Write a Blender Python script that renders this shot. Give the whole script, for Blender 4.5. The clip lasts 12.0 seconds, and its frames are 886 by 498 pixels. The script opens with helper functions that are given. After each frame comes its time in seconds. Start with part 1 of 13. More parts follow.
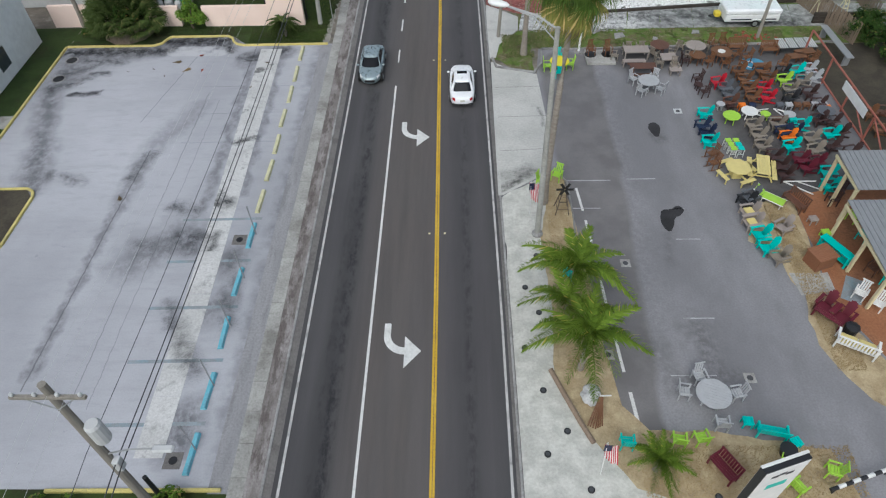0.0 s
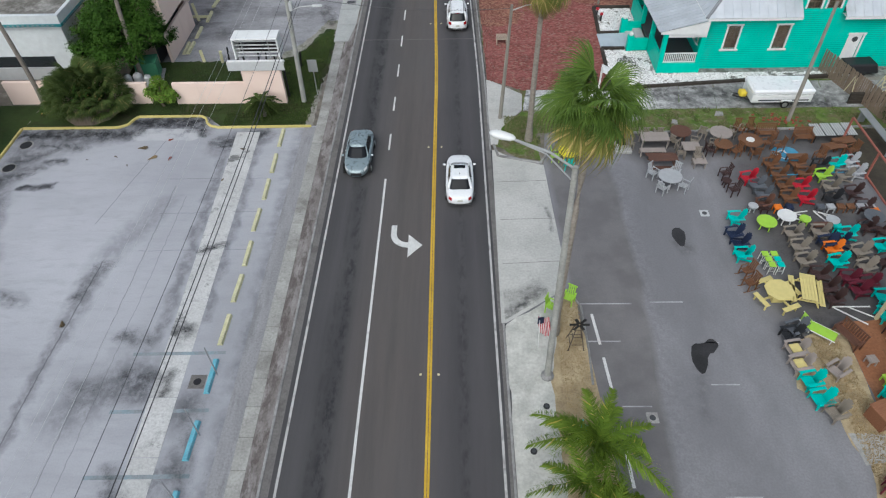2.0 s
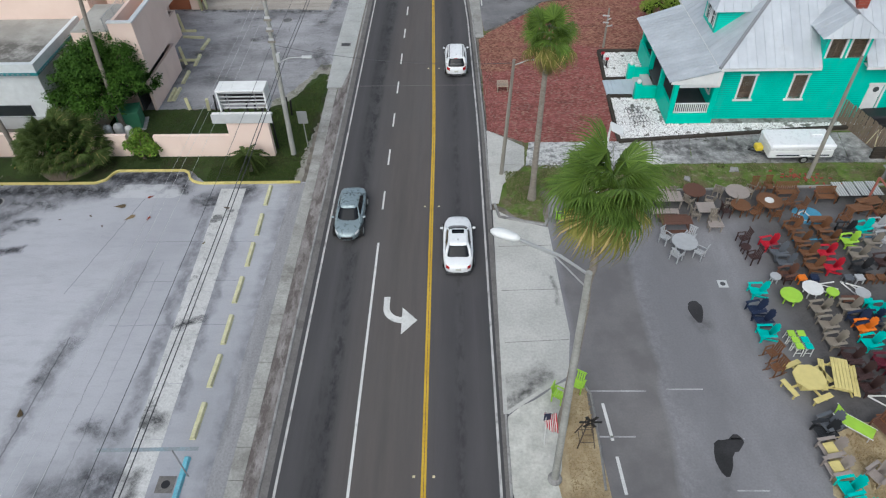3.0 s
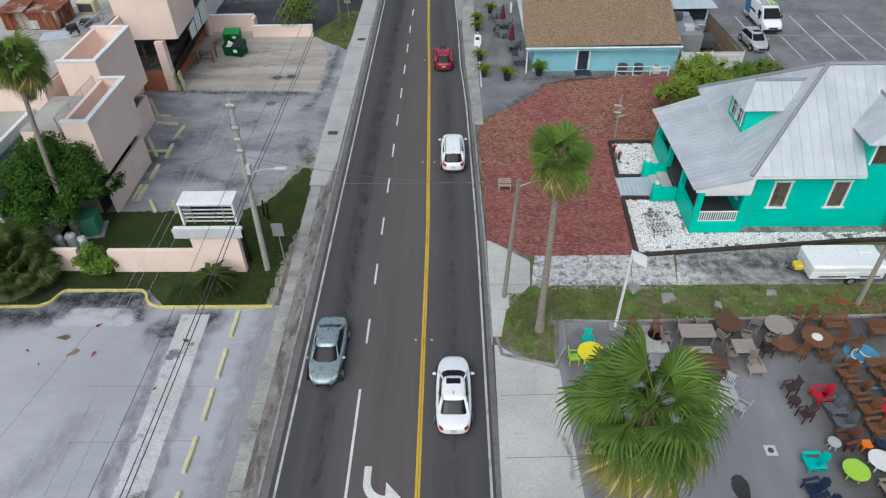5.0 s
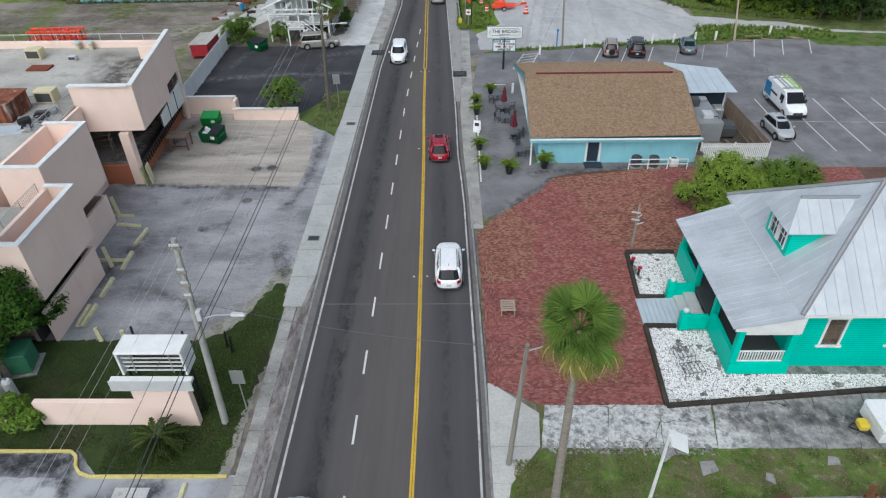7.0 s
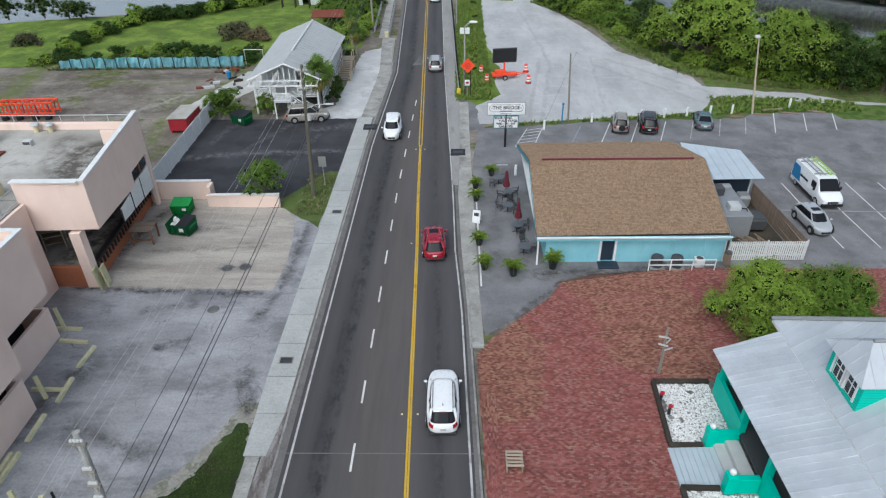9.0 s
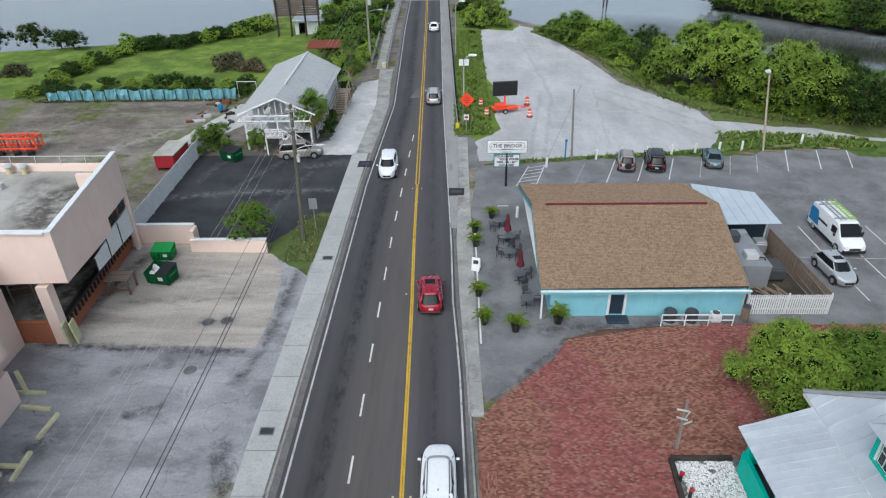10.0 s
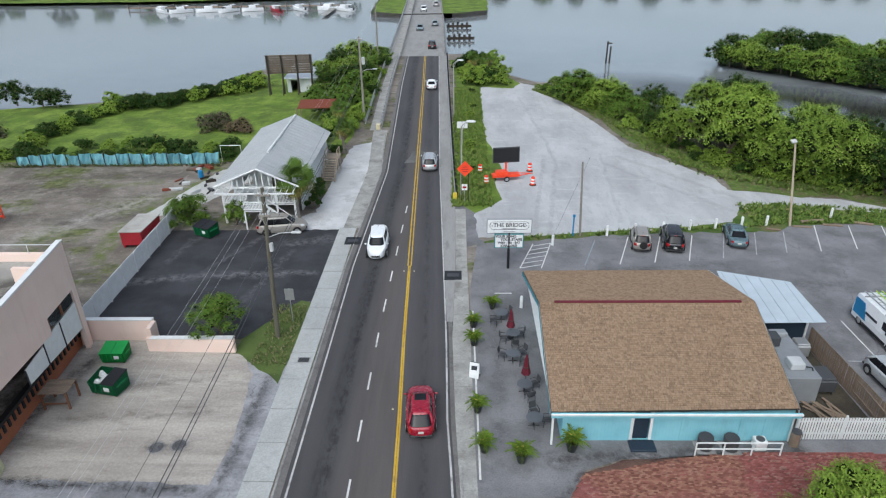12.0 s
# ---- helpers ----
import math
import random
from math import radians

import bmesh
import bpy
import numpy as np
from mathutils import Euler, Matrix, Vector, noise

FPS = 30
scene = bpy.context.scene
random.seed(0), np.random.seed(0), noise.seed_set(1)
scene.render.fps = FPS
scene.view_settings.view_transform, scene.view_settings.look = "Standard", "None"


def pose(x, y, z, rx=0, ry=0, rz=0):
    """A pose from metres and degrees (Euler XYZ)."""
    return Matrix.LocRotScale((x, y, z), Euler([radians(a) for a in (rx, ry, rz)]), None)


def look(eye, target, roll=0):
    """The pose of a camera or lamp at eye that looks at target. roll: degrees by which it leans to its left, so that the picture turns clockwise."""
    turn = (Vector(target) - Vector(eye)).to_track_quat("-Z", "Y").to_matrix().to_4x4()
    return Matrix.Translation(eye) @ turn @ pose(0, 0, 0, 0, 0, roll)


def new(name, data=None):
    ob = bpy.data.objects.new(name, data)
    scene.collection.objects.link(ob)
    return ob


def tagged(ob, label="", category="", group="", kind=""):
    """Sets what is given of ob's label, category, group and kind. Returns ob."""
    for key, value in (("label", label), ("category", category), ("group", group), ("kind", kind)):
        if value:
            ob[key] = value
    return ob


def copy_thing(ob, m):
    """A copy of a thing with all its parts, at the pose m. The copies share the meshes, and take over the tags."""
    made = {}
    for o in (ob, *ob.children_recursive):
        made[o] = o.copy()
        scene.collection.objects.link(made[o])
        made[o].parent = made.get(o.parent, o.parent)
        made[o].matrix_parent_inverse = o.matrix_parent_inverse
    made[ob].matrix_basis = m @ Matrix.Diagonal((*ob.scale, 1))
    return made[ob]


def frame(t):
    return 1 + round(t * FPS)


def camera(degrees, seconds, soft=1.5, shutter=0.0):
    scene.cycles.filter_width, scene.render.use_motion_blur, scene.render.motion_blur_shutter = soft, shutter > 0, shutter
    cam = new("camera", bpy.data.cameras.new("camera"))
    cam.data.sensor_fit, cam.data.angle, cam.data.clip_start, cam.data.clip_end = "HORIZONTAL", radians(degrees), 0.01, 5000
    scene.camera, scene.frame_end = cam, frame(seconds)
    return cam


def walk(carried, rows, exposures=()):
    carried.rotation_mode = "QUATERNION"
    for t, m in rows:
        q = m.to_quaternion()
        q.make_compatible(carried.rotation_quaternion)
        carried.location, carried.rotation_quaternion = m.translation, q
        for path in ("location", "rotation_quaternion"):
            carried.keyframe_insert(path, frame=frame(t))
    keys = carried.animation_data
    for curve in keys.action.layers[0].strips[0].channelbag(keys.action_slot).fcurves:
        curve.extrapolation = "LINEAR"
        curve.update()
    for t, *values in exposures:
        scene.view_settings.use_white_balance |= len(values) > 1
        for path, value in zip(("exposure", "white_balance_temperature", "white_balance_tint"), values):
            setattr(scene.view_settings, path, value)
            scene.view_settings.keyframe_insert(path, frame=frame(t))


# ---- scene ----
cam = camera(68.3, 12.0, 1.2)
METRES, EYE, TILT, LEAN, TURN = 48.83, 27.66, 0.2, 0.0, 2.0
ROWS = [
    (0.0, 0.0, 0.0, 0.0, -1.4, -47.9, 1.26),
    (0.5, 0.0028, 0.0439, 0.0005, -1.37, -47.57, 1.26),
    (1.0, 0.0049, 0.0841, 0.0007, -1.37, -47.18, 1.22),
    (1.5, 0.0079, 0.1286, 0.0008, -1.34, -46.69, 1.21),
    (2.0, 0.0108, 0.1687, 0.0004, -1.32, -46.08, 1.21),
    (2.5, 0.0137, 0.2131, 0.0005, -1.29, -45.3, 1.18),
    (4.5, 0.0251, 0.3812, 0.0014, -1.18, -41.99, 1.14),
    (5.0, 0.0277, 0.422, 0.0024, -1.17, -41.1, 1.1),
    (5.5, 0.031, 0.4662, 0.0024, -1.15, -40.04, 1.08),
    (6.0, 0.0345, 0.5068, 0.0025, -1.1, -39.08, 1.09),
    (6.5, 0.0372, 0.5516, 0.0032, -1.08, -38.06, 1.05),
    (7.0, 0.0396, 0.592, 0.0028, -1.06, -37.12, 1.01),
    (9.0, 0.0503, 0.7586, 0.0044, -1.0, -33.23, 0.95),
    (9.5, 0.0532, 0.8013, 0.0047, -0.99, -32.23, 0.93),
    (10.0, 0.0562, 0.8399, 0.0041, -0.97, -31.3, 0.9),
    (10.5, 0.0596, 0.8821, 0.0049, -0.96, -30.31, 0.89),
    (11.0, 0.0625, 0.92, 0.0047, -0.95, -29.38, 0.89),
    (11.5, 0.0658, 0.9608, 0.0046, -0.92, -28.38, 0.86),
    (12.0, 0.0687, 0.9975, 0.0047, -0.9, -27.46, 0.86),
]
walk(cam, [(t, pose(0, 0, EYE, TILT, LEAN, TURN) @ pose(METRES * x, METRES * y, METRES * z, 90 + pitch, roll, yaw)) for t, x, y, z, yaw, pitch, roll in ROWS], [(0, 0.05, 6150, 6), (5, 0.08, 6120, 6), (9, 0.17, 5980, 5.5), (12, 0.25, 5980, 6)])

from mathutils.geometry import tessellate_polygon

# ---- daylight: an overcast, bright sky ----
world = bpy.data.worlds.new("overcast_sky")
scene.world = world
world.use_nodes = True
wn, wl = world.node_tree.nodes, world.node_tree.links
sky = wn.new("ShaderNodeTexSky")
sky.sky_type, sky.sun_disc = "NISHITA", False
sky.sun_elevation, sky.sun_rotation = radians(50), radians(200)
sky.air_density, sky.dust_density, sky.ozone_density = 1.0, 4.0, 1.0
grey = wn.new("ShaderNodeHueSaturation")
grey.inputs["Saturation"].default_value = 0.55
wl.new(sky.outputs["Color"], grey.inputs["Color"])
wl.new(grey.outputs["Color"], wn["Background"].inputs["Color"])
wn["Background"].inputs["Strength"].default_value = 0.15
sun = new("sun", bpy.data.lights.new("sun", "SUN"))
sun.data.energy, sun.data.angle, sun.data.color = 0.9, radians(65), (1.0, 0.99, 0.97)
sun.matrix_world = look((0, 0, 60), (8, 22, 30))


# ---- building helpers ----
def part(name, bm, material, parent=None, label="", smooth=False):
    """Links a bmesh as one mesh object under parent."""
    me = bpy.data.meshes.new(name)
    bm.to_mesh(me)
    bm.free()
    if material:
        me.materials.append(material)
    if smooth:
        for p in me.polygons:
            p.use_smooth = True
    ob = new(name, me)
    ob.parent = parent
    if label:
        tagged(ob, label)
    return ob


def share(name, me, parent, m):
    ob = new(name, me)
    ob.parent, ob.matrix_local = parent, m
    return ob


def thing(name, label, category, group="", kind="", m=None):
    ob = new(name)
    ob.empty_display_size = 0.2
    if m is not None:
        ob.matrix_basis = m
    return tagged(ob, label, category, group, kind)


def setting(name, bm, material, label, category, parent=None):
    return tagged(part(name, bm, material, parent), label, category, "", "structure")


def B():
    return bmesh.new()


def box(bm, x0, x1, y0, y1, z0, z1, m=None):
    pts = [(x, y, z) for z in (z0, z1) for y in (y0, y1) for x in (x0, x1)]
    v = [bm.verts.new(m @ Vector(p) if m else p) for p in pts]
    for f in ((0, 2, 3, 1), (4, 5, 7, 6), (0, 1, 5, 4), (1, 3, 7, 5), (3, 2, 6, 7), (2, 0, 4, 6)):
        bm.faces.new([v[i] for i in f])
    return bm


def rbox(bm, x0, x1, y0, y1, z0, z1, r=0.03, m=None):
    """A box with chamfered edges."""
    t = B()
    box(t, x0, x1, y0, y1, z0, z1)
    bmesh.ops.bevel(t, geom=t.edges[:], offset=min(r, 0.45 * min(x1 - x0, y1 - y0, z1 - z0)), segments=1, affect="EDGES")
    return merge(bm, t, m)


def merge(bm, t, m=None):
    table = {v: bm.verts.new(m @ v.co if m else v.co) for v in t.verts}
    for f in t.faces:
        bm.faces.new([table[v] for v in f.verts])
    t.free()
    return bm


def tube(bm, points, radii, seg=8, caps=True):
    """A round bar through points."""
    points = [Vector(p) for p in points]
    if not hasattr(radii, "__len__"):
        radii = [radii] * len(points)
    rings = []
    for i, p in enumerate(points):
        d = (points[min(i + 1, len(points) - 1)] - points[max(i - 1, 0)]).normalized()
        a = d.cross(Vector((0, 0, 1)) if abs(d.z) < 0.95 else Vector((0, 1, 0))).normalized()
        b = d.cross(a)
        rings.append([bm.verts.new(p + radii[i] * (math.cos(2 * math.pi * k / seg) * a + math.sin(2 * math.pi * k / seg) * b)) for k in range(seg)])
    for r, q in zip(rings, rings[1:]):
        for k in range(seg):
            bm.faces.new((r[k], r[(k + 1) % seg], q[(k + 1) % seg], q[k]))
    if caps:
        bm.faces.new(rings[0][::-1])
        bm.faces.new(rings[-1])
    return bm


def lathe(bm, profile, seg=16, x=0, y=0):
    """Turns (radius, z) pairs about a standing axis."""
    rings = [[bm.verts.new((x + r * math.cos(2 * math.pi * k / seg), y + r * math.sin(2 * math.pi * k / seg), z)) for k in range(seg)] for r, z in profile]
    for r, q in zip(rings, rings[1:]):
        for k in range(seg):
            bm.faces.new((r[k], r[(k + 1) % seg], q[(k + 1) % seg], q[k]))
    bm.faces.new(rings[0][::-1])
    bm.faces.new(rings[-1])
    return bm


def slab(bm, outline, z0, z1):
    """An upright prism over an outline of (x, y), counter-clockwise."""
    lo = [bm.verts.new((x, y, z0)) for x, y in outline]
    hi = [bm.verts.new((x, y, z1)) for x, y in outline]
    bm.faces.new(hi)
    bm.faces.new(lo[::-1])
    n = len(lo)
    for i in range(n):
        bm.faces.new((lo[i], lo[(i + 1) % n], hi[(i + 1) % n], hi[i]))
    return bm


def plate(bm, corners, thick):
    """A flat polygon in space, thickened downwards along its normal."""
    c = [Vector(p) for p in corners]
    n = (c[1] - c[0]).cross(c[2] - c[0]).normalized()
    if n.z < 0:
        n = -n
        c = c[::-1]
    hi = [bm.verts.new(p) for p in c]
    lo = [bm.verts.new(p - n * thick) for p in c]
    bm.faces.new(hi)
    bm.faces.new(lo[::-1])
    for i in range(len(c)):
        j = (i + 1) % len(c)
        bm.faces.new((lo[i], lo[j], hi[j], hi[i]))
    return bm


def wallpart(name, parent, key, *args, label=""):
    """One wall as a part of its own."""
    return part(name, wall(B(), *args), M[key], parent, label)


def wall(bm, p, q, z0, z1, thick, openings=()):
    """A wall from p to q, its outer face on that line, thickness to the left of p->q; openings (u0, u1, z0, z1) go through it."""
    p, q = Vector((*p, 0)), Vector((*q, 0))
    length = (q - p).length
    d = (q - p) / length
    n = Vector((-d.y, d.x, 0))
    us = sorted({0, length, *(o[0] for o in openings), *(o[1] for o in openings)})
    zs = sorted({z0, z1, *(o[2] for o in openings), *(o[3] for o in openings)})
    keep = lambda u, z: not any(o[0] < u < o[1] and o[2] < z < o[3] for o in openings)
    cells = [[keep((us[i] + us[i + 1]) / 2, (zs[j] + zs[j + 1]) / 2) for j in range(len(zs) - 1)] for i in range(len(us) - 1)]
    verts = {}

    def v(i, j, k):
        if (i, j, k) not in verts:
            w = p + d * us[i] + n * (thick * k)
            verts[i, j, k] = bm.verts.new((w.x, w.y, zs[j]))
        return verts[i, j, k]

    at = lambda i, j: 0 <= i < len(us) - 1 and 0 <= j < len(zs) - 1 and cells[i][j]
    for i in range(len(us) - 1):
        for j in range(len(zs) - 1):
            if not cells[i][j]:
                continue
            bm.faces.new((v(i, j, 0), v(i + 1, j, 0), v(i + 1, j + 1, 0), v(i, j + 1, 0)))
            bm.faces.new((v(i, j + 1, 1), v(i + 1, j + 1, 1), v(i + 1, j, 1), v(i, j, 1)))
            if not at(i - 1, j):
                bm.faces.new((v(i, j, 1), v(i, j, 0), v(i, j + 1, 0), v(i, j + 1, 1)))
            if not at(i + 1, j):
                bm.faces.new((v(i + 1, j, 0), v(i + 1, j, 1), v(i + 1, j + 1, 1), v(i + 1, j + 1, 0)))
            if not at(i, j - 1):
                bm.faces.new((v(i, j, 0), v(i, j, 1), v(i + 1, j, 1), v(i + 1, j, 0)))
            if not at(i, j + 1):
                bm.faces.new((v(i, j + 1, 1), v(i, j + 1, 0), v(i + 1, j + 1, 0), v(i + 1, j + 1, 1)))
    return bm


def along(line, y):
    """x of a line of (y, x) corners at y."""
    return float(np.interp(y, [a for a, b in line], [b for a, b in line]))


def strip(bm, left, right, y0, y1, z, step=4.0):
    """A level band between two lines of (y, x) corners."""
    n = max(1, round((y1 - y0) / step))
    ys = [y0 + (y1 - y0) * i / n for i in range(n + 1)]
    a = [(bm.verts.new((along(left, y), y, z)), bm.verts.new((along(right, y), y, z))) for y in ys]
    for (l0, r0), (l1, r1) in zip(a, a[1:]):
        bm.faces.new((l0, r0, r1, l1))
    return bm


def sheet(bm, outline, z):
    v = [bm.verts.new((x, y, z)) for x, y in outline]
    for a, b, c in tessellate_polygon([[Vector((x, y, 0)) for x, y in outline]]):
        f = bm.faces.new((v[a], v[b], v[c]))
        f.normal_update()
        if f.normal.z < 0:
            f.normal_flip()
    return bm


def rounded(outline, rounds=2):
    """Cuts an outline's corners smooth."""
    for _ in range(rounds):
        out = []
        for (x0, y0), (x1, y1) in zip(outline, outline[1:] + outline[:1]):
            out += [(0.75 * x0 + 0.25 * x1, 0.75 * y0 + 0.25 * y1), (0.25 * x0 + 0.75 * x1, 0.25 * y0 + 0.75 * y1)]
        outline = out
    return outline


def ragged(outline, amount, step=0.7, seed=3):
    """An outline with an uneven edge."""
    rnd = random.Random(seed)
    out = []
    for (x0, y0), (x1, y1) in zip(outline, outline[1:] + outline[:1]):
        n = max(1, int(math.hypot(x1 - x0, y1 - y0) / step))
        for i in range(n):
            f = i / n
            out.append((x0 + (x1 - x0) * f + rnd.uniform(-amount, amount), y0 + (y1 - y0) * f + rnd.uniform(-amount, amount)))
    return out


# ---- materials ----
def rgb(c):
    return (*c, 1.0) if hasattr(c, "__len__") else (c, c, c, 1.0)


class Nodes:
    """Short names for building one node material."""

    def __init__(self, name):
        self.mat = bpy.data.materials.new(name)
        self.mat.use_nodes = True
        self.t = self.mat.node_tree
        self.bsdf = self.t.nodes["Principled BSDF"]
        self.co = self.t.nodes.new("ShaderNodeTexCoord").outputs["Object"]

    def node(self, kind, **inputs):
        n = self.t.nodes.new(kind)
        for k, v in inputs.items():
            self.put(n.inputs[k], v)
        return n

    def put(self, socket, v):
        if isinstance(v, bpy.types.NodeSocket):
            self.t.links.new(v, socket)
        else:
            socket.default_value = v

    def scaled(self, s, co=None):
        n = self.node("ShaderNodeMapping", Vector=co or self.co, Scale=s)
        return n.outputs["Vector"]

    def noise(self, scale, detail=3.0, stretch=None, rough=0.55, co=None):
        co = self.scaled(stretch, co) if stretch else (co or self.co)
        return self.node("ShaderNodeTexNoise", Vector=co, Scale=scale, Detail=detail, Roughness=rough).outputs["Fac"]

    def ramp(self, fac, lo, hi, a=0.0, b=1.0):
        n = self.node("ShaderNodeMapRange", Value=fac)
        n.inputs["From Min"].default_value, n.inputs["From Max"].default_value = lo, hi
        n.inputs["To Min"].default_value, n.inputs["To Max"].default_value = a, b
        return n.outputs["Result"]

    def mix(self, fac, a, b, blend="MIX"):
        n = self.t.nodes.new("ShaderNodeMix")
        n.data_type, n.blend_type = "RGBA", blend
        self.put(n.inputs[0], fac)
        self.put(n.inputs[6], a if isinstance(a, bpy.types.NodeSocket) else rgb(a))
        self.put(n.inputs[7], b if isinstance(b, bpy.types.NodeSocket) else rgb(b))
        return n.outputs[2]

    def maths(self, op, a, b=0.0):
        n = self.t.nodes.new("ShaderNodeMath")
        n.operation = op
        self.put(n.inputs[0], a)
        self.put(n.inputs[1], b)
        return n.outputs[0]

    def tones(self, fac, stops):
        """A colour ramp over (place, colour) stops from 0 to 1."""
        cr = self.t.nodes.new("ShaderNodeValToRGB").color_ramp
        cr.elements[0].color, cr.elements[-1].color = rgb(stops[0][1]), rgb(stops[-1][1])
        for pos, col in stops[1:-1]:
            cr.elements.new(pos).color = rgb(col)
        node = self.t.nodes[-1]
        self.put(node.inputs["Fac"], fac)
        return node.outputs["Color"]

    def random(self):
        return self.t.nodes.new("ShaderNodeObjectInfo").outputs["Random"]

    def island(self):
        return self.t.nodes.new("ShaderNodeNewGeometry").outputs["Random Per Island"]

    def near(self, spots, co, soft=0.6):
        """How close a place is to any of the line stretches (x0, y0, x1, y1, reach, amount)."""
        best = None
        for x0, y0, x1, y1, reach, amount in spots:
            d = Vector((x1 - x0, y1 - y0, 0))
            pa = self.t.nodes.new("ShaderNodeVectorMath")
            pa.operation = "SUBTRACT"
            self.put(pa.inputs[0], co)
            pa.inputs[1].default_value = (x0, y0, 0)
            dt = self.t.nodes.new("ShaderNodeVectorMath")
            dt.operation = "DOT_PRODUCT"
            self.put(dt.inputs[0], pa.outputs["Vector"])
            dt.inputs[1].default_value = d / max(d.length_squared, 1e-6)
            h = self.ramp(dt.outputs["Value"], 0, 1)
            foot = self.t.nodes.new("ShaderNodeVectorMath")
            foot.operation = "MULTIPLY_ADD"
            self.put(foot.inputs[0], h)
            foot.inputs[1].default_value = -d
            self.put(foot.inputs[2], pa.outputs["Vector"])
            ln = self.t.nodes.new("ShaderNodeVectorMath")
            ln.operation = "LENGTH"
            self.put(ln.inputs[0], foot.outputs["Vector"])
            f = self.ramp(ln.outputs["Value"], reach, reach * (1 - soft), 0, amount)
            best = f if best is None else self.maths("MAXIMUM", best, f)
        return best

    def wavered(self, amount, scale=0.6):
        """Flat coordinates pushed about by noise."""
        v = self.node("ShaderNodeTexNoise", Vector=self.co, Scale=scale, Detail=5.0)
        m = self.t.nodes.new("ShaderNodeVectorMath")
        m.operation = "MULTIPLY_ADD"
        self.put(m.inputs[0], v.outputs["Color"])
        m.inputs[1].default_value = (amount * 2, amount * 2, 0)
        self.put(m.inputs[2], self.co)
        k = self.t.nodes.new("ShaderNodeVectorMath")
        k.operation = "MULTIPLY_ADD"
        self.put(k.inputs[0], m.outputs["Vector"])
        k.inputs[1].default_value = (1, 1, 0)
        k.inputs[2].default_value = (-amount, -amount, 0)
        return k.outputs["Vector"]

    def crazed(self, scale, width, amount, push=0.5):
        """Thin wandering cracks that come and go."""
        v = self.node("ShaderNodeTexVoronoi", Vector=self.wavered(push, 1.1), Scale=scale)
        v.feature = "DISTANCE_TO_EDGE"
        line = self.ramp(v.outputs["Distance"], width, width * 0.3, 0, amount)
        return self.maths("MULTIPLY", line, self.ramp(self.noise(0.35, 4), 0.5, 0.62))

    def bump(self, height, strength=0.3, distance=0.02):
        n = self.node("ShaderNodeBump", Height=height, Strength=strength, Distance=distance)
        self.put(self.bsdf.inputs["Normal"], n.outputs["Normal"])

    def done(self, color, rough=0.8, metal=0.0, spec=0.5, alpha=None):
        self.put(self.bsdf.inputs["Base Color"], color if isinstance(color, bpy.types.NodeSocket) else rgb(color))
        self.put(self.bsdf.inputs["Roughness"], rough)
        self.put(self.bsdf.inputs["Metallic"], metal)
        self.put(self.bsdf.inputs["Specular IOR Level"], spec)
        if alpha is not None:
            self.put(self.bsdf.inputs["Alpha"], alpha)
        return self.mat


def ground_mat(name, a, b, dark, scale=0.25, fine=9.0, stain=(0.52, 0.7), stain_scale=0.12, amount=0.7, rough=0.9, bump=0.3, stretch=None, crack=None):
    """Two tones in broad patches, dark stains with their own edge, fine grain."""
    n = Nodes(name)
    c = n.mix(n.ramp(n.noise(scale, 6, stretch), 0.4, 0.62), a, b)
    c = n.mix(n.ramp(n.noise(stain_scale, 8, stretch, 0.68), stain[0], stain[0] + 0.62 * (stain[1] - stain[0]), 0, amount), c, dark)
    c = n.mix(n.ramp(n.noise(stain_scale * 5, 6, stretch, 0.7), 0.52, 0.66, 0, amount * 0.45), c, dark)
    if crack:
        c = n.mix(n.crazed(*crack), c, tuple(x * 0.6 for x in dark))
    g = n.noise(fine, 5)
    c = n.mix(n.ramp(g, 0.3, 0.75, 0.0, 0.35), c, dark, "MULTIPLY")
    c = n.mix(n.ramp(n.noise(fine * 6, 2), 0.35, 0.65, 0, 0.25), c, b)
    n.bump(g, bump, 0.02)
    return n.done(c, rough, 0, 0.25)


def plain_mat(name, c, rough=0.6, metal=0.0, vary=0.12, scale=2.0, grime=(0.05, 0.045, 0.04), dirt=0.18, spec=0.4, bump=0.06):
    """A painted or moulded surface with faint wear at two scales."""
    n = Nodes(name)
    dull = tuple(x * (1 - vary) for x in c)
    col = n.mix(n.ramp(n.noise(scale, 4), 0.3, 0.7), c, dull)
    col = n.mix(n.ramp(n.noise(scale * 0.35, 7, None, 0.65), 0.55, 0.8, 0, dirt), col, grime)
    col = n.mix(n.ramp(n.random(), 0, 1, 0, vary), col, dull)
    f = n.noise(scale * 14, 3)
    n.bump(f, bump, 0.01)
    return n.done(col, n.ramp(f, 0.3, 0.7, max(0.02, rough - 0.07), min(1, rough + 0.07)), metal, spec)


def wood_mat(name, a, b, rough=0.7, axis=(1, 12, 12), scale=2.0):
    n = Nodes(name)
    g = n.noise(scale, 5, axis, 0.6)
    c = n.mix(n.ramp(g, 0.3, 0.72), a, b)
    c = n.mix(n.ramp(n.random(), 0, 1, 0, 0.35), c, tuple(x * 0.6 for x in a))
    c = n.mix(n.ramp(n.noise(0.6, 6), 0.52, 0.75, 0, 0.35), c, (0.12, 0.11, 0.1))
    n.bump(g, 0.25, 0.01)
    return n.done(c, rough, 0, 0.3)


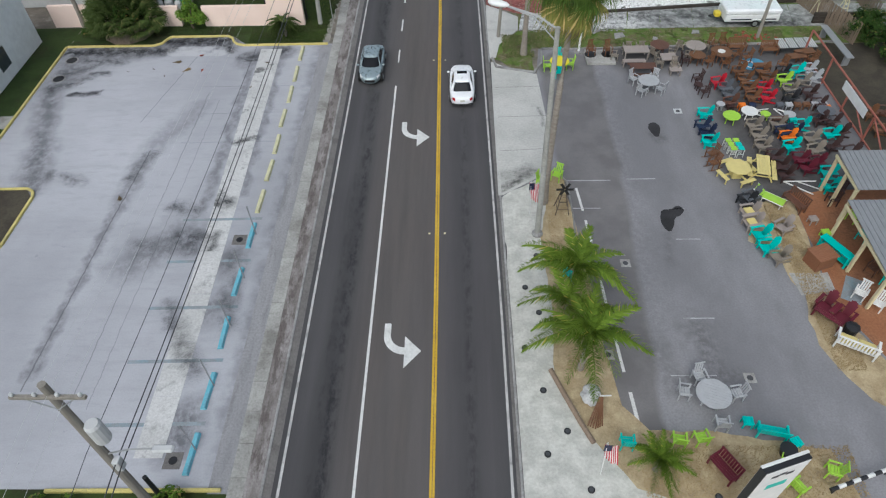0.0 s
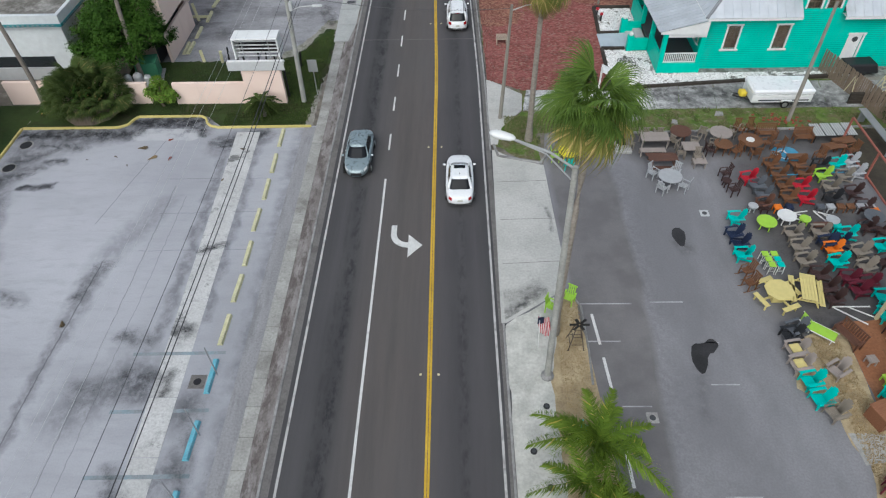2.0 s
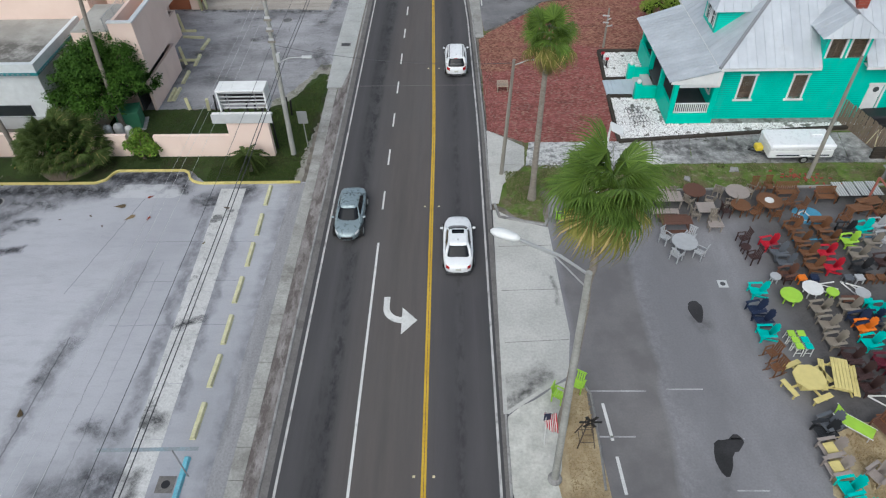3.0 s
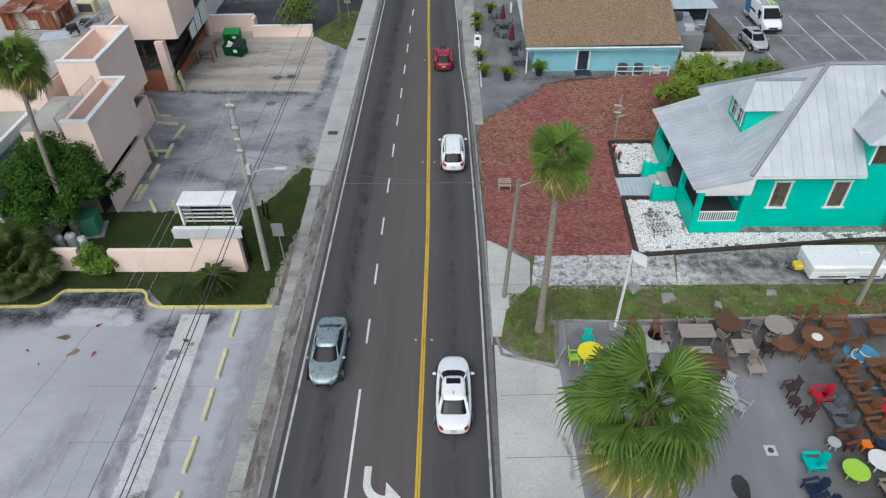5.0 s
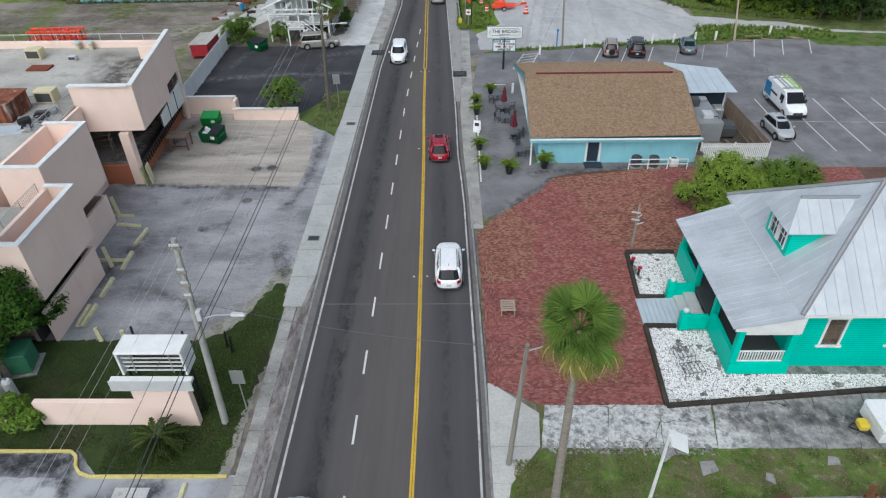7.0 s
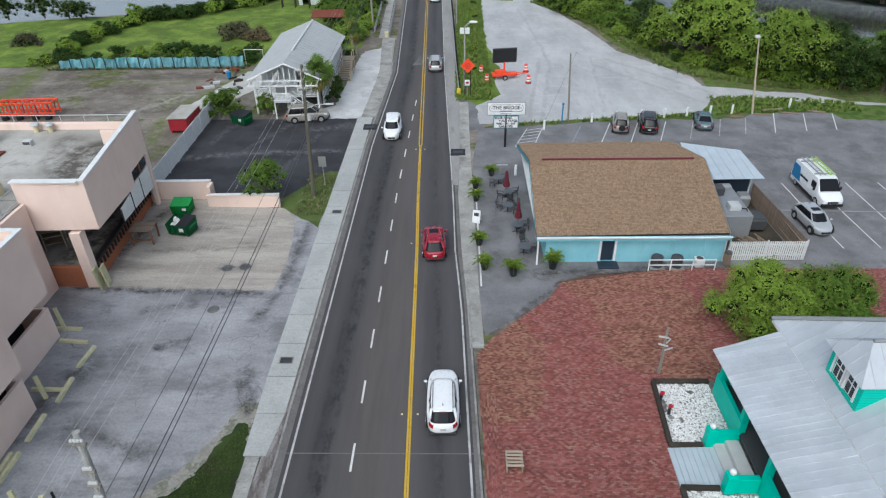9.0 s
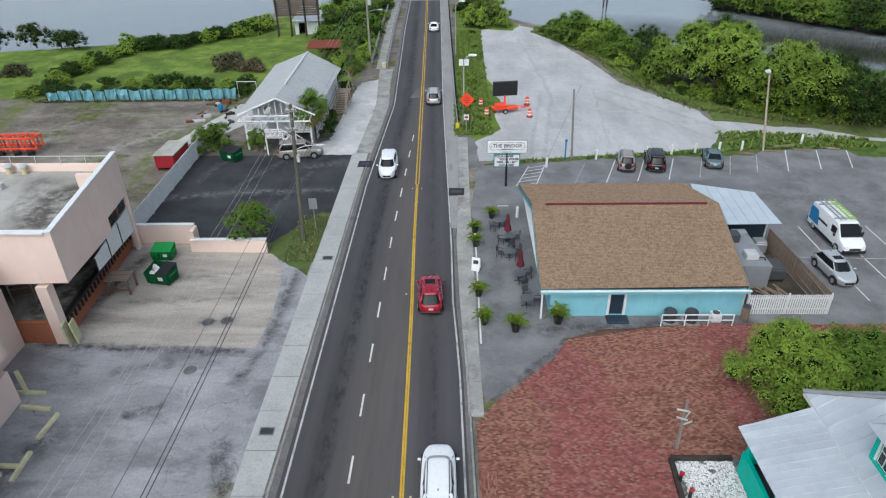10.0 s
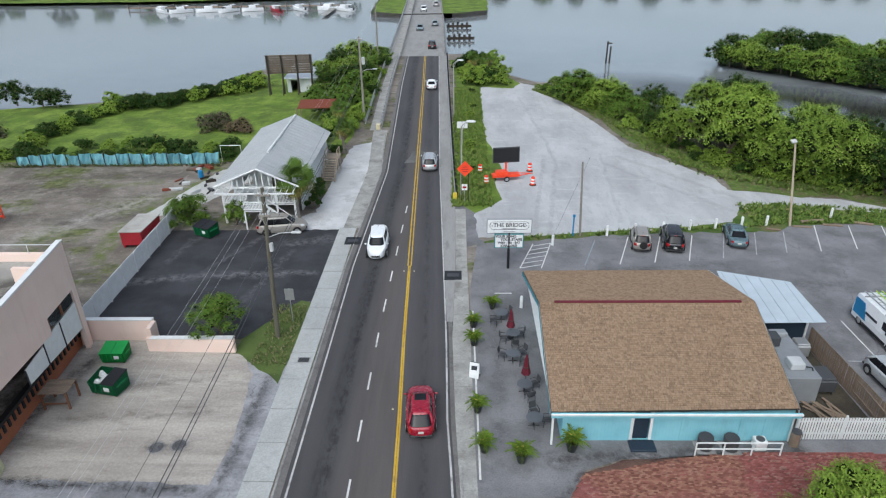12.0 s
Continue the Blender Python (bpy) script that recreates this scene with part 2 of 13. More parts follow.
def leaf_mat(name, a, b, dry=(0.2, 0.16, 0.05), some=0.06, rough=0.65):
    n = Nodes(name)
    r = n.island()
    a = tuple(x * 0.8 for x in a)
    c = n.mix(n.ramp(r, 0, 1, 0.15, 0.85), a, b)
    c = n.mix(n.ramp(n.random(), 0, 1, 0, 0.55), c, tuple(x * 0.62 for x in a))
    c = n.mix(n.ramp(n.noise(0.5, 3), 0.4, 0.7, 0, 0.45), c, b)
    c = n.mix(n.ramp(r, 1 - some, 1 - some + 0.01), c, dry)
    return n.done(c, rough, 0, 0.12)


M = {}
# road: tones run across the lanes (u counts lanes from the left edge line), with oil and tyre bands along them
n = Nodes("road_asphalt")
uv = n.t.nodes.new("ShaderNodeUVMap").outputs["UV"]
u = n.node("ShaderNodeSeparateXYZ", Vector=uv)
cr = n.t.nodes.new("ShaderNodeValToRGB")
cr.color_ramp.elements[0].position, cr.color_ramp.elements[0].color = 0.0, rgb((0.066, 0.064, 0.066))
cr.color_ramp.elements[1].position, cr.color_ramp.elements[1].color = 1.0, rgb((0.06, 0.059, 0.061))
for pos, col in ((0.08, (0.074, 0.071, 0.073)), (0.15, (0.05, 0.049, 0.05)), (0.19, (0.052, 0.051, 0.053)), (0.25, (0.093, 0.086, 0.084)), (0.36, (0.108, 0.096, 0.09)),
                 (0.5, (0.112, 0.099, 0.092)), (0.63, (0.112, 0.099, 0.094)), (0.71, (0.09, 0.084, 0.086)), (0.8, (0.062, 0.059, 0.062)), (0.85, (0.064, 0.061, 0.064)), (0.92, (0.084, 0.079, 0.082))):
    e = cr.color_ramp.elements.new(pos)
    e.color = rgb(col)
wob = n.maths("MULTIPLY", n.maths("SUBTRACT", n.noise(0.35, 4, (1, 0.08, 1)), 0.5), 0.1)
n.put(cr.inputs["Fac"], n.maths("ADD", n.maths("DIVIDE", u.outputs["X"], 3.0), wob))
c = n.mix(n.ramp(n.noise(1.3, 6, (1, 0.06, 1), 0.7), 0.42, 0.72, 0, 0.4), cr.outputs["Color"], (0.045, 0.044, 0.046))
c = n.mix(n.ramp(n.noise(0.12, 5), 0.45, 0.7, 0, 0.35), c, (0.1, 0.097, 0.095))
# oil drips along the middle of each lane
place = n.maths("ADD", n.maths("DIVIDE", u.outputs["X"], 3.0), n.maths("MULTIPLY", wob, 0.3))
blot = n.ramp(n.noise(1.9, 7, (1, 0.4, 1), 0.78), 0.46, 0.58)
for mid_, reach_, amt in ((0.185, 0.045, 0.95), (0.835, 0.035, 0.5), (0.13, 0.02, 0.4)):
    off = n.maths("ABSOLUTE", n.maths("SUBTRACT", place, mid_))
    c = n.mix(n.maths("MULTIPLY", n.ramp(off, reach_, reach_ * 0.2, 0, amt), blot), c, (0.02, 0.02, 0.022))
c = n.mix(n.ramp(n.noise(0.4, 6, (1.2, 0.1, 1)), 0.5, 0.68, 0, 0.35), c, (0.115, 0.11, 0.112))
f = n.noise(26, 4)
c = n.mix(n.ramp(f, 0.35, 0.7, 0, 0.3), c, (0.036, 0.036, 0.038))
n.bump(f, 0.35, 0.01)
M["road"] = n.done(c, 0.82, 0, 0.3)

n = Nodes("pale_weathered_concrete")
c = n.mix(n.ramp(n.noise(0.1, 5, (1, 0.5, 1)), 0.3, 0.7), (0.31, 0.315, 0.34), (0.45, 0.455, 0.485))
c = n.mix(n.ramp(n.noise(0.35, 7, (0.35, 1.2, 1), 0.65), 0.48, 0.78, 0, 0.5), c, (0.27, 0.275, 0.29))
c = n.mix(n.ramp(n.noise(1.6, 6, (0.4, 1.5, 1), 0.7), 0.5, 0.8, 0, 0.5), c, (0.27, 0.275, 0.29))
# tyre smears, run-off and old asphalt near the far kerb
smear = n.near(((-13.0, 13.4, -12.8, 14.4, 1.5, 0.75),
                (-13.4, 20.6, -12.8, 21.6, 1.3, 0.65),
                (-13.4, 24.2, -12.8, 25.0, 1.3, 0.6),
                (-15.6, 29.0, -15.9, 44.0, 0.6, 0.55),
                (-13.6, 30.0, -13.8, 45.0, 0.5, 0.5),
                (-10.6, 12.0, -10.8, 47.0, 0.9, 0.45),
                (-30.4, 46.4, -30.4, 42.6, 1.76, 0.6),
                (-29.5, 46.9, -24.4, 47.0, 1.60, 0.7),
                (-23.6, 48.3, -18.6, 48.3, 1.76, 1.00),
                (-30.7, 42.0, -28.4, 34.5, 1.3, 0.55),
                (-28.4, 34.5, -27.4, 30.8, 1.6, 0.6),
                (-28.8, 41.0, -26.8, 41.3, 0.48, 0.88),
                (-18.6, 39.4, -20.9, 33.6, 1.2, 0.36),
                (-20.9, 33.6, -21.0, 29.0, 0.9, 0.5),
                (-21.0, 29.0, -21.3, 17.0, 0.48, 0.55),
                (-15.8, 25.8, -15.6, 25.9, 1.44, 0.83),
                (-18.6, 24.4, -16.2, 26.6, 2.08, 0.50),
                (-16.0, 45.4, -14.0, 46.8, 1.76, 0.77)), n.wavered(0.8, 0.7), 0.75)
brk = n.ramp(n.noise(2.2, 7, (0.8, 0.6, 1), 0.72), 0.36, 0.56, 0.3, 1.0)
c = n.mix(n.maths("MULTIPLY", smear, brk), c, (0.06, 0.06, 0.068))
spots = n.ramp(n.noise(1.1, 8, None, 0.75), 0.62, 0.7, 0, 0.6)
c = n.mix(n.maths("MULTIPLY", spots, n.ramp(n.noise(0.12, 3), 0.48, 0.6)), c, (0.09, 0.09, 0.1))
# pale new slab pieces in the bay, thin cracks and pour joints
slabs = n.near(((-22.6, 46.8, -18.9, 46.8, 0.75, 0.85),), n.wavered(0.15, 1.2), 0.1)
c = n.mix(n.maths("MULTIPLY", slabs, n.ramp(n.noise(1.3, 7, None, 0.7), 0.36, 0.52)), c, (0.47, 0.475, 0.49))
cracks = n.near(((-18.6, 15.0, -18.4, 41.0, 0.035, 0.5),
                 (-17.7, 15.0, -17.4, 40.0, 0.03, 0.4),
                 (-20.7, 34.3, -21.0, 27.0, 0.05, 0.7),
                 (-21.0, 27.0, -21.3, 16.0, 0.05, 0.7),
                 (-22.4, 37.5, -20.6, 46.0, 0.035, 0.5),
                 (-19.0, 41.8, -12.4, 41.8, 0.03, 0.45),
                 (-18.6, 38.4, -12.4, 38.5, 0.03, 0.45),
                 (-18.8, 35.1, -12.4, 35.2, 0.03, 0.45)), n.wavered(0.1, 1.5), 0.5)
c = n.mix(cracks, c, (0.1, 0.1, 0.11))
f = n.noise(12, 4)
c = n.mix(n.ramp(f, 0.4, 0.75, 0, 0.2), c, (0.2, 0.2, 0.215))
n.bump(f, 0.2, 0.01)
M["lot_concrete"] = n.done(c, 0.85, 0, 0.25)
n = Nodes("forecourt_asphalt")
c = n.mix(n.ramp(n.noise(0.2, 6, (1, 0.5, 1)), 0.4, 0.62), (0.19, 0.188, 0.198), (0.265, 0.262, 0.275))
c = n.mix(n.ramp(n.noise(0.7, 7, (1, 0.35, 1), 0.7), 0.5, 0.7, 0, 0.4), c, (0.15, 0.147, 0.152))
edge = n.near(((7.2, 12.0, 8.4, 32.0, 2.2, 1.0), (8.4, 32.0, 8.4, 44.0, 2.2, 1.0)), n.wavered(0.5, 0.3), 0.16)
rim = n.near(((10.0, 8.0, 10.6, 44.0, 1.3, 0.3),), n.wavered(0.6, 0.4), 1.0)
c = n.mix(n.maths("MULTIPLY", rim, n.ramp(n.noise(3, 6, None, 0.7), 0.42, 0.58)), c, (0.34, 0.335, 0.345))
c = n.mix(n.maths("MULTIPLY", edge, 0.8), c, n.mix(n.ramp(n.noise(0.5, 6), 0.4, 0.6), (0.13, 0.122, 0.12), (0.175, 0.165, 0.162)))
blots = n.near(((12.2, 19.6, 12.6, 17.0, 1.4, 0.7), (11.2, 16.6, 13.4, 16.8, 0.8, 0.7), (9.6, 18.8, 10.4, 16.4, 0.9, 0.5), (13.4, 36.0, 13.6, 35.0, 0.7, 0.8), (12.4, 27.4, 11.8, 24.0, 0.6, 0.5)), n.wavered(0.6, 1.1), 0.95)
c = n.mix(n.maths("MULTIPLY", blots, n.ramp(n.noise(2.2, 7, None, 0.72), 0.36, 0.58)), c, (0.1, 0.097, 0.098))
# browner asphalt among the furniture rows, deepened for the shade under the pieces
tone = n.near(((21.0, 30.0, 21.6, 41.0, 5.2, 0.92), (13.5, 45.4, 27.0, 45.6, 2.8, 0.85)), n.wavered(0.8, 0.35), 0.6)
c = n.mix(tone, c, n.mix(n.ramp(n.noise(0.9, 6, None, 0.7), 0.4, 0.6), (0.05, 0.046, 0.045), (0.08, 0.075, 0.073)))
f = n.noise(10, 5)
c = n.mix(n.ramp(f, 0.35, 0.68, 0, 0.35), c, (0.13, 0.128, 0.132))
n.bump(f, 0.3, 0.02)
M["forecourt"] = n.done(c, 0.9, 0, 0.25)
M["walk_concrete"] = ground_mat("sidewalk_concrete", (0.31, 0.305, 0.285), (0.42, 0.415, 0.39), (0.14, 0.13, 0.115), 0.6, 9.0, (0.52, 0.72), 0.45, 0.65)
M["pale_walk"] = ground_mat("pale_new_sidewalk_concrete", (0.4, 0.41, 0.395), (0.48, 0.49, 0.475), (0.22, 0.215, 0.2), 0.4, 9.0, (0.56, 0.78), 0.4, 0.5)
M["shoulder"] = ground_mat("dusty_shoulder_concrete", (0.27, 0.265, 0.255), (0.36, 0.355, 0.345), (0.16, 0.155, 0.15), 0.5, 9.0, (0.54, 0.72), 0.5, 0.6, stretch=(1.5, 0.3, 1))
M["iron"] = ground_mat("worn_iron_cover", (0.13, 0.13, 0.135), (0.19, 0.19, 0.195), (0.06, 0.06, 0.06), 2.0, 12.0)
M["kerb_concrete"] = ground_mat("kerb_concrete", (0.27, 0.265, 0.26), (0.38, 0.375, 0.365), (0.1, 0.095, 0.09), 0.8, 9.0, (0.5, 0.7), 0.6, 0.6)
M["gutter"] = ground_mat("dark_gutter", (0.15, 0.14, 0.135), (0.22, 0.21, 0.2), (0.06, 0.055, 0.05), 0.5, 9.0, (0.5, 0.7), 0.5, 0.6)
M["verge"] = ground_mat("brown_grey_verge", (0.18, 0.16, 0.15), (0.32, 0.3, 0.29), (0.085, 0.068, 0.06), 1.1, 10.0, (0.48, 0.64), 1.2, 0.85, stretch=(1.5, 0.5, 1))
M["lot_edge"] = ground_mat("worn_lot_edge", (0.26, 0.258, 0.265), (0.36, 0.358, 0.37), (0.13, 0.128, 0.13), 0.5, 9.0, (0.5, 0.68), 0.5, 0.6, stretch=(1.5, 0.3, 1))
M["strip_concrete"] = ground_mat("pale_strip_concrete", (0.5, 0.5, 0.49), (0.6, 0.6, 0.59), (0.06, 0.06, 0.06), 0.4, 9.0, (0.6, 0.68), 0.35, 0.85)
M["apron"] = ground_mat("apron_concrete", (0.46, 0.458, 0.43), (0.56, 0.555, 0.525), (0.25, 0.248, 0.235), 0.3, 8.0, (0.56, 0.78), 0.25, 0.5, crack=(0.12, 0.006, 0.4))
M["store_asphalt"] = ground_mat("old_grey_asphalt", (0.172, 0.17, 0.176), (0.245, 0.243, 0.251), (0.1, 0.098, 0.1), 0.35, 9.0, (0.5, 0.7), 0.3, 0.55, crack=(0.2, 0.006, 0.5))
M["lot_asphalt"] = ground_mat("cracked_grey_asphalt", (0.26, 0.26, 0.273), (0.38, 0.38, 0.397), (0.11, 0.108, 0.113), 0.4, 6.0, (0.52, 0.7), 0.22, 0.7, stretch=(0.6, 1.2, 1), crack=(0.32, 0.011, 0.6))
n = Nodes("black_sealed_asphalt")
c = n.mix(n.ramp(n.noise(0.3, 6), 0.4, 0.62), (0.026, 0.026, 0.029), (0.05, 0.05, 0.055))
dust = n.near(((-27.0, 97.2, -20.0, 98.4, 0.9, 0.6), (-20.0, 98.4, -11.5, 98.8, 0.8, 0.7), (-21.0, 99.0, -17.5, 106.5, 0.4, 0.45), (-16.0, 94.0, -14.0, 103.0, 0.5, 0.4), (-25.0, 101.0, -24.0, 106.0, 0.6, 0.35), (-14.5, 104.5, -11.0, 105.5, 1.2, 0.5)), n.wavered(1.0, 0.8), 0.9)
c = n.mix(n.maths("MULTIPLY", dust, n.ramp(n.noise(2.0, 7, None, 0.7), 0.4, 0.6)), c, (0.22, 0.215, 0.22))
f = n.noise(10, 5)
c = n.mix(n.ramp(f, 0.4, 0.7, 0, 0.3), c, (0.07, 0.07, 0.075))
n.bump(f, 0.3, 0.02)
M["black_asphalt"] = n.done(c, 0.75, 0, 0.3)
M["pad"] = ground_mat("dusty_concrete_pad", (0.355, 0.322, 0.285), (0.48, 0.442, 0.395), (0.14, 0.125, 0.105), 0.5, 6.0, (0.54, 0.74), 0.3, 0.65, stretch=(0.3, 1.3, 1))
n = Nodes("mottled_old_slab")
c = n.mix(n.ramp(n.noise(1.3, 8, None, 0.72), 0.38, 0.6), (0.17, 0.17, 0.168), (0.38, 0.38, 0.372))
white = n.near(((5.0, 50.6, 13.4, 50.6, 3.2, 1.0),), n.wavered(0.7, 0.8), 0.6)
c = n.mix(n.maths("MULTIPLY", white, n.ramp(n.noise(2.6, 8, None, 0.74), 0.4, 0.56, 0.1, 1.0)), c, (0.62, 0.62, 0.6))
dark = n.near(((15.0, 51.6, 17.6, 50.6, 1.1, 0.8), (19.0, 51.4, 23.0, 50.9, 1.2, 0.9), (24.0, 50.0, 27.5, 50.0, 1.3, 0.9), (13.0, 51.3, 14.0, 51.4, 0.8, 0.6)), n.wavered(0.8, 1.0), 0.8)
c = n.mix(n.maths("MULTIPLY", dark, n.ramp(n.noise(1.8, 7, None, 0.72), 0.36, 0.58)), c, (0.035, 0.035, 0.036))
c = n.mix(n.ramp(n.noise(1.4, 8, None, 0.75), 0.55, 0.66, 0, 0.7), c, (0.07, 0.07, 0.068))
c = n.mix(n.ramp(n.noise(2.6, 7, None, 0.75), 0.6, 0.68, 0, 0.6), c, (0.56, 0.56, 0.55))
c = n.mix(n.crazed(0.5, 0.02, 0.95), c, (0.05, 0.055, 0.04))
f = n.noise(9, 5)
c = n.mix(n.ramp(f, 0.4, 0.7, 0, 0.35), c, (0.1, 0.1, 0.098))
n.bump(f, 0.4, 0.02)
M["old_slab"] = n.done(c, 0.9, 0, 0.2)
n = Nodes("white_shell_lot")
c = n.mix(n.ramp(n.noise(0.14, 6, (1.4, 0.5, 1), 0.6), 0.38, 0.62), (0.37, 0.37, 0.372), (0.5, 0.505, 0.51))
c = n.mix(n.ramp(n.noise(0.8, 8, (1.6, 0.5, 1), 0.74), 0.52, 0.68, 0, 0.5), c, (0.29, 0.285, 0.28))
c = n.mix(n.ramp(n.noise(0.5, 7, (0.5, 1.6, 1), 0.7), 0.54, 0.68, 0, 0.45), c, (0.58, 0.585, 0.59))
tracks = n.near(((9.0, 107, 12.5, 128, 0.35, 0.5), (10.6, 107, 14.0, 128, 0.35, 0.5), (14.0, 128, 12.0, 160, 0.35, 0.4), (18, 109, 20, 130, 0.3, 0.4), (30, 112, 20, 126, 0.5, 0.45), (33, 113.5, 22, 129, 0.5, 0.45)), n.wavered(0.7, 0.15), 0.6)
c = n.mix(n.maths("MULTIPLY", tracks, n.ramp(n.noise(1.2, 6, None, 0.7), 0.36, 0.6)), c, (0.27, 0.265, 0.26))
f = n.noise(7, 6, None, 0.72)
c = n.mix(n.ramp(f, 0.42, 0.7, 0, 0.4), c, (0.25, 0.245, 0.24))
n.bump(f, 0.35, 0.03)
M["white_shell"] = n.done(c, 0.95, 0, 0.1)
M["sand"] = ground_mat("pale_shell_gravel", (0.44, 0.44, 0.405), (0.6, 0.6, 0.555), (0.3, 0.292, 0.25), 1.1, 7.0, (0.54, 0.76), 0.8, 0.4, bump=0.8)
M["white_gravel"] = ground_mat("gravel_bed_soil", (0.2, 0.195, 0.18), (0.36, 0.355, 0.34), (0.05, 0.05, 0.035), 3.0, 8.0, (0.5, 0.62), 0.8, 0.75, bump=1.0)
n = Nodes("white_marble_chips")
c = n.mix(n.island(), (0.5, 0.5, 0.5), (0.86, 0.86, 0.85))
c = n.mix(n.ramp(n.island(), 0.0, 0.12, 1.0, 0.0), c, (0.2, 0.19, 0.17))
M["chips"] = n.done(c, 0.8, 0, 0.3)
n = Nodes("flaking_rusty_sheet")
c = n.mix(n.ramp(n.noise(1.2, 7, (1, 1, 0.3), 0.7), 0.36, 0.62), (0.13, 0.045, 0.028), (0.27, 0.1, 0.055))
c = n.mix(n.ramp(n.noise(0.8, 7, (1, 1, 0.25), 0.72), 0.53, 0.6, 0, 0.8), c, (0.4, 0.36, 0.32))
c = n.mix(n.ramp(n.noise(2.4, 6, None, 0.7), 0.56, 0.68, 0, 0.7), c, (0.06, 0.03, 0.025))
n.bump(n.noise(8, 5), 0.5, 0.02)
M["flaky_rust"] = n.done(c, 0.9, 0.1, 0.2)
M["dark_timber"] = wood_mat("dark_wet_timber", (0.03, 0.025, 0.02), (0.06, 0.05, 0.04), 0.9)
M["straw"] = ground_mat("straw_mulch", (0.36, 0.28, 0.165), (0.5, 0.41, 0.26), (0.2, 0.15, 0.09), 1.2, 10.0, (0.52, 0.7), 0.7, 0.6, bump=0.8)
M["rust_deck"] = ground_mat("rust_stained_floor", (0.3, 0.13, 0.065), (0.36, 0.17, 0.09), (0.13, 0.07, 0.045), 0.5, 8.0, (0.5, 0.7), 0.5, 0.6)
M["grass"] = ground_mat("rough_lawn", (0.075, 0.115, 0.028), (0.12, 0.165, 0.045), (0.05, 0.05, 0.025), 0.35, 10.0, (0.53, 0.7), 0.3, 0.55, 0.95, 1.0)
n = Nodes("patchy_dry_lawn")
c = n.mix(n.ramp(n.noise(1.1, 7, None, 0.68), 0.36, 0.6), (0.065, 0.125, 0.02), (0.15, 0.215, 0.05))
c = n.mix(n.ramp(n.noise(0.7, 8, None, 0.72), 0.47, 0.6, 0, 0.9), c, (0.17, 0.135, 0.085))
c = n.mix(n.ramp(n.noise(2.4, 7, None, 0.72), 0.53, 0.66, 0, 0.75), c, (0.3, 0.27, 0.2))
c = n.mix(n.ramp(n.noise(1.7, 8, None, 0.72), 0.56, 0.7, 0, 0.8), c, (0.04, 0.05, 0.018))
f = n.noise(16, 5, None, 0.7)
c = n.mix(n.ramp(f, 0.4, 0.66, 0, 0.6), c, (0.045, 0.06, 0.02))
n.bump(f, 0.9, 0.04)
M["dry_grass"] = n.done(c, 0.95, 0, 0.1)
M["rank_grass"] = ground_mat("rank_weedy_grass", (0.05, 0.095, 0.016), (0.12, 0.19, 0.035), (0.15, 0.12, 0.075), 0.7, 8.0, (0.5, 0.64), 0.35, 0.8, 0.95, 1.0)
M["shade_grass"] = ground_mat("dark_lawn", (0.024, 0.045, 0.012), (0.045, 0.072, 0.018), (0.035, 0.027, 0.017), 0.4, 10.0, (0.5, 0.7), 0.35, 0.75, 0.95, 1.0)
M["shore_grass"] = ground_mat("bright_shore_grass", (0.1, 0.17, 0.022), (0.21, 0.29, 0.05), (0.06, 0.09, 0.022), 0.3, 2.0, (0.48, 0.66), 0.22, 0.75, 0.95, 1.0)
n = Nodes("brown_dirt_lot")
c = n.mix(n.ramp(n.noise(0.16, 7, None, 0.66), 0.38, 0.6), (0.15, 0.13, 0.11), (0.28, 0.25, 0.215))
c = n.mix(n.ramp(n.noise(0.1, 7, (0.5, 1.4, 1), 0.7), 0.5, 0.64, 0, 0.85), c, (0.1, 0.09, 0.076))
c = n.mix(n.ramp(n.noise(0.6, 8, None, 0.74), 0.54, 0.66, 0, 0.7), c, (0.34, 0.315, 0.28))
c = n.mix(n.ramp(n.noise(0.13, 8, (0.6, 1.2, 1), 0.7), 0.53, 0.6, 0, 0.9), c, n.mix(n.ramp(n.noise(1.4, 5), 0.4, 0.6), (0.06, 0.085, 0.02), (0.15, 0.17, 0.05)))
c = n.mix(n.ramp(n.noise(1.9, 8, None, 0.75), 0.56, 0.68, 0, 0.6), c, (0.075, 0.066, 0.055))
worn = n.near(((-54, 118, -40, 119, 3.0, 0.75), (-52, 123, -36, 124, 1.8, 0.6), (-46, 111, -36, 113, 2.5, 0.55)), n.wavered(1.2, 0.3), 0.9)
c = n.mix(n.maths("MULTIPLY", worn, n.ramp(n.noise(0.9, 7, None, 0.72), 0.34, 0.6)), c, (0.085, 0.072, 0.06))
pale = n.near(((-42, 105, -33, 116, 2.6, 0.8), (-33, 116, -30, 121, 1.5, 0.7), (-54, 112, -46, 113, 1.6, 0.6)), n.wavered(1.0, 0.4), 0.9)
c = n.mix(n.maths("MULTIPLY", pale, n.ramp(n.noise(0.8, 7, None, 0.72), 0.36, 0.6)), c, (0.38, 0.355, 0.32))
weed = n.near(((-31.6, 113, -28.4, 122, 1.4, 0.95), (-58, 128, -55, 112, 2.4, 0.95), (-33, 109, -31.8, 101, 1.1, 0.9), (-40, 120, -34, 121, 1.0, 0.6)), n.wavered(0.8, 0.6), 0.8)
c = n.mix(n.maths("MULTIPLY", weed, n.ramp(n.noise(1.1, 7, None, 0.72), 0.38, 0.56)), c, (0.12, 0.16, 0.035))
f = n.noise(5, 6, None, 0.7)
c = n.mix(n.ramp(f, 0.4, 0.7, 0, 0.4), c, (0.1, 0.088, 0.074))
n.bump(f, 0.6, 0.05)
M["dirt"] = n.done(c, 0.95, 0, 0.1)
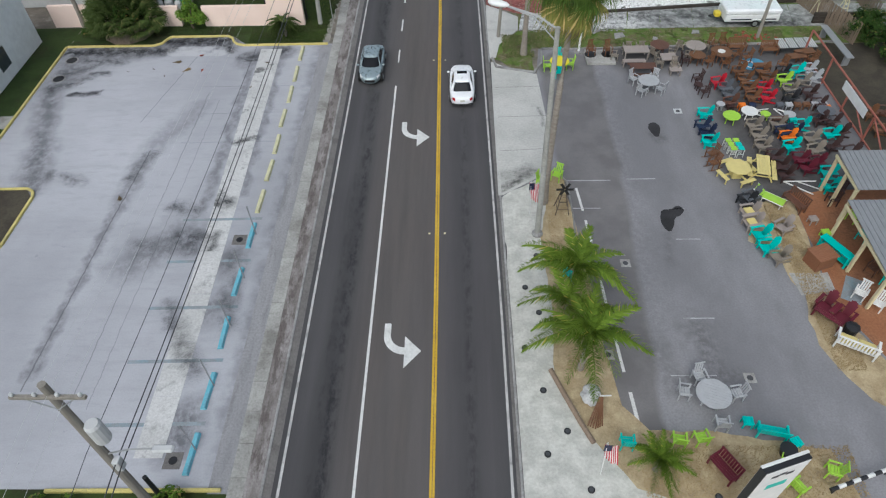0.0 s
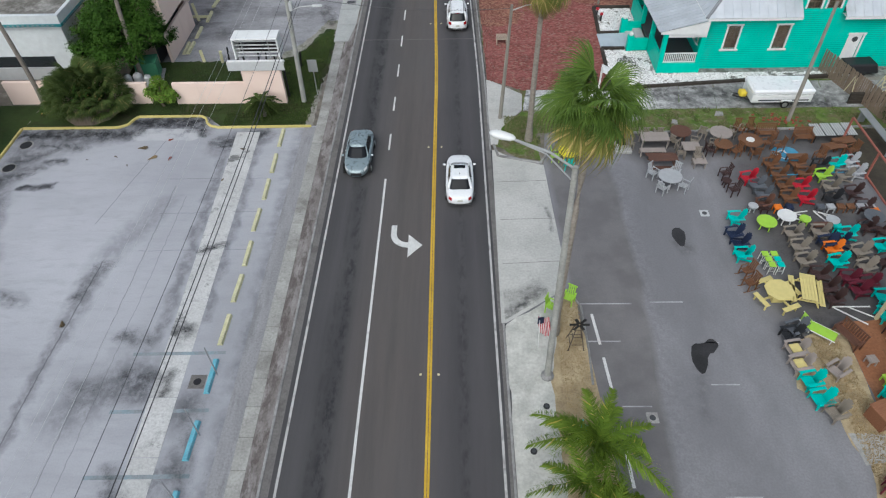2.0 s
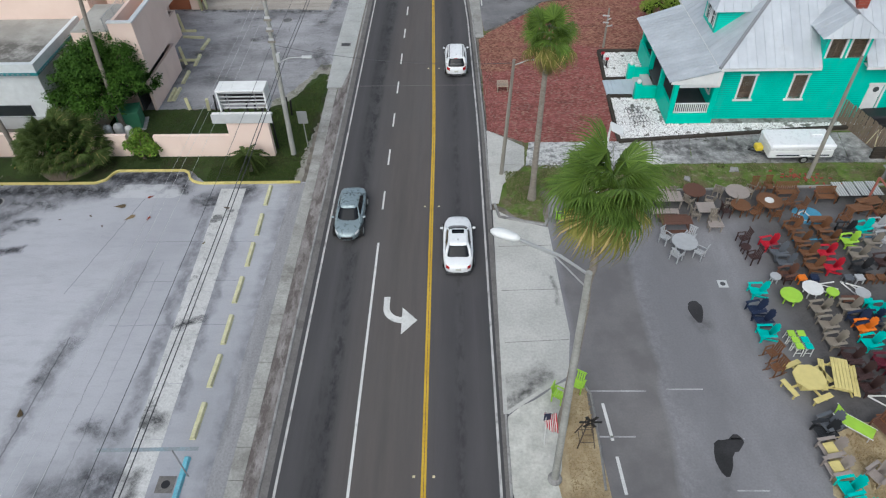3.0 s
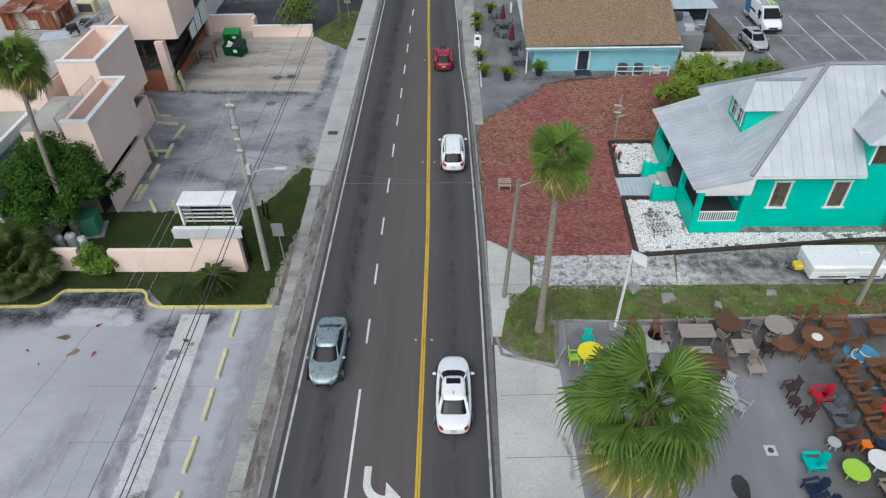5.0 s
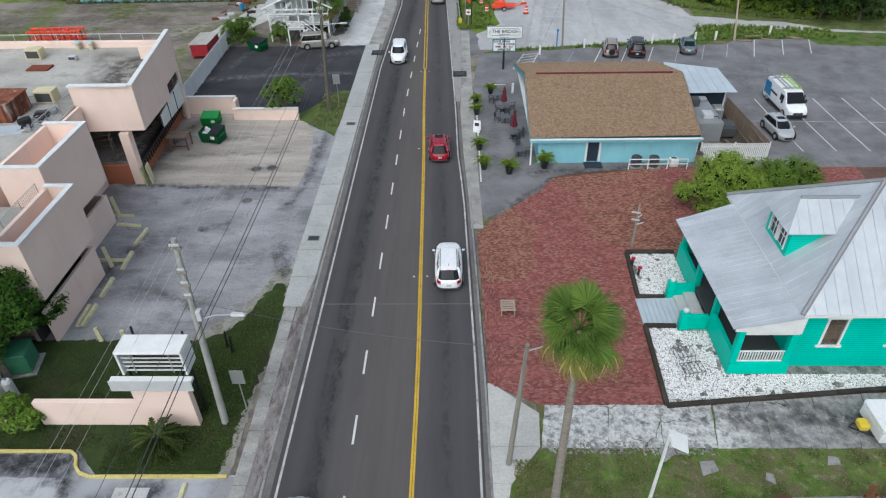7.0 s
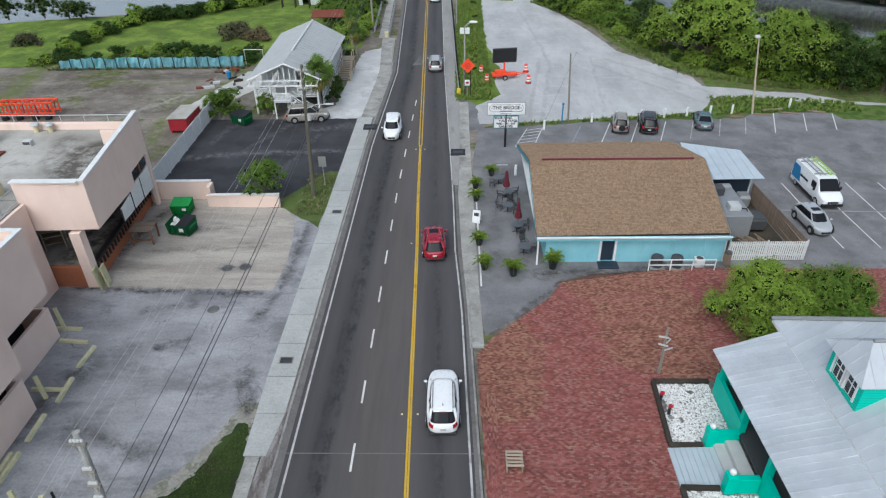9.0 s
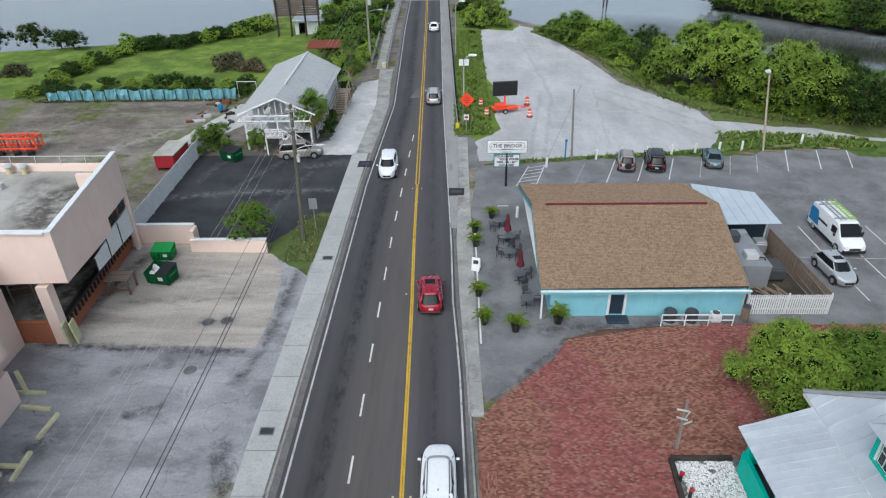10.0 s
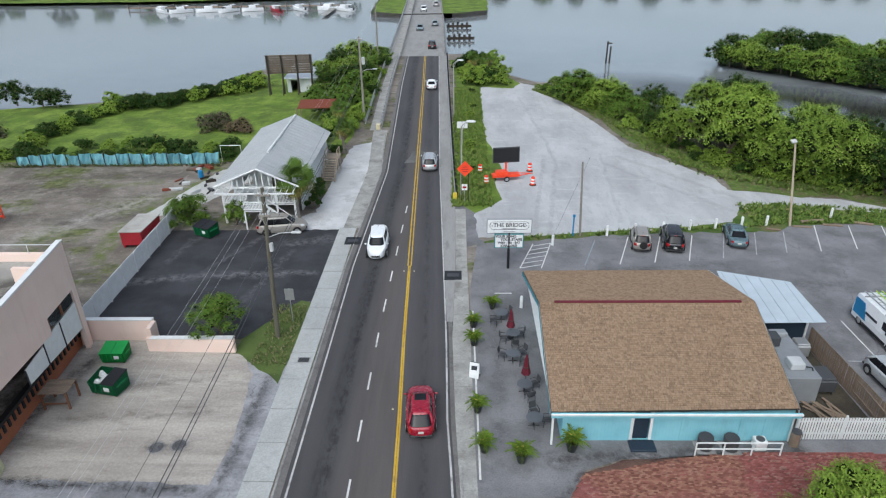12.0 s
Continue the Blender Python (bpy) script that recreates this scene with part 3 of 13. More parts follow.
M["dust"] = ground_mat("pale_stony_dust", (0.25, 0.235, 0.205), (0.4, 0.385, 0.35), (0.09, 0.1, 0.05), 0.9, 7.0, (0.5, 0.64), 0.9, 0.75, bump=0.8)
M["bright_shell"] = ground_mat("bright_shell_drive", (0.5, 0.5, 0.5), (0.63, 0.63, 0.63), (0.27, 0.265, 0.25), 0.3, 8.0, (0.54, 0.75), 0.25, 0.6)
M["shed_roof"] = plain_mat("pale_blue_grey_roof_sheet", (0.5, 0.57, 0.62), 0.5, 0.1, 0.15, 0.7)
M["mud"] = ground_mat("dark_earth", (0.055, 0.047, 0.036), (0.08, 0.07, 0.05), (0.025, 0.022, 0.018), 0.6, 9.0, (0.5, 0.7), 0.5, 0.5)
M["brick_sand"] = ground_mat("brick_joint_sand", (0.13, 0.07, 0.055), (0.19, 0.11, 0.085), (0.08, 0.05, 0.04), 0.8, 9.0)
M["stain"] = ground_mat("dark_oil_stain", (0.035, 0.034, 0.036), (0.05, 0.049, 0.052), (0.02, 0.02, 0.02), 1.0, 14.0)
M["patch"] = ground_mat("grey_road_patch", (0.15, 0.145, 0.14), (0.19, 0.185, 0.18), (0.09, 0.088, 0.085), 0.8, 10.0)

n = Nodes("brick_pavers")
# each brick its own tone: rose red over most of the yard, tan and umber bricks in two old areas
r = n.island()
place = n.wavered(0.9, 0.7)
tan = n.near(((3.2, 70.2, 3.6, 64.6, 3.2, 1.0), (5.2, 68.6, 4.6, 66.2, 2.0, 0.9)), place, 0.45)
umber = n.near(((12.8, 76.4, 12.4, 68.4, 2.7, 1.0), (15.4, 76.4, 15.0, 67.4, 2.7, 0.9), (9.6, 76.0, 10.6, 74.6, 1.8, 0.7)), place, 0.4)
red = n.tones(r, ((0.0, (0.17, 0.06, 0.052)), (0.3, (0.24, 0.08, 0.07)), (0.55, (0.285, 0.1, 0.088)), (0.78, (0.33, 0.13, 0.112)), (0.93, (0.29, 0.165, 0.14)), (1.0, (0.35, 0.205, 0.155))))
old = n.tones(r, ((0.0, (0.14, 0.055, 0.042)), (0.35, (0.23, 0.1, 0.072)), (0.65, (0.29, 0.145, 0.1)), (0.9, (0.36, 0.205, 0.14)), (1.0, (0.3, 0.11, 0.09))))
pick = n.maths("MAXIMUM", tan, umber)
c = n.mix(n.ramp(n.maths("ADD", pick, n.maths("MULTIPLY", n.maths("SUBTRACT", n.noise(1.6, 4), 0.5), 0.9)), 0.35, 0.6), red, old)
c = n.mix(n.ramp(n.noise(0.7, 6, (0.6, 1.8, 1), 0.7), 0.52, 0.7, 0, 0.5), c, (0.11, 0.05, 0.045))
c = n.mix(n.ramp(n.noise(0.4, 5, (0.5, 1.5, 1), 0.65), 0.5, 0.68, 0, 0.4), c, (0.36, 0.14, 0.13))
c = n.mix(n.ramp(n.noise(0.8, 8, None, 0.75), 0.63, 0.7, 0, 0.6), c, (0.36, 0.3, 0.27))
f = n.noise(14, 4)
c = n.mix(n.ramp(f, 0.4, 0.7, 0, 0.3), c, (0.09, 0.045, 0.04))
n.bump(f, 0.4, 0.01)
M["brick"] = n.done(c, 0.9, 0, 0.2)

n = Nodes("water")
w1, w2 = n.noise(0.5, 5, (1, 1.6, 1)), n.noise(2.5, 4, (1, 2.2, 1))
n.bump(n.mix(0.35, w1, w2), 0.06, 0.2)
c = n.mix(n.ramp(n.noise(0.012, 4), 0.4, 0.65), (0.19, 0.21, 0.215), (0.24, 0.255, 0.26))
# dark tannin creek beside the mangroves; their dark reflection is painted into its colour
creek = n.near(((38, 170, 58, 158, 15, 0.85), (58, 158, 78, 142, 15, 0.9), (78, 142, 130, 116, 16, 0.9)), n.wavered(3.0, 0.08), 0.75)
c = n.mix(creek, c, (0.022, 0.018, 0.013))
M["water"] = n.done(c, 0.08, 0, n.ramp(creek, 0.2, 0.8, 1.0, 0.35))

M["white_line"] = ground_mat("worn_white_road_paint", (0.62, 0.62, 0.6), (0.72, 0.72, 0.7), (0.25, 0.245, 0.24), 0.6, 12.0, (0.58, 0.74), 0.7, 0.7)
M["edge_paint"] = ground_mat("worn_grey_edge_paint", (0.44, 0.435, 0.42), (0.58, 0.575, 0.56), (0.16, 0.155, 0.15), 0.8, 12.0, (0.52, 0.68), 0.9, 0.75)
M["yellow_line"] = ground_mat("worn_yellow_road_paint", (0.56, 0.36, 0.03), (0.64, 0.43, 0.05), (0.26, 0.16, 0.05), 0.6, 12.0, (0.58, 0.74), 0.7, 0.6)
M["faint_line"] = ground_mat("worn_thin_lot_paint", (0.36, 0.36, 0.36), (0.5, 0.5, 0.5), (0.2, 0.2, 0.205), 1.0, 12.0, (0.48, 0.66), 0.8, 0.8)
M["blue_line"] = ground_mat("worn_blue_lot_paint", (0.22, 0.31, 0.35), (0.3, 0.36, 0.39), (0.25, 0.26, 0.27), 1.0, 12.0, (0.42, 0.6), 0.9, 0.8)
M["blue_emblem"] = ground_mat("worn_blue_emblem_paint", (0.06, 0.28, 0.45), (0.09, 0.33, 0.5), (0.1, 0.14, 0.17), 1.0, 12.0, (0.5, 0.7), 0.9, 0.7)
M["yellow_kerb"] = ground_mat("yellow_painted_kerb", (0.55, 0.47, 0.16), (0.66, 0.57, 0.22), (0.2, 0.18, 0.12), 1.0, 12.0, (0.55, 0.75), 0.8, 0.6)
M["yellow_stop"] = ground_mat("faded_yellow_concrete", (0.56, 0.54, 0.32), (0.66, 0.64, 0.42), (0.2, 0.19, 0.14), 1.5, 12.0, (0.54, 0.75), 1.0, 0.6)
M["blue_stop"] = ground_mat("faded_blue_concrete", (0.13, 0.42, 0.52), (0.2, 0.5, 0.6), (0.12, 0.16, 0.18), 1.5, 12.0, (0.54, 0.75), 1.0, 0.6)

n = Nodes("pink_stucco")
c = n.mix(n.ramp(n.noise(0.5, 6), 0.35, 0.7), (0.78, 0.61, 0.525), (0.83, 0.665, 0.58))
c = n.mix(n.ramp(n.noise(0.8, 7, (1, 1, 0.2), 0.7), 0.55, 0.76, 0, 0.25), c, (0.5, 0.38, 0.32))
f = n.noise(22, 4)
n.bump(f, 0.3, 0.01)
M["pink"] = n.done(c, 0.9, 0, 0.2)
# dark mildew film that lies in blotches on the old concrete
n = Nodes("mildew_film")
film = n.near(((-31.4, 46.9, -23.6, 46.9, 1.1, 0.95), (-29.3, 45.6, -26.4, 45.4, 0.8, 0.7), (-30.6, 41.6, -28.4, 43.2, 0.8, 0.6), (-30.2, 43.6, -28.0, 45.0, 0.9, 0.55), (-28.2, 43.7, -27.1, 43.8, 0.6, 0.7), (-23.6, 48.4, -18.7, 48.4, 0.9, 0.95),
               (-23.7, 47.0, -22.6, 47.4, 0.5, 0.9), (-19.2, 47.5, -17.8, 46.7, 0.45, 0.9), (-17.2, 45.8, -13.7, 46.8, 0.6, 0.8), (-16.4, 45.35, -14.3, 45.3, 0.25, 0.9), (-28.8, 41.0, -26.8, 41.0, 0.35, 0.7), (-14.9, 35.1, -14.0, 35.5, 0.45, 0.9)), n.wavered(0.55, 1.3), 0.9)
film = n.maths("MULTIPLY", film, n.ramp(n.noise(1.4, 8, None, 0.72), 0.36, 0.56))
film = n.maths("MULTIPLY", film, n.ramp(n.noise(9.0, 5, None, 0.7), 0.25, 0.6, 0.35, 0.95))
M["mildew"] = n.done((0.045, 0.047, 0.052), 0.9, 0, 0.15, film)
n = Nodes("apron_grime_film")
film = n.near(((2.7, 30.0, 4.8, 31.9, 0.6, 0.7), (3.0, 31.4, 4.6, 32.2, 0.6, 0.4), (5.8, 38.6, 5.95, 36.6, 0.2, 0.5)), n.wavered(0.3, 1.0), 0.95)
film = n.maths("MULTIPLY", film, n.ramp(n.noise(1.6, 8, None, 0.72), 0.34, 0.6))
M["apron_grime"] = n.done((0.09, 0.09, 0.092), 0.9, 0, 0.15, film)
n = Nodes("tyre_mildew_film")
film = n.near(((-16.3, 26.2, -15.0, 26.0, 0.95, 0.8), (-18.5, 25.5, -15.0, 25.3, 1.1, 0.45), (-14.6, 29.3, -14.1, 29.1, 0.6, 0.95), (-14.3, 26.5, -14.2, 24.0, 0.45, 0.85), (-30.0, 41.0, -27.4, 31.4, 0.9, 0.3), (-26.4, 31.8, -24.2, 31.2, 0.7, 0.65),
               (-21.0, 31.6, -20.4, 33.8, 0.7, 0.6), (-17.3, 28.8, -16.0, 28.5, 0.8, 0.6), (-12.6, 24.5, -12.0, 20.0, 0.8, 0.5), (-15.5, 21.0, -13.0, 17.0, 0.8, 0.6)), n.wavered(0.6, 1.1), 0.9)
film = n.maths("MULTIPLY", film, n.ramp(n.noise(1.1, 8, None, 0.72), 0.36, 0.6))
film = n.maths("MULTIPLY", film, n.ramp(n.noise(8.0, 5, None, 0.7), 0.25, 0.6, 0.35, 0.95))
M["tyre_mildew"] = n.done((0.055, 0.057, 0.062), 0.9, 0, 0.15, film)
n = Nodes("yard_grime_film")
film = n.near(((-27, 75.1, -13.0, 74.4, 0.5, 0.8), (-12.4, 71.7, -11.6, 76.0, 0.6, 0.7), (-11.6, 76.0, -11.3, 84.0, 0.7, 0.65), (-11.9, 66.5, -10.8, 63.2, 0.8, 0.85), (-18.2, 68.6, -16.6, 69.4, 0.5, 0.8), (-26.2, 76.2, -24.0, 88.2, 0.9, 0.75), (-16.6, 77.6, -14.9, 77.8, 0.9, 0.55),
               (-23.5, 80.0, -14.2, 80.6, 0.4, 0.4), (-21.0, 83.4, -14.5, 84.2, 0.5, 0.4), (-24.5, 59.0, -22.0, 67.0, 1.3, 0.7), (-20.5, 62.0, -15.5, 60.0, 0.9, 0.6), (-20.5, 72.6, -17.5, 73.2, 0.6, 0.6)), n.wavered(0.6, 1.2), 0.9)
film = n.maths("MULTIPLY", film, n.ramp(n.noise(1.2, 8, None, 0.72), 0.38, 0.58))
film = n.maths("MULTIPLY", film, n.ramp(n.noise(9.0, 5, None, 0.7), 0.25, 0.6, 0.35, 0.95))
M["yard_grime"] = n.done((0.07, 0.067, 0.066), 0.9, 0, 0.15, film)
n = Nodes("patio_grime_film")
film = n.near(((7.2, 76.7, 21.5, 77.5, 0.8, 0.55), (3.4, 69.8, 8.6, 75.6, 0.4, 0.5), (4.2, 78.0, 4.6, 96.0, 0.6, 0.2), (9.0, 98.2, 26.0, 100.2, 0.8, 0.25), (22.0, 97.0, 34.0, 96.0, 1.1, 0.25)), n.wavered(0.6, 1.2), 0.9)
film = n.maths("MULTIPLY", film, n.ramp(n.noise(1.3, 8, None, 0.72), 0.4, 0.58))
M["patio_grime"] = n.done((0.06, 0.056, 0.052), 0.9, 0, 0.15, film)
n = Nodes("teal_clapboard")
z = n.node("ShaderNodeSeparateXYZ", Vector=n.co).outputs["Z"]
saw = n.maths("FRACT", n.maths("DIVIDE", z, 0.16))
c = n.mix(n.ramp(n.noise(0.8, 6), 0.35, 0.7), (0.0, 0.51, 0.385), (0.01, 0.585, 0.45))
# lap shade painted as a dark fading line at each board's foot
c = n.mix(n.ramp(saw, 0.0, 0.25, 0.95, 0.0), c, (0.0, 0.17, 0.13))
c = n.mix(n.ramp(n.noise(2.0, 6, (1, 1, 0.3)), 0.56, 0.8, 0, 0.3), c, (0.1, 0.3, 0.25))
n.bump(n.maths("SUBTRACT", 1.0, saw), 0.6, 0.02)
M["teal_siding"] = n.done(c, 0.55, 0, 0.35)
n = Nodes("light_blue_panel_siding")
x = n.node("ShaderNodeSeparateXYZ", Vector=n.co).outputs["X"]
saw = n.maths("FRACT", n.maths("DIVIDE", x, 0.2))
c = n.mix(n.ramp(n.noise(0.7, 6), 0.35, 0.7), (0.22, 0.5, 0.58), (0.27, 0.56, 0.63))
c = n.mix(n.ramp(saw, 0.0, 0.1, 0.3, 0.0), c, (0.1, 0.28, 0.34))
c = n.mix(n.ramp(n.noise(1.4, 6, (1, 1, 0.3)), 0.56, 0.8, 0, 0.3), c, (0.14, 0.24, 0.26))
M["blue_siding"] = n.done(c, 0.6, 0, 0.3)
n = Nodes("tan_shingles")
r = n.island()
tone = n.tones(r, ((0.0, (0.19, 0.128, 0.082)), (0.25, (0.24, 0.163, 0.105)), (0.6, (0.285, 0.199, 0.131)), (1.0, (0.33, 0.237, 0.16))))
c = n.mix(n.ramp(n.noise(9.0, 3), 0.42, 0.62, 0, 0.4), tone, (0.34, 0.235, 0.15))
c = n.mix(n.ramp(n.noise(0.35, 6, (1, 0.4, 0.4)), 0.48, 0.72, 0, 0.25), c, (0.21, 0.135, 0.082))
c = n.mix(n.ramp(n.noise(30, 2), 0.5, 0.75, 0, 0.35), c, (0.12, 0.08, 0.055))
n.bump(n.noise(40, 3), 0.3, 0.01)
M["shingle"] = n.done(c, 0.95, 0, 0.15)
n = Nodes("galvanised_roof")
c = n.mix(n.ramp(n.noise(0.6, 6, (1, 1, 0.5)), 0.35, 0.7), (0.5, 0.53, 0.56), (0.63, 0.66, 0.69))
c = n.mix(n.ramp(n.random(), 0, 1, 0, 0.3), c, (0.38, 0.415, 0.45))
c = n.mix(n.ramp(n.noise(0.5, 8, None, 0.7), 0.56, 0.8, 0, 0.45), c, (0.33, 0.32, 0.3))
M["grey_roof"] = plain_mat("dull_grey_roof_sheet", (0.45, 0.465, 0.47), 0.6, 0.1, 0.1, 0.8)
M["metal_roof"] = n.done(c, n.ramp(n.noise(3, 4), 0.3, 0.7, 0.38, 0.6), 0.35, 0.4)
for key, name, col, rough, metal in (
        ("white_paint", "white_paint", (0.76, 0.77, 0.76), 0.5, 0), ("white_stucco", "white_stucco", (0.72, 0.75, 0.75), 0.85, 0), ("grey_metal", "grey_painted_metal", (0.3, 0.31, 0.32), 0.5, 0.3),
        ("light_grey", "light_grey_paint", (0.52, 0.53, 0.53), 0.55, 0), ("dark_grey", "dark_grey_plastic", (0.06, 0.062, 0.066), 0.55, 0), ("black", "black_plastic", (0.015, 0.015, 0.017), 0.5, 0),
        ("galvanised", "galvanised_steel", (0.42, 0.43, 0.43), 0.45, 0.6), ("green_metal", "green_painted_steel", (0.05, 0.2, 0.11), 0.55, 0), ("dumpster", "dumpster_green", (0.012, 0.16, 0.055), 0.5, 0),
        ("bright_green", "bright_green_plastic", (0.02, 0.33, 0.06), 0.45, 0), ("red_paint", "dark_red_paint", (0.33, 0.02, 0.03), 0.5, 0), ("teal_paint", "teal_paint", (0.0, 0.58, 0.43), 0.5, 0), ("teal_trim", "dark_teal_trim", (0.03, 0.22, 0.24), 0.6, 0),
        ("orange", "safety_orange", (0.85, 0.07, 0.02), 0.5, 0), ("rust", "rusty_sheet_metal", (0.2, 0.055, 0.03), 0.85, 0.2), 
        ("red_frame", "faded_red_frame", (0.36, 0.12, 0.09), 0.6, 0), ("cream", "cream_paint", (0.64, 0.57, 0.36), 0.6, 0), ("navy_wall", "dark_navy_paint", (0.02, 0.035, 0.055), 0.6, 0),
        ("rubber", "tyre_rubber", (0.018, 0.018, 0.018), 0.85, 0), ("chrome", "polished_metal", (0.6, 0.61, 0.62), 0.2, 1.0), ("plate", "plain_number_plate", (0.55, 0.55, 0.5), 0.5, 0),
        ("tail", "red_lens", (0.35, 0.01, 0.015), 0.2, 0), ("head", "clear_lens", (0.7, 0.72, 0.74), 0.1, 0), ("terracotta", "orange_brick_paint", (0.36, 0.13, 0.065), 0.85, 0),
        ("maroon", "maroon_canvas", (0.13, 0.012, 0.025), 0.8, 0), ("sign_white", "white_sign_face", (0.78, 0.79, 0.79), 0.4, 0), ("ink", "dark_sign_ink", (0.03, 0.035, 0.045), 0.6, 0), ("blue_tarp", "light_blue_sheet", (0.25, 0.6, 0.68), 0.55, 0),
        ("sign_blue", "blue_sign_paint", (0.02, 0.2, 0.42), 0.4, 0), ("yellow_paint", "yellow_paint", (0.72, 0.55, 0.05), 0.5, 0), ("brick_red", "red_chimney_brick", (0.3, 0.07, 0.045), 0.9, 0), ("lamp_glass", "frosted_lamp_glass", (0.75, 0.76, 0.74), 0.3, 0)):
    M[key] = plain_mat(name, col, rough, metal)
n = Nodes("dusty_membrane_roof")
c = n.mix(n.ramp(n.noise(0.25, 6, None, 0.62), 0.36, 0.62), (0.3, 0.285, 0.255), (0.47, 0.455, 0.42))
damp = n.near(((-26.8, 77.2, -27.6, 83.6, 2.4, 1.0), (-28.5, 80.0, -30.5, 85.8, 1.6, 0.6), (-33.0, 71.0, -38.0, 69.0, 2.0, 0.5), (-45, 55.6, -31, 56.6, 2.4, 0.85)), n.wavered(1.0, 0.5), 0.55)
c = n.mix(n.maths("MULTIPLY", damp, n.ramp(n.noise(0.9, 7, None, 0.7), 0.34, 0.56)), c, (0.1, 0.092, 0.08))
c = n.mix(n.ramp(n.noise(0.5, 8, None, 0.72), 0.55, 0.7, 0, 0.55), c, (0.17, 0.155, 0.13))
c = n.mix(n.ramp(n.noise(2.2, 7, None, 0.7), 0.56, 0.7, 0, 0.4), c, (0.2, 0.185, 0.16))
n.bump(n.noise(8, 5), 0.3, 0.02)
M["roof_grey"] = n.done(c, 0.9, 0, 0.2)
M["mossy_pole"] = wood_mat("mossy_pole_wood", (0.09, 0.085, 0.06), (0.15, 0.14, 0.11), 0.9, (9, 9, 0.6), 1.0)
M["weathered_pole"] = wood_mat("weathered_pole_wood", (0.22, 0.2, 0.17), (0.33, 0.31, 0.27), 0.85, (9, 9, 0.6), 1.0)
M["concrete_pole"] = ground_mat("pole_concrete", (0.31, 0.31, 0.285), (0.4, 0.4, 0.375), (0.22, 0.21, 0.19), 0.8, 10.0)
M["fence_wood"] = wood_mat("weathered_fence_wood", (0.19, 0.14, 0.1), (0.29, 0.22, 0.165), 0.85, (6, 6, 0.8), 2.0)
M["brown_wood"] = wood_mat("brown_stained_wood", (0.2, 0.085, 0.045), (0.28, 0.13, 0.07))
M["tan_wood"] = wood_mat("tan_wood", (0.36, 0.29, 0.22), (0.44, 0.37, 0.29))
M["trunk"] = wood_mat("palm_trunk_bark", (0.2, 0.17, 0.14), (0.32, 0.29, 0.25), 0.95, (3, 3, 5), 1.5)
M["bark"] = wood_mat("tree_bark", (0.1, 0.075, 0.055), (0.17, 0.14, 0.11), 0.95, (6, 6, 1), 1.5)
M["dead_frond"] = leaf_mat("dead_palm_skirt", (0.24, 0.17, 0.09), (0.34, 0.25, 0.14))
M["palm_leaf"] = leaf_mat("palm_leaf", (0.045, 0.095, 0.016), (0.165, 0.255, 0.045), (0.26, 0.25, 0.1), 0.02, 0.5)
M["date_leaf"] = leaf_mat("feathery_palm_leaf", (0.07, 0.15, 0.014), (0.23, 0.335, 0.045), (0.42, 0.36, 0.08), 0.04)
M["leaf_green"] = leaf_mat("fresh_green_leaves", (0.055, 0.12, 0.015), (0.16, 0.265, 0.035))
M["leaf_deep"] = leaf_mat("glossy_deep_leaves", (0.022, 0.065, 0.008), (0.075, 0.165, 0.02), (0.06, 0.1, 0.02), 0.02)
M["leaf_dark"] = leaf_mat("deep_green_leaves", (0.016, 0.044, 0.008), (0.055, 0.11, 0.018))
M["leaf_brush"] = leaf_mat("twiggy_brush", (0.07, 0.06, 0.04), (0.16, 0.12, 0.09), (0.07, 0.12, 0.03), 0.25)
M["leaf_mangrove"] = leaf_mat("light_mangrove_leaves", (0.115, 0.21, 0.022), (0.3, 0.42, 0.06), (0.3, 0.3, 0.1), 0.03)
M["leaf_dry"] = leaf_mat("dry_brush", (0.13, 0.1, 0.06), (0.2, 0.15, 0.09))
n = Nodes("window_glass")
n.bsdf.inputs["Transmission Weight"].default_value = 0.75
n.bsdf.inputs["IOR"].default_value = 1.45
n2 = Nodes("clear_window_glass")
n2.bsdf.inputs["Transmission Weight"].default_value = 1.0
M["clear_glass"] = n2.done((0.85, 0.87, 0.87), 0.03, 0, 0.5)
M["glass"] = n.done((0.1, 0.12, 0.13), 0.04, 0, 0.5)
n = Nodes("tinted_car_glass")
M["car_glass"] = n.done((0.01, 0.011, 0.013), 0.06, 0, 0.28)


# ---- road ----
EDGE_L = [(-60, -7.85), (100, -7.8), (124, -7.0), (169, -8.6), (226, -9.9), (340, -13.0)]
LANE_L = [(-60, -4.6), (42, -4.55), (90, -4.4), (112, -3.9), (124, -3.55), (169, -4.8), (340, -10.2)]
CENTRE = [(-60, -1.2), (21, -1.2), (54, -1.4), (73, -1.9), (80, -2.1), (89, -2.45), (124, -3.4), (169, -4.65), (226, -6.5), (340, -10.0)]
EDGE_R = [(-60, 2.27), (21, 2.25), (54, 1.9), (73, 1.35), (80, 0.9), (89, 0.7), (124, -0.6), (169, -1.8), (226, -3.2), (340, -7.0)]


def moved(line, dx):
    return [(y, x + dx) for y, x in line]


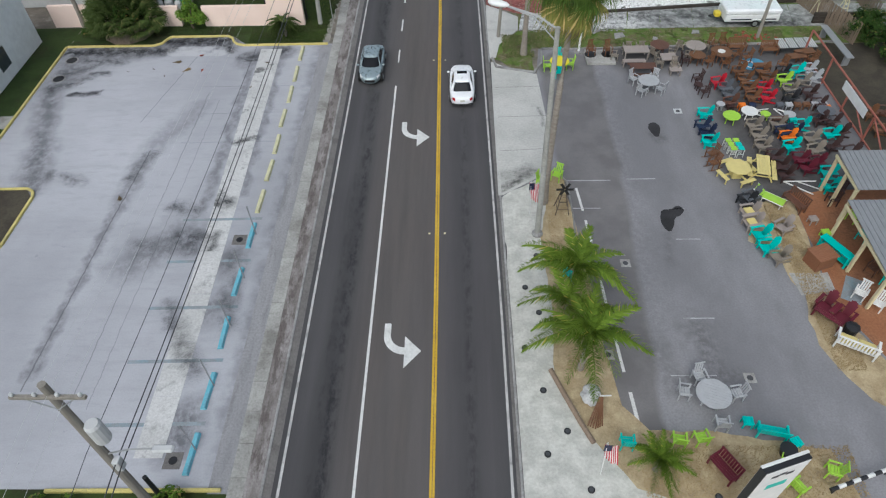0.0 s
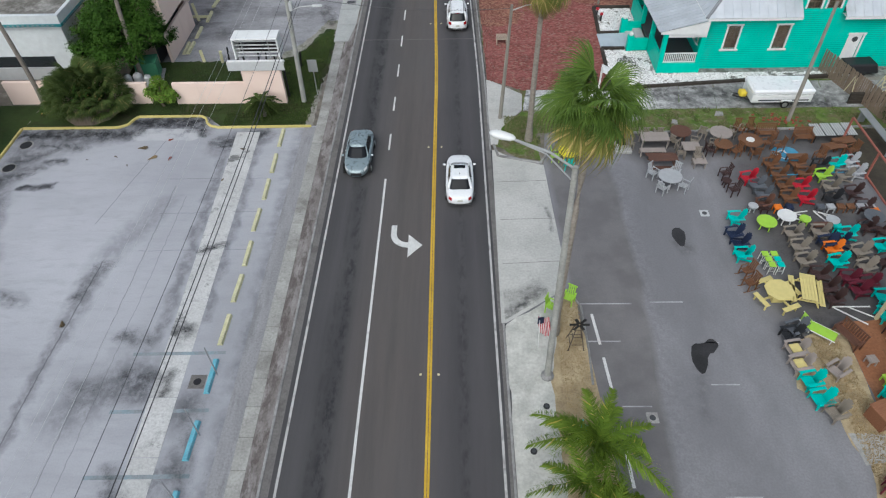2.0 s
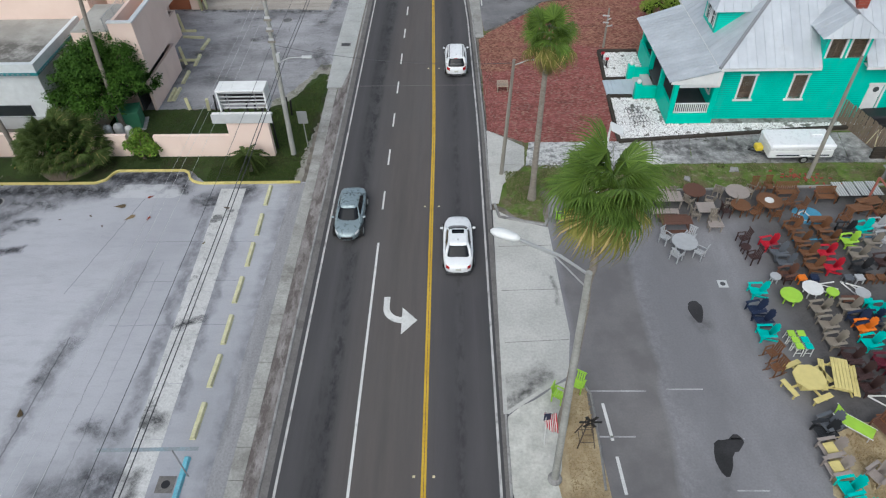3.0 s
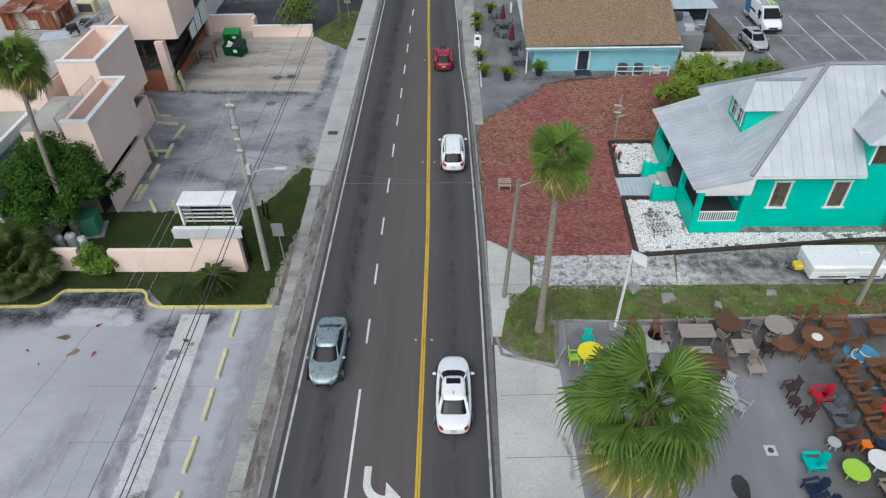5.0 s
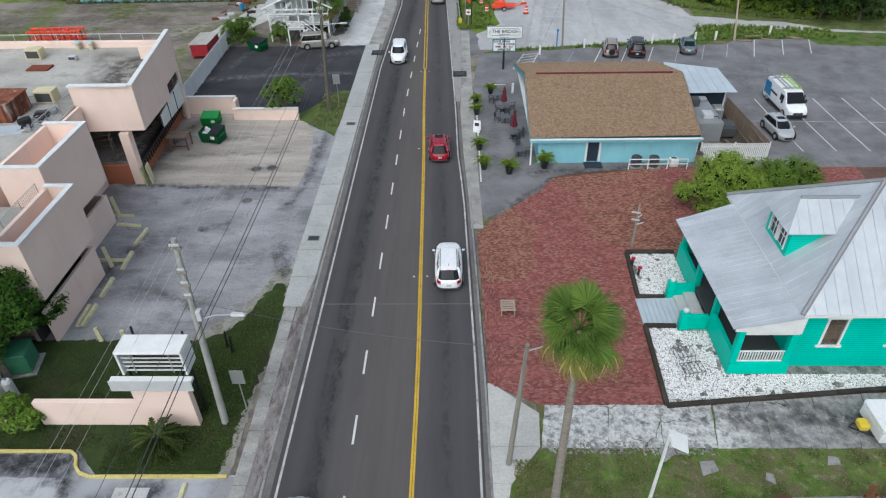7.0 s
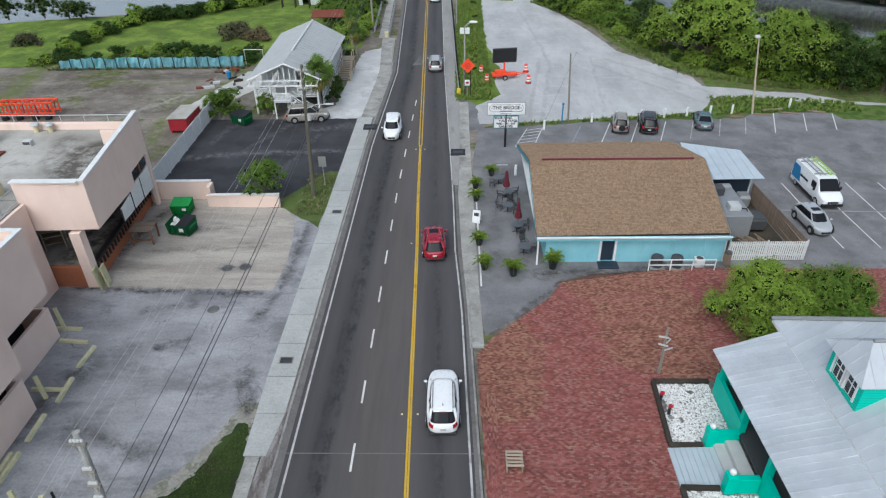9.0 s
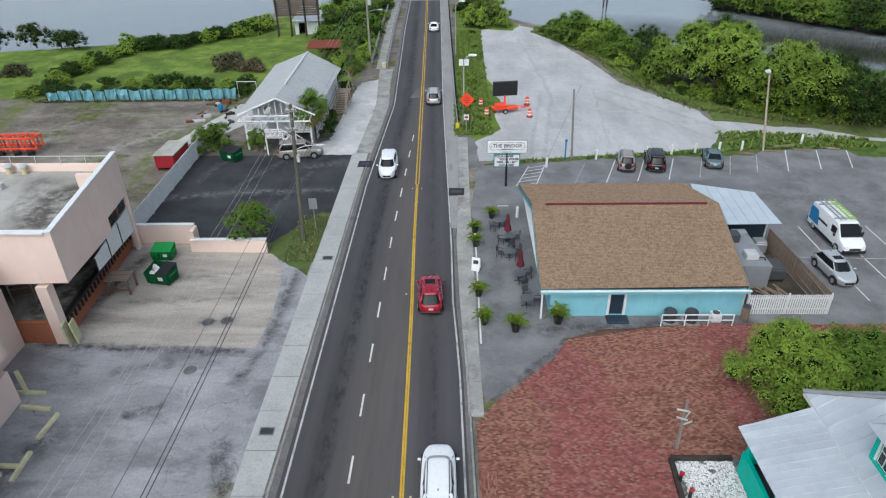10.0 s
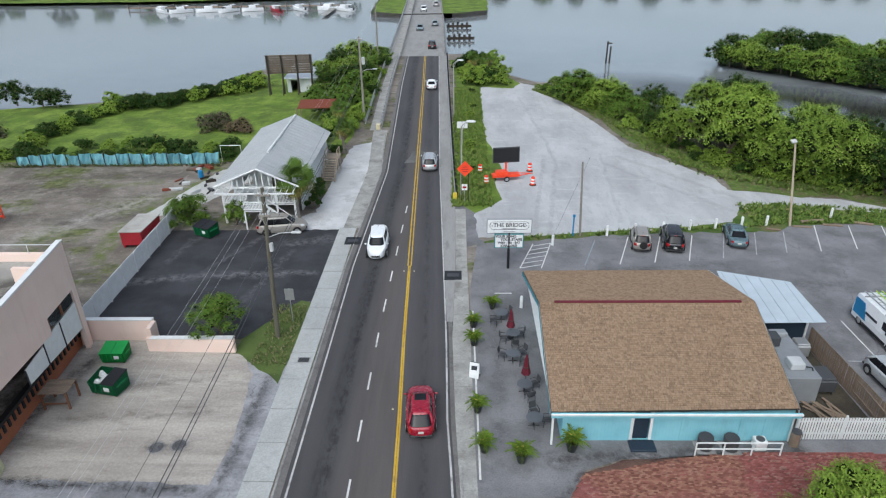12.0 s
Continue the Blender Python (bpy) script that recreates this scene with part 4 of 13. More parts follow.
bm = B()
uvl = bm.loops.layers.uv.new("lanes")
ys = [-60 + 4 * i for i in range(65)]
lines = (moved(EDGE_L, -0.6), EDGE_L, LANE_L, CENTRE, EDGE_R, moved(EDGE_R, 0.6))
us = (-0.25, 0, 1, 2, 3, 3.25)
grid = [[bm.verts.new((along(l, y), y, 0.0)) for l in lines] for y in ys]
for i in range(len(ys) - 1):
    for j in range(5):
        f = bm.faces.new((grid[i][j], grid[i][j + 1], grid[i + 1][j + 1], grid[i + 1][j]))
        for loop, (a, b) in zip(f.loops, ((i, j), (i, j + 1), (i + 1, j + 1), (i + 1, j))):
            loop[uvl].uv = (us[b], ys[a] * 0.1)
road = setting("road", bm, M["road"], "dark grey asphalt road with worn wheel tracks", "road")


def paint(name, left, right, y0, y1, key, label, step=4.0):
    return part(name, strip(B(), left, right, y0, y1, 0.006, step), M[key], road, label)


paint("edge_line", moved(EDGE_L, -0.06), moved(EDGE_L, 0.06), -60, 196, "edge_paint", "worn white edge line")
paint("edge_line", moved(EDGE_R, -0.06), moved(EDGE_R, 0.06), -60, 196, "edge_paint", "worn white edge line")
for y0, y1, gap in ((-60, 100, 0.012), (100, 196, 0.09)):
    paint("centre_line", moved(CENTRE, -gap - 0.11), moved(CENTRE, -gap), y0, y1, "yellow_line", "double yellow line")
    paint("centre_line", moved(CENTRE, gap), moved(CENTRE, gap + 0.1), y0, y1, "yellow_line", "double yellow line")
paint("turn_lane_line", moved(LANE_L, -0.06), moved(LANE_L, 0.07), -60, 41.6, "white_line", "solid white lane line")
for i in range(15):
    y = 44.75 + 4.77 * i
    paint("lane_dash", moved(LANE_L, -0.06), moved(LANE_L, 0.06), y, y + 1.85, "white_line", "", 2)
paint("bridge_line", moved(CENTRE, -0.05), moved(CENTRE, 0.05), 200, 330, "faint_line", "worn bridge centre line")
for y in (17.2, 34.4):  # turn arrows
    pts = []
    for k in range(9):
        a = math.pi - k * math.pi / 2 / 8
        pts.append((-2.75 + 1.08 * math.cos(a), y + 1.95 - 1.1 * math.sin(a)))
    inner = [(-2.75 + 0.74 * math.cos(math.pi - k * math.pi / 2 / 8), y + 2.05 - 0.78 * math.sin(math.pi - k * math.pi / 2 / 8)) for k in range(9)]
    bm = B()
    for (a, b), (c, d) in zip(zip(pts, pts[1:]), zip(inner, inner[1:])):
        bm.faces.new([bm.verts.new((*p, 0.006)) for p in (a, b, d, c)])
    bm.faces.new([bm.verts.new((px, py, 0.006)) for px, py in ((-3.83, y + 1.95), (-3.49, y + 2.05), (-3.49, y + 2.75), (-3.83, y + 2.75))])
    bm.faces.new([bm.verts.new((px, py, 0.006)) for px, py in ((-2.75, y + 0.05), (-1.9, y + 1.05), (-2.75, y + 1.95))])
    part("turn_arrow", bm, M["white_line"], road, "white right-turn arrow")
part("road_patch", sheet(B(), [(-5.2, 127), (-3.6, 127.2), (-3.5, 130), (-1.2, 130), (-1.2, 131.6), (-4.4, 131.5), (-4.6, 129.4)], 0.004), M["patch"], road, "pale repaired patch of asphalt")
part("tar_seam", strip(B(), [(60.2, -8.2), (60.4, -8.2)], [(60.2, 2.0), (60.4, 2.0)], 60.2, 60.27, 0.004), M["gutter"], road)
for y in (26.4, 45, 63, 81, 99):
    for dx in (-0.45, 0.45):
        part("reflector", rbox(B(), along(CENTRE, y) + dx - 0.06, along(CENTRE, y) + dx + 0.06, y - 0.06, y + 0.06, 0, 0.025, 0.01), M["cream"], road)

# ---- ground sheet, water ----
bm = B()
shore = [(-400, -150), (400, -150), (400, 60), (150, 88), (100, 108), (72, 120), (59, 126.5), (52, 132), (47, 140), (43, 147.5), (34, 153), (28, 160), (23, 169), (16, 171), (11, 177), (9, 192), (6, 198), (-4, 199), (-16, 197), (-30, 190), (-40, 183), (-44, 172), (-56, 160), (-68, 155), (-90, 152), (-400, 150)]
sheet(bm, ragged(shore, 0.8, 6.0), -0.05)
ground = setting("ground", bm, M["dirt"], "flat sandy brown ground reaching the shore", "ground")
bm = B()
out = ragged(shore, 0.8, 6.0)
far = [(x, y - 0.4) if y < 100 else (x * 1.01, y + 3.0) for x, y in out]
for i in range(len(out)):
    j = (i + 1) % len(out)
    bm.faces.new([bm.verts.new(p) for p in ((*out[i], -0.05), (*out[j], -0.05), (*far[j], -1.9), (*far[i], -1.9))])
setting("shore_bank", bm, M["mud"], "dark muddy bank sloping into the water", "bank")
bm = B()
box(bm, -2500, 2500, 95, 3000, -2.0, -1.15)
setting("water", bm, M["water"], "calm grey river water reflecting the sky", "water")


def lay(name, outline, z, key, label, category, rag=0.0, step=0.7):
    return setting(name, sheet(B(), ragged(outline, rag, step) if rag else outline, z), M[key], label, category)


# left side grounds
lay("ground_1", [(-34, -40), (-8.4, -40), (-8.4, 11.2), (-34, 11.2)], -0.03, "shade_grass", "dark green verge beside the car park", "grass")
lay("pavement_1", [(-31.7, 11.2), (-10.0, 11.2), (-10.0, 47.7), (-17.0, 47.7), (-18.4, 49.0), (-23.9, 49.0), (-24.3, 47.8), (-31.7, 47.7)], 0.0, "lot_concrete", "pale stained concrete car park surface", "car park")
lay("stain_film", [(-31.6, 33.5), (-13.2, 33.5), (-13.2, 47.5), (-17.1, 47.5), (-18.5, 48.85), (-23.8, 48.85), (-24.2, 47.6), (-31.6, 47.5)], 0.014, "mildew", "dark mildew blotches on the concrete", "stain")
lay("stain_film_4", [(-31.4, 14), (-11.0, 14), (-11.0, 42.5), (-31.4, 42.5)], 0.019, "tyre_mildew", "dark mildew and tyre blotches on the car park", "stain")
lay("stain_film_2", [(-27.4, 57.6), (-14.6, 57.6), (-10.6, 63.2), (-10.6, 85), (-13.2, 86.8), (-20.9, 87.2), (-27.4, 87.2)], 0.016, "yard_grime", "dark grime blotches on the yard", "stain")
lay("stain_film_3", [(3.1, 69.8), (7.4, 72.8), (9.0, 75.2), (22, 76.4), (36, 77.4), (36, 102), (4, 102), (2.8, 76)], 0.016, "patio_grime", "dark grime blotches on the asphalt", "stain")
lay("ground_2", [(-60, 11.2), (-31.7, 11.2), (-31.7, 50.8), (-60, 50.8)], -0.02, "shade_grass", "dark green grass strip", "grass")
lay("ground_3", ragged([(-31.7, 47.6), (-24.3, 47.7), (-23.9, 49.0), (-18.4, 49.0), (-17.0, 47.6), (-10.95, 47.7), (-10.85, 49.1), (-10.75, 51.2), (-10.5, 53.1), (-10.25, 55.3), (-10.1, 57.6), (-10.25, 60.2), (-10.75, 62.4), (-11.2, 62.3), (-11.8, 61.2), (-12.4, 59.1), (-13.5, 57.6), (-15.0, 56.9), (-23.4, 57.0), (-31.7, 57)], 0.15, 0.3), 0.012, "shade_grass", "dark green lawn with bare patches", "grass")
lay("ground_30", ragged([(-12.5, 47.7), (-10.3, 47.7), (-10.35, 57), (-10.35, 63.8), (-11.3, 64.0), (-12.1, 61.8), (-13.5, 58.9), (-15.4, 57.3), (-17, 56.2), (-13.5, 55.6), (-12, 52)], 0.1, 0.3, 9), 0.006, "dust", "pale stony dirt edge of the lawn", "dirt")
lay("pavement_2", [(-36, 57.0), (-14.0, 57.0), (-12.9, 58.6), (-11.2, 62.4), (-10.4, 62.6), (-10.4, 75.4), (-36, 75.4)], 0.0, "lot_asphalt", "cracked grey asphalt yard", "yard")
lay("pavement_3", [(-27.6, 75.2), (-12.3, 74.8), (-12.0, 77.5), (-12.3, 81), (-12.6, 84.4), (-13.6, 86.6), (-14.4, 87.0), (-20.8, 87.4), (-20.8, 88.6), (-27.6, 88.6)], 0.003, "pad", "dusty tan concrete service yard", "yard", 0.12)
lay("pavement_4", [(-12.6, 75.4), (-10.4, 75.4), (-10.4, 86), (-13.4, 87)], 0.0, "lot_asphalt", "grey asphalt driveway edge", "driveway")
lay("ground_4", ragged([(-14.4, 87.1), (-10.6, 83.6), (-10.3, 93.8), (-11.2, 94.2), (-14.6, 88.8)], 0.15), 0.012, "grass", "green grass corner beside the sidewalk", "grass")
lay("pavement_5", [(-27.6, 88.7), (-14.6, 88.7), (-11.2, 94.0), (-10.3, 94.0), (-10.3, 107.6), (-28.4, 107.6)], 0.004, "black_asphalt", "black sealed asphalt car park", "car park")
lay("ground_5", [(-10.3, 107.6), (-17.5, 107.6), (-13.5, 112), (-13.3, 126), (-12.6, 134), (-9.6, 136), (-9.3, 108)], 0.004, "bright_shell", "white shell driveway", "driveway", 0.2)
lay("ground_6", [(-90, 128), (-28, 128), (-14, 134), (-12.5, 150), (-12.8, 185), (-30, 186), (-40, 174), (-56, 159), (-90, 151)], 0.0, "shore_grass", "bright green mown shore grass", "grass", 0.5, 2.0)
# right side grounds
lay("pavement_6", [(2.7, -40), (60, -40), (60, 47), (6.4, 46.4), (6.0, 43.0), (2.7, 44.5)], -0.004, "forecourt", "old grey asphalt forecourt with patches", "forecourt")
lay("pavement_7", [(2.75, 29.6), (5.9, 31.8), (6.3, 34.5), (6.0, 42.9), (4.0, 43.6), (2.85, 44.6), (2.6, 44.6), (2.5, 29.6)], 0.004, "apron", "smooth pale concrete driveway apron", "apron")
lay("stain_film_5", [(2.7, 29.8), (5.7, 31.9), (6.1, 34.5), (5.9, 42.8), (4.0, 43.4), (2.8, 44.2)], 0.012, "apron_grime", "dark grime on the concrete apron", "stain")
lay("ground_8", [(2.6, -30), (12, -30), (12.5, 10.2), (10.2, 10.8), (7.7, 11.5), (6.3, 13.6), (4.8, 16.8), (5.2, 20.5), (5.0, 26), (5.9, 31.6), (2.7, 29.5)], 0.002, "sand", "pale shell gravel verge", "gravel", 0.1)
lay("ground_9", [(5.9, 32.0), (6.6, 31.4), (6.9, 27), (7.1, 23.4), (7.2, 19.0), (7.6, 15.2), (8.6, 13.9), (11.5, 13.9), (16.4, 13.0), (18, 4), (9.4, 4), (9.4, 10.6), (7.6, 11.3), (6.1, 13.4), (4.6, 16.9), (4.9, 20.5), (4.8, 26)], 0.02, "straw", "straw mulch planting bed", "planting bed", 0.06)
lay("ground_10", [(5.9, 46.5), (9.6, 46.4), (60, 47.2), (60, 49.4), (13, 49.1), (5.6, 49.3), (4.9, 49.2), (3.3, 47.2), (2.75, 45.2), (4.5, 43.7), (5.8, 43.4)], 0.012, "dry_grass", "patchy green and brown lawn strip", "grass", 0.12)
lay("pavement_8", [(5.3, 49.3), (13, 49.0), (60, 49.2), (60, 53), (26, 53.2), (12.1, 51.9), (5.0, 52.2)], 0.003, "dry_grass", "weedy soil under the old concrete drive", "soil", 0.05)
lay("pavement_9", [(2.6, 53.6), (5.2, 52.1), (12.1, 52.0), (12.3, 58), (12.6, 65.5), (16, 65.5), (16.5, 77.2), (11, 76.7), (8.7, 75.8), (7.4, 73.6), (3.2, 69.4), (2.3, 67.9)], 0.0, "brick_sand", "dark sand bed under the brick yard", "sand bed", 0.06)
lay("pavement_10", [(14.0, 65.6), (60, 65.6), (60, 77.6), (14.0, 77.0)], -0.004, "brick_sand", "dark sand bed behind the house", "sand bed")
lay("ground_11", [(12.1, 52.1), (26, 53.4), (60, 53.4), (60, 56), (18.5, 58), (18.5, 66), (12.7, 65.4), (12.4, 61.2), (11.9, 57)], 0.012, "white_gravel", "white gravel garden bed", "gravel")
lay("pavement_11", [(2.4, 75.3), (2.6, 73.8), (2.9, 69.7), (7.4, 73.7), (8.7, 75.9), (11, 76.8), (60, 77.6), (60, 108.4), (29.6, 108), (10.8, 105.6), (3.4, 104.3), (2.6, 96)], 0.0, "store_asphalt", "grey asphalt restaurant car park", "car park")
lay("ground_12", [(4.2, 104.4), (10.8, 105.2), (18, 106.1), (23.5, 106.5), (27.4, 106.4), (32.5, 106.7), (34.2, 107.7), (35.8, 108.1), (40.8, 108.3), (43.1, 107.8), (43.8, 106.2), (60, 104), (60, 108.4), (46.4, 110.8), (42.6, 111.2), (39.2, 112.3), (36.8, 113.1), (34.2, 113.2), (31.1, 112.0), (30.5, 111.0), (29.2, 108.9), (24.5, 107.9), (10.5, 106.1), (4.0, 104.9)], 0.01, "rank_grass", "weedy grass strip with low posts", "grass", 0.2)
lay("ground_13", [(3.6, 105.6), (12, 106.2), (30.5, 108.0), (33.0, 112.2), (46.4, 110.4), (60, 107.0), (60, 109.0), (46.8, 111.6), (45.4, 112.9), (42.8, 114.4), (38.5, 115.3), (35.3, 116.5), (31.8, 117.4), (31.5, 121.0), (24.3, 132.8), (21.8, 144.8), (19.0, 155), (16.6, 166), (13, 170), (9, 168), (5.6, 166.5), (5.2, 150), (5.6, 131), (6.2, 122), (5.4, 114), (3.3, 111.2)], 0.004, "white_shell", "pale grey shell gravel lot", "gravel lot", 0.12, 0.5)
lay("ground_14", [(1.4, 114.4), (2.1, 113.5), (3.3, 111.7), (4.5, 111.9), (6.1, 115.0), (5.8, 120.3), (6.9, 124.2), (6.1, 131.5), (5.5, 136.5), (5.3, 155), (5.9, 167.5), (11.3, 165.2), (13.0, 169.6), (8, 186), (-0.2, 192), (0.8, 180), (1.3, 168), (1.5, 140), (1.5, 124)], 0.012, "shore_grass", "rank green grass bank along the road", "grass", 0.35, 1.5)
lay("pavement_21", [(2.35, 103.6), (4.2, 104.6), (3.6, 105.4), (3.6, 108), (3.4, 111.8), (2.1, 113.4), (1.2, 114.6), (1.3, 112.6), (2.35, 112.4)], 0.003, "store_asphalt", "grey asphalt edge by the sidewalk", "driveway")
lay("ground_15", [(60, 109.1), (46.9, 111.7), (45.5, 113.0), (42.8, 114.5), (38.5, 115.4), (35.3, 116.6), (32.4, 117.6), (32.2, 121), (25.0, 133.8), (22.6, 145.6), (19.6, 156), (16.4, 168), (21, 168), (27, 158.5), (33, 151.8), (42, 146.5), (46, 139), (51, 131), (58, 125.6), (70, 119)], 0.008, "dry_grass", "rough grass and brush under mangroves", "grass", 0.5, 2.0)

# ---- gutters, kerbs, sidewalks ----
def band(name, left, right, y0, y1, z, key, label, category):
    return setting(name, strip(B(), left, right, y0, y1, z, 3.0), M[key], label, category)


def kerb(name, line, height, width, key, label, joint=True):
    """A kerb stone row along (x, y) corners, each stone a piece of its own."""
    row = tagged(new(name), label, "kerb", "", "structure")
    for (x0, y0), (x1, y1) in zip(line, line[1:]):
        length = math.hypot(x1 - x0, y1 - y0)
        k = max(1, round(length / 1.8)) if joint else 1
        for i in range(k):
            a = math.atan2(y1 - y0, x1 - x0)
            m = Matrix.Translation((x0 + (x1 - x0) * (i + 0.5) / k, y0 + (y1 - y0) * (i + 0.5) / k, 0)) @ Matrix.Rotation(a, 4, "Z")
            h = length / k / 2
            part("kerb_stone", rbox(B(), -h + 0.004, h - 0.004, -width / 2, width / 2, -0.1, height, 0.02, m), M[key], row)
    return row


band("gutter_1", moved(EDGE_L, -0.75), moved(EDGE_L, -0.28), -40, 196, 0.003, "gutter", "dark dirty concrete gutter", "gutter")
band("gutter_2", moved(EDGE_R, 0.2), moved(EDGE_R, 0.5), -40, 112, 0.003, "gutter", "narrow dark gutter", "gutter")
band("verge_1", [(-40, -9.35), (60, -9.45), (64, -8.6)], [(-40, -8.55), (100, -8.5)], -40, 63.5, 0.01, "verge", "dirty brownish strip beside the kerb", "verge")
band("verge_2", [(-40, -10.9), (50, -10.9)], [(-40, -10.0), (50, -10.0)], 11, 47.6, 0.006, "lot_edge", "worn asphalt edge of the car park", "verge")
KL = [(-8.55, -40), (-8.55, 62), (-8.5, 100), (-7.75, 124), (-8.8, 140)]
kerb("kerb_1", KL, 0.05, 0.13, "kerb_concrete", "low worn concrete kerb along the road")
kerb("kerb_2", [(2.72, -40), (2.66, 21), (2.62, 29.6)], 0.05, 0.12, "kerb_concrete", "low concrete kerb along the gravel verge")
kerb("kerb_3", [(2.5, 44.6), (2.38, 54), (1.85, 73), (1.75, 76)], 0.07, 0.12, "kerb_concrete", "low concrete kerb along the brick yard")
kerb("kerb_4", rounded([(2.75, 45.2), (3.0, 43.9), (4.4, 43.5), (5.8, 43.1), (6.5, 44.4), (6.6, 46.2)], 0) + [(6.7, 46.4), (9.6, 46.3), (30, 46.9)], 0.12, 0.15, "kerb_concrete", "weathered kerb round the lawn strip")
kerb("kerb_5", [(-31.7, 47.65), (-24.6, 47.65), (-24.0, 48.0), (-23.75, 48.7), (-23.5, 49.0), (-18.8, 49.0), (-18.4, 48.7), (-18.15, 48.1), (-17.8, 47.75), (-17.2, 47.55), (-10.4, 47.6)], 0.14, 0.16, "yellow_kerb", "yellow painted kerb round the car park")
kerb("kerb_6", [(-31.75, 47.6), (-31.7, 30.5)], 0.14, 0.16, "yellow_kerb", "yellow painted kerb beside the grass")
kerb("kerb_7", [(-31.7, 30.5), (-27.4, 30.55), (-26.95, 30.3), (-26.75, 29.8), (-26.8, 25.6), (-27.2, 25.0), (-31.7, 24.6)], 0.14, 0.16, "yellow_kerb", "yellow painted kerb round an earth island")
kerb("kerb_8", [(-18.0, 11.1), (-10.3, 11.15)], 0.14, 0.16, "yellow_kerb", "yellow painted kerb at the hedge")
lay("ground_16", [(-31.6, 24.7), (-27.2, 25.1), (-26.9, 25.6), (-26.85, 29.8), (-27.4, 30.45), (-31.6, 30.4)], 0.05, "mud", "bare dark earth island", "earth")


def walkway(name, left, right, y0, y1, length, z, label, key="walk_concrete", gap=0.015):
    """A sidewalk of separate slabs with open joints."""
    row = tagged(new(name), label, "sidewalk", "", "structure")
    k = round((y1 - y0) / length)
    rnd = random.Random(len(name) + k)
    for i in range(k):
        a, b = y0 + (y1 - y0) * i / k + gap, y0 + (y1 - y0) * (i + 1) / k - gap
        bm = B()
        d = rnd.uniform(-0.008, 0.008)
        slab(bm, [(along(left, a), a), (along(right, a), a), (along(right, b), b), (along(left, b), b)], -0.1, z + d)
        part("slab", bm, M[key], row)
    return row


walkway("pavement_12", [(-40, -10.0), (50, -10.05), (58, -10.2)], [(-40, -9.3), (50, -9.35), (58, -9.45)], -6, 60, 1.6, 0.03, "narrow pale concrete sidewalk of jointed slabs")
walkway("pavement_13", [(58, -10.3), (66, -10.5), (108, -10.3)], [(58, -9.4), (63, -8.75), (108, -8.6)], 60, 108, 3.0, 0.03, "wide pale concrete sidewalk of jointed slabs", "pale_walk", 0.03)
walkway("pavement_14", [(100, -10.2), (124, -9.4), (140, -10.6)], [(100, -8.5), (124, -7.8), (140, -8.6)], 108, 141, 3.0, 0.03, "dusty concrete sidewalk leading to the bridge")
walkway("pavement_15", [(60, 2.1), (73, 1.75), (80, 1.4), (89, 1.15), (101, 1.39), (112, 1.32)], [(60, 2.3), (69, 2.8), (75.5, 2.6), (101, 2.4), (112, 2.4)], 68.6, 112.4, 3.0, 0.03, "pale concrete sidewalk beside the patio")
band("shoulder_strip", moved(EDGE_R, 0.08), [(89, 1.13), (101, 1.37), (112, 1.3), (124, 0.95), (140, 0.6), (169, 0.2), (196, -0.5)], 91, 196, 0.008, "shoulder", "pale dusty concrete shoulder of the bridge approach", "shoulder")
walkway("pavement_16", [(44, 2.5), (53.6, 2.5)], [(44, 2.9), (47, 3.2), (49.4, 5.0), (52.0, 5.2), (53.6, 2.7)], 45.2, 53.6, 2.1, 0.03, "worn concrete sidewalk corner", "apron")
# car park drain strip of poured panels
walkway("pavement_17", [(11, -14.6), (23, -14.85), (47, -15.7)], [(11, -13.3), (23, -13.5), (47, -14.0)], 12.6, 47, 3.0, 0.012, "pale concrete drainage strip across the car park", "strip_concrete")


# wheel stops
def wheel_stop(key, label):
    w = thing("wheel_stop", label, "wheel stop", "wheel stops in the car park")
    bm = B()
    slab(bm, [(-0.16, -1.0), (0.16, -1.0), (0.16, 1.0), (-0.16, 1.0)], 0, 0.16)
    for v in bm.verts:
        if v.co.z > 0.1:
            v.co.x *= 0.6
            v.co.y *= 0.985
    bmesh.ops.bevel(bm, geom=bm.edges[:], offset=0.012, segments=1, affect="EDGES")
    part("block", bm, M[key], w)
    return w


rnd = random.Random(5)
for key, label, ys in (("yellow_stop", "faded yellow concrete wheel stop on pale concrete", (46.2, 43.3, 40.6, 37.7, 34.8, 32.1, 29.2)), ("blue_stop", "faded blue concrete wheel stop on pale concrete", (26.3, 22.8, 19.4, 16.0, 12.8))):
    first = wheel_stop(key, label)
    for i, y in enumerate(ys):
        m = pose(-12.05 + 0.3 * (y - 12) / 35 * -1 + rnd.uniform(-0.04, 0.04), y, 0.002, 0, 0, rnd.uniform(-2, 2))
        if i == 0:
            first.matrix_basis = m
        else:
            copy_thing(first, m)
first = wheel_stop("yellow_stop", "faded yellow concrete wheel stop on grey asphalt")
for i, (x, y, a) in enumerate(((-22.5, 59.2, 1), (-22.86, 59.15, 3), (-22.55, 61.9, 2), (-22.4, 64.85, 3), (-22.5, 67.75, -4), (-23.45, 64.87, 89), (-24.0, 69.2, 84), (-25.1, 70.5, 88))):
    m = pose(x, y, 0.003, 0, 0, a)
    if i == 0:
        first.matrix_basis = m
    else:
        copy_thing(first, m)

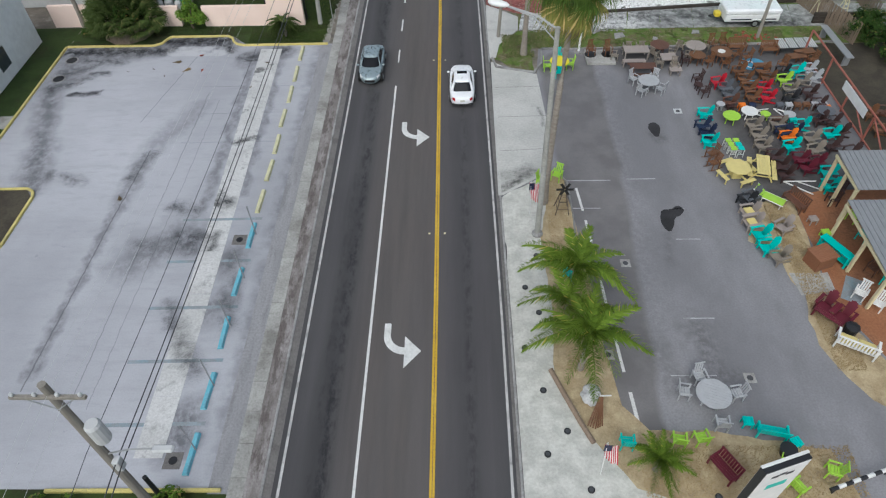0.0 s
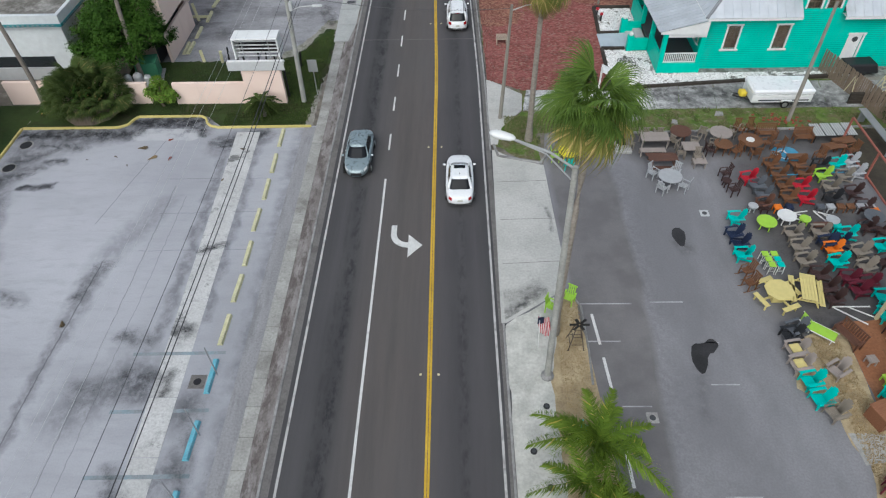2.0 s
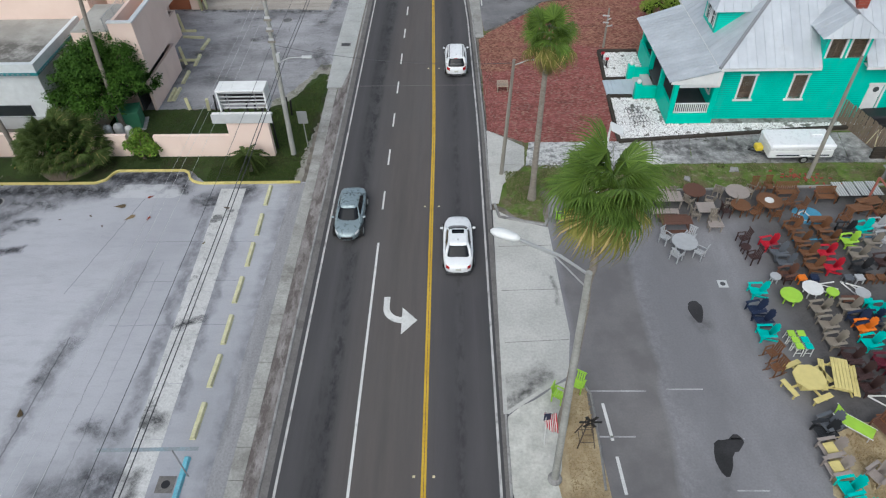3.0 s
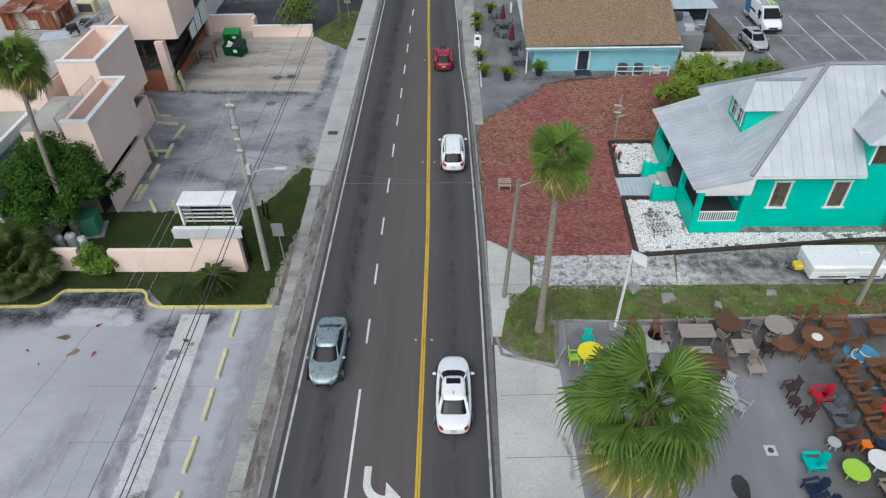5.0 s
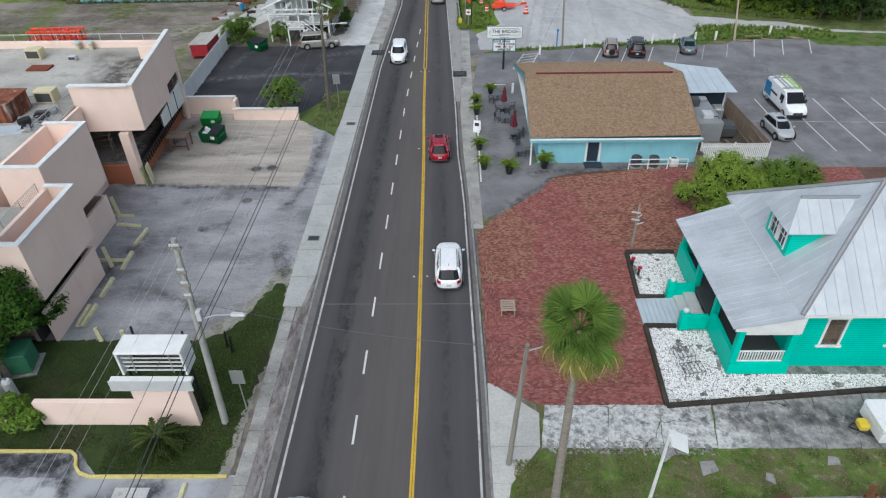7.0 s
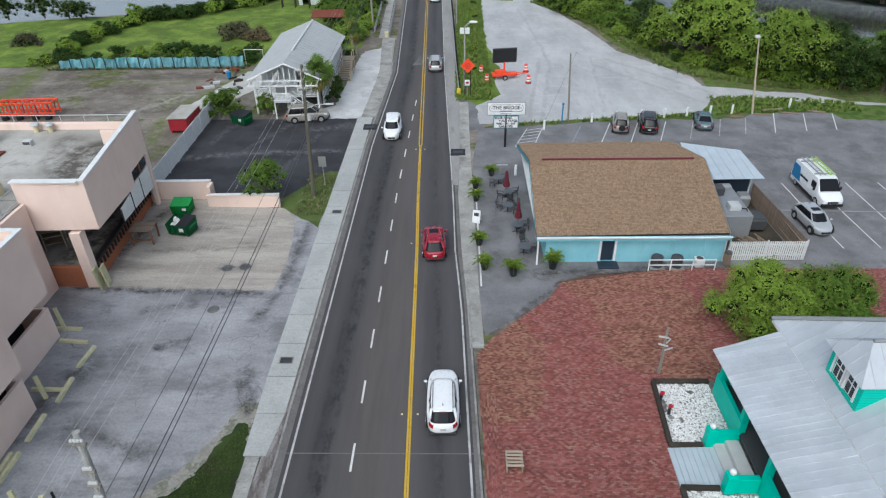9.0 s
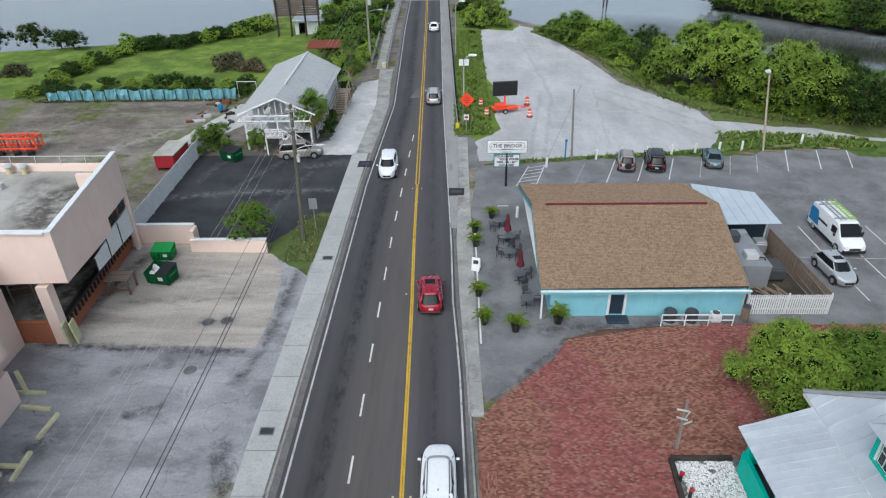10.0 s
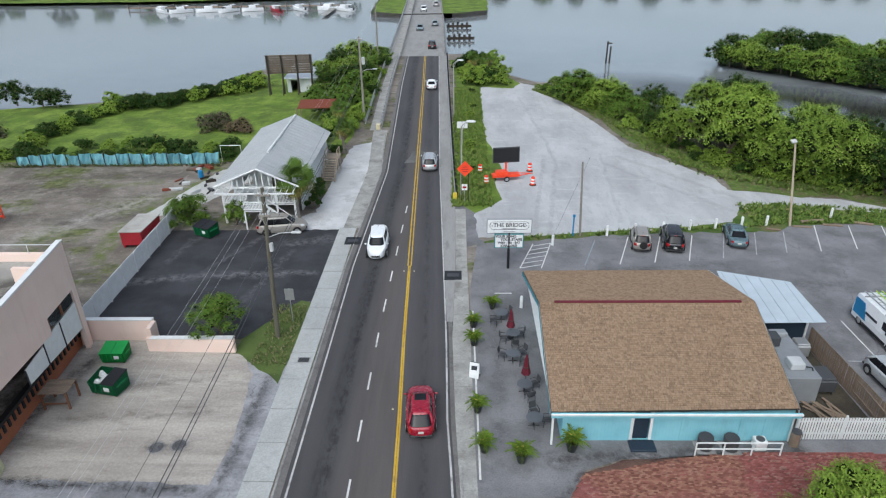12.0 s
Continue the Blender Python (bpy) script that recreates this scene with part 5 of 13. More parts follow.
# stops stood on end, leaning
for x, y, h, a in ((-25.2, 70.4, 1.7, 14), (-23.2, 64.2, 1.6, 10), (-20.75, 56.95, 1.0, 8), (-19.2, 56.8, 1.1, -6)):
    st_ = thing("leaning_stop", "faded yellow concrete stop stood on end", "wheel stop", "stops stood on end", m=pose(x, y, 0, -a, -a * 0.6, 20))
    part("block", rbox(B(), -0.12, 0.12, -0.09, 0.09, -0.03, h, 0.02), M["yellow_stop"], st_)
# painted stall lines and marks in the lots
def mark(name, x0, y0, x1, y1, w, key, parent, z=0.006):
    d = Vector((x1 - x0, y1 - y0, 0)).normalized()
    n = Vector((-d.y, d.x, 0)) * w / 2
    bm = B()
    bm.faces.new([bm.verts.new(Vector((x, y, z)) + s * n) for x, y, s in ((x0, y0, -1), (x1, y1, -1), (x1, y1, 1), (x0, y0, 1))])
    return part(name, bm, M[key], parent)


car_park = bpy.data.objects["pavement_1"]
for y in (14.3, 17.75, 21.1, 24.4, 27.75):
    mark("stall_line", -16.6, y - 0.1, -11.8, y, 0.2, "blue_line", car_park, 0.016)
forecourt = bpy.data.objects["pavement_6"]
for x0, y0, x1, y1, w in ((7.35, 30.2, 7.5, 28.2, 0.15), (7.55, 27.4, 7.65, 25.6, 0.15), (7.75, 22.8, 7.8, 20.6, 0.15), (7.9, 19.0, 8.0, 17.0, 0.15), (8.1, 15.9, 8.2, 13.9, 0.17), (6.6, 30.9, 9.6, 30.9, 0.08), (6.9, 28.4, 8.6, 28.4, 0.08),
                          (8.0, 24.6, 9.4, 24.6, 0.07), (10.6, 31.0, 12.4, 31.0, 0.08), (12.5, 25.8, 13.9, 25.8, 0.07), (11.6, 20.2, 13.2, 20.2, 0.08), (10.2, 16.8, 12.4, 16.8, 0.06), (12.9, 28.3, 13.6, 28.3, 0.06)):
    mark("stall_line", x0, y0, x1, y1, w, "faint_line" if w < 0.1 else "white_line", forecourt, 0.004)
part("oil_stain", sheet(B(), ragged(rounded([(13.0, 36.6), (13.6, 36.9), (13.85, 36.2), (13.45, 35.0), (13.0, 35.7)]), 0.03, 0.4), 0.003), M["stain"], forecourt, "dull dark patch on asphalt")
part("oil_stain", sheet(B(), ragged(rounded([(11.95, 27.4), (12.2, 28.3), (12.75, 28.2), (13.2, 28.65), (13.6, 28.2), (13.2, 27.7), (12.85, 27.6), (12.6, 26.8), (12.3, 26.3), (12.0, 26.7)], 1), 0.03, 0.3), 0.004), M["stain"], forecourt, "black spill on asphalt")
# old timber kerb logs at the lot's edge
for x0, y0, x1, y1, w in ((34.5, 107.67, 36.3, 107.35, 0.1), (35.75, 108.5, 38.1, 108.9, 0.17), (37.6, 108.0, 39.4, 107.62, 0.1), (40.9, 108.4, 42.5, 107.85, 0.13), (31.75, 107.15, 33.0, 106.75, 0.1)):
    lg = thing("kerb_log", "bleached grey timber log at the lot edge", "log", "timber logs along the car park")
    part("timber", tube(B(), [(x0, y0, w * 0.8), (x1, y1, w * 0.8)], w, 7), M["fence_wood"], lg)
bed_edge = thing("bed_edging", "pale timber edging along the straw bed", "edging")
for (x0, y0), (x1, y1) in zip(((6.43, 31.54), (6.85, 30.68), (6.86, 27.72)), ((6.85, 30.68), (6.86, 27.72), (6.78, 25.78))):
    part("edging_board", tube(B(), [(x0, y0, 0.05), (x1, y1, 0.05)], 0.06, 4), M["kerb_concrete"], bed_edge)
for x0, y0, x1, y1 in ((2.8, 33.9, 6.2, 34.1), (2.8, 37.6, 6.2, 37.7), (2.8, 41.2, 6.0, 41.3)):
    mark("slab_joint", x0, y0, x1, y1, 0.03, "gutter", bpy.data.objects["pavement_7"], 0.014)
# accessible stall sign painted on the asphalt
part("stall_emblem", sheet(B(), rounded([(21.5, 43.0), (23.3, 43.0), (23.3, 44.7), (21.5, 44.7)], 3), 0.005), M["blue_emblem"], forecourt, "blue painted stall emblem")
bm = B()
ring = [(22.3 + r * math.cos(a), 43.8 + r * math.sin(a)) for r in (0.5, 0.4) for a in [radians(70 + 250 * i / 16) for i in range(17)]]
for i in range(16):
    bm.faces.new([bm.verts.new((*ring[j], 0.009)) for j in (i, i + 1, i + 18, i + 17)])
part("emblem_mark", bm, M["white_line"], forecourt)
mark("emblem_mark", 22.3, 44.35, 22.5, 43.85, 0.11, "white_line", forecourt, 0.0095)
mark("emblem_mark", 22.45, 43.85, 22.95, 43.6, 0.11, "white_line", forecourt, 0.01)
mark("stall_line", 20.6, 41.6, 25.5, 41.9, 0.12, "blue_emblem", forecourt, 0.005)
lot = bpy.data.objects["pavement_11"]
for x, y, ln in ((16.0, 100.1, 5.5), (19.15, 100.4, 5.4), (22.3, 100.7, 5.2), (25.5, 101.2, 4.9), (28.7, 101.8, 4.6), (31.6, 102.2, 4.4), (34.8, 102.4, 5.6), (38.3, 102.9, 5.0), (41.6, 103.2, 5.0)):
    mark("stall_line", x, y, x + 0.36 * ln, y + ln, 0.1, "faint_line" if 24 < x < 33 else "white_line", lot)
mark("stall_line", 12.85, 99.9, 14.7, 105.0, 0.1, "blue_line", lot)
for i in range(6):
    mark("hatch_line", 7.1 + 0.3 * i, 99.5 + 0.85 * i, 9.0 + 0.28 * i, 100.1 + 0.85 * i, 0.1, "white_line", lot)
mark("hatch_line", 7.05, 99.45, 8.7, 104.2, 0.1, "white_line", lot)
mark("hatch_line", 8.95, 99.45, 10.4, 104.4, 0.1, "white_line", lot)
mark("stall_line", 28.6, 86.0, 42.0, 85.4, 0.1, "faint_line", lot)
for x in (30.75, 33.6, 36.5, 39.4, 42.3):
    mark("stall_line", x, 86.0, x - 0.05, 91.0, 0.1, "white_line", lot)
    mark("stall_line", x, 85.7, x + 0.2, 80.0, 0.1, "white_line", lot)
mark("white_border", 2.75, 92.5, 2.8, 75.2, 0.12, "white_line", lot)
mark("arrow_shaft", 4.6, 95.2, 6.0, 95.2, 0.14, "white_line", lot)


# drains and covers
def drain(name, x, y, w, d, key, label, round_one=False):
    g = thing(name, label, "drain cover")
    if round_one:
        part("cover", lathe(B(), [(w, 0.0), (w, 0.012)], 18, x, y), M[key], g)
        part("rim", lathe(B(), [(w * 1.25, 0.0), (w * 1.25, 0.008)], 18, x, y), M["kerb_concrete"], g)
        return g
    part("frame", box(B(), x - w / 2 - 0.08, x + w / 2 + 0.08, y - d / 2 - 0.08, y + d / 2 + 0.08, 0.0, 0.012), M["kerb_concrete"], g)
    for i in range(5):
        yy = y - d / 2 + d * (i + 0.5) / 5
        part("bar", box(B(), x - w / 2, x + w / 2, yy - d * 0.06, yy + d * 0.06, 0.0, 0.02), M[key], g)
    part("pit", box(B(), x - w / 2, x + w / 2, y - d / 2, y + d / 2, 0.0, 0.015), M["black"], g)
    return g


for y in (12.5, 26.0):
    w = thing("storm_drain", "brown square drain cover with a round hole", "drain cover", "drains in the car park")
    part("frame", box(B(), -13.2, -12.4, y - 0.4, y + 0.4, -0.01, 0.014), M["gutter"], w)
    part("lid", lathe(B(), [(0.2, 0.0), (0.2, 0.022)], 14, -12.8, y), M["black"], w)
for x, y in ((15.42, 38.05), (9.3, 24.0), (13.95, 16.66), (7.4, 18.0)):
    w = thing("valve_cover", "small white-framed utility cover in asphalt", "utility cover", "utility covers in the forecourt")
    part("frame", box(B(), x - 0.27, x + 0.27, y - 0.28, y + 0.28, -0.003, 0.012), M["light_grey" if y > 30 else "walk_concrete"], w)
    part("lid", lathe(B(), [(0.15, 0.0), (0.15, 0.02)], 12, x, y), M["dark_grey"], w)
for x, y in ((-30.6, 45.7), (-30.6, 43.1)):
    drain("manhole_cover", x, y, 0.42, 0, "black", "black round manhole cover in concrete", True)
for x, y in ((-16.4, 77.6), (-15.1, 77.8), (-15.9, 72.6)):
    drain("manhole_cover", x, y, 0.42, 0, "iron", "dull grey round manhole cover in the yard", True)
for y in (67.4, 86.1):
    drain("kerb_inlet", -9.65 if y < 70 else -9.35, y, 0.75, 0.5, "dark_grey", "dark grate set in the sidewalk").location.z = 0.036
for x, y in ((-8.55, 105.0), (1.15, 98.2)):
    w = thing("kerb_inlet", "black storm inlet in the concrete kerb", "storm inlet")
    part("throat", rbox(B(), x - 0.75, x + 0.75, y - 0.8, y + 0.8, 0.0, 0.05, 0.02), M["black"], w)
    part("lid", rbox(B(), x - 0.5, x + 0.5, y - 0.3, y + 0.3, 0.05, 0.07, 0.01), M["dark_grey"], w)

for i, (x, y, r, key) in enumerate(((-22.1, 45.2, 0.55, "leaf_dry"), (-21.0, 44.0, 0.5, "dead_frond"), (-19.7, 43.9, 0.3, "brick_red"), (-22.4, 43.2, 0.16, "bark"), (-23.5, 44.2, 0.2, "bark"), (-25.4, 43.9, 0.15, "bark"), (-20.2, 46.2, 0.3, "brick_red"), (-15.4, 41.7, 0.22, "leaf_dry"), (-21.2, 29.7, 0.4, "leaf_dry"), (-14.9, 45.0, 0.35, "bark"))):
    lf = thing("fallen_frond", "dry fallen palm frond scrap on concrete", "leaf litter", "leaf litter in the car park", m=pose(x, y, 0.012, 0, 0, 37 * i))
    bm = B()
    for k in range(7):
        a = radians(-40 + 13 * k)
        tip = Vector((math.cos(a) * r, math.sin(a) * r * 0.6, 0.04))
        bm.faces.new([bm.verts.new(p) for p in ((-r * 0.6, 0, 0), tip * 0.6 + Vector((0.05 * r, -0.1 * r, 0.03)), tip, tip * 0.6 + Vector((-0.05 * r, 0.1 * r, 0.03)))])
    part("blade", bm, M[key], lf)


# ---- windows, doors, roofs ----
def window(name, parent, m, w, h, cols=2, rows=2, trim=0.12, key="white_paint", label="", glass="glass", sill=True, sash=None):
    """A framed window in the plane of m (x across, z up, -y outwards), its parts under it."""
    win = new(name)
    win.parent, win.matrix_local = parent, m
    if label:
        tagged(win, label)
    for nm, a in (("casing", (-w / 2 - trim, -w / 2, 0, h)), ("casing", (w / 2, w / 2 + trim, 0, h)), ("header", (-w / 2 - trim - 0.06, w / 2 + trim + 0.06, h, h + trim)), ):
        part(nm, rbox(B(), a[0], a[1], -0.05, 0.04, a[2], a[3], 0.012), M[key], win)
    if sill:
        part("sill", rbox(B(), -w / 2 - trim - 0.12, w / 2 + trim + 0.12, -0.12, 0.04, -trim, 0, 0.015), M[key], win)
    for i in range(cols):
        for j in range(rows):
            x0, x1 = -w / 2 + w * i / cols, -w / 2 + w * (i + 1) / cols
            z0, z1 = h * j / rows, h * (j + 1) / rows
            part("pane", box(B(), x0 + 0.03, x1 - 0.03, 0.06, 0.075, z0 + 0.03, z1 - 0.03), M[glass], win)
    bm = B()
    for i in range(cols + 1):
        x = -w / 2 + w * i / cols
        box(bm, x - 0.025, x + 0.025, 0.04, 0.09, 0, h)
    for j in range(rows + 1):
        z = h * j / rows
        box(bm, -w / 2, w / 2, 0.042, 0.088, z - 0.025, z + 0.025)
    part("sash", bm, M[sash or key], win)
    return win


def clip(poly, axis, lo, hi):
    """Cuts a flat polygon to lo..hi along one axis."""
    for sign, lim in ((1, lo), (-1, hi)):
        out = []
        for p, q in zip(poly, poly[1:] + poly[:1]):
            a, b = sign * (p[axis] - lim), sign * (q[axis] - lim)
            if a >= 0:
                out.append(p)
            if a * b < 0:
                out.append(p + (q - p) * (a / (a - b)))
        poly = out
        if len(poly) < 3:
            return []
    return poly


def metal_roof(parent, corners, axis, width=0.62, key="metal_roof", thick=0.03):
    """One roof face of standing-seam sheets, each sheet a piece with its raised seam."""
    poly = [Vector(p) for p in corners]
    nrm = (poly[1] - poly[0]).cross(poly[2] - poly[0]).normalized()
    if nrm.z < 0:
        nrm = -nrm
    lo, hi = min(p[axis] for p in poly), max(p[axis] for p in poly)
    k = max(1, round((hi - lo) / width))
    for i in range(k):
        a, b = lo + (hi - lo) * i / k, lo + (hi - lo) * (i + 1) / k
        piece = clip(poly, axis, a + 0.002, b - 0.002)
        if len(piece) < 3:
            continue
        bm = plate(B(), piece, thick)
        rib = clip(poly, axis, a + 0.002, min(b, a + 0.05))
        if len(rib) >= 3:
            plate(bm, [p + nrm * 0.035 for p in rib], 0.034)
        part("roof_sheet", bm, M[key], parent)


def railing(parent, p, q, z, h=0.9, key="white_paint", gap=0.14, name="railing"):
    """Top and bottom rail with upright balusters."""
    p, q = Vector((*p, z)), Vector((*q, z))
    r = new(name)
    r.parent = parent
    d = q - p
    k = max(2, int(d.length / gap))
    a = math.atan2(d.y, d.x)
    m = Matrix.Translation(p) @ Matrix.Rotation(a, 4, "Z")
    for zz in (0.12, h):
        part("rail", rbox(B(), 0, d.length, -0.045, 0.045, zz - 0.04, zz + 0.04, 0.01, m), M[key], r)
    base = B()
    box(base, -0.03, 0.03, -0.03, 0.03, 0.16, h - 0.04)
    me = bpy.data.meshes.new("baluster")
    base.to_mesh(me)
    base.free()
    me.materials.append(M[key])
    for i in range(k):
        share("baluster", me, r, m @ Matrix.Translation((d.length * (i + 0.5) / k, 0, 0)))
    return r


# ---- teal house ----
house = thing("house", "bright teal clapboard house with silver metal roof and porch", "house")
X0, X1, Y0, Y1, EV = 19.2, 36.0, 54.9, 65.2, 4.55
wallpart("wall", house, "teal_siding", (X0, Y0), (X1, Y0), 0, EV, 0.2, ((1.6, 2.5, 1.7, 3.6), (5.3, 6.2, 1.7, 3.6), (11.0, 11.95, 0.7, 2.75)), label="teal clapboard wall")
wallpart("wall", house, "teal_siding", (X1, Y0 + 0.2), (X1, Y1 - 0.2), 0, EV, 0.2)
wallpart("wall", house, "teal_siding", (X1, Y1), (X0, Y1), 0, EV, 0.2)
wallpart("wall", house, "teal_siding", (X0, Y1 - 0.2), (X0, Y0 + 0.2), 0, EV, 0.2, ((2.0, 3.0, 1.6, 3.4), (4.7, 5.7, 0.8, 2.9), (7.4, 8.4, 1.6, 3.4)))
part("floor", box(B(), X0 + 0.21, X1 - 0.21, Y0 + 0.21, Y1 - 0.21, 0.1, 0.5), M["brown_wood"], house)
part("ceiling", box(B(), X0 + 0.21, X1 - 0.21, Y0 + 0.21, Y1 - 0.21, EV - 0.1, EV), M["white_paint"], house)
front = Matrix.Identity(4)
for u in (2.05, 5.75):
    window("window", house, pose(X0 + u, Y0, 1.7), 0.9, 1.9, 2, 4, 0.13, label="white-framed sash window with brown blind", glass="clear_glass", sash="fence_wood")
    part("blind", box(B(), X0 + u - 0.44, X0 + u + 0.44, Y0 + 0.13, Y0 + 0.15, 1.75, 3.55), M["fence_wood"], house, "brown window blind")
door = new("door")
door.parent = house
part("panel", rbox(B(), X0 + 11.02, X0 + 11.93, Y0 + 0.04, Y0 + 0.1, 0.72, 2.73, 0.01), M["white_paint"], door)
part("fanlight", lathe(B(), [(0.22, -0.01), (0.22, 0.01)], 14, 0, 0), M["glass"], door).matrix_local = pose(X0 + 11.47, Y0 + 0.035, 2.35, 90)
for nm, a in (("casing", (10.86, 11.0, 0.7, 2.75)), ("casing", (11.95, 12.1, 0.7, 2.75)), ("header", (10.8, 12.16, 2.75, 2.9))):
    part(nm, rbox(B(), X0 + a[0], X0 + a[1], Y0 - 0.05, Y0 + 0.02, a[2], a[3], 0.01), M["white_paint"], door)
part("door_knob", lathe(B(), [(0.03, 0), (0.03, 0.05)], 8), M["chrome"], door).matrix_local = pose(X0 + 11.85, Y0 + 0.04, 1.7, 90)
part("step", rbox(B(), X0 + 10.8, X0 + 12.2, Y0 - 1.0, Y0 - 0.02, 0, 0.6, 0.02), M["kerb_concrete"], house, "grey concrete door step")
for y in (56.6, 62.7):
    window("window", house, pose(X0, y + 0.0, 1.6, 0, 0, -90), 1.0, 1.8, 2, 2, 0.12, label="white-framed sash window")
part("porch_door", rbox(B(), X0 + 0.05, X0 + 0.12, 59.5, 60.45, 0.8, 2.9, 0.01), M["white_paint"], house, "white porch door")
# main hip roof
xa, xb, ya, yb, rx0, rx1, ry, rz = 18.7, 36.5, 54.2, 65.9, 24.2, 31.0, 60.05, 9.1
rise = lambda y: EV + (y - ya) * (rz - EV) / (ry - ya)
metal_roof(house, [(xa, ya, EV), (25.75, ya, EV), (25.75, ry, rz), (rx0, ry, rz)], 0)
metal_roof(house, [(28.85, ya, EV), (xb, ya, EV), (rx1, ry, rz), (28.85, ry, rz)], 0)
metal_roof(house, [(25.75, 57.0, rise(57.0)), (28.85, 57.0, rise(57.0)), (28.85, ry, rz), (25.75, ry, rz)], 0)
metal_roof(house, [(xa, yb, EV), (xb, yb, EV), (rx1, ry, rz), (rx0, ry, rz)], 0)
metal_roof(house, [(xa, ya, EV), (xa, yb, EV), (rx0, ry, rz)], 1)
metal_roof(house, [(xb, ya, EV), (xb, yb, EV), (rx1, ry, rz)], 1)
for p, q in (((xa, ya, EV), (rx0, ry, rz)), ((xa, yb, EV), (rx0, ry, rz)), ((rx0, ry, rz), (rx1, ry, rz)), ((xb, ya, EV), (rx1, ry, rz))):
    d = (Vector(q) - Vector(p)).normalized()
    part("ridge_cap", tube(B(), [Vector(p) + Vector((0, 0, 0.03)), Vector(q) + Vector((0, 0, 0.03))], 0.13, 6), M["grey_metal"], house, "grey metal ridge cap")
for a in ((xa, 25.75, ya, ya + 0.05), (28.85, xb, ya, ya + 0.05), (xa, xb, yb - 0.05, yb), (xa, xa + 0.05, ya + 0.05, yb - 0.05)):
    part("fascia", box(B(), a[0], a[1], a[2], a[3], EV - 0.22, EV - 0.035), M["white_paint"], house)
for a in ((xa + 0.06, 25.75, ya + 0.06, yb - 0.06), (28.85, xb - 0.06, ya + 0.06, yb - 0.06), (25.76, 28.84, 55.2, yb - 0.06)):
    part("soffit", box(B(), *a, EV - 0.06, EV - 0.04), M["white_paint"], house)
# road-side dormer
d = new("dormer")
d.parent = house
bm = B()
wall(bm, (19.3, 61.3), (19.3, 58.5), 4.9, 6.8, 0.15, ((0.45, 2.35, 5.3, 6.6),))
for y in (58.5, 61.15):
    bm.faces.new([bm.verts.new(p) for p in ((19.45, y, 5.0), (22.2, y, 7.1), (19.45, y, 6.8))])
    bm.faces.new([bm.verts.new(p) for p in ((19.45, y + 0.15, 5.0), (22.2, y + 0.15, 7.1), (19.45, y + 0.15, 6.8))])
bm.faces.new([bm.verts.new(p) for p in ((19.3, 58.5, 6.8), (19.3, 61.3, 6.8), (19.3, 59.9, 7.2))])
part("dormer_wall", bm, M["teal_siding"], d)
metal_roof(d, [(18.9, 58.2, 6.8), (21.6, 58.2, 6.8), (23.4, 59.9, 8.1), (19.9, 59.9, 8.1)], 0)
metal_roof(d, [(18.9, 61.6, 6.8), (21.6, 61.6, 6.8), (23.4, 59.9, 8.1), (19.9, 59.9, 8.1)], 0)
metal_roof(d, [(18.9, 58.2, 6.8), (18.9, 61.6, 6.8), (19.9, 59.9, 8.1)], 1)
part("ridge_cap", tube(B(), [(19.9, 59.9, 8.13), (23.3, 59.9, 8.13)], 0.1, 6), M["grey_metal"], d)
for y in (59.35, 60.45):
    window("dormer_window", house, pose(19.3, y, 5.3, 0, 0, -90), 0.8, 1.3, 2, 2, 0.12, sill=False)
# yard-side dormer with two windows
d = new("dormer")
d.parent = house
bm = B()
wall(bm, (25.75, 54.9), (28.85, 54.9), EV + 0.01, 6.55, 0.15, ((0.3, 1.35, 4.87, 6.37), (1.75, 2.8, 4.87, 6.37)))
for x in (25.75, 28.7):
    box(bm, x, x + 0.15, 55.06, 57.2, EV + 0.01, 6.55)
box(bm, 25.91, 28.69, 55.5, 57.2, 6.4, 6.5)
bm.faces.new([bm.verts.new(p) for p in ((25.75, 54.9, 6.551), (28.85, 54.9, 6.551), (27.3, 54.9, 7.1))])
part("dormer_wall", bm, M["teal_siding"], d)
metal_roof(d, [(25.2, 54.5, 6.5), (25.2, 57.0, 6.5), (27.3, 59.0, 7.9), (27.3, 55.2, 7.9)], 1)
metal_roof(d, [(29.4, 54.5, 6.5), (29.4, 57.0, 6.5), (27.3, 59.0, 7.9), (27.3, 55.2, 7.9)], 1)
metal_roof(d, [(25.2, 54.5, 6.5), (29.4, 54.5, 6.5), (27.3, 55.2, 7.9)], 0)
part("ridge_cap", tube(B(), [(27.3, 55.2, 7.93), (27.3, 59.0, 7.93)], 0.1, 6), M["grey_metal"], d)
for x in (26.57, 28.02):
    window("dormer_window", house, pose(x, 54.9, 4.87), 1.0, 1.5, 2, 3, 0.13, sill=False, glass="clear_glass", sash="fence_wood")
    part("blind", box(B(), x - 0.5, x + 0.5, 55.07, 55.09, 4.87, 6.36), M["fence_wood"], house, "brown window blind")
ch = new("chimney")
ch.parent = house
for i in range(14):
    part("brick_course", rbox(B(), 28.4 - (0.04 if i > 11 else 0), 29.2 + (0.04 if i > 11 else 0), 57.6 - (0.04 if i > 11 else 0), 58.3 + (0.04 if i > 11 else 0), 6.4 + 0.22 * i, 6.6 + 0.22 * i, 0.02), M["brick_red"], ch)
part("chimney_core", box(B(), 28.44, 29.16, 57.64, 58.26, 6.0, 9.4), M["kerb_concrete"], ch)
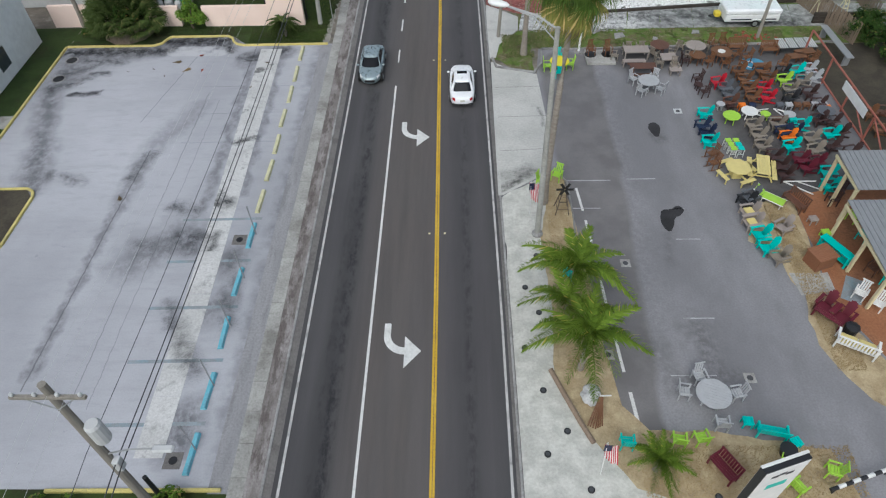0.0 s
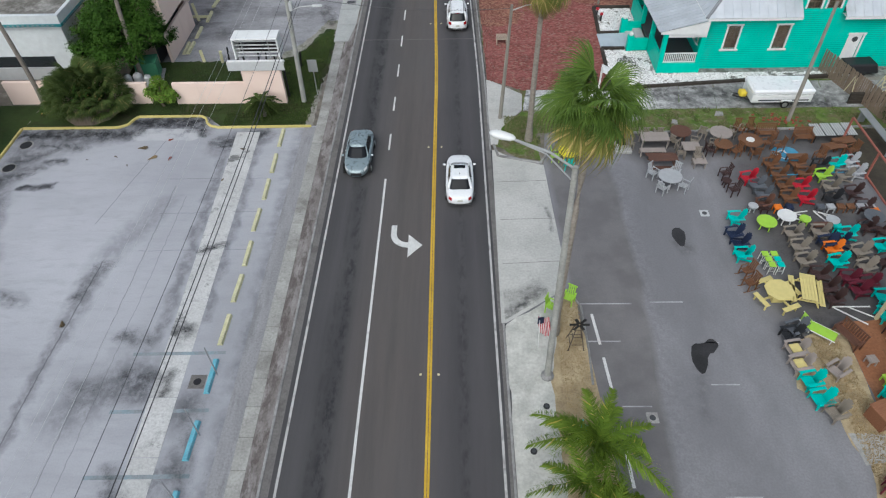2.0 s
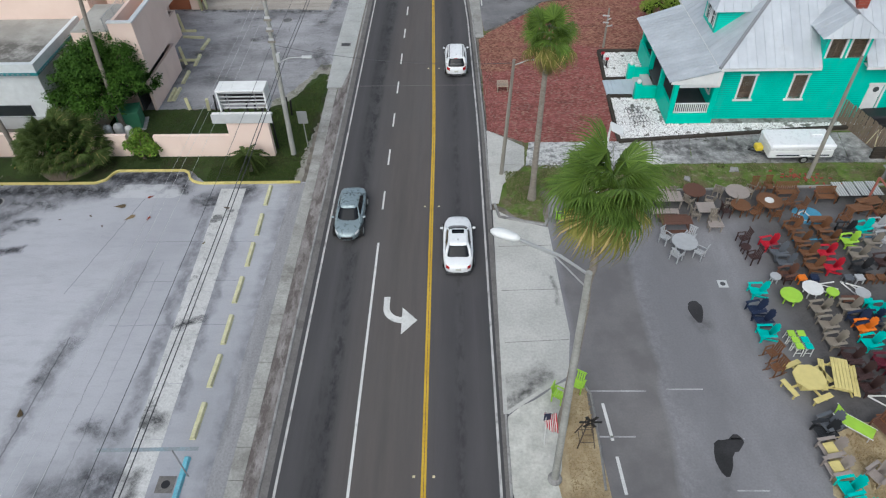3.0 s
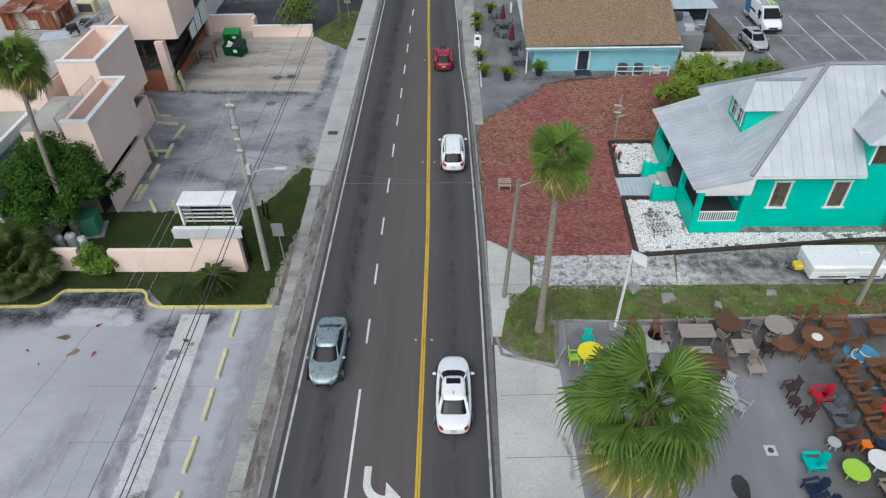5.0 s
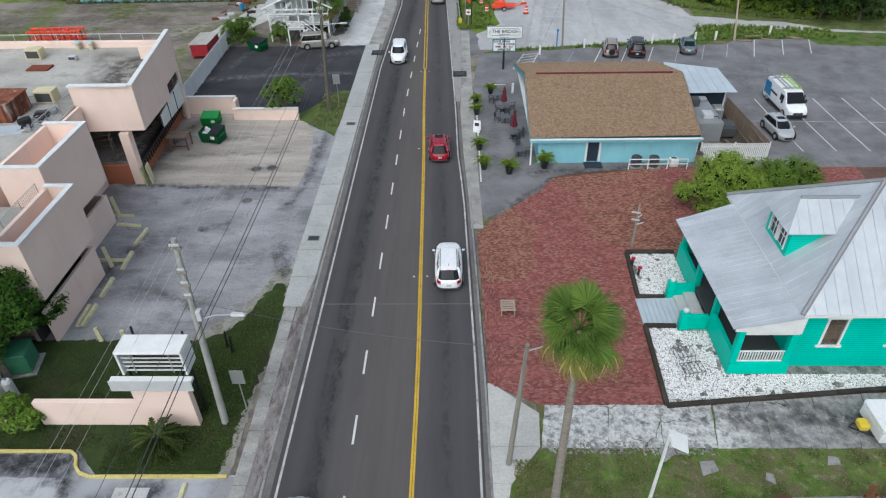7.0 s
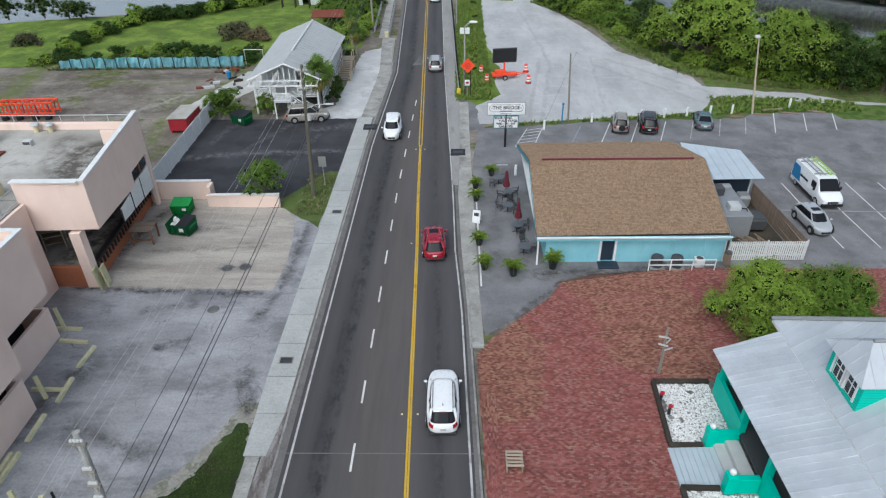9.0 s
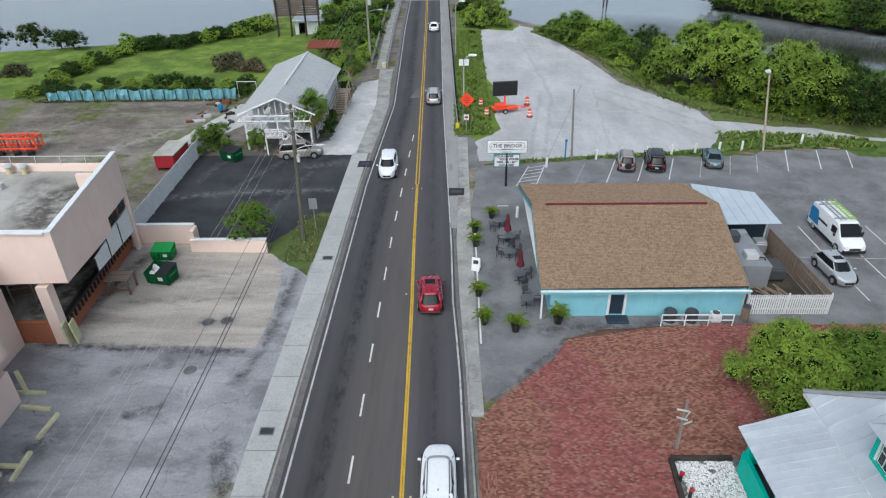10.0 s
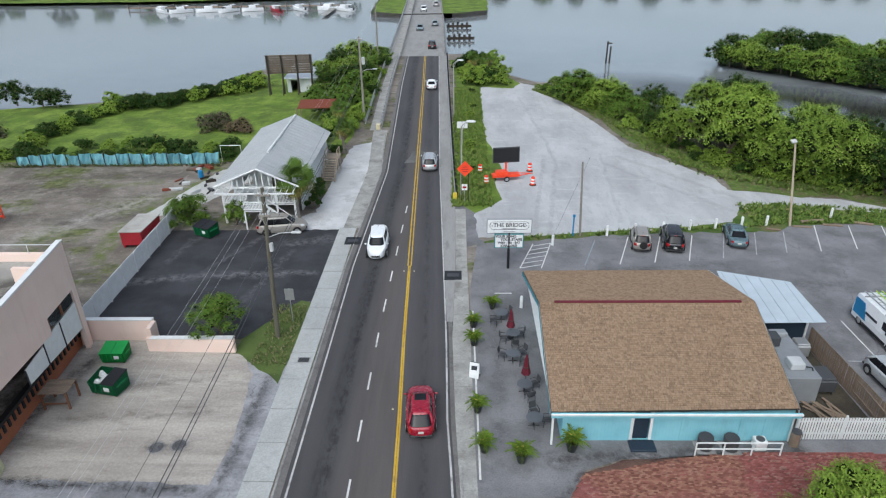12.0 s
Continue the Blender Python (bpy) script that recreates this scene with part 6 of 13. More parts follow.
# porch
PZ = 0.75
part("porch_floor", rbox(B(), 15.95, 19.18, 54.35, 64.7, PZ - 0.15, PZ, 0.02), M["dark_grey"], house, "dark grey porch floor")
for p_, q_, zt in (((15.9, 54.3), (19.2, 54.3), PZ + 0.05), ((15.9, 64.75), (15.9, 61.0), PZ + 0.75), ((15.9, 58.0), (15.9, 54.5), PZ + 0.75), ((19.2, 64.75), (16.1, 64.75), PZ + 0.75)):
    wallpart("porch_wall", house, "teal_paint", p_, q_, 0.0, zt, 0.2)
for x, y in ((16.1, 54.55), (16.1, 57.9), (16.1, 61.2), (16.1, 64.4), (18.95, 54.55)):
    part("porch_post", rbox(B(), x - 0.17, x + 0.17, y - 0.17, y + 0.17, PZ, 3.15, 0.02), M["teal_paint"], house)
railing(house, (16.3, 54.5), (18.8, 54.5), PZ, 0.85)
for a, b in (((15.9, 54.4), (15.9, 64.7)), ):
    part("porch_beam", rbox(B(), 15.9, 16.25, 54.3, 64.75, 3.0, 3.25, 0.02), M["teal_paint"], house)
part("porch_beam", rbox(B(), 16.26, 19.1, 54.3, 54.55, 3.0, 3.25, 0.02), M["white_paint"], house)
metal_roof(house, [(15.45, 54.25, 3.5), (15.15, 64.5, 3.5), (18.75, 64.9, 4.48), (18.75, 54.0, 4.48)], 1, 0.42)
part("porch_gable", plate(B(), [(15.6, 54.3, 3.46), (19.0, 54.12, 4.42), (19.0, 54.12, 3.3), (15.6, 54.3, 3.3)], 0.04), M["white_paint"], house)
# porch steps, walls with lamps, ramp
part("porch_step", rbox(B(), 15.2, 15.9, 58.2, 60.8, 0, 0.5, 0.02), M["light_grey"], house)
part("porch_step", rbox(B(), 14.6, 15.19, 58.2, 60.8, 0, 0.25, 0.02), M["light_grey"], house)
for y in (57.85, 60.75):
    part("step_wall", rbox(B(), 14.5, 15.88, y, y + 0.35, 0, 1.0, 0.03), M["teal_paint"], house, "teal step wall")
    part("step_pier", rbox(B(), 14.2, 14.7, y - 0.08, y + 0.43, 0, 1.25, 0.03), M["teal_paint"], house)
    part("pier_globe", lathe(B(), [(0.02, 1.25), (0.12, 1.27), (0.17, 1.38), (0.17, 1.46), (0.12, 1.56), (0.02, 1.58)], 14, 14.45, y + 0.17), M["lamp_glass"], house, "white globe lamp", True)
ramp = thing("ramp", "ribbed grey metal ramp leading to the porch", "ramp")
for i in range(8):
    x = 12.2 + 0.3 * i
    part("ramp_sheet", rbox(B(), x, x + 0.29, 58.25, 60.6, 0.02, 0.1 + 0.01 * i, 0.01), M["shed_roof"], ramp)
# timber edging of the gravel garden
edge = thing("garden_edging", "dark timber edging round the gravel garden", "edging")
for x0, y0, x1, y1 in ((12.0, 51.95, 26, 53.3), (12.0, 52.0, 12.25, 58.1), (12.2, 58.1, 14.1, 58.05), (12.3, 60.75, 14.1, 60.75), (12.4, 60.9, 12.65, 65.5), (12.65, 65.5, 15.9, 65.5), (26, 53.3, 30, 53.5)):
    k = max(1, round(math.hypot(x1 - x0, y1 - y0) / 2.4))
    for i in range(k):
        a = math.atan2(y1 - y0, x1 - x0)
        h = math.hypot(x1 - x0, y1 - y0) / k / 2
        m = Matrix.Translation((x0 + (x1 - x0) * (i + 0.5) / k, y0 + (y1 - y0) * (i + 0.5) / k, 0)) @ Matrix.Rotation(a, 4, "Z")
        part("timber", rbox(B(), -h, h - 0.01, -0.13, 0.13, 0, 0.24, 0.02, m), M["dark_timber"], edge)

# ---- restaurant ----
rest = thing("restaurant", "light blue one-storey restaurant with tan shingle roof", "restaurant")
RX0, RX1, RY0, RY1 = 7.7, 21.0, 78.3, 92.9
wallpart("wall", rest, "blue_siding", (RX0, RY0), (RX1, RY0), 0, 2.5, 0.2, ((4.15, 5.1, 0.1, 2.2),), label="light blue panelled wall")
wallpart("wall", rest, "blue_siding", (RX1, RY0 + 0.2), (RX1, RY1 - 0.2), 0, 2.7, 0.2)
wallpart("wall", rest, "blue_siding", (RX1, RY1), (RX0, RY1), 0, 2.7, 0.2)
wallpart("wall", rest, "blue_siding", (RX0, RY1 - 0.2), (RX0, RY0 + 0.2), 0, 2.5, 0.2, ((5.3, 6.3, 0.05, 2.15), (8.3, 9.7, 0.9, 2.0)))
for x in (RX0 + 0.02, RX1 - 0.02):
    bm = B()
    bm.faces.new([bm.verts.new(p) for p in ((x, RY0, 2.4), (x, RY1, 2.7), (x, 86.2, 4.75))])
    part("gable", bm, M["blue_siding"], rest)
part("floor", box(B(), RX0 + 0.2, RX1 - 0.2, RY0 + 0.2, RY1 - 0.2, 0, 0.06), M["kerb_concrete"], rest)
for x in (14.6, 16.7, 18.0, 19.4):
    part("wall_batten", rbox(B(), x, x + 0.1, RY0 - 0.03, RY0 - 0.001, 0.1, 2.45, 0.008), M["blue_siding"], rest)
door = new("door")
door.parent = rest
part("door_leaf", rbox(B(), RX0 + 4.2, RX0 + 5.05, RY0 + 0.06, RY0 + 0.1, 0.12, 2.15, 0.01), M["navy_wall"], door, "dark glazed door")
for nm, a in (("casing", (3.98, 4.15, 0.0, 2.2)), ("casing", (5.1, 5.27, 0.0, 2.2)), ("header", (3.98, 5.27, 2.2, 2.34))):
    part(nm, rbox(B(), RX0 + a[0], RX0 + a[1], RY0 - 0.04, RY0 + 0.03, a[2], a[3], 0.01), M["white_paint"], door)
part("doormat", rbox(B(), RX0 + 3.9, RX0 + 5.4, RY0 - 1.0, RY0 - 0.1, 0.0, 0.16, 0.03), M["navy_wall"], rest, "dark blue door step")
RE, RR, RB = 2.62, 4.9, 2.9
fl, fr, rl, rr, bl, br_ = (6.9, 77.8, RE), (21.05, 78.1, RE), (7.0, 85.9, RR), (21.2, 86.0, RR), (6.7, 93.8, RB), (21.1, 93.8, RB)
SOUTH_FACE, NORTH_FACE = (fl, fr, rr, rl), (br_, bl, rl, rr)
part("roof", plate(B(), [(x, y, z - 0.07) for x, y, z in (fl, fr, rr, rl)], 0.06), M["dark_timber"], rest, "roof deck under shingles")
part("roof", plate(B(), [(x, y, z - 0.07) for x, y, z in (rl, rr, br_, bl)], 0.06), M["dark_timber"], rest, "roof deck under shingles")
part("ridge_vent", rbox(B(), 8.0, 20.3, 85.83, 86.03, RR - 0.02, RR + 0.09, 0.02), M["maroon"], rest, "dark maroon ridge vent")
part("fascia", rbox(B(), 6.9, 21.05, 77.66, 77.72, RE - 0.36, RE + 0.01, 0.01), M["blue_tarp"], rest, "light blue fascia board")
part("gutter", rbox(B(), 6.88, 21.07, 77.54, 77.65, RE - 0.12, RE + 0.0, 0.02), M["white_paint"], rest)
for p, q in ((fl, rl), (rl, bl), (fr, rr), (rr, br_)):
    p, q = Vector(p), Vector(q)
    side = -0.05 if p.x < 10 else 0.05
    bm = B()
    dz = Vector((0, 0, 0.38))
    bm.faces.new([bm.verts.new(v) for v in (p, q, q - dz, p - dz)])
    bmesh.ops.solidify(bm, geom=bm.faces[:], thickness=0.06)
    o = part("rake_board", bm, M["blue_tarp" if side < 0 else "white_paint"], rest)
    o.location.x = side
part("soffit", plate(B(), [(6.95, 77.8, RE - 0.2), (RX0, 77.8, RE - 0.2), (RX0, 93, RE - 0.1), (6.95, 93, RE - 0.1)], 0.02), M["white_paint"], rest)
part("patio_door", rbox(B(), RX0 + 0.05, RX0 + 0.1, 86.5, 87.35, 0.08, 2.1, 0.01), M["white_paint"], rest)
window("window", rest, pose(RX0, 83.7, 0.9, 0, 0, -90), 1.35, 1.05, 2, 1, 0.1, label="white-framed patio window")
for y in (77.95,):
    part("corner_post", rbox(B(), 7.0, 7.12, y - 0.06, y + 0.06, 0.0, RE - 0.36, 0.01), M["white_paint"], rest)
part("downpipe", tube(B(), [(20.95, 78.15, 2.2), (20.95, 78.15, 0.1)], 0.05, 8), M["light_grey"], rest)


def condenser(x, y, m=None):
    u = thing("air_conditioner", "grey outdoor condenser unit on the ground", "air conditioner", "condensers behind the rail")
    bm = lathe(B(), [(0.42, 0.05), (0.44, 0.08), (0.44, 0.82), (0.4, 0.88)], 20)
    part("casing", bm, M["dark_grey"], u)
    part("fan_ring", lathe(B(), [(0.36, 0.88), (0.36, 0.9), (0.3, 0.9), (0.3, 0.885)], 20), M["dark_grey"], u)
    for k in range(6):
        part("fan_blade", box(B(), 0.03, 0.28, -0.05, 0.05, 0.881, 0.886, Matrix.Rotation(k * math.pi / 3, 4, "Z")), M["dark_grey"], u)
    part("pad", rbox(B(), -0.55, 0.55, -0.55, 0.55, 0.0, 0.06, 0.02), M["kerb_concrete"], u)
    u.matrix_basis = pose(x, y, 0)
    return u


first = condenser(15.95, 77.72)
copy_thing(first, pose(17.4, 77.66, 0))
u = thing("air_conditioner", "small white condenser unit on the ground", "air conditioner", "condensers behind the rail", m=pose(19.1, 77.75, 0))
part("casing", rbox(B(), -0.34, 0.34, -0.3, 0.3, 0.0, 0.66, 0.04), M["white_paint"], u)
part("fan_ring", lathe(B(), [(0.25, 0.66), (0.25, 0.68)], 16), M["dark_grey"], u)
bn = thing("litter_bin", "brown slatted litter bin at the restaurant corner", "bin", m=pose(21.2, 77.95, 0))
part("body", lathe(B(), [(0.26, 0), (0.28, 0.95), (0.25, 1.0)], 16), M["fence_wood"], bn)
part("lid", lathe(B(), [(0.29, 1.0), (0.27, 1.08), (0.06, 1.12)], 16), M["dark_grey"], bn)
rail = thing("pipe_rail", "white metal pipe guard rail on posts", "railing")
for x in (15.2, 16.8, 18.4, 20.05):
    part("post", tube(B(), [(x, 77.1, 0), (x, 77.1, 0.95)], 0.045, 8), M["white_paint"], rail)
for z in (0.5, 0.95):
    part("rail", tube(B(), [(15.2, 77.1, z), (20.05, 77.1, z)], 0.04, 8), M["white_paint"], rail)
fence = thing("picket_fence", "white wooden picket fence beside the restaurant", "fence")
me = bpy.data.meshes.new("picket")
bm = rbox(B(), -0.06, 0.06, -0.012, 0.012, 0.06, 1.72, 0.01)
bm.to_mesh(me)
bm.free()
me.materials.append(M["white_paint"])
for i in range(36):
    share("picket", me, fence, pose(21.45 + 0.16 * i, 78.35, 0))
for z in (0.45, 1.35):
    part("rail", rbox(B(), 21.4, 27.15, 78.37, 78.43, z, z + 0.09, 0.01), M["white_paint"], fence)
for x in (21.42, 24.2, 27.1):
    part("post", rbox(B(), x - 0.05, x + 0.05, 78.44, 78.54, 0, 1.75, 0.01), M["white_paint"], fence)
fence = thing("board_fence", "weathered brown board fence round a service yard", "fence")
me = bpy.data.meshes.new("board")
bm = rbox(B(), -0.012, 0.012, -0.095, 0.095, 0.03, 1.75, 0.01)
bm.to_mesh(me)
bm.free()
me.materials.append(M["fence_wood"])
rnd = random.Random(8)
for i in range(46):
    y = 78.6 + 0.2 * i
    share("board", me, fence, pose(27.05 - 0.06 * i * 0.2, y, 0, rnd.uniform(-1, 1), 0, 0))
for z in (0.4, 1.3):
    part("rail", rbox(B(), 26.4, 26.5, 78.6, 87.6, z, z + 0.1, 0.01, Matrix.Translation((0.4, 0, 0))), M["fence_wood"], fence)
# service yard
cooler = thing("walk_in_cooler", "grey metal walk-in cooler with rooftop units", "cooler")
part("body", rbox(B(), 21.6, 24.2, 81.6, 86.8, 0, 2.0, 0.03), M["grey_metal"], cooler)
part("rooftop_unit", rbox(B(), 22.6, 23.5, 82.4, 83.3, 2.0, 2.45, 0.04), M["light_grey"], cooler)
part("rooftop_unit", rbox(B(), 21.9, 23.0, 84.9, 85.8, 2.0, 2.7, 0.04), M["dark_grey"], cooler)
part("duct", rbox(B(), 22.9, 24.0, 86.0, 86.6, 2.0, 2.3, 0.04), M["galvanised"], cooler)
part("pipe", tube(B(), [(23.5, 82.5, 2.2), (23.9, 82.4, 2.2), (23.95, 82.3, 2.02)], 0.05, 6), M["black"], cooler)
shed = thing("shed", "dark navy shed with white metal roof", "shed")
for p_, q_, h_ in (((21.4, 88.4), (26.6, 88.4), 2.35), ((26.6, 88.52), (26.4, 92.3), 2.4), ((26.4, 92.45), (21.4, 92.6), 2.4)):
    wallpart("wall", shed, "navy_wall", p_, q_, 0, h_, 0.12)
metal_roof(shed, [(21.3, 87.3, 2.3), (27.2, 87.3, 2.35), (26.8, 92.2, 2.75), (21.9, 94.0, 2.75)], 0, 0.9, "shed_roof")
part("corner_trim", rbox(B(), 26.5, 26.62, 88.28, 88.39, 0, 2.3, 0.01), M["white_paint"], shed)
part("header_trim", rbox(B(), 21.4, 26.49, 88.3, 88.39, 2.12, 2.28, 0.01), M["white_paint"], shed)
for x, y, s, key, lab in ((25.0, 83.1, 0.8, "dark_grey", "grey covered smoker in the service yard"), (25.4, 86.6, 0.5, "galvanised", "metal prep cart in the service yard")):
    u = thing("kitchen_equipment", lab, "equipment")
    part("body", rbox(B(), x - s, x + s, y - s, y + s, 0.25, 1.15, 0.08), M[key], u)
    for dx in (-s * 0.8, s * 0.8):
        for dy in (-s * 0.8, s * 0.8):
            part("leg", tube(B(), [(x + dx, y + dy, 0), (x + dx, y + dy, 0.26)], 0.04, 6), M["black"], u)
    part("lid", rbox(B(), x - s * 0.9, x + s * 0.9, y - s * 0.9, y + s * 0.9, 1.15, 1.3, 0.06), M[key], u)
pile = thing("lumber_pile", "pile of loose boards in the service yard", "lumber")
rnd = random.Random(3)
for i in range(12):
    part("plank", rbox(B(), -1.1, 1.1, -0.08, 0.08, 0, 0.05, 0.01, pose(24.6 + rnd.uniform(-0.9, 1.2), 80.2 + rnd.uniform(-0.9, 0.9), 0.02 + 0.05 * (i % 4), 0, 0, rnd.uniform(90, 140))), M["fence_wood"], pile)
lay("pavement_19", [(21.3, 78.6), (26.9, 78.6), (26.5, 88.3), (21.3, 88.3)], 0.005, "mud", "dark soiled service yard floor", "yard")

# ---- grey-roofed stilt house ----
gh = thing("stilt_house", "white house on stilts with pale grey metal roof", "house")
GX0, GX1, GXM, GY0, GY1, GE, GR = -22.3, -14.6, -18.2, 112.3, 127.6, 4.2, 6.1
wallpart("wall", gh, "white_stucco", (GX0 + 0.3, GY0), (GX1 - 0.3, GY0), 2.1, GE, 0.15, ((1.2, 2.2, 3.0, 3.9), (4.2, 5.2, 2.2, 4.0)))
wallpart("wall", gh, "white_stucco", (GX1 - 0.3, GY0 + 0.15), (GX1 - 0.3, GY1 - 0.15), 0.0, GE, 0.15, ((2.5, 3.5, 2.9, 3.8), (7.5, 8.5, 2.9, 3.8)))
wallpart("wall", gh, "white_stucco", (GX1 - 0.3, GY1), (GX0 + 0.3, GY1), 0.0, GE, 0.15)
wallpart("wall", gh, "white_stucco", (GX0 + 0.3, GY1 - 0.15), (GX0 + 0.3, GY0 + 0.15), 2.1, GE, 0.15)
bm = B()
bm.faces.new([bm.verts.new(p) for p in ((GX0 + 0.3, GY0 + 0.02, GE), (GX1 - 0.3, GY0 + 0.02, GE), (GXM, GY0 + 0.02, GR - 0.15))])
part("gable", bm, M["white_stucco"], gh)
part("porch_floor", rbox(B(), GX0 + 0.3, GX1 - 0.3, 109.2, GY0 + 0.1, 2.0, 2.16, 0.02), M["light_grey"], gh)
metal_roof(gh, [(GX0 - 0.4, 109.0, GE), (GX0 - 0.9, 128.6, GE), (GXM - 0.25, 128.0, GR), (GXM, 108.8, GR)], 1, 0.9, "grey_roof")
metal_roof(gh, [(GX1 + 0.4, 109.4, GE), (GX1 + 0.6, 126.6, GE), (GXM - 0.25, 128.0, GR), (GXM, 108.8, GR)], 1, 0.9, "grey_roof")
part("ridge_cap", tube(B(), [(GXM, 113.5, GR + 0.04), (GXM - 0.2, 127.6, GR + 0.04)], 0.12, 6), M["white_paint"], gh)
for x in np.linspace(GX0, GX1, 13):
    zt = GR - 0.3 - abs(x - GXM) / (GX1 - GXM + 0.4) * (GR - GE) * 0.95
    part("porch_rafter", rbox(B(), x - 0.05, x + 0.05, 109.12, 109.24, GE - 0.35, max(zt, GE - 0.2), 0.01), M["white_paint"], gh)
    part("porch_rafter", tube(B(), [(x, 107.9, GE - 0.32), (x, 109.15, GE - 0.24)], 0.05, 4), M["white_paint"], gh)
part("porch_beam", rbox(B(), GX0 - 0.1, GX1 + 0.1, 107.86, 107.98, GE - 0.5, GE - 0.36, 0.02), M["white_paint"], gh)
for p, q in (((GX0 - 0.4, GE), (GXM, GR)), ((GX1 + 0.4, GE), (GXM, GR))):
    part("barge_board", tube(B(), [(p[0], 108.95, p[1] - 0.1), (q[0], 108.8, q[1] - 0.1)], 0.1, 6), M["white_paint"], gh)
part("porch_beam", rbox(B(), GX0, GX1, 109.1, 109.3, GE - 0.4, GE - 0.2, 0.02), M["white_paint"], gh)
for x in np.linspace(GX0 + 0.2, GX1 - 0.3, 5):
    part("porch_post", rbox(B(), x - 0.09, x + 0.09, 109.2, 109.38, 0, GE - 0.38, 0.01), M["white_paint"], gh)
railing(gh, (GX0 + 0.3, 109.25), (-19.6, 109.25), 2.16, 0.95)
railing(gh, (-17.2, 109.25), (GX1 - 0.4, 109.25), 2.16, 0.95)
part("landing", rbox(B(), -19.6, -17.6, 107.6, 109.2, 1.95, 2.1, 0.02), M["light_grey"], gh)
railing(gh, (-19.6, 107.65), (-17.6, 107.65), 2.1, 0.9)
for x in (-19.55, -17.65):
    part("porch_post", rbox(B(), x - 0.07, x + 0.07, 107.6, 107.74, 0, 2.0, 0.01), M["white_paint"], gh)
for i in range(8):
    part("step", rbox(B(), -17.5 + 0.28 * i, -17.2 + 0.28 * i, 107.7, 108.7, 1.75 - 0.24 * i, 1.82 - 0.24 * i, 0.01), M["white_paint"], gh)
for y in (107.66, 108.74):
    part("stringer", tube(B(), [(-17.6, y, 2.0), (-15.2, y, 0.05)], 0.06, 6), M["white_paint"], gh)
    part("hand_rail", tube(B(), [(-17.6, y, 2.9), (-15.2, y, 0.95)], 0.05, 6), M["white_paint"], gh)
stair = thing("wooden_stairs", "weathered timber outside stairs with landing", "stairs")
part("landing", rbox(B(), -14.4, -12.7, 123.4, 125.2, 1.9, 2.0, 0.02), M["tan_wood"], stair)
for i in range(9):
    part("step", rbox(B(), -14.3, -13.0, 120.6 + 0.3 * i, 120.95 + 0.3 * i, 0.15 + 0.2 * i, 0.21 + 0.2 * i, 0.01), M["tan_wood"], stair)
for x in (-14.35, -12.9):
    part("stringer", tube(B(), [(x, 120.5, 0.05), (x, 123.5, 1.95)], 0.07, 6), M["tan_wood"], stair)
    part("hand_rail", tube(B(), [(x, 120.5, 1.0), (x, 123.5, 2.9), (x, 125.1, 2.9)], 0.05, 6), M["tan_wood"], stair)
    for y, h in ((120.55, 1.0), (123.5, 2.9), (125.1, 2.9)):
        part("post", rbox(B(), x - 0.06, x + 0.06, y - 0.06, y + 0.06, 0, h, 0.01), M["tan_wood"], stair)

# ---- pink building ----
pink = thing("pink_building", "pink stucco commercial building with stepped towers", "building")


def tower(x_face, x_back, y0, y1, z0, z1, low_x, low_top):
    """An open-topped stucco volume that overhangs a recessed ground floor and a low planter wall."""
    for p_, q_, za in (((x_face, y0), (x_face, y1), z0), ((x_face - 0.25, y1), (x_back + 0.25, y1), z0), ((x_back, y1), (x_back, y0), 0.0), ((x_back + 0.25, y0), (x_face - 0.25, y0), z0)):
        wallpart("tower_wall", pink, "pink", p_, q_, za, z1 - (0.08 if p_[0] == q_[0] == x_back else 0), 0.25)
    part("tower_floor", box(B(), x_back + 0.25, x_face - 0.25, y0 + 0.25, y1 - 0.25, z1 - 2.2, z1 - 2.05), M["pink"], pink)
    part("soffit", box(B(), x_back + 0.25, x_face - 0.25, y0 + 0.25, y1 - 0.25, z0, z0 + 0.1), M["pink"], pink)
    for a in ((x_face - 0.3, x_face + 0.05, y0 - 0.05, y1 + 0.05), (x_back, x_face - 0.31, y1 - 0.3, y1 + 0.05), (x_back, x_face - 0.31, y0 - 0.05, y0 + 0.3)):
        part("coping", box(B(), *a, z1 + 0.002, z1 + 0.09), M["white_paint"], pink, "white coping on parapet")
    wallpart("low_wall", pink, "pink", (low_x, y0), (low_x, y1 + 0.1), 0, low_top, 0.2)
    wallpart("low_wall", pink, "pink", (low_x - 0.2, y1 + 0.1), (x_back, y1 + 0.1), 0, low_top, 0.2)
    # dark panel stands in for the shade behind the low wall
    part("recess_wall", box(B(), x_back + 0.3, x_back + 0.42, y0, y1 - 0.2, 0, z0), M["dark_grey"], pink, "recessed wall painted dark for the overhang's shade")


tower(-22.9, -24.7, 56.9, 63.25, 3.3, 7.2, -23.3, 2.4)
tower(-24.72, -27.6, 63.4, 69.7, 3.7, 8.3, -25.25, 2.4)
# upper block carried on a column over an open dock; its face runs slightly askew
FA, FB = Vector((-23.8, 75.5, 0)), Vector((-25.5, 88.2, 0))
face = lambda u, z, off=0.0: FA + (FB - FA).normalized() * u + Vector((0.991, 0.133, 0)) * off + Vector((0, 0, z))


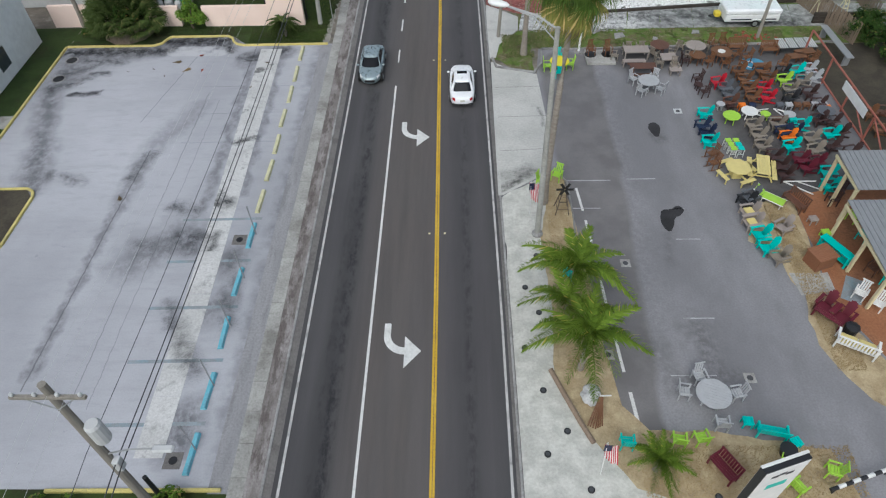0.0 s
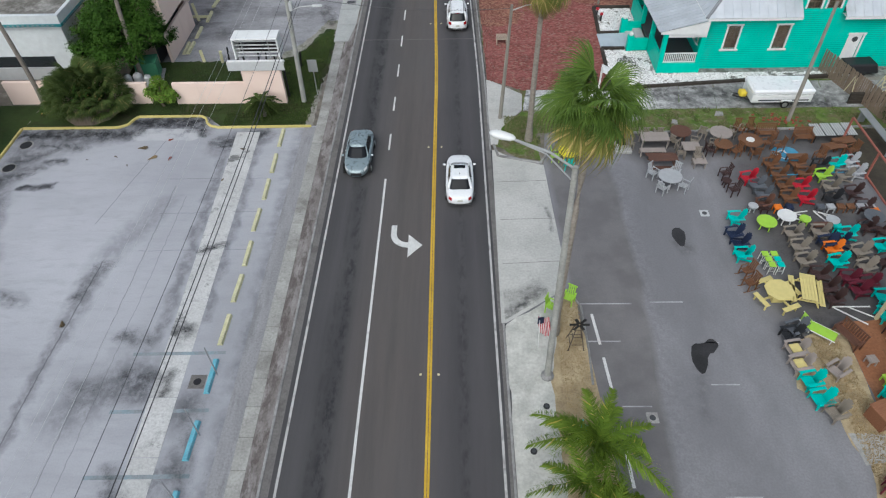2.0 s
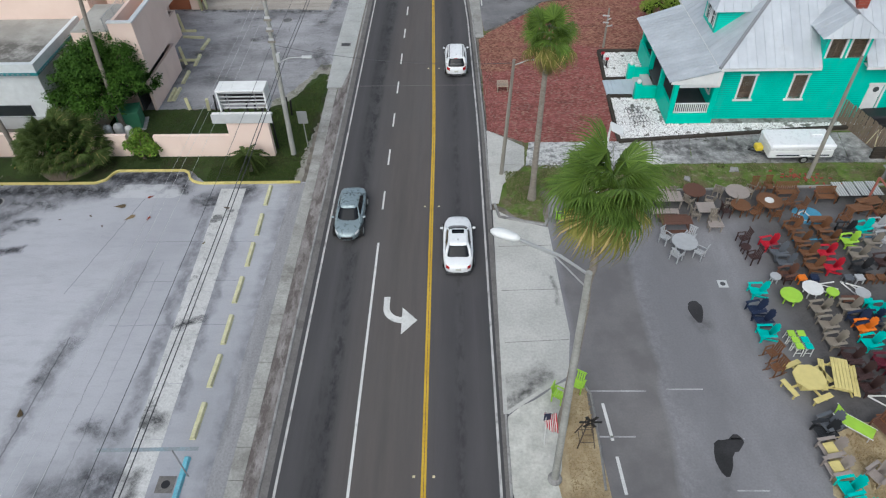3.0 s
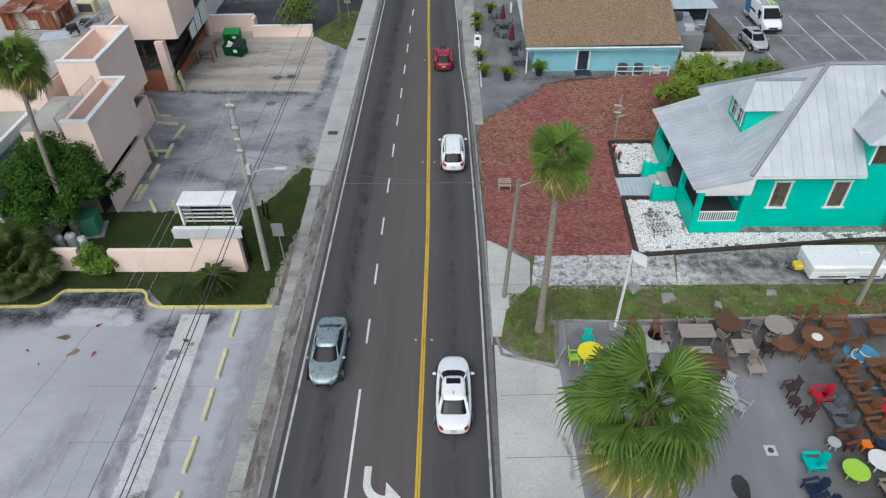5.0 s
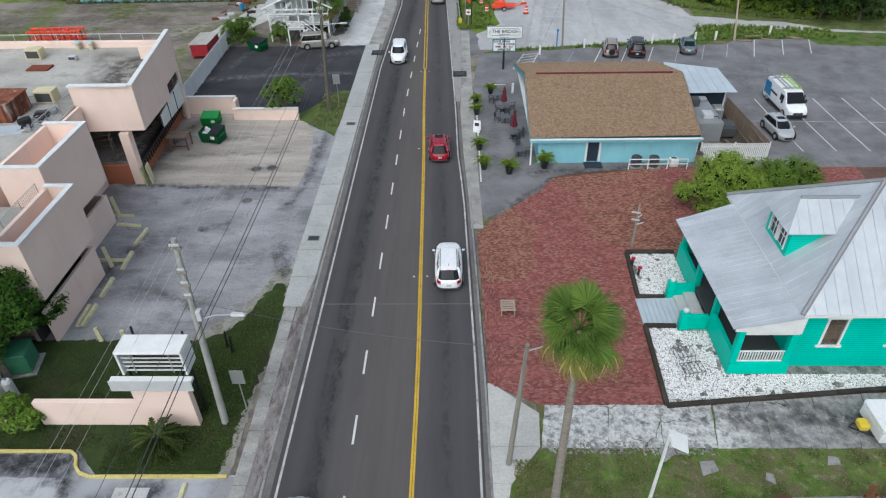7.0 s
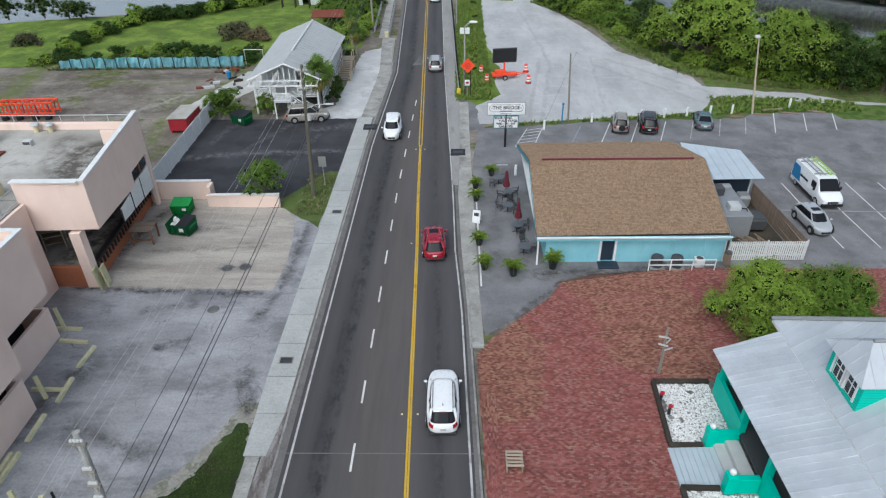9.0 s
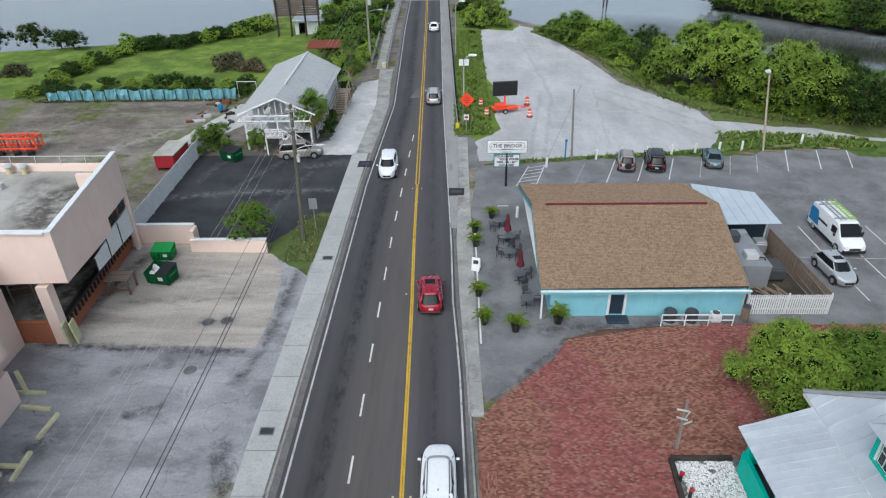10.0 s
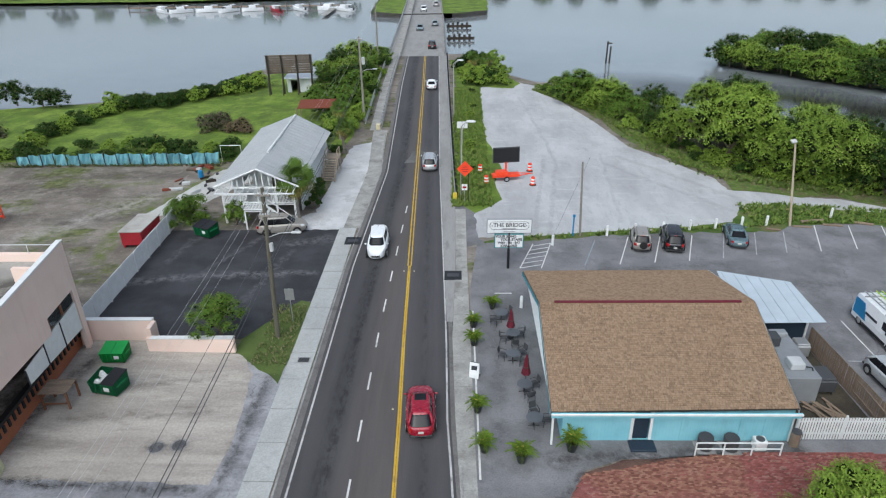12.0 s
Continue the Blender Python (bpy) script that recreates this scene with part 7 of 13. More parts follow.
def block_wall(u0, u1, lo0, lo1, top, key="pink", off=0.0, thick=0.3, name="upper_wall", label=""):
    bm = B()
    a = [face(u0, lo0, off), face(u1, lo1, off), face(u1, top, off), face(u0, top, off)]
    b = [p - Vector((0.991, 0.133, 0)) * thick for p in a]
    va, vb = [bm.verts.new(p) for p in a], [bm.verts.new(p) for p in b]
    bm.faces.new(va)
    bm.faces.new(vb[::-1])
    for i in range(4):
        bm.faces.new((va[i], vb[i], vb[(i + 1) % 4], va[(i + 1) % 4]))
    return part(name, bm, M[key], pink, label)


block_wall(0.0, 8.2, 4.8, 4.0, 8.5)
block_wall(8.21, 12.2, 5.15, 5.0, 8.5)
block_wall(12.21, 12.8, 0.0, 0.0, 8.5)
for u in (8.35, 10.3):
    block_wall(u, u + 1.8, 4.2, 4.1, 5.1, "glass", -0.12, 0.03, "window_pane", "brown tinted window pane")
    block_wall(u - 0.12, u - 0.01, 4.2, 4.2, 5.1, "brown_wood", -0.02, 0.15, "window_mullion")
for u, w, top in ((4.4, 2.5, 3.95), (7.0, 2.4, 4.1), (9.5, 2.6, 4.05)):
    block_wall(u, u + w, 2.85 - 0.13 * (u - 4.4), 2.85 - 0.13 * (u + w - 4.4), top, "white_paint", -0.05, 0.06, "boarded_panel", "white boarded window panel")
    block_wall(u - 0.06, u - 0.01, 2.85 - 0.13 * (u - 4.4), 2.8 - 0.13 * (u - 4.4), top, "dark_grey", 0.0, 0.08, "panel_joint")
wallpart("upper_wall", pink, "pink", (-28.6, 75.3), (-24.12, 75.5), 4.8, 8.5, 0.3)
wallpart("upper_wall", pink, "pink", (-25.8, 88.3), (-60, 88.6), 0, 7.6, 0.3)
part("soffit", slab(B(), [(-28.6, 75.8), (-24.2, 75.82), (-25.4, 84.0), (-28.6, 84.0)], 4.62, 4.78), M["pink"], pink)
block_wall(-0.05, 12.85, 8.502, 8.502, 8.6, "white_paint", 0.04, 0.38, "coping", "white coping on parapet")
part("coping", box(B(), -28.7, -24.15, 75.25, 75.75, 8.502, 8.6), M["white_paint"], pink, "white coping on parapet")
part("roof_step", box(B(), -27.2, -25.6, 85.0, 85.3, 7.0, 8.1), M["pink"], pink)
wallpart("upper_wall", pink, "pink", (-33.0, 75.2), (-28.62, 75.3), 4.8, 6.88, 0.3)
wallpart("roof_wall", pink, "pink", (-28.1, 69.75), (-28.1, 75.15), 0.0, 7.0, 0.25)
part("column", slab(B(), [(-25.9, 75.2), (-25.15, 75.2), (-25.15, 75.9), (-25.9, 75.9)], 0, 4.62), M["pink"], pink)
part("infill_wall", rbox(B(), -33.0, -25.95, 75.3, 75.6, 0, 1.75, 0.02), M["terracotta"], pink, "orange brick infill wall")
# loading dock: terracotta front, black rubber edge with hanging teeth
def dock_front(z0, z1, key, off, thick, name, label=""):
    bm = B()
    slab(bm, [(-25.35 + off - thick, 76.0), (-25.35 + off, 76.0), (-26.2 + off, 88.1), (-26.2 + off - thick, 88.1)], z0, z1)
    return part(name, bm, M[key], pink, label)


dock_front(0.0, 1.35, "terracotta", 0.0, 0.35, "dock_wall", "orange brick loading dock wall")
dock_front(1.36, 1.6, "black", 0.03, 0.38, "dock_edge", "black rubber dock edge")
part("dock_floor", slab(B(), [(-33, 76.0), (-25.72, 76.0), (-26.6, 88.1), (-33, 88.1)], 0, 1.4), M["roof_grey"], pink)
me = bpy.data.meshes.new("dock_bumper")
bm = rbox(B(), -0.05, 0.05, -0.11, 0.11, 0.85, 1.37, 0.02)
bm.to_mesh(me)
bm.free()
me.materials.append(M["black"])
for i in range(22):
    f = (i + 0.5) / 22
    share("dock_bumper", me, pink, pose(-25.29 - 0.85 * f, 76.0 + 12.1 * f, 0))
part("canopy_back", box(B(), -33, -32.7, 75.8, 88.2, 1.4, 4.6), M["dark_grey"], pink)
for x, y, a in ((-31.4, 77.0, 0), (-29.5, 78.6, 20)):
    cr = thing("timber_rack", "old grey timber rack on the dock", "rack", m=pose(x, y, 1.4, 0, 0, a))
    for dx in (-0.7, 0.7):
        for dy in (-0.4, 0.4):
            part("upright", rbox(B(), dx - 0.05, dx + 0.05, dy - 0.05, dy + 0.05, 0, 1.5, 0.01), M["tan_wood"], cr)
    for z in (0.5, 1.1, 1.5):
        part("shelf", rbox(B(), -0.8, 0.8, -0.45, 0.45, z, z + 0.06, 0.01), M["tan_wood"], cr)
pp = thing("gate_panels", "yellow timber gate panels leaning by the column", "gate")
for i, (x, y) in enumerate(((-24.9, 75.3), (-24.5, 75.6))):
    part("panel", rbox(B(), -0.06, 0.06, -0.4, 0.4, 0, 1.7, 0.02, pose(x, y, 0, 0, -6, 10)), M["yellow_stop"], pp)
# flat roofs with parapets behind the towers
part("lower_block", box(B(), -62, -28.4, 62.1, 75.2, 0.0, 6.85), M["pink"], pink)
part("lower_block", box(B(), -27.9, -24.95, 57.4, 62.05, 0.0, 6.3), M["pink"], pink)
part("flat_roof", box(B(), -27.9, -24.96, 57.4, 62.06, 6.305, 6.37), M["roof_grey"], pink, "dusty grey flat roof")
part("flat_roof", box(B(), -61.8, -28.5, 62.2, 75.66, 6.905, 6.99), M["roof_grey"], pink, "dusty grey flat roof")
part("flat_roof", slab(B(), [(-60, 75.7), (-24.25, 75.82), (-25.85, 88.1), (-60, 88.1)], 6.9, 7.0), M["roof_grey"], pink, "dusty grey flat roof")
part("upper_core", box(B(), -60, -33.02, 75.62, 88.25, 0.0, 6.88), M["pink"], pink)
part("parapet", box(B(), -60, -26.6, 88.0, 88.28, 7.02, 7.55), M["pink"], pink)
# wire mesh guard along the roof edge behind the towers
for y, x_, z_, n_ in ((57.2, -25.1, 6.37, 5.8), (69.9, -28.7, 6.99, 5.6)):
    mesh_guard = new("mesh_guard")
    mesh_guard.parent = pink
    for k in range(4):
        part("guard_post", tube(B(), [(x_, y + n_ * k / 3, z_), (x_, y + n_ * k / 3, z_ + 1.1)], 0.03, 6), M["grey_metal"], mesh_guard)
    for z in (0.1, 1.08):
        part("guard_rail", tube(B(), [(x_, y, z_ + z), (x_, y + n_, z_ + z)], 0.025, 6), M["light_grey"], mesh_guard)
    bm = B()
    for k in range(int(n_ / 0.16)):
        tube(bm, [(x_, y + 0.16 * k, z_ + 0.1), (x_, y + 0.16 * k, z_ + 1.08)], 0.009, 3)
    for k in range(6):
        tube(bm, [(x_, y, z_ + 0.22 + 0.15 * k), (x_, y + n_, z_ + 0.22 + 0.15 * k)], 0.008, 3)
    part("wire_mesh", bm, M["grey_metal"], mesh_guard, "grey wire mesh")
# thin rail round the north and east parapets, mushroom vents
for x0, y0, x1, y1, z_ in ((-52, 88.15, -26.0, 88.15, 8.25), (-26.0, 88.15, -25.8, 85.4, 8.25), (-25.75, 84.8, -24.6, 78.0, 7.6)):
    part("parapet_rail", tube(B(), [(x0, y0, z_), (x1, y1, z_)], 0.035, 6), M["light_grey"], pink)
    for k in range(int(math.hypot(x1 - x0, y1 - y0) / 2) + 1):
        f = k * 2 / max(2, math.hypot(x1 - x0, y1 - y0))
        part("rail_post", tube(B(), [(x0 + (x1 - x0) * f, y0 + (y1 - y0) * f, 7.0), (x0 + (x1 - x0) * f, y0 + (y1 - y0) * f, z_)], 0.03, 6), M["light_grey"], pink)
for x in (-34.0, -32.8):
    v_ = thing("roof_vent", "white mushroom vent on the flat roof", "roof vent", "mushroom vents on the roof", m=pose(x, 87.6, 7.0))
    part("stack", lathe(B(), [(0.2, 0), (0.2, 0.55), (0.12, 0.6)], 12), M["cream"], v_)
    part("cap", lathe(B(), [(0.3, 0.58), (0.38, 0.64), (0.3, 0.78), (0.05, 0.84)], 14), M["light_grey"], v_)
# scrap heaped on the roof
rnd = random.Random(31)
for i in range(22):
    jk = thing("roof_scrap", "grey scrap part lying on the flat roof", "scrap", "scrap on the flat roof", m=pose(-30.4 + rnd.gauss(0, 0.7), 73.0 + rnd.gauss(0, 0.8), 6.99, 0, rnd.uniform(-8, 8), rnd.uniform(0, 180)))
    w, d = rnd.uniform(0.12, 0.5), rnd.uniform(0.1, 0.3)
    part("piece", rbox(B(), -w, w, -d, d, 0, rnd.uniform(0.08, 0.45), 0.03), M[rnd.choice(("dark_grey", "grey_metal", "black", "galvanised"))], jk)
sh_ = thing("roof_sheet", "pale blue-grey sheet lying on the flat roof", "metal sheet", m=pose(-31.6, 71.2, 6.99, 0, 0, 14))
part("sheet", rbox(B(), -1.2, 1.2, -0.8, 0.8, 0, 0.06, 0.01), M["shed_roof"], sh_)
hut = thing("rusty_roof_unit", "rust-red metal unit on the flat roof", "roof unit")
part("box", rbox(B(), -36.4, -31.8, 72.4, 75.2, 6.99, 8.4, 0.05), M["flaky_rust"], hut)
for k in range(9):
    part("side_rib", rbox(B(), -36.2 + 0.5 * k, -36.12 + 0.5 * k, 72.34, 72.398, 7.05, 8.35, 0.01), M["flaky_rust"], hut)
for k in range(5):
    part("side_rib", rbox(B(), -31.798, -31.74, 72.7 + 0.5 * k, 72.78 + 0.5 * k, 7.05, 8.35, 0.01), M["flaky_rust"], hut)
part("loose_sheet", plate(B(), [(-36.7, 72.1, 8.56), (-34.2, 72.0, 8.6), (-34.4, 74.6, 8.75), (-36.5, 74.9, 8.62)], 0.03), M["flaky_rust"], hut, "loose rusty roof sheet")
part("hood", rbox(B(), -36.5, -31.7, 72.3, 75.3, 8.4, 8.5, 0.03), M["flaky_rust"], hut)
part("hatch", rbox(B(), -34.3, -33.5, 72.34, 72.4, 7.1, 7.8, 0.01), M["light_grey"], hut)
for x, y, z, s, key, lab in ((-31.1, 76.3, 7.0, 0.75, "cream", "cream roof air conditioner with rusty top on the flat roof"), (-36.9, 85.6, 7.0, 0.7, "cream", "cream roof air conditioner on the flat roof"), (-33.2, 84.9, 7.0, 0.35, "light_grey", "small grey roof fan on the flat roof")):
    u = thing("roof_unit", lab, "air conditioner")
    part("casing", rbox(B(), x - s, x + s, y - s * 0.7, y + s * 0.7, z, z + s * 1.3, 0.04), M[key], u)
    part("grille", rbox(B(), x - s * 0.8, x + s * 0.8, y - s * 0.7 - 0.03, y - s * 0.7, z + 0.15, z + s * 1.1, 0.01), M["dark_grey"], u)
u = thing("roof_patch", "rusty sheet lying on the flat roof", "metal sheet")
part("sheet", rbox(B(), -36.2, -34.3, 82.4, 83.6, 7.0, 7.16, 0.03), M["rust"], u)
pipe = thing("roof_pipe", "white pipe run across the flat roof", "pipe")
part("pipe", tube(B(), [(-50, 75.0, 7.05), (-36, 76.4, 7.06), (-33.4, 76.6, 7.06), (-31.8, 78.4, 7.06)], 0.08, 6), M["light_grey"], pipe)

# ---- white building with teal trim ----
wb = thing("white_building", "white stucco building with teal trim band", "building")
part("wall", rbox(B(), -60, -29.9, 54.6, 62.0, 0, 5.2, 0.03), M["white_stucco"], wb)
bm = B()
for a in ((-60, -29.6, 54.25, 54.6), (-29.9, -29.6, 54.6, 62.0)):
    box(bm, *a, 4.6, 5.5)
part("parapet", bm, M["white_stucco"], wb)
for a in ((-60, -29.52, 54.17, 54.249), (-29.599, -29.52, 54.25, 62.0)):
    part("trim_band", box(B(), *a, 4.65, 4.85), M["teal_trim"], wb, "dark teal trim band")
me = bpy.data.meshes.new("dentil")
bm = rbox(B(), -0.1, 0.1, -0.03, 0.0, 0, 0.14, 0.01)
bm.to_mesh(me)
bm.free()
me.materials.append(M["blue_line"])
for k in range(40):
    share("dentil", me, wb, pose(-45 + 0.38 * k, 54.17, 4.68))
for k in range(19):
    share("dentil", me, wb, pose(-29.52, 54.6 + 0.38 * k, 4.68, 0, 0, 90))
part("plinth", box(B(), -60, -29.85, 54.5, 54.59, 0, 1.0), M["light_grey"], wb)
wing = thing("white_building_wing", "white stucco wing of a building beside the grass strip", "building")
part("wall", rbox(B(), -56, -34.2, 34.0, 48.6, 0, 4.6, 0.04), M["white_stucco"], wing)
part("coping", rbox(B(), -56.1, -34.1, 33.9, 48.7, 4.6, 4.8, 0.03), M["white_stucco"], wing)
part("window", rbox(B(), -34.21, -34.17, 42.6, 44.0, 0.9, 2.4, 0.01), M["glass"], wing, "dark window opening")
lay("pavement_22", [(-36, 36.8), (-31.85, 36.9), (-31.85, 38.4), (-36, 38.3)], -0.005, "walk_concrete", "pale concrete path across the grass", "path")
part("roof", box(B(), -60, -29.91, 54.7, 62.0, 5.203, 5.26), M["roof_grey"], wb)
part("window_slot", box(B(), -60, -31.5, 54.54, 54.598, 1.1, 2.0), M["glass"], wb, "dark horizontal window strip")


# ---- vehicles ----
def paint_mat(name, c, rough=0.3, metal=0.0):
    n = Nodes(name)
    f = n.noise(5, 4)
    col = n.mix(n.ramp(f, 0.4, 0.75, 0, 0.15), c, tuple(x * 0.8 for x in c))
    m = n.done(col, n.ramp(f, 0.3, 0.7, rough - 0.08, rough + 0.08), metal, 0.5)
    n.bsdf.inputs["Coat Weight"].default_value = 0.3
    return m


def wheel(parent, x, y, r, w):
    h = new("wheel")
    h.parent, h.location = parent, (x, y, r)
    turn = Matrix.Rotation(math.pi / 2, 4, "Y")
    t = lathe(B(), [(r * 0.62, -w / 2), (r * 0.94, -w / 2), (r, -w * 0.3), (r, w * 0.3), (r * 0.94, w / 2), (r * 0.62, w / 2)], 20)
    bmesh.ops.transform(t, matrix=turn, verts=t.verts)
    part("tyre", t, M["rubber"], h, smooth=False)
    s = 1 if x > 0 else -1
    b = lathe(B(), [(r * 0.62, -0.01), (r * 0.6, 0.02), (r * 0.2, 0.0), (r * 0.16, 0.03)], 16)
    bmesh.ops.transform(b, matrix=Matrix.Translation((s * w * 0.5, 0, 0)) @ (turn if s > 0 else Matrix.Rotation(-math.pi / 2, 4, "Y")), verts=b.verts)
    part("rim", b, M["galvanised"], h)
    return h


def loft(bm, sections, close=True):
    rings = [[bm.verts.new(p) for p in s] for s in sections]
    k = len(rings[0])
    for a, b in zip(rings, rings[1:]):
        for i in range(k - 1):
            bm.faces.new((a[i], a[i + 1], b[i + 1], b[i]))
    if close:
        bm.faces.new(rings[0][::-1])
        bm.faces.new(rings[-1])
    return bm


def oval(hx, y0, y1, back=4.4, front=3.1, n=56, taper=0.0):
    """A rounded oblong in plan, squarer behind than in front, as (x, y, share of the length from back to front)."""
    out = []
    for i in range(n):
        a = 2 * math.pi * (i + 0.5) / n
        c, s = math.cos(a), math.sin(a)
        p = back + (front - back) * (s + 1) / 2
        u = (math.copysign(abs(s) ** (2 / p), s) + 1) / 2
        out.append((hx * math.copysign(abs(c) ** (2 / p), c) * (1 - taper * u), y0 + (y1 - y0) * u, u))
    return out


def rings(bm, levels, cap=True):
    """Skins closed rings of points; the last one is closed with a face."""
    rows = [[bm.verts.new(p) for p in r] for r in levels]
    k = len(rows[0])
    for p, q in zip(rows, rows[1:]):
        for i in range(k):
            f = bm.faces.new((p[i], p[(i + 1) % k], q[(i + 1) % k], q[i]))
            f.smooth = True
    if cap:
        f = bm.faces.new(rows[-1])
        f.smooth = True
    return bm


def patch(levels, picks, off=0.012):
    """A skin piece lifted off a ringed body over the points picked."""
    bm = B()
    rows = [[bm.verts.new((r[i][0] * (1 + off), r[i][1] + math.copysign(off, r[i][1]), r[i][2])) for i in picks] for r in levels]
    for p, q in zip(rows, rows[1:]):
        for i in range(len(picks) - 1):
            bm.faces.new((p[i], p[i + 1], q[i + 1], q[i])).smooth = True
    return bm


def car(name, label, key, L, W, H, kind, category="car", m=None, rails=False, sunroof=False, rear_wheel=False, trim="black"):
    """A car with its nose to +y: rounded body with bonnet and shoulders, glazed cabin under a curved roof, lights, wheels."""
    c = thing(name, label, category, m=m)
    hw, h2 = W / 2, L / 2
    tall = kind == "suv"
    belt = H * (0.6 if tall else 0.62)
    nose, boot, rb, rf = {"sedan": (0.27, 0.13, 0.72, 0.85), "suv": (0.25, 0.015, 0.42, 0.72), "wagon": (0.27, 0.02, 0.4, 0.8), "hatch": (0.25, 0.02, 0.62, 0.8)}[kind]
    front = 0.84 if tall else 0.8
    prof = lambda u: belt * float(np.interp(u, [0, 0.02, 0.08, 0.3, 0.5, 1 - nose, 0.9, 0.96, 0.99, 1], [0.82, 0.93, 0.985, 1.0, 1.0, 0.985, front + 0.07, front - 0.0, front - 0.1, front - 0.16]))
    lv = []
    for sx, d, z in ((0.9, 0.12, lambda u: 0.2), (0.975, 0.03, lambda u: 0.3), (1.0, 0.0, lambda u: 0.46), (1.0, 0.0, lambda u: 0.46 + (prof(u) - 0.46) * 0.5), (0.985, 0.02, lambda u: 0.46 + (prof(u) - 0.46) * 0.78), (0.955, 0.055, lambda u: 0.46 + (prof(u) - 0.46) * 0.94), (0.9, 0.11, lambda u: prof(u) - 0.004), (0.8, 0.22, lambda u: prof(u) + 0.012), (0.5, 0.5, lambda u: prof(u) + 0.03), (0.1, 0.9, lambda u: prof(u) + 0.04)):
        lv.append([(x, y, z((y + h2) / L)) for x, y, _ in oval(hw * sx, -h2 + d, h2 - d, 4.6, 3.0, 56, 0.05)])
    part("body", rings(B(), lv), M[key], c)
    # cabin: dark glass in a rounded band, curved roof, body-coloured posts
    yb0, yf0 = -h2 + L * boot + 0.06, h2 - L * nose + 0.14
    yb1, yf1 = yb0 + rb, yf0 - rf
    z0, z1 = belt - 0.03, H - 0.09
    wb, wt = hw * 0.86, hw * (0.7 if tall else 0.64)
    mid = lambda t, grow=0.0: [(x * (1 + grow), y, z0 + (z1 - z0) * t) for x, y, _ in oval(wb + (wt - wb) * (0.75 * t + 0.25 * t * t), yb0 + (yb1 - yb0) * t - grow, yf0 + (yf1 - yf0) * t + grow, 5.0, 4.0, 56, 0.06)]
    part("glazing", rings(B(), [mid(0), mid(0.25), mid(0.5), mid(0.75), mid(1.0)]), M["car_glass"], c, "dark tinted window glass")
    rim = mid(1.0, 0.012)
    cy = (yb1 + yf1) / 2
    up = lambda k, z: [(x * k, cy + (y - cy) * k, z) for x, y, _ in rim]
    part("roof", rings(B(), [mid(0.9, 0.014), rim, up(0.95, H - 0.05), up(0.84, H - 0.025), up(0.6, H - 0.006), up(0.3, H), up(0.06, H + 0.001)]), M[key], c)
    for s in (-1, 1):
        for nm, t0, y0_, t1, y1_, r in (("front_post", 0.0, yf0 - 0.1, 1.0, yf1 - 0.1, 0.04), ("rear_post", 0.0, yb0 + 0.16, 1.0, yb1 + 0.12, 0.085), ("side_post", 0.02, cy - 0.05, 0.98, cy - 0.02, 0.03)):
            w0, w1 = wb * (0.93 if nm != "side_post" else 0.97), wt * (0.93 if nm != "side_post" else 0.97)
            part(nm, tube(B(), [(s * w0, y0_, z0), (s * (w0 + w1) / 2 * 1.02, (y0_ + y1_) / 2, (z0 + z1) / 2 + 0.02), (s * w1, y1_, z1)], r, 8), M[key if nm != "side_post" else "black"], c, smooth=True)
        part("mirror", rbox(B(), s * (hw + 0.07) - 0.1, s * (hw + 0.07) + 0.1, yf0 - 0.42, yf0 - 0.27, belt + 0.0, belt + 0.13, 0.045), M[key], c)
        side = [i for i in range(56) if (lv[3][i][0] > 0) == (s > 0)]
        rear = [i for i in side if lv[3][i][1] < -h2 + (0.34 if tall else 0.26) and abs(lv[3][i][0]) > hw * 0.52]
        fore = [i for i in side if lv[3][i][1] > h2 - 0.62 and abs(lv[3][i][0]) > hw * 0.52]
        part("tail_light", patch(lv[3:6], rear), M["tail"], c, "red tail light")
        part("headlight", patch(lv[3:6], fore, 0.008), M["head"], c, "clear headlight")
        for y in (-h2 * 0.58, h2 * 0.62):
            wheel(c, s * (hw - 0.1), y, 0.37 if tall else 0.33, 0.23)
            arch = lathe(B(), [(0.43 if tall else 0.39, -0.012), (0.43 if tall else 0.39, 0.012)], 20)
            bmesh.ops.transform(arch, matrix=Matrix.Translation((s * (hw - 0.0), y, 0.36)) @ Matrix.Rotation(math.pi / 2, 4, "Y"), verts=arch.verts)
            part("wheel_arch", arch, M["black"], c)
        part("sill", rbox(B(), s * (hw - 0.03) - 0.03, s * (hw - 0.03) + 0.03, -h2 * 0.4, h2 * 0.45, 0.2, 0.3, 0.02), M["black"], c)
        for y in (cy - 0.75, cy + 0.3):
            part("door_handle", rbox(B(), s * hw - 0.012, s * hw + 0.012, y, y + 0.18, belt * 0.86, belt * 0.86 + 0.03, 0.008), M["chrome"], c)
    if sunroof:
        part("sunroof", rbox(B(), -wt * 0.62, wt * 0.62, cy + 0.16, yf1 - 0.16, H - 0.03, H + 0.008, 0.01), M["car_glass"], c, "dark sunroof")
    if tall:
        part("spoiler", rbox(B(), -wt * 0.8, wt * 0.8, yb1 - 0.16, yb1 + 0.1, H - 0.11, H - 0.05, 0.025), M[key], c)
        part("brake_light", rbox(B(), -0.16, 0.16, yb1 - 0.175, yb1 - 0.15, H - 0.1, H - 0.065, 0.005), M["tail"], c)
    if rails:
        for s in (-1, 1):
            part("roof_rail", tube(B(), [(s * wt * 0.84, yb1 + 0.12, z1 + 0.02), (s * wt * 0.84, yb1 + 0.25, H + 0.02), (s * wt * 0.84, yf1 - 0.4, H + 0.02), (s * wt * 0.82, yf1 - 0.25, z1 + 0.02)], 0.022, 6), M["dark_grey"], c)
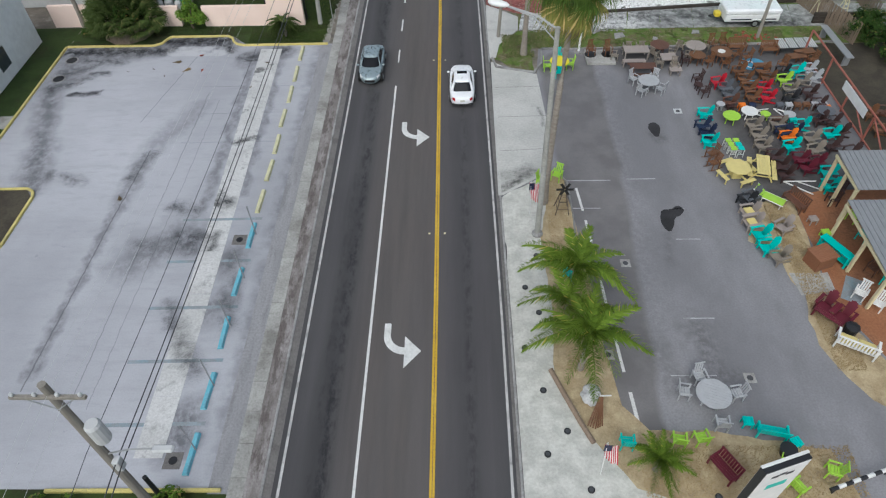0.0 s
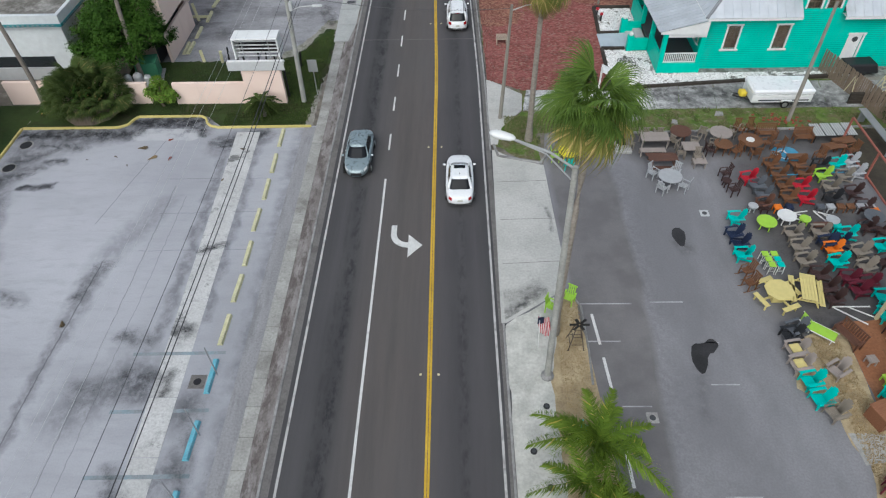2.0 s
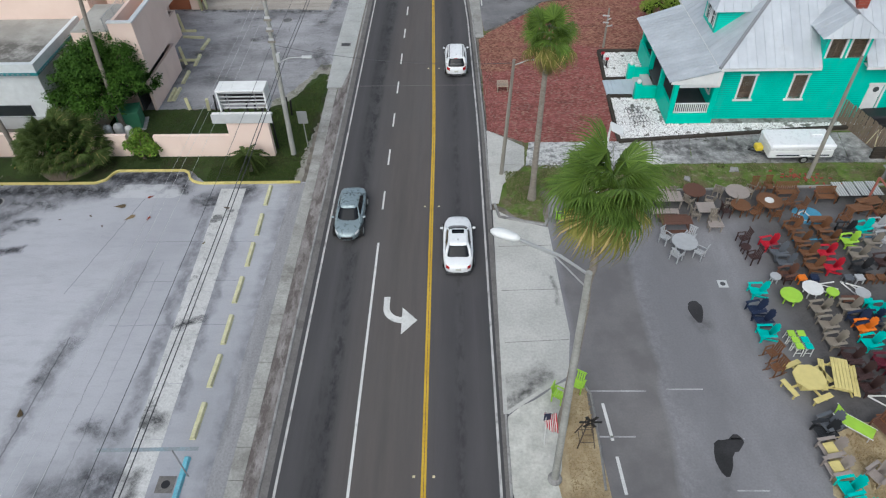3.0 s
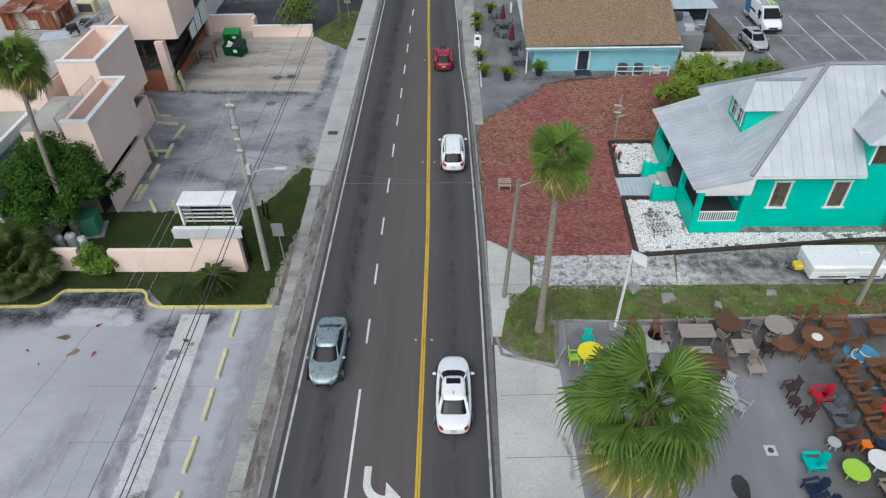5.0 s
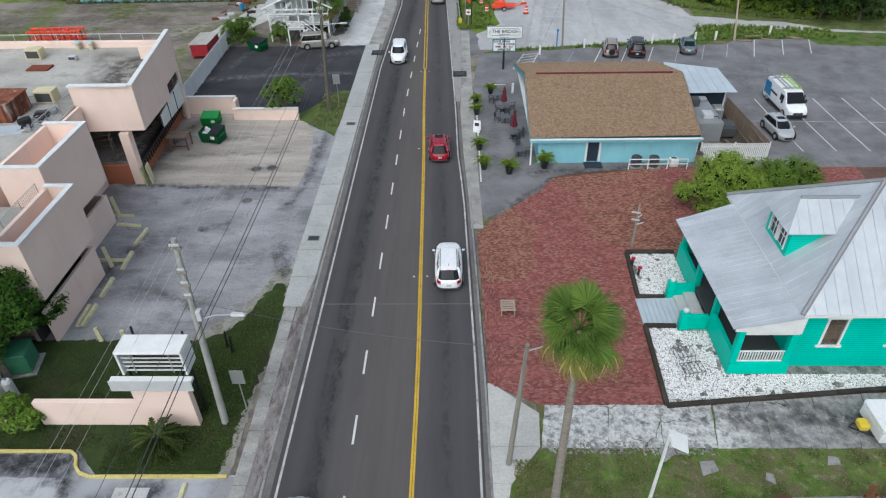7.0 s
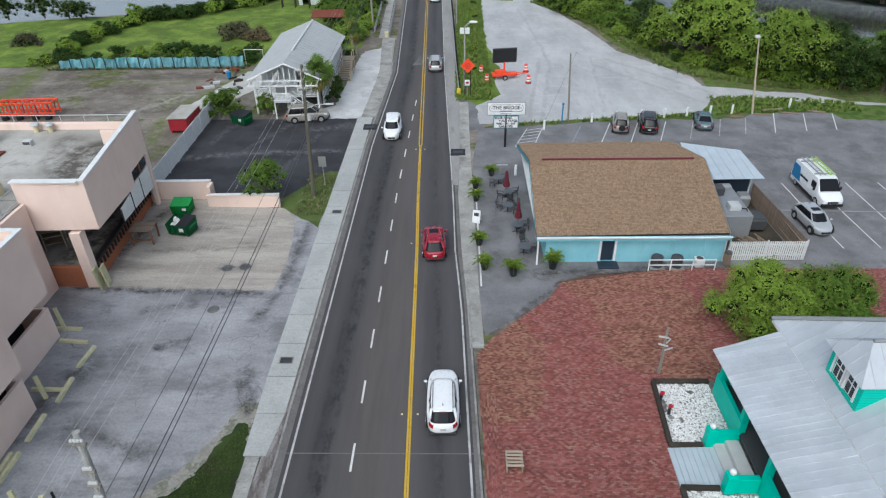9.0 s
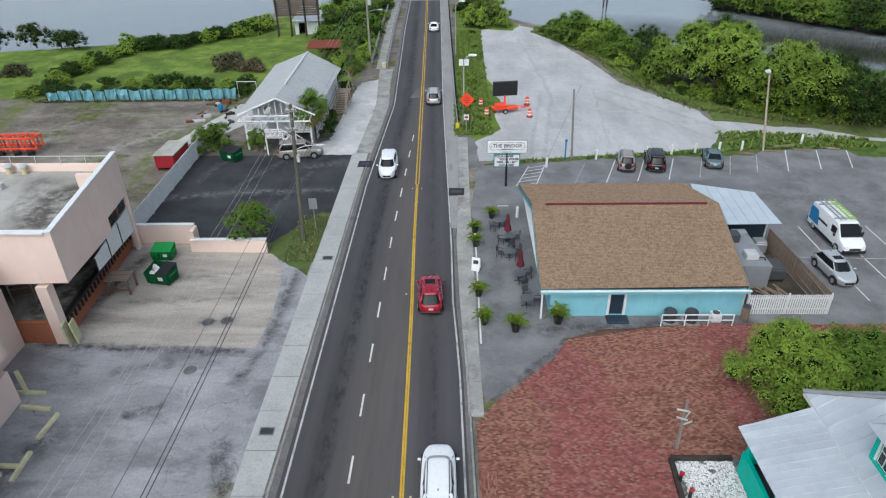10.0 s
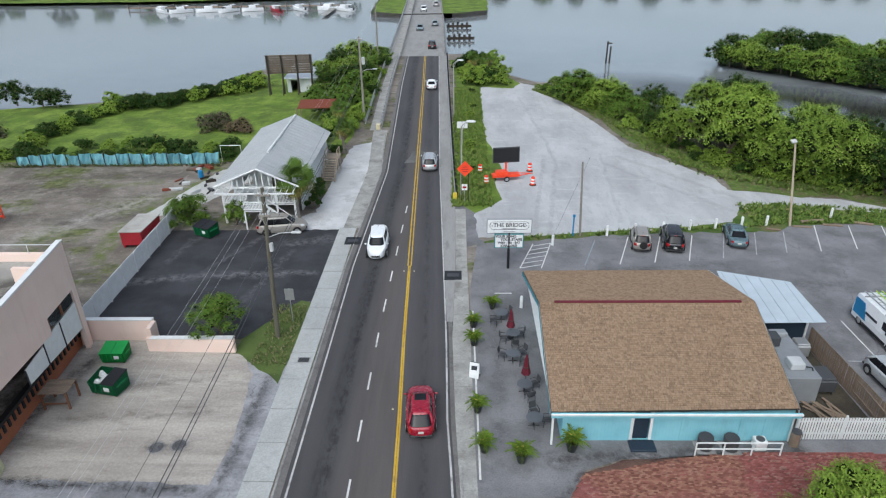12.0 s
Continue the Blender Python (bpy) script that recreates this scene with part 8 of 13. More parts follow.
    part("aerial", rbox(B(), -0.02, 0.02, yb1 + 0.2, yb1 + 0.34, H - 0.01, H + 0.06, 0.012), M["black"], c)
    part("bumper", rbox(B(), -hw * 0.8, hw * 0.8, -h2 - 0.02, -h2 + 0.16, 0.27, 0.4, 0.05), M[trim], c)
    part("grille", rbox(B(), -hw * 0.4, hw * 0.4, h2 - 0.12, h2 + 0.01, 0.36, 0.56, 0.03), M["black"], c)
    part("number_plate", rbox(B(), -0.16, 0.16, -h2 - 0.03, -h2 + 0.06, 0.56, 0.7, 0.005), M["plate"], c)
    if rear_wheel:
        b = lathe(B(), [(0.2, -0.1), (0.33, -0.1), (0.36, 0), (0.33, 0.1), (0.1, 0.1)], 18)
        bmesh.ops.transform(b, matrix=pose(0.1, -h2 - 0.12, 0.85, 90), verts=b.verts)
        part("spare_wheel", b, M["rubber"], c, "black rear spare wheel")
    return c


M["car_white"] = paint_mat("white_car_paint", (0.78, 0.79, 0.8))
M["car_silver"] = paint_mat("silver_car_paint", (0.5, 0.52, 0.53), 0.35, 0.4)
M["car_bluegrey"] = paint_mat("blue_grey_car_paint", (0.24, 0.3, 0.32), 0.3, 0.3)
M["car_red"] = paint_mat("red_car_paint", (0.28, 0.008, 0.025), 0.25)
M["car_black"] = paint_mat("black_car_paint", (0.012, 0.012, 0.014), 0.2)
M["car_gold"] = paint_mat("beige_silver_car_paint", (0.34, 0.32, 0.29), 0.35, 0.3)
M["car_teal"] = paint_mat("grey_green_car_paint", (0.12, 0.18, 0.2), 0.3, 0.3)
car("sedan", "white sedan with dark sunroof driving on the road", "car_white", 4.7, 1.82, 1.44, "sedan", m=pose(0.35, 41.0, 0.004, 0, 0, 0.4), sunroof=True)
car("suv", "silver-white compact SUV with roof rails on the road", "car_white", 4.6, 1.87, 1.68, "suv", m=pose(0.25, 63.6, 0.004, 0, 0, 1), rails=True)
car("sedan", "blue-grey sedan driving towards the camera", "car_bluegrey", 4.6, 1.82, 1.45, "sedan", m=pose(-6.45, 43.8, 0.004, 0, 0, 180))
car("suv", "white SUV driving towards the camera on the road", "car_white", 4.7, 1.9, 1.72, "suv", m=pose(-5.9, 103.2, 0.004, 0, 0, 181))
car("hatchback", "dark red hatchback driving on the road", "car_red", 4.4, 1.82, 1.55, "hatch", m=pose(-0.75, 80.4, 0.004, 0, 0, 3), sunroof=True)
car("suv", "silver SUV driving towards the bridge", "car_silver", 4.6, 1.87, 1.68, "suv", m=pose(-1.9, 125.8, 0.004, 0, 0, 1.8), rails=True)
car("sedan", "white sedan driving towards the bridge", "car_white", 4.7, 1.82, 1.44, "sedan", m=pose(-3.1, 167.0, 0.004, 0, 0, 1.8))
car("suv", "black SUV on the bridge approach", "car_black", 4.8, 1.9, 1.75, "suv", m=pose(-4.3, 206.0, 0.004, 0, 0, 1.8))
car("sedan", "grey sedan on the concrete bridge", "car_bluegrey", 4.7, 1.82, 1.45, "sedan", m=pose(-8.5, 232.5, 0.004, 0, 0, 182))
car("sedan", "dark blue sedan on the concrete bridge", "car_bluegrey", 4.7, 1.82, 1.45, "sedan", m=pose(-4.7, 240.0, 0.004, 0, 0, 2))
car("suv", "white SUV crossing the bridge", "car_white", 4.7, 1.9, 1.7, "suv", m=pose(-9.2, 270.0, 0.004, 0, 0, 182))
car("suv", "grey SUV crossing the bridge", "car_silver", 4.7, 1.9, 1.7, "suv", m=pose(-5.6, 283.0, 0.004, 0, 0, 2))
car("suv", "beige compact SUV with rear spare wheel, parked", "car_gold", 4.1, 1.75, 1.7, "suv", m=pose(18.75, 104.2, 0.004, 0, 0, -10), rails=True, rear_wheel=True)
car("suv", "black SUV parked on asphalt", "car_black", 4.7, 1.9, 1.75, "suv", m=pose(21.75, 104.3, 0.004, 0, 0, -10))
car("sedan", "grey-green sedan parked on asphalt", "car_teal", 4.6, 1.8, 1.45, "sedan", m=pose(27.9, 105.0, 0.004, 0, 0, -12))
car("suv", "beige-silver SUV parked by the stilt house", "car_gold", 4.9, 1.9, 1.8, "suv", m=pose(-15.9, 107.3, 0.006, 0, 0, -82), rails=True)
car("hatchback", "silver rounded hatchback parked by the fence", "car_silver", 4.1, 1.75, 1.5, "hatch", m=pose(30.0, 83.5, 0.004, 0, 0, 184), sunroof=True)

# van with ladders
M["lime_rail"] = plain_mat("lime_fibreglass", (0.45, 0.6, 0.06), 0.5)
van = thing("van", "white delivery van with blue panel and roof ladders", "van", m=pose(32.7, 88.9, 0.004, 0, 0, 181))
secs = []
for y, w, zt in ((-2.85, 0.9, 2.0), (-2.75, 0.98, 2.15), (-2.5, 1.0, 2.2), (0.9, 1.0, 2.2), (1.2, 0.99, 2.14), (1.5, 0.98, 1.9), (2.12, 0.96, 1.3), (2.5, 0.93, 1.18), (2.8, 0.87, 1.02), (2.95, 0.78, 0.85)):
    secs.append([(-w * 0.98, y, 0.3), (-w * 1.02, y, min(0.9, zt * 0.7)), (-w * 0.98, y, min(1.25, zt * 0.9)), (-w * 0.85, y, zt - 0.04), (0, y, zt), (w * 0.85, y, zt - 0.04), (w * 0.98, y, min(1.25, zt * 0.9)), (w * 1.02, y, min(0.9, zt * 0.7)), (w * 0.98, y, 0.3), (-w * 0.98, y, 0.3)])
part("body", loft(B(), secs), M["car_white"], van)
part("windscreen", plate(B(), [(-0.74, 1.3, 2.1), (0.74, 1.3, 2.1), (0.86, 2.1, 1.33), (-0.86, 2.1, 1.33)], 0.03), M["car_glass"], van).location.z = 0.03
for s in (-1, 1):
    x = s * 0.99
    part("side_window", box(B(), min(x, x + s * 0.012), max(x, x + s * 0.012), 0.75, 1.5, 1.25, 1.85), M["car_glass"], van)
    part("blue_panel", box(B(), min(x * 1.03, x * 1.03 + s * 0.01), max(x * 1.03, x * 1.03 + s * 0.01), -2.6, -1.5, 0.7, 1.95), M["sign_blue"], van, "dark blue panel")
    part("logo_bar", box(B(), min(x * 1.03, x * 1.03 + s * 0.014), max(x * 1.03, x * 1.03 + s * 0.014), -1.2, 0.2, 1.25, 1.45), M["ink"], van)
    part("mirror", rbox(B(), s * 1.15 - 0.08, s * 1.15 + 0.08, 1.5, 1.65, 1.2, 1.5, 0.03), M["black"], van)
    part("headlight", rbox(B(), s * 0.7 - 0.14, s * 0.7 + 0.14, 2.7, 2.92, 0.72, 0.92, 0.03), M["head"], van)
    for y in (-1.7, 1.95):
        wheel(van, s * 0.88, y, 0.36, 0.23)
part("bumper", rbox(B(), -0.92, 0.92, 2.8, 3.0, 0.3, 0.58, 0.05), M["black"], van)
part("rear_bumper", rbox(B(), -0.93, 0.93, -2.98, -2.84, 0.3, 0.6, 0.04), M["black"], van)
for s_ in (-1, 1):
    part("side_skirt", rbox(B(), s_ * 1.0 - 0.035, s_ * 1.0 + 0.035, -1.3, 1.5, 0.28, 0.48, 0.02), M["black"], van)
    part("side_swoosh", plate(B(), [(s_ * 1.024, -1.5, 0.7), (s_ * 1.024, -1.0, 0.7), (s_ * 1.0, -1.5, 1.9), (s_ * 1.0, -1.55, 1.9)], 0.012), M["sign_blue"], van, "blue swoosh")
part("bonnet_seam", box(B(), -0.84, 0.84, 2.1, 2.13, 1.315, 1.325), M["dark_grey"], van)
part("grille", rbox(B(), -0.45, 0.45, 2.86, 2.98, 0.6, 0.78, 0.02), M["black"], van)
for x, key in ((-0.5, "lime_van"), (0.35, "galvanised")):
    lad = new("ladder")
    lad.parent = van
    mm = M["bright_green"] if key == "lime_van" else M[key]
    for dx in (-0.2, 0.2):
        part("ladder_rail", rbox(B(), x + dx - 0.035, x + dx + 0.035, -2.6, 1.0, 2.3, 2.38, 0.01), M["lime_rail"] if key == "lime_van" else mm, lad)
    for i in range(10):
        part("rung", tube(B(), [(x - 0.2, -2.4 + 0.36 * i, 2.34), (x + 0.2, -2.4 + 0.36 * i, 2.34)], 0.02, 6), mm, lad)
for y in (-2.0, 0.5):
    part("roof_bar", rbox(B(), -0.85, 0.85, y - 0.03, y + 0.03, 2.16, 2.28, 0.01), M["galvanised"], van)

# folding camper trailer
tr = thing("camper_trailer", "white folding camper trailer on the old slab", "trailer", m=pose(23.7, 50.3, 0.006, 0, 0, 90))
bm = rbox(B(), -1.0, 1.0, -2.25, 2.1, 0.45, 1.05, 0.06)
part("body", bm, M["white_paint"], tr)
part("roof", rbox(B(), -1.05, 1.05, -2.3, 2.15, 1.06, 1.5, 0.12), M["car_white"], tr, "white moulded roof")
part("roof_vent", rbox(B(), 0.1, 0.7, -1.7, -0.9, 1.5, 1.62, 0.05), M["car_white"], tr)
part("stripe", box(B(), -1.012, -1.003, -2.0, 1.6, 0.62, 0.72), M["ink"], tr)
part("hitch", tube(B(), [(-0.6, 2.1, 0.5), (0, 3.1, 0.5), (0.6, 2.1, 0.5)], 0.05, 6), M["black"], tr)
part("gas_cover", rbox(B(), -0.3, 0.3, 2.2, 2.7, 0.5, 0.9, 0.08), M["yellow_paint"], tr, "yellow gas bottle cover")
for s in (-1, 1):
    wheel(tr, s * 0.95, -0.4, 0.3, 0.18)
    part("mudguard", rbox(B(), s * 1.02 - 0.1, s * 1.02 + 0.1, -0.8, 0.0, 0.62, 0.7, 0.03), M["white_paint"], tr)
for y in (-1.9, 1.8):
    part("stabiliser", tube(B(), [(0.8, y, 0.02), (0.8, y, 0.5)], 0.04, 6), M["galvanised"], tr)


# ---- dumpsters, sheds, transformer ----
def dumpster(label, key, m, lid="black", open_lid=False):
    d = thing("dumpster", label, "dumpster", m=m)
    bm = B()
    v = [bm.verts.new(p) for p in ((-0.95, -0.65, 0.12), (0.95, -0.65, 0.12), (0.95, 0.65, 0.12), (-0.95, 0.65, 0.12), (-0.98, -0.8, 1.1), (0.98, -0.8, 1.1), (0.98, 0.7, 1.3), (-0.98, 0.7, 1.3))]
    for f in ((3, 2, 1, 0), (0, 1, 5, 4), (1, 2, 6, 5), (2, 3, 7, 6), (3, 0, 4, 7)):
        bm.faces.new([v[i] for i in f])
    bmesh.ops.solidify(bm, geom=bm.faces[:], thickness=0.04)
    part("bin", bm, M[key], d)
    for s in (-1, 1):
        part("side_sleeve", rbox(B(), s * 1.0 - 0.05, s * 1.0 + 0.05, -0.5, 0.5, 0.7, 0.85, 0.02), M[key], d)
        for y in (-0.5, 0.5):
            part("caster", lathe(B(), [(0.08, 0), (0.08, 0.13)], 8, s * 0.75, y), M["black"], d)
    for i in range(5):
        part("rib", rbox(B(), -0.8 + 0.4 * i - 0.03, -0.8 + 0.4 * i + 0.03, -0.82, -0.76, 0.35, 1.0, 0.01), M[key], d)
    for s in ((1,) if open_lid else (-1, 1)):
        part("lid", plate(B(), [(s * 0.02, -0.84, 1.13), (s * 0.97, -0.84, 1.13), (s * 0.97, 0.74, 1.34), (s * 0.02, 0.74, 1.34)], 0.04), M[lid], d, "black lid" if lid == "black" else "")
    if open_lid:
        rnd = random.Random(2)
        for i in range(5):
            part("rubbish_bag", lathe(B(), [(0.02, 0.6), (0.2, 0.65), (0.24, 0.85), (0.12, 1.0 + rnd.uniform(0, 0.15)), (0.02, 1.05)], 8, -0.75 + 0.16 * i, rnd.uniform(-0.4, 0.4)), M["white_paint"], d)
    part("label_plate", rbox(B(), 0.2, 0.6, -0.8, -0.77, 0.55, 0.85, 0.005, Matrix.Translation((0, -0.03, 0))), M["sign_white"], d, "white label")
    return d


dumpster("dark green steel dumpster with one lid open", "dumpster", pose(-21.6, 82.9, 0.004, 0, 0, -12), "black", True)
dumpster("bright green plastic dumpster on concrete", "bright_green", pose(-22.8, 86.3, 0.004, 0, 0, 2) @ Matrix.Scale(0.85, 4), "bright_green")
dumpster("dark green steel dumpster on black asphalt", "dumpster", pose(-23.2, 106.5, 0.006, 0, 0, -25), "black")
tb = thing("lean_to_table", "rough timber bench with slatted top by the dock", "workbench", m=pose(-24.2, 81.6, 0.004, 0, 0, 3))
for i in range(6):
    part("board", rbox(B(), -0.9, 0.9, -0.75 + 0.25 * i, -0.52 + 0.25 * i, 1.3, 1.35, 0.01), M["fence_wood"], tb)
for x in (-0.8, 0.8):
    for y in (-0.65, 0.65):
        part("leg", rbox(B(), x - 0.06, x + 0.06, y - 0.06, y + 0.06, 0, 1.3, 0.01), M["brown_wood"], tb)
part("stretcher", rbox(B(), -0.8, 0.8, -0.68, -0.6, 0.4, 0.5, 0.01), M["brown_wood"], tb)
sh = thing("red_shed", "dark red metal shed with grey roof on skids", "shed", m=pose(-29.35, 105.8, 0, 0, 0, -2) @ Matrix.Scale(0.85, 4))
part("body", rbox(B(), -1.2, 1.2, -2.4, 2.4, 0.3, 1.9, 0.03), M["red_paint"], sh)
part("roof", plate(B(), [(-1.35, -2.5, 2.0), (1.35, -2.5, 2.1), (1.35, 2.5, 2.1), (-1.35, 2.5, 2.0)], 0.1), M["roof_grey"], sh, "flat grey roof")
for x in (-1.0, 1.0):
    part("skid", rbox(B(), x - 0.1, x + 0.1, -2.4, 2.4, 0, 0.3, 0.02), M["red_paint"], sh)
for i in range(6):
    part("side_rib", rbox(B(), 1.2, 1.24, -2.0 + 0.8 * i - 0.04, -2.0 + 0.8 * i + 0.04, 0.4, 1.85, 0.01), M["red_paint"], sh)
tf = thing("transformer_box", "green steel transformer cabinet on a pad", "transformer", m=pose(-24.5, 54.8, 0.02, 0, 0, 12) @ Matrix.Scale(0.82, 4))
part("cabinet", rbox(B(), -1.0, 1.0, -0.85, 0.85, 0.1, 1.75, 0.04), M["green_metal"], tf)
part("door", rbox(B(), 0.98, 1.03, -0.75, 0.0, 0.2, 1.6, 0.01), M["green_metal"], tf)
part("door", rbox(B(), 0.98, 1.03, 0.02, 0.76, 0.2, 1.6, 0.01), M["green_metal"], tf)
part("lid", rbox(B(), -1.05, 1.05, -0.9, 0.9, 1.75, 1.82, 0.03), M["green_metal"], tf)
part("pad", rbox(B(), -1.3, 1.3, -1.1, 1.1, -0.05, 0.1, 0.02), M["kerb_concrete"], tf)
for x, y, r in ((-24.6, 52.9, 0.35), (-23.7, 52.6, 0.28), (-25.3, 52.7, 0.3)):
    t = thing("utility_tank", "grey steel tank beside the pink wall", "tank")
    part("shell", lathe(B(), [(r, 0.02), (r, 1.2), (r * 0.7, 1.35), (0.05, 1.4)], 14, x, y), M["light_grey"], t)
    part("valve", lathe(B(), [(0.05, 1.38), (0.05, 1.5)], 8, x, y), M["galvanised"], t)
red = thing("farm_machine", "bright red steel implement of barred frames on the dirt", "machine", m=pose(-48.9, 109.2, 0, 0, 0, 2))
for y in (-0.7, 0.7):
    for z in (0.5, 1.7):
        part("frame_bar", rbox(B(), -3.4, 3.2, y - 0.1, y + 0.1, z, z + 0.2, 0.03), M["orange"], red)
    for i in range(14):
        part("upright", rbox(B(), -3.2 + 0.48 * i, -3.08 + 0.48 * i, y - 0.07, y + 0.07, 0.3, 1.7, 0.02), M["orange" if i % 3 else "red_paint"], red)
for i in range(5):
    part("cross_bar", tube(B(), [(-3.2 + 1.55 * i, -0.7, 1.8), (-2.6 + 1.4 * i, 0.7, 1.8)], 0.09, 6), M["orange"], red)
for x in (-2.6, -0.9, 0.9, 2.4):
    part("wheel", lathe(B(), [(0.4, 0.0), (0.4, 0.4)], 12, x, -0.9), M["rubber"], red)


# ---- poles, lamps, wires, signs ----
def wood_pole(name, label, x, y, h, r=0.16, lean=(0, 0), arms=(), key="weathered_pole", gear=()):
    p = thing(name, label, "utility pole", m=Matrix.Translation((x, y, -0.02)))
    top = Vector((lean[0], lean[1], h))
    part("pole", tube(B(), [(0, 0, 0), top * 0.5, top], [r, r * 0.85, r * 0.65], 10), M[key], p)
    for z, w, dy in arms:
        c = top * (z / h)
        part("crossarm", rbox(B(), c.x - w, c.x + w, c.y - 0.18 + dy, c.y - 0.06 + dy, z - 0.06, z + 0.06, 0.01), M["weathered_pole"], p)
        for i in range(4):
            xx = c.x - w + 0.12 + (2 * w - 0.24) * i / 3
            part("insulator", lathe(B(), [(0.03, z + 0.06), (0.06, z + 0.1), (0.06, z + 0.18), (0.03, z + 0.22)], 8, xx, c.y - 0.12 + dy), M["light_grey"], p)
        for s in (-1, 1):
            part("arm_brace", tube(B(), [(c.x, c.y - 0.12, z - 0.7), (c.x + s * w * 0.7, c.y - 0.12, z - 0.05)], 0.02, 5), M["galvanised"], p)
    for kind, z in gear:
        c = top * (z / h)
        if kind == "can":
            part("transformer_can", lathe(B(), [(0.24, z - 0.5), (0.26, z - 0.45), (0.26, z + 0.4), (0.2, z + 0.5)], 14, c.x + 0.42, c.y), M["light_grey"], p, "grey transformer can")
        if kind == "lamp":
            part("lamp_arm", tube(B(), [(c.x, c.y, z), (c.x + 0.9, c.y, z + 0.35), (c.x + 1.8, c.y, z + 0.4)], 0.035, 6), M["galvanised"], p)
            part("lamp_head", rbox(B(), c.x + 1.7, c.x + 2.4, c.y - 0.13, c.y + 0.13, z + 0.33, z + 0.47, 0.05), M["light_grey"], p)
        if kind == "box":
            part("cable_box", rbox(B(), c.x + 0.12, c.x + 0.35, c.y - 0.2, c.y + 0.1, z - 0.3, z + 0.3, 0.02), M["light_grey"], p)
    return p


wood_pole("utility_pole", "weathered utility pole with transformer and crossarms", -11.6, 9.3, 12.0, 0.19, arms=((11.5, 1.1, 0),), gear=(("can", 9.2), ("lamp", 7.6), ("box", 7.0)))
wood_pole("utility_pole", "pale square utility pole with crossarms in the lawn", -11.45, 50.9, 11.6, 0.19, (0.1, 0.6), ((11.2, 0.3, 0), (9.9, 0.24, 0), (9.2, 0.24, 0), (8.5, 0.24, 0)), "concrete_pole", (("box", 7.4), ("lamp", 7.0)))
wood_pole("utility_pole", "mossy wooden utility pole at the asphalt lot", -11.9, 89.0, 12.0, 0.19, (0.5, 0.0), ((11.5, 0.5, 0), (10.0, 0.4, 0)), "mossy_pole", (("lamp", 8.3), ("box", 7.6)))
wood_pole("utility_pole", "wooden utility pole with transformer among shrubs", -12.6, 146.0, 12.5, 0.18, (0, 0), ((12.0, 0.5, 0),), "weathered_pole", (("can", 9.0), ("lamp", 7.4)))
wood_pole("utility_pole", "wooden utility pole near the shore", -15.2, 190, 12.0, 0.18)
wood_pole("utility_pole", "grey wooden pole beside the lawn kerb", 3.35, 48.4, 8.9, 0.14, (0.35, -0.6), gear=(("lamp", 8.5),))
wood_pole("utility_pole", "grey wooden pole in the lawn strip", 23.9, 47.7, 8.5, 0.14, (0.35, 0.7))
wood_pole("utility_pole", "thin dark wooden pole by the car park", 13.4, 105.9, 8.2, 0.12, (-0.7, -1.8))
wood_pole("pole", "short dark wooden pole with bird houses in the brick yard", 13.2, 66.3, 3.6, 0.1)
bh = thing("finger_post_signs", "white arrow boards nailed to a pole", "sign")
for i, (z, a) in enumerate(((2.1, 10), (2.4, -15), (2.7, 20), (3.0, -5))):
    part("arrow_board", rbox(B(), -0.3, 0.3, -0.02, 0.02, -0.06, 0.06, 0.01, pose(13.2 + (0.2, -0.15, 0.1, -0.2)[i], 66.12, z, 0, (4, -14, 9, -3)[i], (25, -40, 50, -20)[i])), M["light_grey"], bh)


def wire(a, b, sag, r=0.02, key="dark_grey", label="thin black overhead wire between poles"):
    w = thing("overhead_wire", label, "wire", "overhead wires")
    a, b = Vector(a), Vector(b)
    pts = [a.lerp(b, i / 12) - Vector((0, 0, 4 * sag * (i / 12) * (1 - i / 12))) for i in range(13)]
    part("cable", tube(B(), pts, r, 4), M[key], w)
    return w


P0, P1, P2, P3 = [Vector(p) for p in ((-11.6, 9.3, 11.4), (-11.35, 51.4, 11.2), (-11.4, 89, 11.5), (-12.6, 146, 12.0))]
for a, b in ((P0 + Vector((0.6, -50, 0)), P0), (P0, P1), (P1, P2), (P2, P3), (P3, Vector((-15.2, 190, 11.5)))):
    for dx, za, r in ((-0.45, 0.0, 0.006), (0.0, 0.15, 0.006), (0.45, 0.0, 0.006), (-0.5, -3.6, 0.014), (0.25, -4.2, 0.024), (0.42, -4.3, 0.024)):
        wire(a + Vector((dx, -0.12, za)), b + Vector((dx, -0.12, za)), 0.5, r, *(("light_grey", "thin pale overhead wire between poles") if r < 0.01 else ()))
wire((-11.3, 51.3, 8.2), (3.65, 47.9, 8.6), 0.5, 0.015)
wire((13.7, 105.9, 8.0), (10.4, 104.4, 0.2), 0.02, 0.012)


